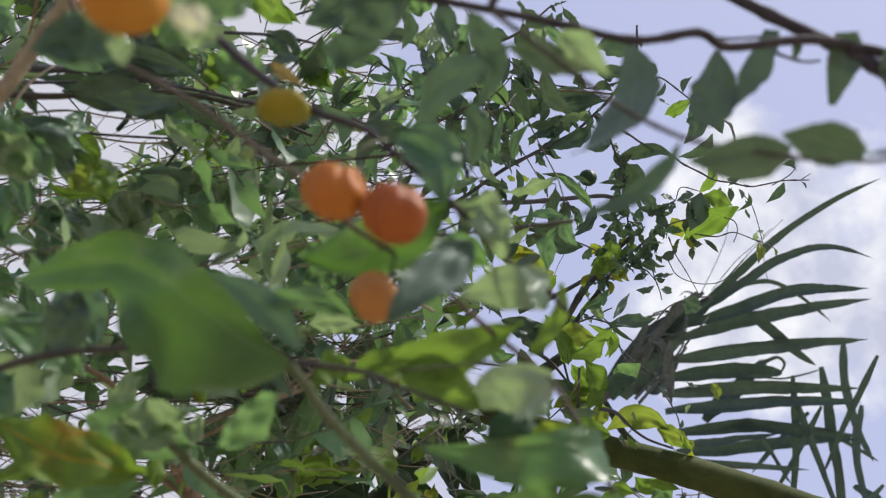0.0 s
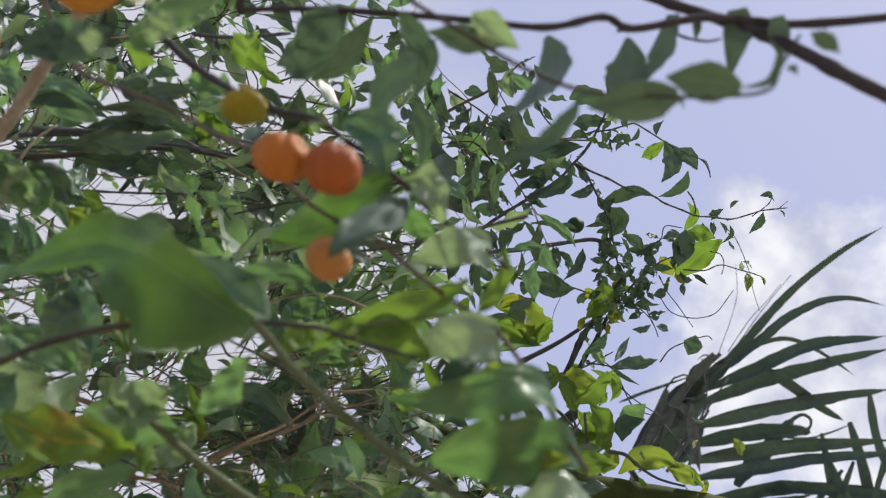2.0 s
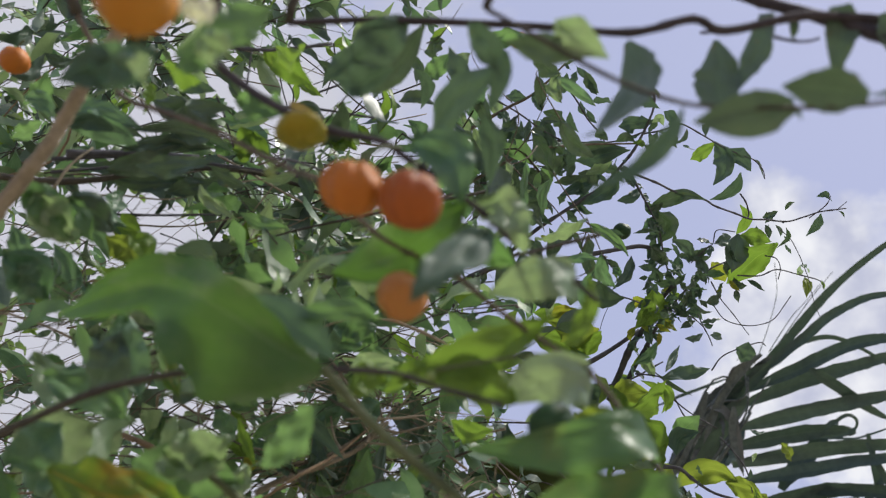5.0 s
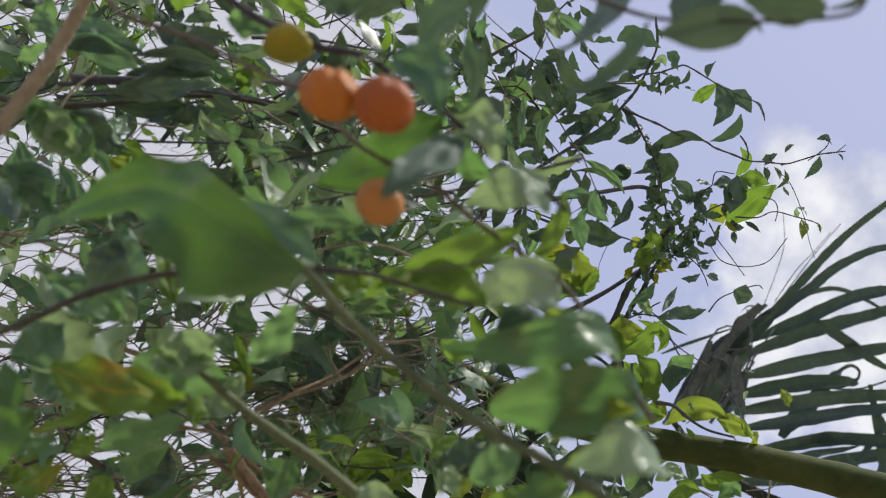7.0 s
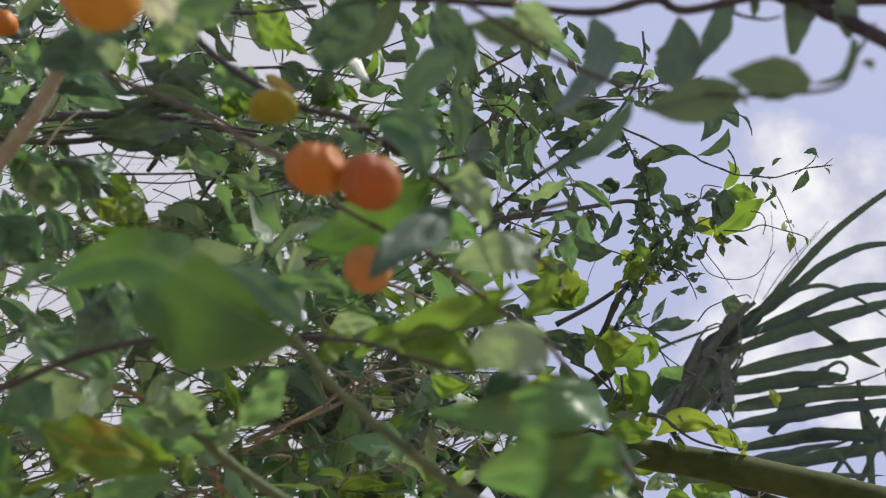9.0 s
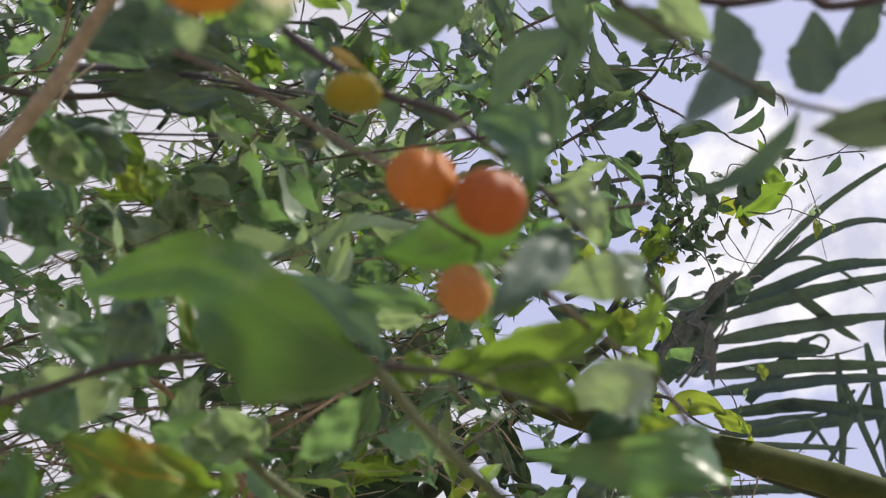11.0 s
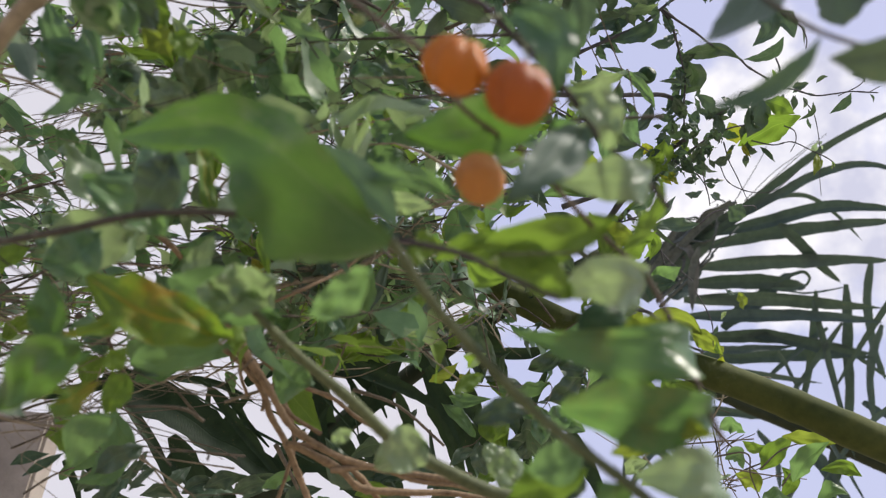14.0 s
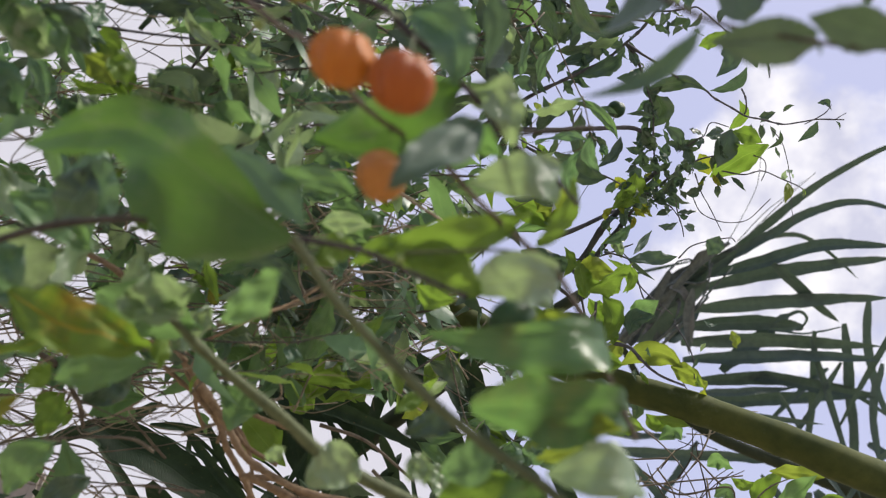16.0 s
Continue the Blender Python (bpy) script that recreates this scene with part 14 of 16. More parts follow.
frond_blade(stalk_b, 0.0367, (-0.01, -0.93, 0.36), (0.027, 1.732, 2.198), (0.056, 1.748, 2.158), (0.085, 1.766, 2.107), taper=0.35, material=PALM_SHADE)
frond_blade(stalk_b, 0.0493, (0.20, -0.97, 0.14), (-0.123, 1.706, 2.228), (-0.051, 1.726, 2.198), (0.056, 1.749, 2.156), taper=0.35, material=PALM_SHADE)
frond_blade(stalk_b, 0.0437, (0.26, -0.82, -0.52), (-0.059, 1.788, 2.113), (0.007, 1.818, 2.033), (0.041, 1.838, 1.959), taper=0.35, material=PALM_SHADE)
frond_blade(stalk_b, 0.0171, (0.37, -0.84, -0.40), (-0.776, 1.659, 1.956), (-0.708, 1.689, 1.981), (-0.609, 1.724, 2.027), taper=0.35, material=PALM_SHADE)
frond_blade(stalk_b, 0.0162, (0.14, -0.98, -0.16), (-0.705, 1.658, 1.877), (-0.644, 1.696, 1.839), (-0.610, 1.717, 1.806), taper=0.35, material=PALM_SHADE)
frond_blade(stalk_b, 0.0350, (0.09, -1.00, -0.01), (-0.394, 1.695, 2.026), (-0.328, 1.694, 2.090), (-0.269, 1.690, 2.142), taper=0.35, material=PALM_SHADE)
frond_blade(stalk_b, 0.0542, (0.25, -0.86, -0.45), (-0.303, 1.709, 2.214), (-0.239, 1.762, 2.173), (-0.179, 1.809, 2.133), (-0.120, 1.846, 2.112), taper=0.40, material=PALM_SHADE)
frond_blade(stalk_b, 0.0507, (-0.04, -0.99, -0.14), (-0.306, 1.750, 2.193), (-0.286, 1.810, 2.099), (-0.257, 1.863, 2.008), (-0.237, 1.899, 1.966), taper=0.40, material=PALM_SHADE)
frond_blade(stalk_b, 0.0320, (-0.47, -0.75, -0.46), (-0.279, 1.769, 2.095), (-0.188, 1.815, 2.110), (-0.115, 1.855, 2.118), taper=0.40, material=PALM_SHADE)
frond_blade(stalk_b, 0.0708, (-0.39, -0.92, 0.03), (-0.145, 1.680, 2.279), (-0.105, 1.740, 2.202), (-0.054, 1.789, 2.144), (0.013, 1.825, 2.114), taper=0.40, material=PALM_SHADE)
frond_blade(stalk_b, 0.0414, (-0.05, -0.97, -0.22), (0.060, 1.727, 2.211), (0.079, 1.780, 2.159), (0.105, 1.828, 2.111), taper=0.40, material=PALM_SHADE)
frond_blade(stalk_b, 0.0372, (-0.09, -0.97, -0.21), (-0.067, 1.704, 2.246), (0.044, 1.725, 2.291), (0.175, 1.757, 2.291), taper=0.40, material=PALM_SHADE)
frond_blade(stalk_b, 0.0248, (-0.07, -0.89, -0.45), (-0.116, 1.844, 2.083), (-0.085, 1.896, 2.022), (-0.091, 1.937, 1.983), taper=0.40, material=PALM_SHADE)
frond_blade(stalk_b, 0.0299, (0.11, -0.86, -0.50), (-0.045, 1.849, 2.091), (-0.006, 1.898, 2.042), (0.030, 1.947, 1.973), taper=0.40, material=PALM_SHADE)
frond_blade(stalk_b, 0.0251, (0.14, -0.98, -0.16), (0.014, 1.842, 2.126), (0.049, 1.889, 2.082), (0.080, 1.936, 2.024), taper=0.40, material=PALM_SHADE)
frond_blade(stalk_b, 0.0198, (0.11, -0.92, -0.38), (-0.117, 1.870, 1.988), (-0.094, 1.894, 2.027), (-0.077, 1.915, 2.071), taper=0.40, material=PALM_SHADE)
frond_blade(stalk_b, 0.0576, (-0.07, -0.71, -0.70), (-0.195, 1.728, 2.226), (-0.141, 1.768, 2.229), (-0.086, 1.793, 2.264), taper=0.40, material=PALM_SHADE)
frond_blade(stalk_b, 0.0498, (0.40, -0.91, -0.04), (-0.018, 1.759, 2.204), (0.031, 1.804, 2.176), (0.059, 1.855, 2.122), taper=0.40, material=PALM_SHADE)
frond_blade(stalk_b, 0.0314, (0.02, -0.90, -0.43), (-0.222, 1.855, 1.986), (-0.198, 1.898, 1.951), (-0.173, 1.943, 1.905), taper=0.40, material=PALM_SHADE)
frond_blade(stalk_b, 0.0414, (0.39, -0.56, -0.73), (-0.372, 1.758, 2.122), (-0.315, 1.821, 2.075), (-0.275, 1.886, 1.989), taper=0.40, material=PALM_SHADE)
frond_blade(stalk_b, 0.0501, (-0.51, -0.82, -0.25), (-0.084, 1.772, 2.154), (-0.019, 1.791, 2.204), (0.061, 1.810, 2.245), taper=0.40, material=PALM_SHADE)
frond_blade(stalk_b, 0.0164, (0.22, -0.97, 0.08), (-0.409, 1.796, 2.034), (-0.454, 1.828, 1.985), (-0.479, 1.860, 1.950), taper=0.40, material=PALM_SHADE)
frond_blade(stalk_b, 0.0165, (0.59, -0.80, -0.09), (-0.560, 1.742, 2.038), (-0.486, 1.799, 2.052), (-0.413, 1.860, 2.035), taper=0.40, material=PALM_SHADE)
frond_blade(stalk_b, 0.0116, (0.04, -0.76, -0.65), (-0.487, 1.769, 2.042), (-0.492, 1.815, 1.984), (-0.487, 1.858, 1.949), taper=0.40, material=PALM_SHADE)
frond_blade(stalk_b, 0.0191, (-0.28, -0.93, -0.26), (-0.463, 1.792, 2.064), (-0.428, 1.853, 2.001), (-0.380, 1.914, 1.937), taper=0.40, material=PALM_SHADE)
frond_blade(stalk_b, 0.0240, (0.06, -0.98, -0.17), (-0.348, 1.870, 1.884), (-0.341, 1.890, 1.948), (-0.308, 1.916, 2.006), taper=0.40, material=PALM_SHADE)
frond_blade(stalk_b, 0.0333, (0.35, -0.87, -0.34), (-0.667, 1.680, 2.007), (-0.623, 1.729, 2.028), (-0.560, 1.769, 2.096), taper=0.40, material=PALM_SHADE)
frond_blade(stalk_b, 0.0259, (0.75, -0.66, -0.03), (-0.716, 1.667, 1.964), (-0.678, 1.710, 2.004), (-0.638, 1.766, 1.991), taper=0.40, material=PALM_SHADE)
frond_blade(stalk_b, 0.0482, (-0.22, -0.95, -0.24), (-0.273, 1.868, 1.937), (-0.217, 1.908, 1.917), (-0.154, 1.952, 1.868), material=PALM_SHADE, taper=0.40)
frond_blade(stalk_b, 0.0450, (0.27, -0.96, -0.03), (-0.195, 1.918, 2.005), (-0.129, 1.967, 1.939), (-0.087, 2.009, 1.873), material=PALM_SHADE, taper=0.40)
frond_blade(stalk_b, 0.0517, (0.34, -0.87, -0.36), (-0.368, 1.856, 1.890), (-0.314, 1.899, 1.870), (-0.266, 1.941, 1.826), material=PALM_SHADE, taper=0.40)
frond_blade(stalk_b, 0.0522, (0.35, -0.93, 0.05), (-0.550, 1.798, 1.892), (-0.467, 1.860, 1.858), (-0.400, 1.913, 1.813), material=PALM_SHADE, taper=0.40)
frond_blade(stalk_b, 0.0385, (-0.00, -0.84, -0.54), (-0.060, 1.906, 2.103), (-0.004, 1.955, 2.034), (0.043, 2.006, 1.928), material=PALM_SHADE, taper=0.40)
stem(hedge, "twig", BARK_BROWN, 0.00183, 0.00082, (0.4821, 1.7949, 1.9576), (0.5118, 1.7873, 1.9591), (0.5291, 1.7855, 1.9481), (0.5573, 1.7786, 1.9448), sides=5, per=4)
stem(hedge, "twig", BARK, 0.00152, 0.00082, (0.3941, 1.7978, 2.0173), (0.4460, 1.7889, 2.0127), (0.4950, 1.7837, 1.9903), (0.5302, 1.7773, 1.9806), sides=5, per=4)
stem(hedge, "twig", BARK, 0.00208, 0.00082, (0.5313, 1.7353, 2.1197), (0.5178, 1.7522, 2.0798), (0.4839, 1.7755, 2.0303), (0.4479, 1.7882, 2.0138), sides=5, per=4)
stem(hedge, "twig", BARK, 0.00177, 0.00082, (0.5216, 1.7675, 2.0256), (0.5320, 1.7790, 1.9720), (0.5498, 1.7829, 1.9351), (0.5705, 1.7844, 1.9011), sides=5, per=4)
stem(hedge, "twig", BARK_BROWN, 0.00203, 0.00082, (0.5219, 1.7846, 1.9597), (0.5214, 1.7735, 2.0042), (0.5092, 1.7627, 2.0530), (0.5030, 1.7544, 2.0848), sides=5, per=4)
stem(hedge, "twig", BARK_BROWN, 0.00105, 0.00082, (0.4733, 1.7892, 1.9887), (0.4792, 1.7787, 2.0231), (0.5133, 1.7578, 2.0657), (0.5113, 1.7474, 2.0997), sides=5, per=4)
stem(hedge, "twig", TWIG, 0.00195, 0.00082, (0.4039, 1.7939, 2.0248), (0.3877, 1.8068, 1.9871), (0.3658, 1.8234, 1.9324), (0.3593, 1.8309, 1.9013), sides=5, per=4)
stem(hedge, "twig", BARK_BROWN, 0.00097, 0.00082, (0.5410, 1.7475, 2.0751), (0.5049, 1.7532, 2.0871), (0.4993, 1.7564, 2.0814), (0.4700, 1.7602, 2.0914), sides=5, per=4)
stem(hedge, "twig", TWIG, 0.00101, 0.00082, (0.5022, 1.7422, 2.1218), (0.4938, 1.7281, 2.1667), (0.4763, 1.7203, 2.1976), (0.4566, 1.7067, 2.2414), sides=5, per=4)
stem(hedge, "twig", BARK, 0.00128, 0.00082, (0.5263, 1.7364, 2.1204), (0.5539, 1.7255, 2.1298), (0.5739, 1.7149, 2.1427), (0.6104, 1.7042, 2.1404), sides=5, per=4)
stem(hedge, "twig", BARK, 0.00154, 0.00082, (0.4652, 1.7671, 2.0732), (0.4160, 1.7932, 2.0192), (0.3827, 1.8086, 1.9834), (0.3498, 1.8203, 1.9569), sides=5, per=4)
stem(hedge, "twig", BARK, 0.00114, 0.00082, (0.4267, 1.7664, 2.1010), (0.3769, 1.7657, 2.1306), (0.3390, 1.7631, 2.1552), (0.2961, 1.7622, 2.1734), sides=5, per=4)
stem(hedge, "twig", BARK_BROWN, 0.00156, 0.00082, (0.4407, 1.8087, 1.9370), (0.4630, 1.8104, 1.9066), (0.4803, 1.8153, 1.8607), (0.5049, 1.8171, 1.8142), sides=5, per=4)
stem(hedge, "twig", BARK, 0.00101, 0.00082, (0.4783, 1.7988, 1.9447), (0.5189, 1.7844, 1.9640), (0.5522, 1.7777, 1.9546), (0.5731, 1.7704, 1.9603), sides=5, per=4)
stem(hedge, "twig", BARK, 0.00176, 0.00082, (0.4292, 1.8108, 1.9380), (0.3860, 1.8066, 1.9892), (0.3355, 1.8100, 2.0067), (0.2921, 1.8098, 2.0286), sides=5, per=4)
stem(hedge, "twig", BARK, 0.00154, 0.00082, (0.5030, 1.7827, 1.9867), (0.5184, 1.7819, 1.9744), (0.5272, 1.7824, 1.9632), (0.5388, 1.7849, 1.9395), sides=5, per=4)
stem(hedge, "twig", BARK_BROWN, 0.00127, 0.00082, (0.4395, 1.7827, 2.0398), (0.4646, 1.7677, 2.0716), (0.4880, 1.7583, 2.0840), (0.5039, 1.7470, 2.1067), sides=5, per=4)
stem(hedge, "twig", TWIG, 0.00192, 0.00082, (0.4516, 1.7741, 2.0600), (0.3798, 1.7891, 2.0565), (0.3399, 1.7919, 2.0685), (0.2825, 1.7993, 2.0684), sides=5, per=4)
stem(hedge, "twig", TWIG, 0.00108, 0.00082, (0.4181, 1.7988, 1.9965), (0.4257, 1.8023, 1.9769), (0.4291, 1.8080, 1.9502), (0.4489, 1.8049, 1.9463), sides=5, per=4)
stem(hedge, "twig", BARK, 0.00123, 0.00082, (0.4851, 1.7527, 2.1035), (0.5316, 1.7408, 2.1034), (0.5545, 1.7263, 2.1269), (0.5960, 1.7119, 2.1320), sides=5, per=4)
stem(hedge, "twig", BARK_BROWN, 0.00200, 0.00082, (0.4713, 1.7803, 2.0238), (0.4915, 1.7667, 2.0542), (0.4967, 1.7587, 2.0762), (0.4960, 1.7461, 2.1149), sides=5, per=4)
stem(hedge, "twig", BARK_BROWN, 0.00199, 0.00082, (0.4947, 1.7939, 1.9489), (0.4543, 1.7953, 1.9814), (0.4246, 1.7900, 2.0247), (0.4142, 1.7850, 2.0493), sides=5, per=4)
stem(hedge, "twig", TWIG, 0.00145, 0.00085, (0.4670, 1.8549, 1.9394), (0.5400, 1.8183, 2.0177), (0.5818, 1.7976, 2.0501), sides=5, per=5)
stem(hedge, "twig", TWIG, 0.00145, 0.00085, (0.4880, 1.8500, 1.9406), (0.5370, 1.8170, 2.0256), (0.5760, 1.7970, 2.0580), sides=5, per=5)
stem(hedge, "twig", TWIG, 0.00145, 0.00085, (0.5087, 1.8449, 1.9416), (0.5891, 1.8197, 1.9581), (0.6758, 1.7837, 1.9912), sides=5, per=5)
stem(hedge, "twig", TWIG, 0.00145, 0.00085, (0.5292, 1.8396, 1.9426), (0.5645, 1.8234, 1.9719), (0.6286, 1.7959, 2.0048), sides=5, per=5)
stem(hedge, "twig", TWIG, 0.00145, 0.00085, (0.5496, 1.8341, 1.9435), (0.5758, 1.8183, 1.9799), (0.6505, 1.7866, 2.0127), sides=5, per=5)
stem(hedge, "twig", TWIG, 0.00145, 0.00085, (0.5697, 1.8284, 1.9444), (0.5570, 1.8289, 1.9573), (0.6140, 1.8043, 1.9902), sides=5, per=5)
stem(hedge, "twig", TWIG, 0.00145, 0.00085, (0.5896, 1.8225, 1.9452), (0.5500, 1.8152, 2.0196), (0.6014, 1.7912, 2.0521), sides=5, per=5)
leaf(shoot, (0.1125, 0.6207, 1.7010), (0.0801, 0.6261, 1.6869), 0.0248, (-0.15, -0.99, -0.03), LEAF, bow=0.0027)
leaf(shoot, (0.0753, 0.6448, 1.6947), (0.0586, 0.6455, 1.6911), 0.0202, (-0.06, -0.99, 0.09), LEAF_PALE)
leaf(arm, (0.1764, 0.6207, 1.6637), (0.1220, 0.6379, 1.6710), 0.0285, (-0.32, -0.84, -0.44), LEAF_BRIGHT, bow=0.0047)
leaf(shoot, (0.1210, 0.7195, 1.7178), (0.1037, 0.7273, 1.6906), 0.0242, (-0.06, -0.97, -0.24), LEAF_DARK, bow=0.0032)
leaf(shoot, (0.0880, 0.7323, 1.7510), (0.0458, 0.7349, 1.7412), 0.0208, (-0.07, -1.00, 0.04), LEAF_DARK, bow=-0.0042)
leaf(hedge, (0.0442, 1.2010, 2.0075), (0.0707, 1.2246, 1.9508), 0.0216, (-0.23, -0.86, -0.46), LEAF_DARK, bow=-0.0066, wave=0.1)
leaf(hedge, (0.2273, 1.3485, 2.1049), (0.2831, 1.3456, 2.0959), 0.0323, (-0.17, -0.43, -0.89), LEAF_DARK, bow=-0.0086, wave=0.1)
leaf(hedge, (0.0547, 1.3106, 1.8675), (0.0730, 1.3219, 1.8243), 0.0268, (0.40, -0.92, -0.07), LEAF_DARK, bow=-0.0055, wave=0.1)
leaf(hedge, (0.1510, 1.2923, 1.9541), (0.0761, 1.2979, 1.9388), 0.0244, (0.13, -0.56, -0.82), LEAF, bow=0.0046, wave=0.1)
leaf(hedge, (0.2117, 1.4014, 1.9713), (0.2747, 1.4086, 1.9263), 0.0264, (-0.09, -0.96, -0.28), LEAF_DARK, bow=-0.0050, wave=0.1)
leaf(hedge, (0.0986, 1.2848, 1.9421), (0.1066, 1.3042, 1.8791), 0.0243, (-0.39, -0.87, -0.32), LEAF_DARK, bow=-0.0037, wave=0.1)
leaf(hedge, (0.0798, 1.2248, 1.9096), (0.0747, 1.2427, 1.8489), 0.0226, (0.20, -0.94, -0.29), LEAF_BRIGHT, bow=0.0083, wave=0.1)
leaf(hedge, (0.1708, 1.4193, 2.0657), (0.2233, 1.4392, 2.0023), 0.0259, (-0.38, -0.75, -0.55), LEAF_DARK, bow=-0.0012, wave=0.1)
leaf(hedge, (0.2004, 1.4681, 2.0147), (0.2511, 1.4690, 1.9985), 0.0266, (0.04, -1.00, 0.07), LEAF_DARK, bow=-0.0076, wave=0.1)
leaf(hedge, (0.2241, 1.2990, 2.0536), (0.2919, 1.2945, 2.0431), 0.0363, (-0.12, -0.92, -0.38), LEAF_BRIGHT, bow=0.0018, wave=0.1)
leaf(hedge, (0.2020, 1.3242, 1.9832), (0.1487, 1.3414, 1.9420), 0.0357, (0.16, -0.82, -0.55), LEAF_DARK, bow=0.0053, wave=0.1)
leaf(hedge, (0.2187, 1.2515, 1.9885), (0.2743, 1.2446, 1.9880), 0.0235, (-0.12, -0.98, 0.14), LEAF_DARK, bow=0.0013, wave=0.1)
leaf(hedge, (0.1680, 1.4856, 1.9276), (0.0910, 1.4955, 1.8949), 0.0402, (-0.05, -0.98, -0.19), LEAF_DARK, bow=0.0013, wave=0.1)
leaf(hedge, (0.1386, 1.2575, 1.9068), (0.1407, 1.2710, 1.8604), 0.0298, (-0.32, -0.90, -0.28), LEAF_TEAL, bow=-0.0006, wave=0.1)
leaf(hedge, (0.0567, 1.4239, 2.1018), (-0.0052, 1.4419, 2.0473), 0.0369, (-0.20, -0.98, -0.10), LEAF_BRIGHT, bow=-0.0102, wave=0.1)
leaf(hedge, (0.1759, 1.4540, 1.9655), (0.2241, 1.4599, 1.9344), 0.0276, (-0.10, -0.94, -0.33), LEAF_TEAL, bow=-0.0057, wave=0.1)
leaf(hedge, (0.1929, 1.3759, 1.9422), (0.1540, 1.3855, 1.9172), 0.0378, (-0.08, -0.97, -0.25), LEAF_TEAL, bow=-0.0013, wave=0.1)
leaf(hedge, (0.1738, 1.3630, 2.0622), (0.2395, 1.3593, 2.0581), 0.0271, (-0.07, -0.98, -0.18), LEAF_TEAL, bow=0.0042, wave=0.1)
leaf(hedge, (0.1151, 1.3856, 1.9308), (0.1705, 1.3862, 1.9235), 0.0308, (-0.02, -0.97, -0.22), LEAF, bow=0.0032, wave=0.1)
leaf(hedge, (0.1691, 1.4094, 2.0279), (0.2229, 1.4087, 2.0194), 0.0384, (-0.02, -1.00, -0.05), LEAF_DARK, bow=-0.0049, wave=0.1)
leaf(inner, (0.1667, 0.9990, 2.3762), (0.1464, 1.0433, 2.3362), 0.0164, (0.33, -0.55, -0.77), LEAF_TEAL, bow=-0.0111, wave=0.1)
leaf(inner, (0.1114, 1.0065, 2.4052), (0.1183, 1.0377, 2.3751), 0.0153, (-0.39, -0.59, -0.70), LEAF_DARK, bow=-0.0033, wave=0.1)
leaf(inner, (0.0074, 0.9761, 2.4219), (0.0620, 1.0004, 2.3935), 0.0250, (-0.44, -0.06, -0.90), LEAF, bow=-0.0051, wave=0.1)
leaf(inner, (0.1747, 0.8799, 2.3564), (0.2116, 0.9187, 2.3175), 0.0231, (-0.28, -0.53, -0.80), LEAF_DARK, bow=-0.0067, wave=0.1)
leaf(inner, (0.0462, 0.8157, 2.3685), (0.0371, 0.8239, 2.3212), 0.0162, (0.58, -0.77, -0.25), LEAF_PALE, bow=0.0018, wave=0.1)
leaf(inner, (0.0171, 0.9793, 2.3863), (0.0434, 1.0187, 2.3473), 0.0175, (0.61, -0.72, -0.32), LEAF_TEAL, bow=0.0065, wave=0.1)
leaf(inner, (0.1269, 0.9096, 2.3199), (0.1174, 0.9788, 2.2905), 0.0157, (0.65, -0.22, -0.73), LEAF_TEAL, bow=-0.0018, wave=0.1)
leaf(inner, (0.0004, 0.9804, 2.4187), (-0.0639, 1.0098, 2.4069), 0.0278, (-0.38, -0.91, -0.18), LEAF_PALE, bow=-0.0013, wave=0.1)
leaf(inner, (0.0325, 0.8031, 2.4534), (0.0208, 0.8326, 2.4362), 0.0234, (-0.64, -0.56, -0.53), LEAF_DARK, bow=-0.0062, wave=0.1)
leaf(inner, (0.0184, 0.9501, 2.4762), (0.0611, 0.8808, 2.3471), 0.0164, (-0.25, -0.89, 0.39), LEAF_DARK, bow=-0.0102, wave=0.1)
leaf(inner, (0.1397, 0.9314, 2.3961), (0.1614, 0.9563, 2.3382), 0.0263, (-0.54, -0.68, -0.50), LEAF_DARK, bow=0.0010, wave=0.1)
leaf(inner, (0.0861, 0.8311, 2.3913), (0.0586, 0.9677, 2.4573), 0.0168, (-0.48, 0.30, -0.82), LEAF_TEAL, bow=-0.0035, wave=0.1)
leaf(inner, (0.1021, 0.9025, 2.3128), (0.0989, 0.9317, 2.2889), 0.0162, (-0.71, -0.49, -0.50), LEAF_PALE, bow=0.0062, wave=0.1)
leaf(inner, (0.1762, 0.7997, 2.3450), (0.1388, 0.7998, 2.3860), 0.0218, (-0.71, -0.27, -0.65), LEAF_DARK, bow=0.0037, wave=0.1)
leaf(inner, (0.0344, 0.9232, 2.4681), (0.0497, 0.9830, 2.4368), 0.0223, (0.60, -0.49, -0.63), LEAF_PALE, bow=0.0008, wave=0.1)
leaf(inner, (0.0520, 0.9051, 2.2757), (0.0406, 0.9536, 2.2647), 0.0177, (-0.36, -0.28, -0.89), LEAF_TEAL, bow=0.0022, wave=0.1)
leaf(inner, (0.0607, 0.8720, 2.4425), (0.0867, 0.9225, 2.3936), 0.0196, (0.03, -0.70, -0.71), LEAF_DARK, bow=0.0012, wave=0.1)
leaf(inner, (0.0572, 0.8368, 2.4097), (0.0347, 0.8500, 2.3777), 0.0240, (0.46, -0.66, -0.60), LEAF_PALE, bow=0.0026, wave=0.1)
leaf(inner, (0.1831, 0.8671, 2.4334), (0.1795, 0.8818, 2.3928), 0.0236, (-0.25, -0.92, -0.31), LEAF_PALE, bow=-0.0100, wave=0.1)
leaf(inner, (0.1494, 0.8270, 2.3845), (0.1527, 0.8788, 2.3736), 0.0147, (-0.02, -0.21, -0.98), LEAF_DARK, bow=0.0023, wave=0.1)
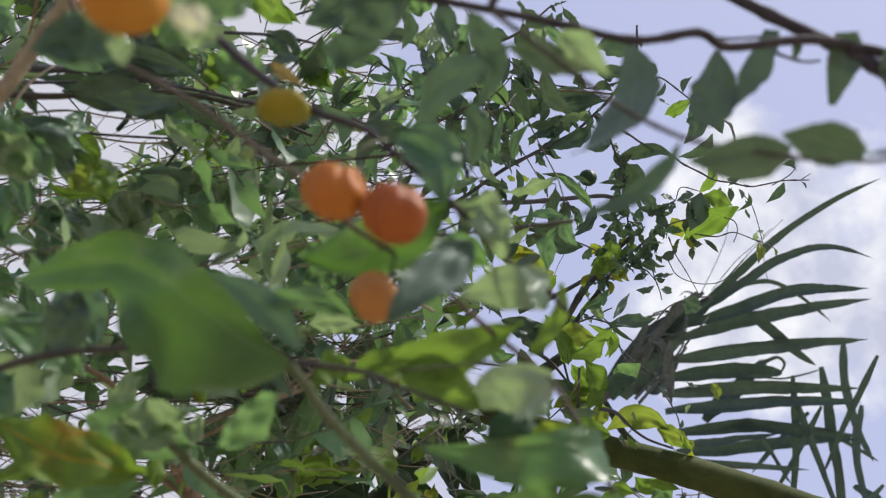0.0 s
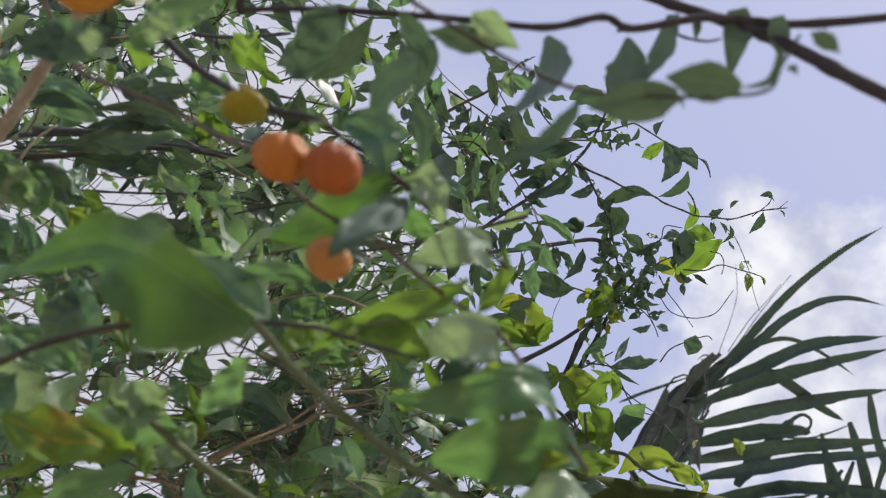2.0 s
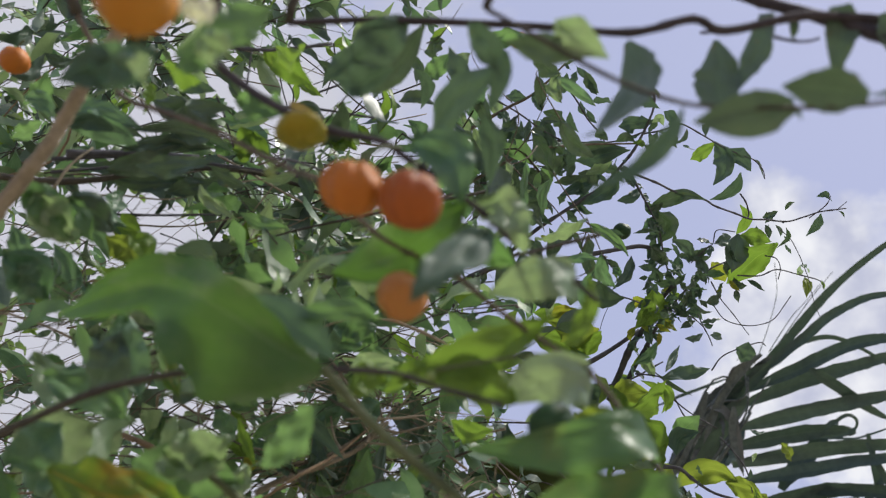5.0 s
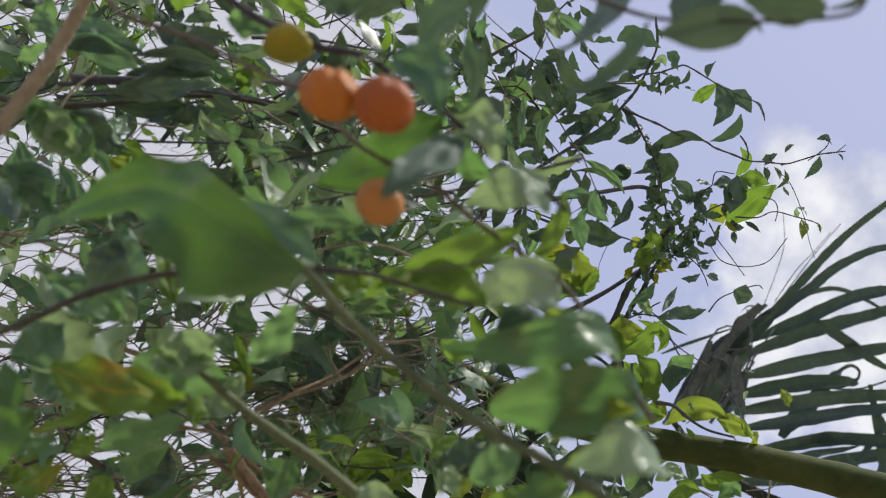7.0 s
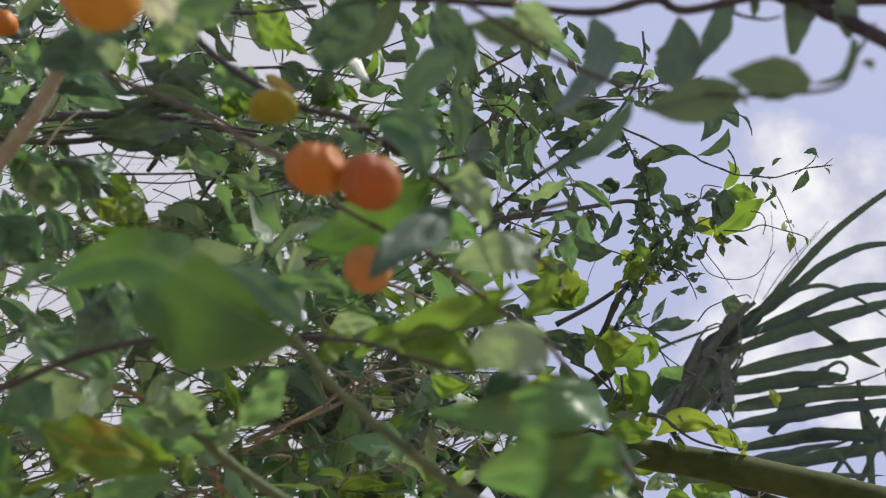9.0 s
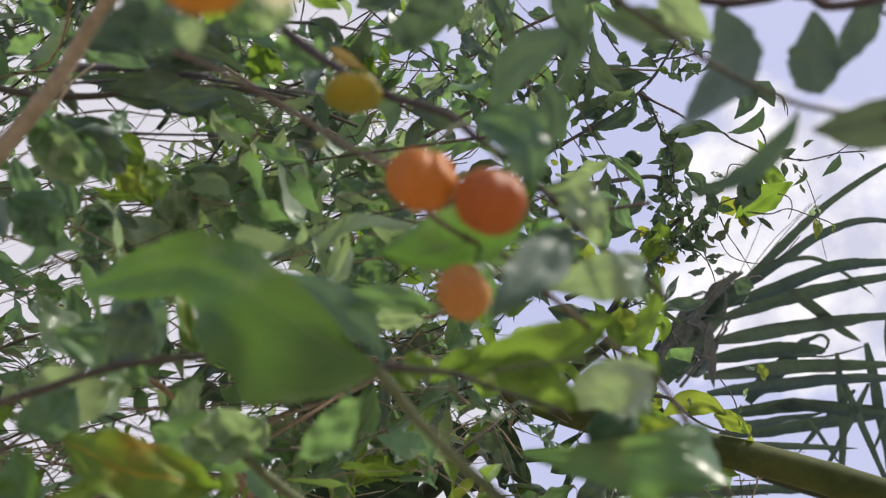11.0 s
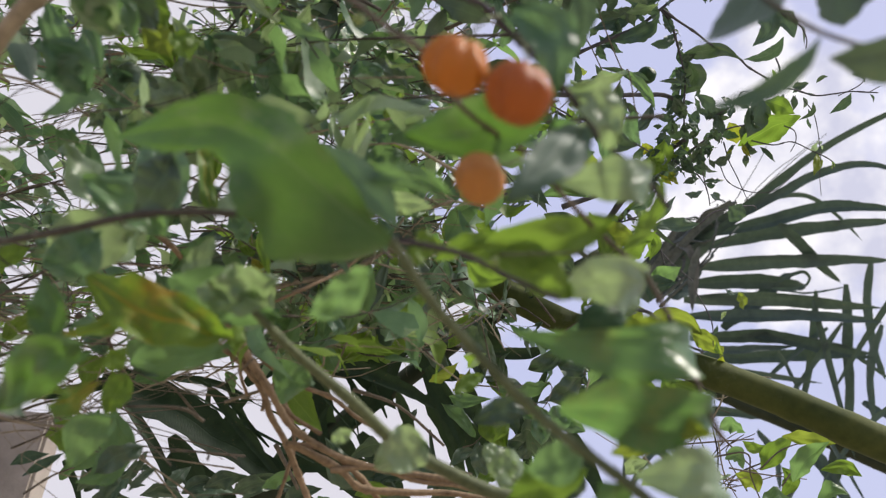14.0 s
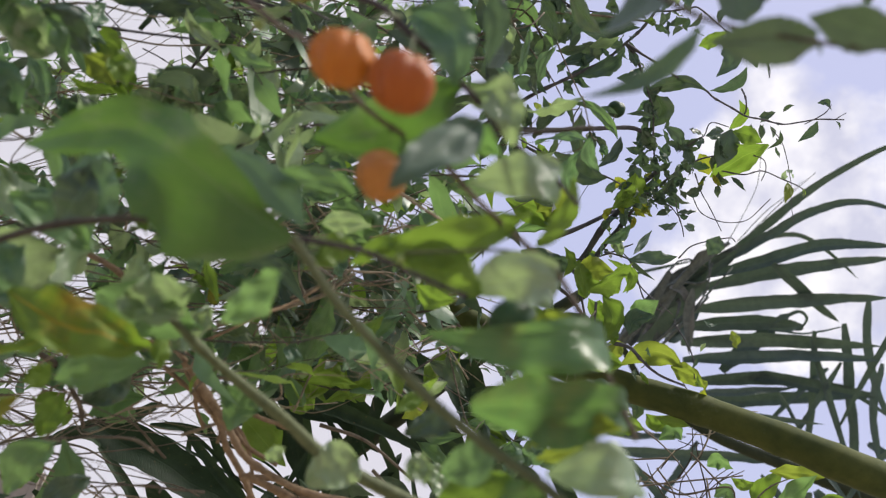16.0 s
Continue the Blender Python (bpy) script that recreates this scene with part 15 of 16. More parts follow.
leaf(inner, (0.0682, 0.8998, 2.2706), (0.1109, 0.9084, 2.2267), 0.0213, (0.15, -0.99, -0.05), LEAF_TEAL, bow=0.0036, wave=0.1)
leaf(inner, (0.1726, 0.8645, 2.4256), (0.2282, 0.9118, 2.4092), 0.0149, (0.01, -0.34, -0.94), LEAF_TEAL, bow=0.0020, wave=0.1)
leaf(inner, (0.0684, 0.8611, 2.4907), (0.0235, 0.8561, 2.4758), 0.0227, (0.30, -0.68, -0.67), LEAF_PALE, bow=0.0100, wave=0.1)
leaf(inner, (0.1229, 0.8588, 2.3497), (0.0872, 0.8860, 2.3456), 0.0189, (-0.59, -0.79, -0.17), LEAF_DARK, bow=0.0101, wave=0.1)
leaf(inner, (0.0296, 0.8912, 2.4514), (0.0162, 0.9292, 2.4401), 0.0246, (0.49, -0.09, -0.87), LEAF_PALE, bow=-0.0042, wave=0.1)
leaf(inner, (0.0866, 0.8568, 2.5155), (0.1536, 0.8485, 2.4923), 0.0271, (-0.26, -0.86, -0.45), LEAF, bow=-0.0043, wave=0.1)
leaf(inner, (0.1883, 1.0723, 2.3294), (0.1437, 1.1055, 2.2983), 0.0233, (-0.43, -0.85, -0.30), LEAF_DARK, bow=-0.0074, wave=0.1)
leaf(inner, (0.1591, 1.0463, 2.3653), (0.0873, 1.0512, 2.3575), 0.0151, (0.05, -0.56, -0.83), LEAF_DARK, bow=-0.0103, wave=0.1)
leaf(inner, (0.1015, 0.9920, 2.2742), (0.0386, 0.9867, 2.2565), 0.0157, (0.05, -0.99, 0.11), LEAF_PALE, bow=0.0054, wave=0.1)
leaf(inner, (0.2064, 1.0646, 2.3165), (0.2170, 1.1059, 2.2604), 0.0238, (-0.57, -0.61, -0.55), LEAF_DARK, bow=-0.0088, wave=0.1)
leaf(inner, (0.0977, 1.0332, 2.2853), (0.0718, 1.0681, 2.2265), 0.0230, (0.09, -0.84, -0.54), LEAF_DARK, bow=0.0010, wave=0.1)
leaf(inner, (0.1930, 0.9308, 2.2266), (0.1288, 0.9634, 2.2254), 0.0196, (-0.06, -0.16, -0.99), LEAF_PALE, bow=0.0038, wave=0.1)
leaf(inner, (0.2115, 0.9911, 2.2082), (0.1415, 1.0147, 2.2216), 0.0144, (-0.30, -0.95, 0.11), LEAF_TEAL, bow=-0.0097, wave=0.1)
leaf(inner, (0.1540, 1.0621, 2.2199), (0.1173, 1.0719, 2.2137), 0.0193, (-0.17, -0.89, -0.43), LEAF_DARK, bow=0.0082, wave=0.1)
leaf(inner, (0.1193, 1.0159, 2.2241), (0.1176, 1.0431, 2.1594), 0.0142, (-0.64, -0.72, -0.28), LEAF_DARK, bow=-0.0050, wave=0.1)
leaf(inner, (0.2073, 0.9662, 2.1994), (0.2212, 1.0092, 2.1741), 0.0180, (-0.23, -0.44, -0.87), LEAF_TEAL, bow=-0.0073, wave=0.1)
leaf(inner, (0.2046, 1.0446, 2.3223), (0.2613, 1.0942, 2.2954), 0.0159, (0.37, -0.73, -0.57), LEAF, bow=0.0050, wave=0.1)
leaf(inner, (0.1032, 1.0088, 2.3388), (0.1248, 1.0237, 2.2899), 0.0163, (-0.43, -0.79, -0.43), LEAF_PALE, bow=-0.0087, wave=0.1)
leaf(inner, (0.2002, 1.0249, 2.2217), (0.1866, 1.0685, 2.1786), 0.0246, (-0.62, -0.64, -0.45), LEAF_TEAL, bow=-0.0050, wave=0.1)
leaf(inner, (0.1748, 1.1092, 2.2805), (0.1393, 1.1674, 2.2494), 0.0168, (-0.10, -0.52, -0.85), LEAF_PALE, bow=-0.0102, wave=0.1)
stem(inner, "twig", TWIG, 0.00118, 0.00039, (0.1456, 0.9792, 2.4417), (0.1667, 0.9990, 2.3762), (0.2046, 1.0446, 2.3223), (0.1930, 0.9308, 2.2266), (0.2073, 0.9662, 2.1994), (0.2115, 0.9911, 2.2082), (0.1540, 1.0621, 2.2199), sides=5, per=5)
stem(inner, "twig", TWIG, 0.00120, 0.00038, (0.0832, 0.9886, 2.4608), (0.1114, 1.0065, 2.4052), (0.1591, 1.0463, 2.3653), (0.1883, 1.0723, 2.3294), (0.2064, 1.0646, 2.3165), (0.1748, 1.1092, 2.2805), (0.2002, 1.0249, 2.2217), sides=5, per=5)
stem(inner, "twig", TWIG, 0.00119, 0.00038, (0.0103, 0.9812, 2.4576), (0.0074, 0.9761, 2.4219), (0.0004, 0.9804, 2.4187), (0.0171, 0.9793, 2.3863), (0.1032, 1.0088, 2.3388), (0.0977, 1.0332, 2.2853), (0.1015, 0.9920, 2.2742), sides=5, per=5)
stem(inner, "twig", TWIG, 0.00109, 0.00036, (0.1928, 0.9182, 2.3678), (0.1747, 0.8799, 2.3564), (0.1494, 0.8270, 2.3845), (0.1726, 0.8645, 2.4256), (0.1762, 0.7997, 2.3450), sides=5, per=5)
stem(inner, "twig", TWIG, 0.00106, 0.00042, (0.0370, 0.8283, 2.4015), (0.0462, 0.8157, 2.3685), (0.0572, 0.8368, 2.4097), (0.0607, 0.8720, 2.4425), (0.0296, 0.8912, 2.4514), (0.0344, 0.9232, 2.4681), (0.0184, 0.9501, 2.4762), sides=5, per=5)
stem(inner, "twig", TWIG, 0.00108, 0.00042, (0.1435, 0.9186, 2.3516), (0.1269, 0.9096, 2.3199), (0.1021, 0.9025, 2.3128), (0.1229, 0.8588, 2.3497), (0.0861, 0.8311, 2.3913), (0.0684, 0.8611, 2.4907), (0.0866, 0.8568, 2.5155), sides=5, per=5)
stem(inner, "twig", TWIG, 0.00112, 0.00040, (0.0110, 0.8280, 2.4764), (0.0325, 0.8031, 2.4534), (0.0641, 0.7860, 2.4939), sides=5, per=5)
stem(inner, "twig", TWIG, 0.00114, 0.00040, (0.1135, 0.9741, 2.3990), (0.1397, 0.9314, 2.3961), (0.1831, 0.8671, 2.4334), sides=5, per=5)
stem(inner, "twig", TWIG, 0.00105, 0.00036, (0.0413, 0.9179, 2.3102), (0.0520, 0.9051, 2.2757), (0.0682, 0.8998, 2.2706), sides=5, per=5)
stem(inner, "twig", TWIG, 0.00109, 0.00039, (0.1004, 1.0479, 2.2398), (0.1193, 1.0159, 2.2241), (0.1522, 1.0063, 2.2685), sides=5, per=5)
stem(hedge, "twig", TWIG, 0.00110, 0.00043, (0.0197, 1.1937, 2.0900), (0.0442, 1.2010, 2.0075), (0.0798, 1.2248, 1.9096), (0.0986, 1.2848, 1.9421), (0.1510, 1.2923, 1.9541), (0.1386, 1.2575, 1.9068), (0.1151, 1.3856, 1.9308), sides=5, per=5)
stem(hedge, "twig", TWIG, 0.00127, 0.00046, (0.2614, 1.3532, 2.1569), (0.2273, 1.3485, 2.1049), (0.1738, 1.3630, 2.0622), (0.1708, 1.4193, 2.0657), (0.1691, 1.4094, 2.0279), (0.2004, 1.4681, 2.0147), (0.1759, 1.4540, 1.9655), sides=5, per=5)
stem(hedge, "twig", TWIG, 0.00115, 0.00041, (0.0351, 1.3415, 1.8639), (0.0547, 1.3106, 1.8675), (0.0825, 1.3185, 1.9157), sides=5, per=5)
stem(hedge, "twig", TWIG, 0.00127, 0.00040, (0.2235, 1.4195, 2.0085), (0.2117, 1.4014, 1.9713), (0.1929, 1.3759, 1.9422), (0.2020, 1.3242, 1.9832), (0.2241, 1.2990, 2.0536), (0.2187, 1.2515, 1.9885), sides=5, per=5)
stem(hedge, "twig", TWIG, 0.00133, 0.00047, (0.1482, 1.5187, 1.9232), (0.1680, 1.4856, 1.9276), (0.2026, 1.4885, 1.9815), sides=5, per=5)
stem(hedge, "twig", TWIG, 0.00133, 0.00047, (0.0340, 1.4558, 2.1006), (0.0567, 1.4239, 2.1018), (0.0901, 1.4210, 2.1588), sides=5, per=5)
leaf(inner, (-0.2846, 0.8371, 2.0871), (-0.3176, 0.8220, 2.0636), 0.0432, (0.55, -0.80, -0.26), LEAF_TEAL, bow=0.0078, wave=0.13)
leaf(inner, (-0.2462, 0.8358, 2.1153), (-0.2868, 0.8188, 2.0930), 0.0529, (0.57, -0.52, -0.64), LEAF_PALE, bow=0.0095, wave=0.13)
leaf(inner, (-0.2606, 0.8126, 2.1373), (-0.2179, 0.8369, 2.1125), 0.0336, (-0.02, -0.70, -0.71), LEAF_TEAL, bow=0.0061, wave=0.13)
leaf(inner, (-0.2114, 0.8352, 2.1362), (-0.1794, 0.8542, 2.1083), 0.0348, (0.02, -0.83, -0.55), LEAF_PALE, bow=0.0063, wave=0.13)
leaf(inner, (-0.1535, 0.8448, 2.1505), (-0.1629, 0.8592, 2.1089), 0.0264, (-0.12, -0.95, -0.30), LEAF_PALE, bow=0.0048, wave=0.13)
leaf(inner, (-0.3209, 0.8324, 2.0651), (-0.2687, 0.8520, 2.0562), 0.0396, (0.29, -0.91, -0.31), LEAF_TEAL, bow=0.0071, wave=0.13)
leaf(inner, (-0.3649, 0.7367, 2.1534), (-0.3495, 0.7654, 2.1148), 0.0384, (0.56, -0.76, -0.34), LEAF, bow=0.0069, wave=0.13)
leaf(inner, (-0.3525, 0.7470, 2.1517), (-0.3050, 0.7807, 2.1302), 0.0288, (0.11, -0.64, -0.76), LEAF_TEAL, bow=0.0052, wave=0.13)
leaf(inner, (-0.2904, 0.8013, 2.1323), (-0.3161, 0.7885, 2.1121), 0.0324, (0.60, -0.75, -0.28), LEAF_BRIGHT, bow=0.0058, wave=0.13)
leaf(inner, (-0.3642, 0.7748, 2.1086), (-0.3594, 0.7978, 2.0619), 0.0216, (0.30, -0.87, -0.40), LEAF_TEAL, bow=0.0039, wave=0.13)
leaf(inner, (-0.2200, 0.8482, 2.1135), (-0.2215, 0.8584, 2.0785), 0.0204, (-0.00, -0.96, -0.28), LEAF, bow=0.0037, wave=0.13)
leaf(inner, (-0.3619, 0.8240, 2.0400), (-0.3305, 0.8394, 2.0238), 0.0336, (0.38, -0.92, -0.13), LEAF_PALE, bow=0.0061, wave=0.13)
leaf(inner, (-0.3304, 0.8376, 2.0485), (-0.3528, 0.8241, 2.0273), 0.0300, (0.53, -0.85, -0.03), LEAF_PALE, bow=0.0054, wave=0.13)
leaf(inner, (-0.0851, 0.9068, 2.0847), (-0.1093, 0.9094, 2.0516), 0.0360, (0.45, -0.80, -0.40), LEAF_TEAL, bow=0.0065, wave=0.13)
leaf(inner, (-0.0663, 0.8384, 2.1861), (-0.0711, 0.8435, 2.1624), 0.0288, (0.08, -0.97, -0.22), LEAF_PALE, bow=0.0052, wave=0.13)
leaf(inner, (-0.1197, 0.8651, 2.1360), (-0.0801, 0.8566, 2.1428), 0.0240, (-0.01, -0.65, -0.76), LEAF_TEAL, bow=0.0043, wave=0.13)
leaf(inner, (-0.2910, 0.8113, 2.1187), (-0.2863, 0.7924, 2.1288), 0.0180, (0.49, -0.31, -0.82), LEAF_YELLOW, bow=0.0032, wave=0.13)
leaf(inner, (-0.0964, 0.9346, 2.0316), (-0.0242, 0.9397, 2.0213), 0.0360, (-0.03, -0.81, -0.58), LEAF, bow=0.0065, wave=0.13)
leaf(inner, (-0.1728, 0.7537, 2.2459), (-0.1905, 0.7622, 2.2155), 0.0420, (0.29, -0.87, -0.41), LEAF_BRIGHT, bow=0.0076, wave=0.13)
leaf(inner, (-0.0980, 0.7661, 2.2573), (-0.0684, 0.7707, 2.2454), 0.0300, (-0.19, -0.66, -0.73), LEAF, bow=0.0054, wave=0.13)
leaf(inner, (-0.0931, 0.7808, 2.2439), (-0.0631, 0.7811, 2.2359), 0.0300, (-0.16, -0.75, -0.64), LEAF_BRIGHT, bow=0.0054, wave=0.13)
bent_leaf(inner, (-0.13, -0.72, -0.68), LEAF_SLATE, 0.0106, 0.09, -0.41, (-0.165, 0.924, 1.970), (-0.129, 0.927, 1.972), (-0.094, 0.948, 1.939))
bent_leaf(inner, (0.12, -0.77, -0.62), LEAF_BRIGHT, 0.0056, 0.09, -0.59, (-0.1659, 0.8254, 1.9261), (-0.1643, 0.8450, 1.9138), (-0.1587, 0.8685, 1.8965))
bent_leaf(inner, (0.61, -0.76, -0.21), LEAF_SLATE, 0.0092, -0.10, -0.43, (-0.140, 0.984, 1.987), (-0.138, 1.003, 1.976), (-0.129, 1.021, 1.969))
bent_leaf(inner, (0.69, -0.64, -0.34), LEAF_SLATE, 0.0102, -0.05, -0.19, (-0.182, 0.979, 1.968), (-0.172, 0.991, 1.959), (-0.170, 1.000, 1.949))
bent_leaf(inner, (-0.19, -0.95, -0.25), LEAF, 0.0130, -0.13, 0.04, (-0.082, 1.006, 1.979), (-0.090, 1.033, 1.950), (-0.111, 1.056, 1.918))
bent_leaf(inner, (0.36, -0.85, -0.38), LEAF_DARK, 0.0085, -0.15, -0.15, (-0.070, 1.048, 2.015), (-0.080, 1.055, 1.974), (-0.085, 1.055, 1.946))
bent_leaf(inner, (0.17, -0.72, -0.67), LEAF_BRIGHT, 0.0073, 0.02, -0.56, (-0.0092, 0.9352, 1.9268), (-0.0240, 0.9373, 1.9101), (-0.0380, 0.9351, 1.9010))
bent_leaf(inner, (0.59, -0.79, -0.16), LEAF_TEAL, 0.0185, -0.14, -0.57, (-0.037, 1.031, 1.951), (-0.049, 1.027, 1.923), (-0.059, 1.019, 1.897))
bent_leaf(inner, (0.26, -0.57, -0.78), LEAF_TEAL, 0.0098, 0.19, 0.04, (-0.076, 0.937, 2.088), (-0.082, 0.929, 2.108), (-0.095, 0.926, 2.120))
bent_leaf(inner, (0.06, -0.98, -0.21), LEAF, 0.0099, 0.16, -0.24, (-0.079, 0.909, 2.038), (-0.058, 0.900, 2.033), (-0.037, 0.894, 2.024))
bent_leaf(inner, (0.95, -0.32, -0.00), LEAF_DARK, 0.0218, 0.17, 0.21, (-0.046, 1.142, 2.064), (-0.034, 1.164, 2.024), (-0.029, 1.179, 1.991))
bent_leaf(inner, (0.42, -0.87, -0.26), LEAF_DARK, 0.0174, 0.19, -0.31, (-0.198, 1.121, 2.027), (-0.177, 1.133, 2.007), (-0.163, 1.141, 1.986))
bent_leaf(inner, (0.44, -0.85, -0.30), LEAF_DARK, 0.0185, -0.04, 0.13, (-0.081, 1.120, 2.089), (-0.053, 1.139, 2.080), (-0.034, 1.163, 2.057))
bent_leaf(inner, (-0.08, -0.69, -0.72), LEAF_BRIGHT, 0.0110, 0.00, -0.39, (0.0270, 0.8779, 1.9365), (0.0441, 0.8753, 1.9205), (0.0674, 0.8663, 1.9159))
bent_leaf(inner, (0.45, -0.75, -0.49), LEAF_BRIGHT, 0.0059, -0.11, -0.12, (-0.275, 0.833, 2.022), (-0.284, 0.837, 2.015), (-0.283, 0.845, 2.009))
bent_leaf(inner, (0.73, -0.54, -0.42), LEAF_TEAL, 0.0085, 0.14, 0.17, (-0.2832, 0.7728, 2.0010), (-0.2800, 0.7834, 1.9912), (-0.2836, 0.7922, 1.9777))
bent_leaf(inner, (0.68, -0.50, -0.54), LEAF_TEAL, 0.0073, 0.13, -0.15, (-0.3048, 0.7633, 1.9936), (-0.2976, 0.7693, 1.9771), (-0.3004, 0.7678, 1.9603))
stem(inner, "twig", BARK, 0.00369, 0.00240, (-0.201, 0.993, 1.930), (-0.174, 1.002, 1.949), (-0.140, 1.014, 1.966), (-0.100, 1.023, 1.988), (-0.063, 1.022, 2.021), sides=6, per=5, knots=0.35)
stem(inner, "twig", BARK, 0.00201, 0.00131, (-0.108, 1.003, 1.971), (-0.121, 1.003, 1.996), (-0.127, 1.003, 2.023), sides=6, per=5, knots=0.35)
stem(inner, "twig", BARK, 0.00168, 0.00109, (-0.085, 1.003, 1.983), (-0.083, 1.012, 2.000), (-0.093, 1.016, 2.019), sides=6, per=5, knots=0.35)
stem(inner, "twig", BARK, 0.00141, 0.00092, (-0.059, 1.022, 2.062), (-0.040, 1.031, 2.082), (-0.030, 1.030, 2.114), sides=6, per=5, knots=0.35)
stem(inner, "twig", BARK, 0.00141, 0.00092, (-0.067, 1.031, 2.044), (-0.051, 1.033, 2.076), (-0.048, 1.034, 2.102), sides=6, per=5, knots=0.35)
stem(inner, "twig", TWIG_DARK, 0.00134, 0.00087, (-0.341, 0.907, 1.953), (-0.288, 0.949, 1.968), (-0.224, 0.992, 1.979), sides=6, per=5, knots=0.35)
stem(inner, "twig", TWIG_DARK, 0.00111, 0.00072, (-0.294, 1.019, 2.027), (-0.276, 1.039, 2.040), (-0.265, 1.052, 2.058), sides=6, per=5, knots=0.35)
stem(inner, "twig", TWIG_DARK, 0.00141, 0.00092, (-0.256, 0.972, 2.030), (-0.232, 0.995, 2.041), (-0.205, 1.015, 2.058), sides=6, per=5, knots=0.35)
stem(inner, "twig", TWIG_DARK, 0.00268, 0.00174, (-0.361, 0.701, 2.173), (-0.299, 0.735, 2.203), (-0.217, 0.780, 2.225), (-0.139, 0.822, 2.237), sides=6, per=5, knots=0.35)
stem(inner, "twig", TWIG_DARK, 0.00201, 0.00131, (-0.363, 0.710, 2.163), (-0.313, 0.741, 2.196), (-0.232, 0.778, 2.233), sides=6, per=5, knots=0.35)
stem(inner, "twig", BARK, 0.00121, 0.00079, (-0.2697, 0.5936, 2.1724), (-0.2584, 0.6239, 2.1791), (-0.2364, 0.6609, 2.1857), sides=6, per=5, knots=0.35)
stem(inner, "twig", BARK, 0.00151, 0.00098, (-0.3147, 0.6641, 2.0881), (-0.3066, 0.6637, 2.1173), (-0.2939, 0.6683, 2.1445), sides=6, per=5, knots=0.35)
stem(inner, "twig", BARK, 0.00101, 0.00065, (-0.129, 0.906, 2.106), (-0.108, 0.920, 2.122), (-0.092, 0.939, 2.130), sides=6, per=5, knots=0.35)
stem(inner, "twig", TWIG_DARK, 0.00128, 0.00083, (-0.160, 0.691, 2.227), (-0.158, 0.682, 2.254), (-0.155, 0.673, 2.280), sides=6, per=5, knots=0.35)
stem(inner, "twig", TWIG, 0.00087, 0.00030, (-0.2917, 0.8692, 2.0923), (-0.2846, 0.8371, 2.0871), (-0.2910, 0.8113, 2.1187), (-0.2904, 0.8013, 2.1323), (-0.2606, 0.8126, 2.1373), (-0.2462, 0.8358, 2.1153), (-0.2200, 0.8482, 2.1135), sides=5, per=5)
stem(inner, "twig", TWIG, 0.00087, 0.00030, (-0.2546, 0.8437, 2.1531), (-0.2114, 0.8352, 2.1362), (-0.1535, 0.8448, 2.1505), (-0.1197, 0.8651, 2.1360), (-0.0851, 0.9068, 2.0847), (-0.0964, 0.9346, 2.0316), sides=5, per=5)
stem(inner, "twig", TWIG, 0.00087, 0.00030, (-0.3276, 0.8454, 2.0997), (-0.3209, 0.8324, 2.0651), (-0.3304, 0.8376, 2.0485), (-0.3619, 0.8240, 2.0400), sides=5, per=5)
stem(inner, "twig", TWIG, 0.00087, 0.00030, (-0.3857, 0.7429, 2.1803), (-0.3649, 0.7367, 2.1534), (-0.3525, 0.7470, 2.1517), (-0.3642, 0.7748, 2.1086), sides=5, per=5)
stem(inner, "twig", TWIG, 0.00087, 0.00030, (-0.0528, 0.8875, 2.1754), (-0.0663, 0.8384, 2.1861), (-0.0931, 0.7808, 2.2439), (-0.0980, 0.7661, 2.2573), (-0.1728, 0.7537, 2.2459), sides=5, per=5)
stem(inner, "twig", TWIG, 0.00087, 0.00031, (-0.3248, 0.7945, 2.1684), (-0.3005, 0.7732, 2.1596), (-0.2868, 0.7735, 2.2006), sides=5, per=5)

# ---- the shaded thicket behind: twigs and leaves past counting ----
# sky gaps cut along the camera's sight lines: far end and width there
CAMERA_SPOT = Vector((0.11, 0.15, 1.55))
SIGHT_LANES = [(Vector((-0.31, 1.02, 2.66)), 0.049),
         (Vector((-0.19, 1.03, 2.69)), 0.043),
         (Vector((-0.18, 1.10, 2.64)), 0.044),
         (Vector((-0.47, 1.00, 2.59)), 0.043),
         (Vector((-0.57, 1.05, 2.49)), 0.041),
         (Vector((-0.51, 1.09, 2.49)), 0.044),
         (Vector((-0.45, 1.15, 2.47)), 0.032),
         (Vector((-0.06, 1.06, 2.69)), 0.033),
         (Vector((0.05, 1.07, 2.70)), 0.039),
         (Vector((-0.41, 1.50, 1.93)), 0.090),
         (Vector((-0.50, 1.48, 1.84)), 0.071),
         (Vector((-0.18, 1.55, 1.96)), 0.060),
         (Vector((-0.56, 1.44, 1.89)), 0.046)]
SIGHT_LANES += [(Vector((-0.14, 1.53, 2.05)), 0.033),
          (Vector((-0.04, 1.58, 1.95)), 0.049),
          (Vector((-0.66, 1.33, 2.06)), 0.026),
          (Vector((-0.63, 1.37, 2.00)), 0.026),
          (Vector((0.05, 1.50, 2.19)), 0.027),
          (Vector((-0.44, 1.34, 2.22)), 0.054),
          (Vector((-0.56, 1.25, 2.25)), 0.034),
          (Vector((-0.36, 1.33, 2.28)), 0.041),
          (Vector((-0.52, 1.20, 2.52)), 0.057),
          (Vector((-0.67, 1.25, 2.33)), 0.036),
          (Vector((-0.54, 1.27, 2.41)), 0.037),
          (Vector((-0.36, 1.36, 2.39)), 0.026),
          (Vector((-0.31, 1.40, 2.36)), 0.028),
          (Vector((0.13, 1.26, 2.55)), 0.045)]


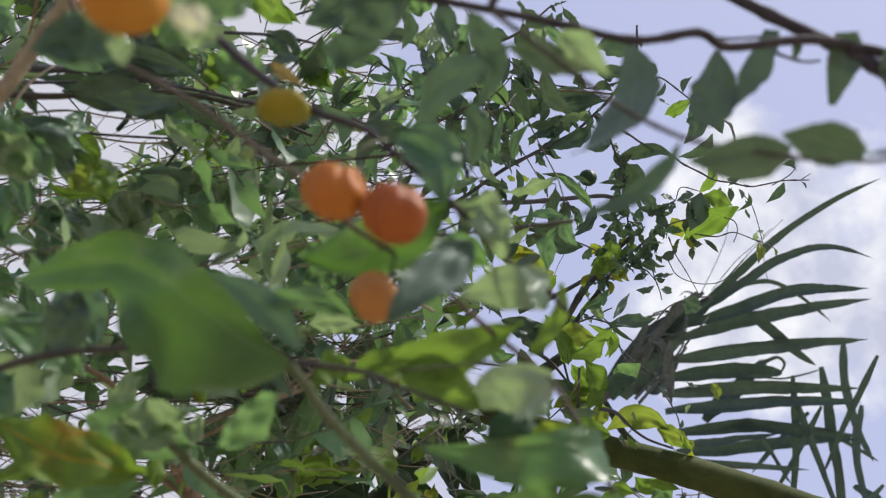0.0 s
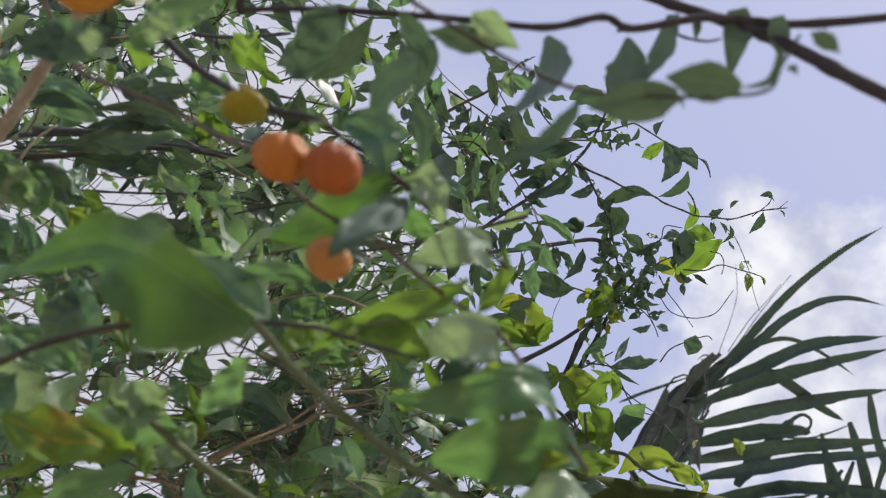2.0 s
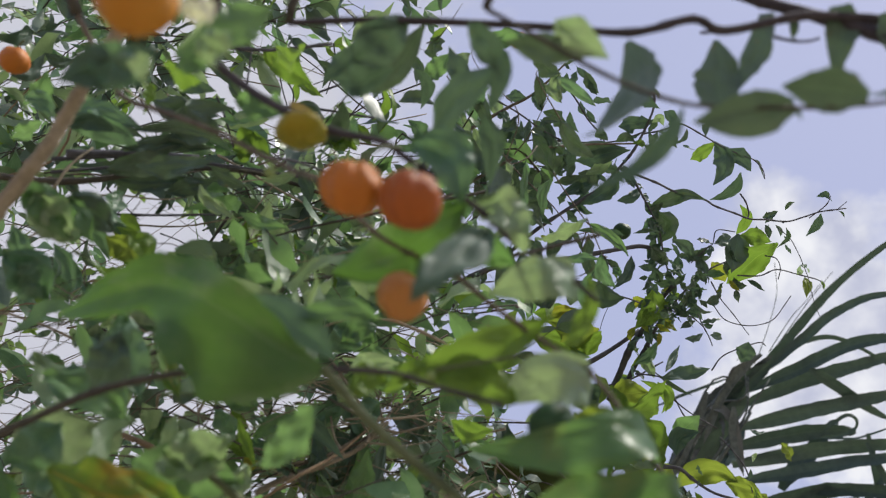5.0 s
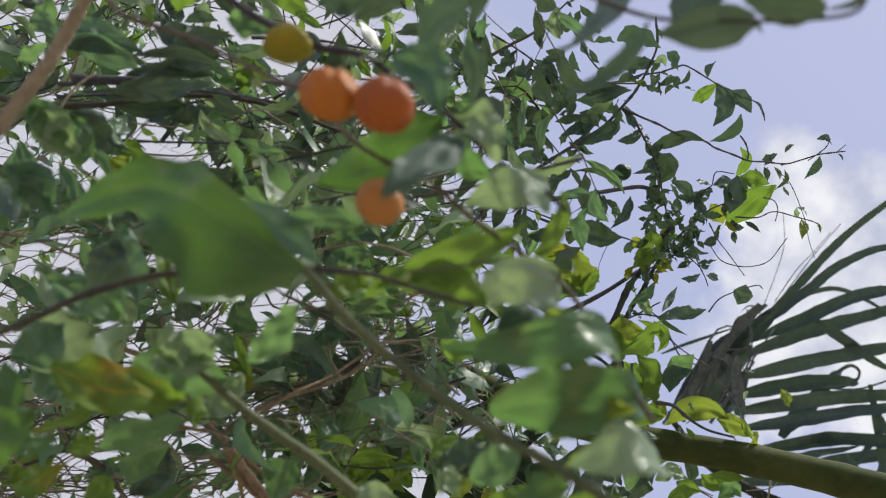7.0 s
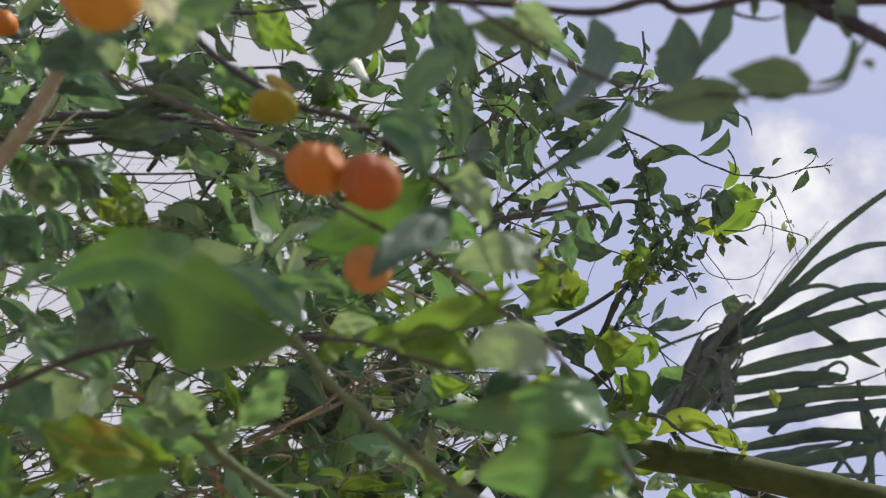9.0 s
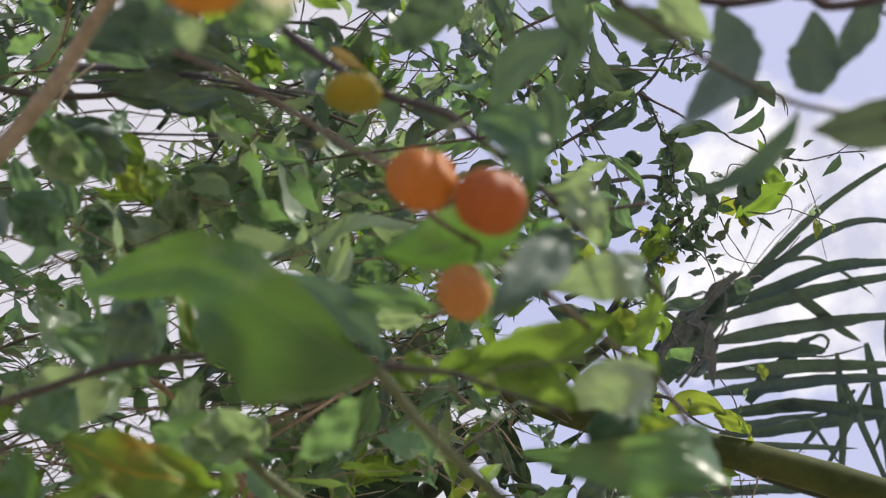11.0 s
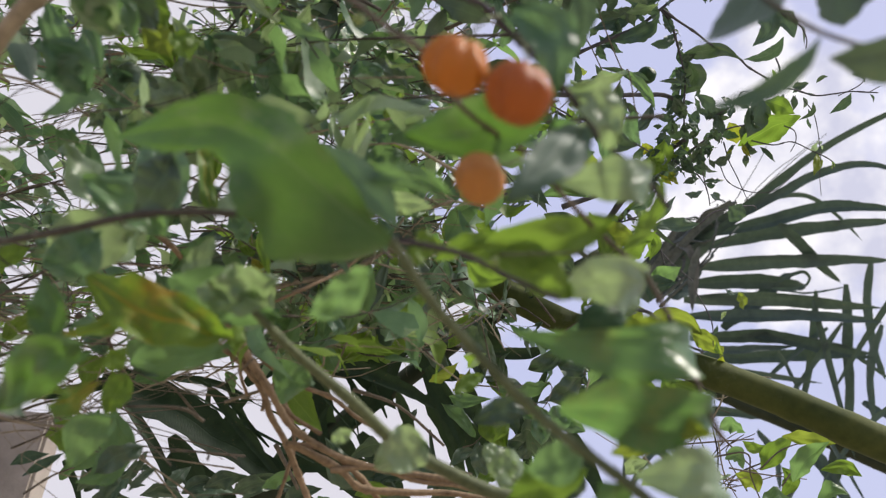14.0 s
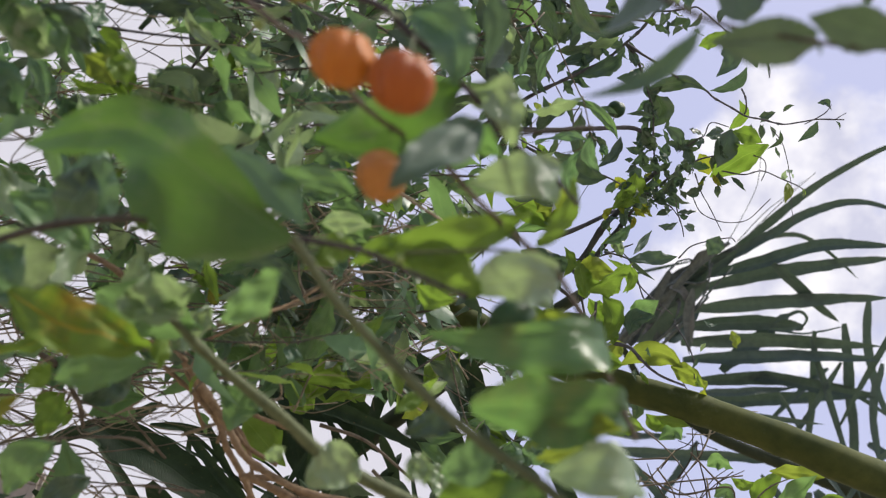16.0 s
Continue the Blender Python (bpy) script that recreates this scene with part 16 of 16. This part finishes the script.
def in_sight_lane(p):
    """Whether a place lies in a ragged-edged gap cut to fit the camera's view."""
    for far, wide in SIGHT_LANES:
        way = far - CAMERA_SPOT
        k = (p - CAMERA_SPOT).dot(way) / way.length_squared
        if (p - CAMERA_SPOT - way * k).length < wide * k * (0.85 + 0.9 * noise.noise(p * 11.0)):
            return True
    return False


def inside(p):
    """Whether a place is in the thicket: its low thinning and ragged sky edge fit the camera's view."""
    rag = 0.07 * noise.noise(p * 7.0)
    if p.x > 0.17 - 0.16 * max(0.0, p.z - 2.15) + rag:
        return False
    return not in_sight_lane(p) and (p.z - 1.52 > (0.32 if p.x < -0.15 else 0.39) * (p.y - 0.15) or noise.noise(p * 5.0) > 0.30)


def crown(parent, name, label, box, clumps, twigs, per, seed, materials, size, spread):
    """Clumps of twigs in a box, with leaves along them, joined by material."""
    rng = random.Random(seed)
    shapes = []
    for k in range(16):
        shapes.append(blade_grid(1.0, rng.uniform(0.26, 0.44), rng.uniform(-0.06, 0.18), rng.uniform(-0.12, 0.12), rng.uniform(0.1, 0.8), 0.10, rng.uniform(-1.6, 1.6), rng.uniform(0, 0.5), k + 90, 5, 2, rng.uniform(-0.4, 0.5)))
    bins = [([], [], []) for _ in materials]
    tv, tf = [], []
    lo, hi = box
    hearts = [Vector([rng.uniform(a, b) for a, b in zip(lo, hi)]) for _ in range(clumps)]
    for i in range(twigs):
        p = rng.choice(hearts) + Vector([rng.gauss(0, spread) for _ in range(3)])
        d = Vector((rng.choice((-1, 1)) * rng.uniform(0.4, 1.0), rng.uniform(-0.5, 0.5), rng.uniform(-0.55, 0.45))).normalized()
        length = rng.uniform(0.15, 0.45)
        pts = [p - d * length / 2 + Vector([rng.uniform(-0.04, 0.04) for _ in range(3)]) + d * length * k / 3 for k in range(4)]
        if not all(inside(q) for q in pts):
            continue
        r = rng.uniform(0.0007, 0.0021)
        v, f = tube(pts, r, r * 0.12, 4, 3, 0.15, i)
        o = len(tv)
        tv += v
        tf += [tuple(o + a for a in face) for face in f]
        line = smooth_line(pts, 6)
        # one sort of leaf keeps to one twig
        which = rng.choices(range(len(materials)), [m[1] for m in materials])[0]
        for k in range(per):
            at = rng.choice(line)
            way = d * rng.uniform(-0.2, 0.8) + Vector((rng.uniform(-1, 1), rng.uniform(-1, 1), rng.uniform(-1.2, 0.4)))
            s = size * rng.uniform(0.5, 1.4)
            if in_sight_lane(at + way.normalized() * s * 0.6):
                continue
            m = frame_of(at, at + way, (rng.uniform(-1, 1), rng.uniform(-1, 1), rng.uniform(-0.3, 1))) @ Matrix.Scale(s, 4)
            sv, sf, su = rng.choice(shapes)
            bv, bf, bu = bins[which]
            o = len(bv)
            bv += [m @ q for q in sv]
            bf += [tuple(o + a for a in face) for face in sf]
            bu += su
    at = ORIGIN[parent.name]
    ob = mesh_object("twig_tangle", [q - at for q in tv], tf, rng.choice((TWIG, BARK_BROWN)), parent, "tangle of thin grey-brown twigs")
    ob["kind"] = "stuff"
    for (mat, _), (bv, bf, bu) in zip(materials, bins):
        if bv:
            ob = mesh_object(name, [q - at for q in bv], bf, mat, parent, label, bu)
            ob["kind"] = "stuff"


SORTS = [(LEAF, 2.8), (LEAF_DARK, 2.6), (LEAF_TEAL, 2.4), (LEAF_PALE, 3.0), (LEAF_BRIGHT, 1.1)]
crown(tree, "foliage", "scattered green leaves of the inner crown", ((-0.60, 0.72, 1.75), (-0.02, 0.98, 2.35)), 12, 46, 5, 5, SORTS, 0.064, 0.06)
crown(tree, "foliage", "dense small green leaves", ((-0.85, 0.98, 1.75), (0.16, 1.40, 2.80)), 36, 310, 9, 6, SORTS, 0.056, 0.11)
crown(tree, "foliage", "dense small green leaves, deep in shade", ((-1.20, 1.35, 1.80), (0.22, 2.00, 3.20)), 44, 315, 9, 7, SORTS, 0.058, 0.14)


crown(tree, "foliage", "overhanging green leaves", ((-0.75, 0.80, 2.35), (0.00, 1.20, 2.90)), 14, 145, 9, 8, SORTS, 0.055, 0.09)


crown(tree, "foliage", "leaves low in the thicket", ((-0.28, 1.12, 1.95), (0.18, 1.60, 2.28)), 12, 50, 9, 9, [(LEAF, 1), (LEAF_TEAL, 1.5), (LEAF_DARK, 2)], 0.052, 0.07)


def bare_twigs(parent, box, count, seed, material, label, reach, anywhere=False):
    rng = random.Random(seed)
    tv, tf = [], []
    for i in range(count):
        p = Vector([rng.uniform(a, b) for a, b in zip(*box)])
        d = Vector((rng.choice((-1, 1)), rng.uniform(-0.4, 0.4), rng.uniform(-0.5, 0.35))).normalized()
        n = 5
        pts = [p + d * reach * rng.uniform(0.8, 1.2) * (k / (n - 1) - 0.5) + Vector([rng.uniform(-0.034, 0.034) for _ in range(3)]) for k in range(n)]
        if not (anywhere or all(inside(q) for q in pts)):
            continue
        r = rng.uniform(0.0006, 0.0019)
        v, f = tube(pts, r, r * 0.12, 5, 4, 0.2, i, 0.3)
        o = len(tv)
        tv += v
        tf += [tuple(o + a for a in face) for face in f]
    at = ORIGIN[parent.name]
    ob = mesh_object("twig_tangle", [q - at for q in tv], tf, material, parent, label)
    ob["kind"] = "stuff"


bare_twigs(tree, ((-0.75, 0.80, 1.80), (0.10, 1.30, 2.60)), 26, 21, BARK_RED, "bare brown twigs", 0.5)
bare_twigs(tree, ((-0.75, 0.80, 1.80), (0.10, 1.40, 2.60)), 130, 22, BARK, "bare tan twigs", 0.42)
bare_twigs(tree, ((-1.00, 1.00, 1.80), (0.10, 1.80, 2.80)), 130, 23, TWIG, "bare dark twigs", 0.6)

bare_twigs(tree, ((-0.57, 0.90, 1.74), (-0.30, 1.22, 1.95)), 34, 24, TWIG, "dry dark twigs low at the side", 0.30, True)
bare_twigs(tree, ((-0.57, 0.90, 1.74), (-0.30, 1.22, 1.95)), 26, 25, BARK, "dry pale twigs low at the side", 0.26, True)

bare_twigs(tree, ((-0.26, 0.91, 1.85), (-0.01, 1.21, 2.11)), 36, 26, BARK, "pale dry twigs in the middle", 0.20, True)

# ---- ground and wall ----
def ground_material():
    m = Nodes("ground_pale_bounce")
    pos = m.add("TexCoord").outputs["Object"]
    n = m.noise(6.0, 8.0, 0.65, pos)
    # pale tone of the unseen ground is added to bounce light up at leaves
    col = m.ramp(n, (0.35, (0.22, 0.18, 0.13)), (0.55, (0.36, 0.31, 0.24)), (0.74, (0.16, 0.20, 0.09)))
    b = m.add("BsdfPrincipled", Base_Color=col, Roughness=0.95, Normal=m.bump(n, 0.6, 0.03))
    return m.done(b.outputs["BSDF"])


def concrete_material():
    m = Nodes("concrete_weathered")
    pos = m.add("TexCoord").outputs["Object"]
    n, f = m.noise(3.0, 8.0, 0.62, pos), m.noise(60.0, 4.0, 0.6, pos)
    col = m.ramp(n, (0.32, (0.15, 0.132, 0.11)), (0.55, (0.28, 0.25, 0.21)), (0.75, (0.36, 0.33, 0.285)))
    col = m.mix(m.math("MULTIPLY", f, 0.3), col, (0.12, 0.11, 0.10, 1))
    b = m.add("BsdfPrincipled", Base_Color=col, Roughness=0.9, Normal=m.bump(f, 0.4, 0.004))
    return m.done(b.outputs["BSDF"])


gv, gf = [], []
GN, GR = 40, 400.0
for i in range(GN + 1):
    for j in range(GN + 1):
        x, y = (2 * i / GN - 1), (2 * j / GN - 1)
        x, y = GR * x * abs(x) ** 1.5, GR * y * abs(y) ** 1.5
        gv.append((x, y, 0.05 * noise.noise(Vector((x * 0.4, y * 0.4, 0))) - 0.03))
for i in range(GN):
    for j in range(GN):
        a = i * (GN + 1) + j
        gf.append((a, a + GN + 1, a + GN + 2, a + 1))
ground = mesh_object("ground", gv, gf, ground_material())
tagged(ground, "unseen ground, pale to bounce light up, with green patches", "ground", kind="structure")


def wall(name, x0, y0, x1, y1, z0, z1, thick, label):
    bm = bmesh.new()
    bmesh.ops.create_cube(bm, size=1)
    d = Vector((x1 - x0, y1 - y0, 0))
    for v in bm.verts:
        v.co = Vector((v.co.x * d.length, v.co.y * thick, v.co.z * (z1 - z0)))
    bmesh.ops.bevel(bm, geom=bm.edges[:], offset=0.012, segments=2, affect="EDGES")
    me = bpy.data.meshes.new(name)
    bm.to_mesh(me)
    bm.free()
    me.materials.append(concrete_material())
    ob = new(name, me)
    ob.matrix_world = Matrix.Translation(((x0 + x1) / 2, (y0 + y1) / 2, (z0 + z1) / 2)) @ Matrix.Rotation(math.atan2(d.y, d.x), 4, "Z")
    return tagged(ob, label, "wall", kind="structure")


wall("wall_1", -4.6, 2.54, -1.403, 3.043, -0.1, 2.220, 0.16, "weathered grey concrete garden wall")
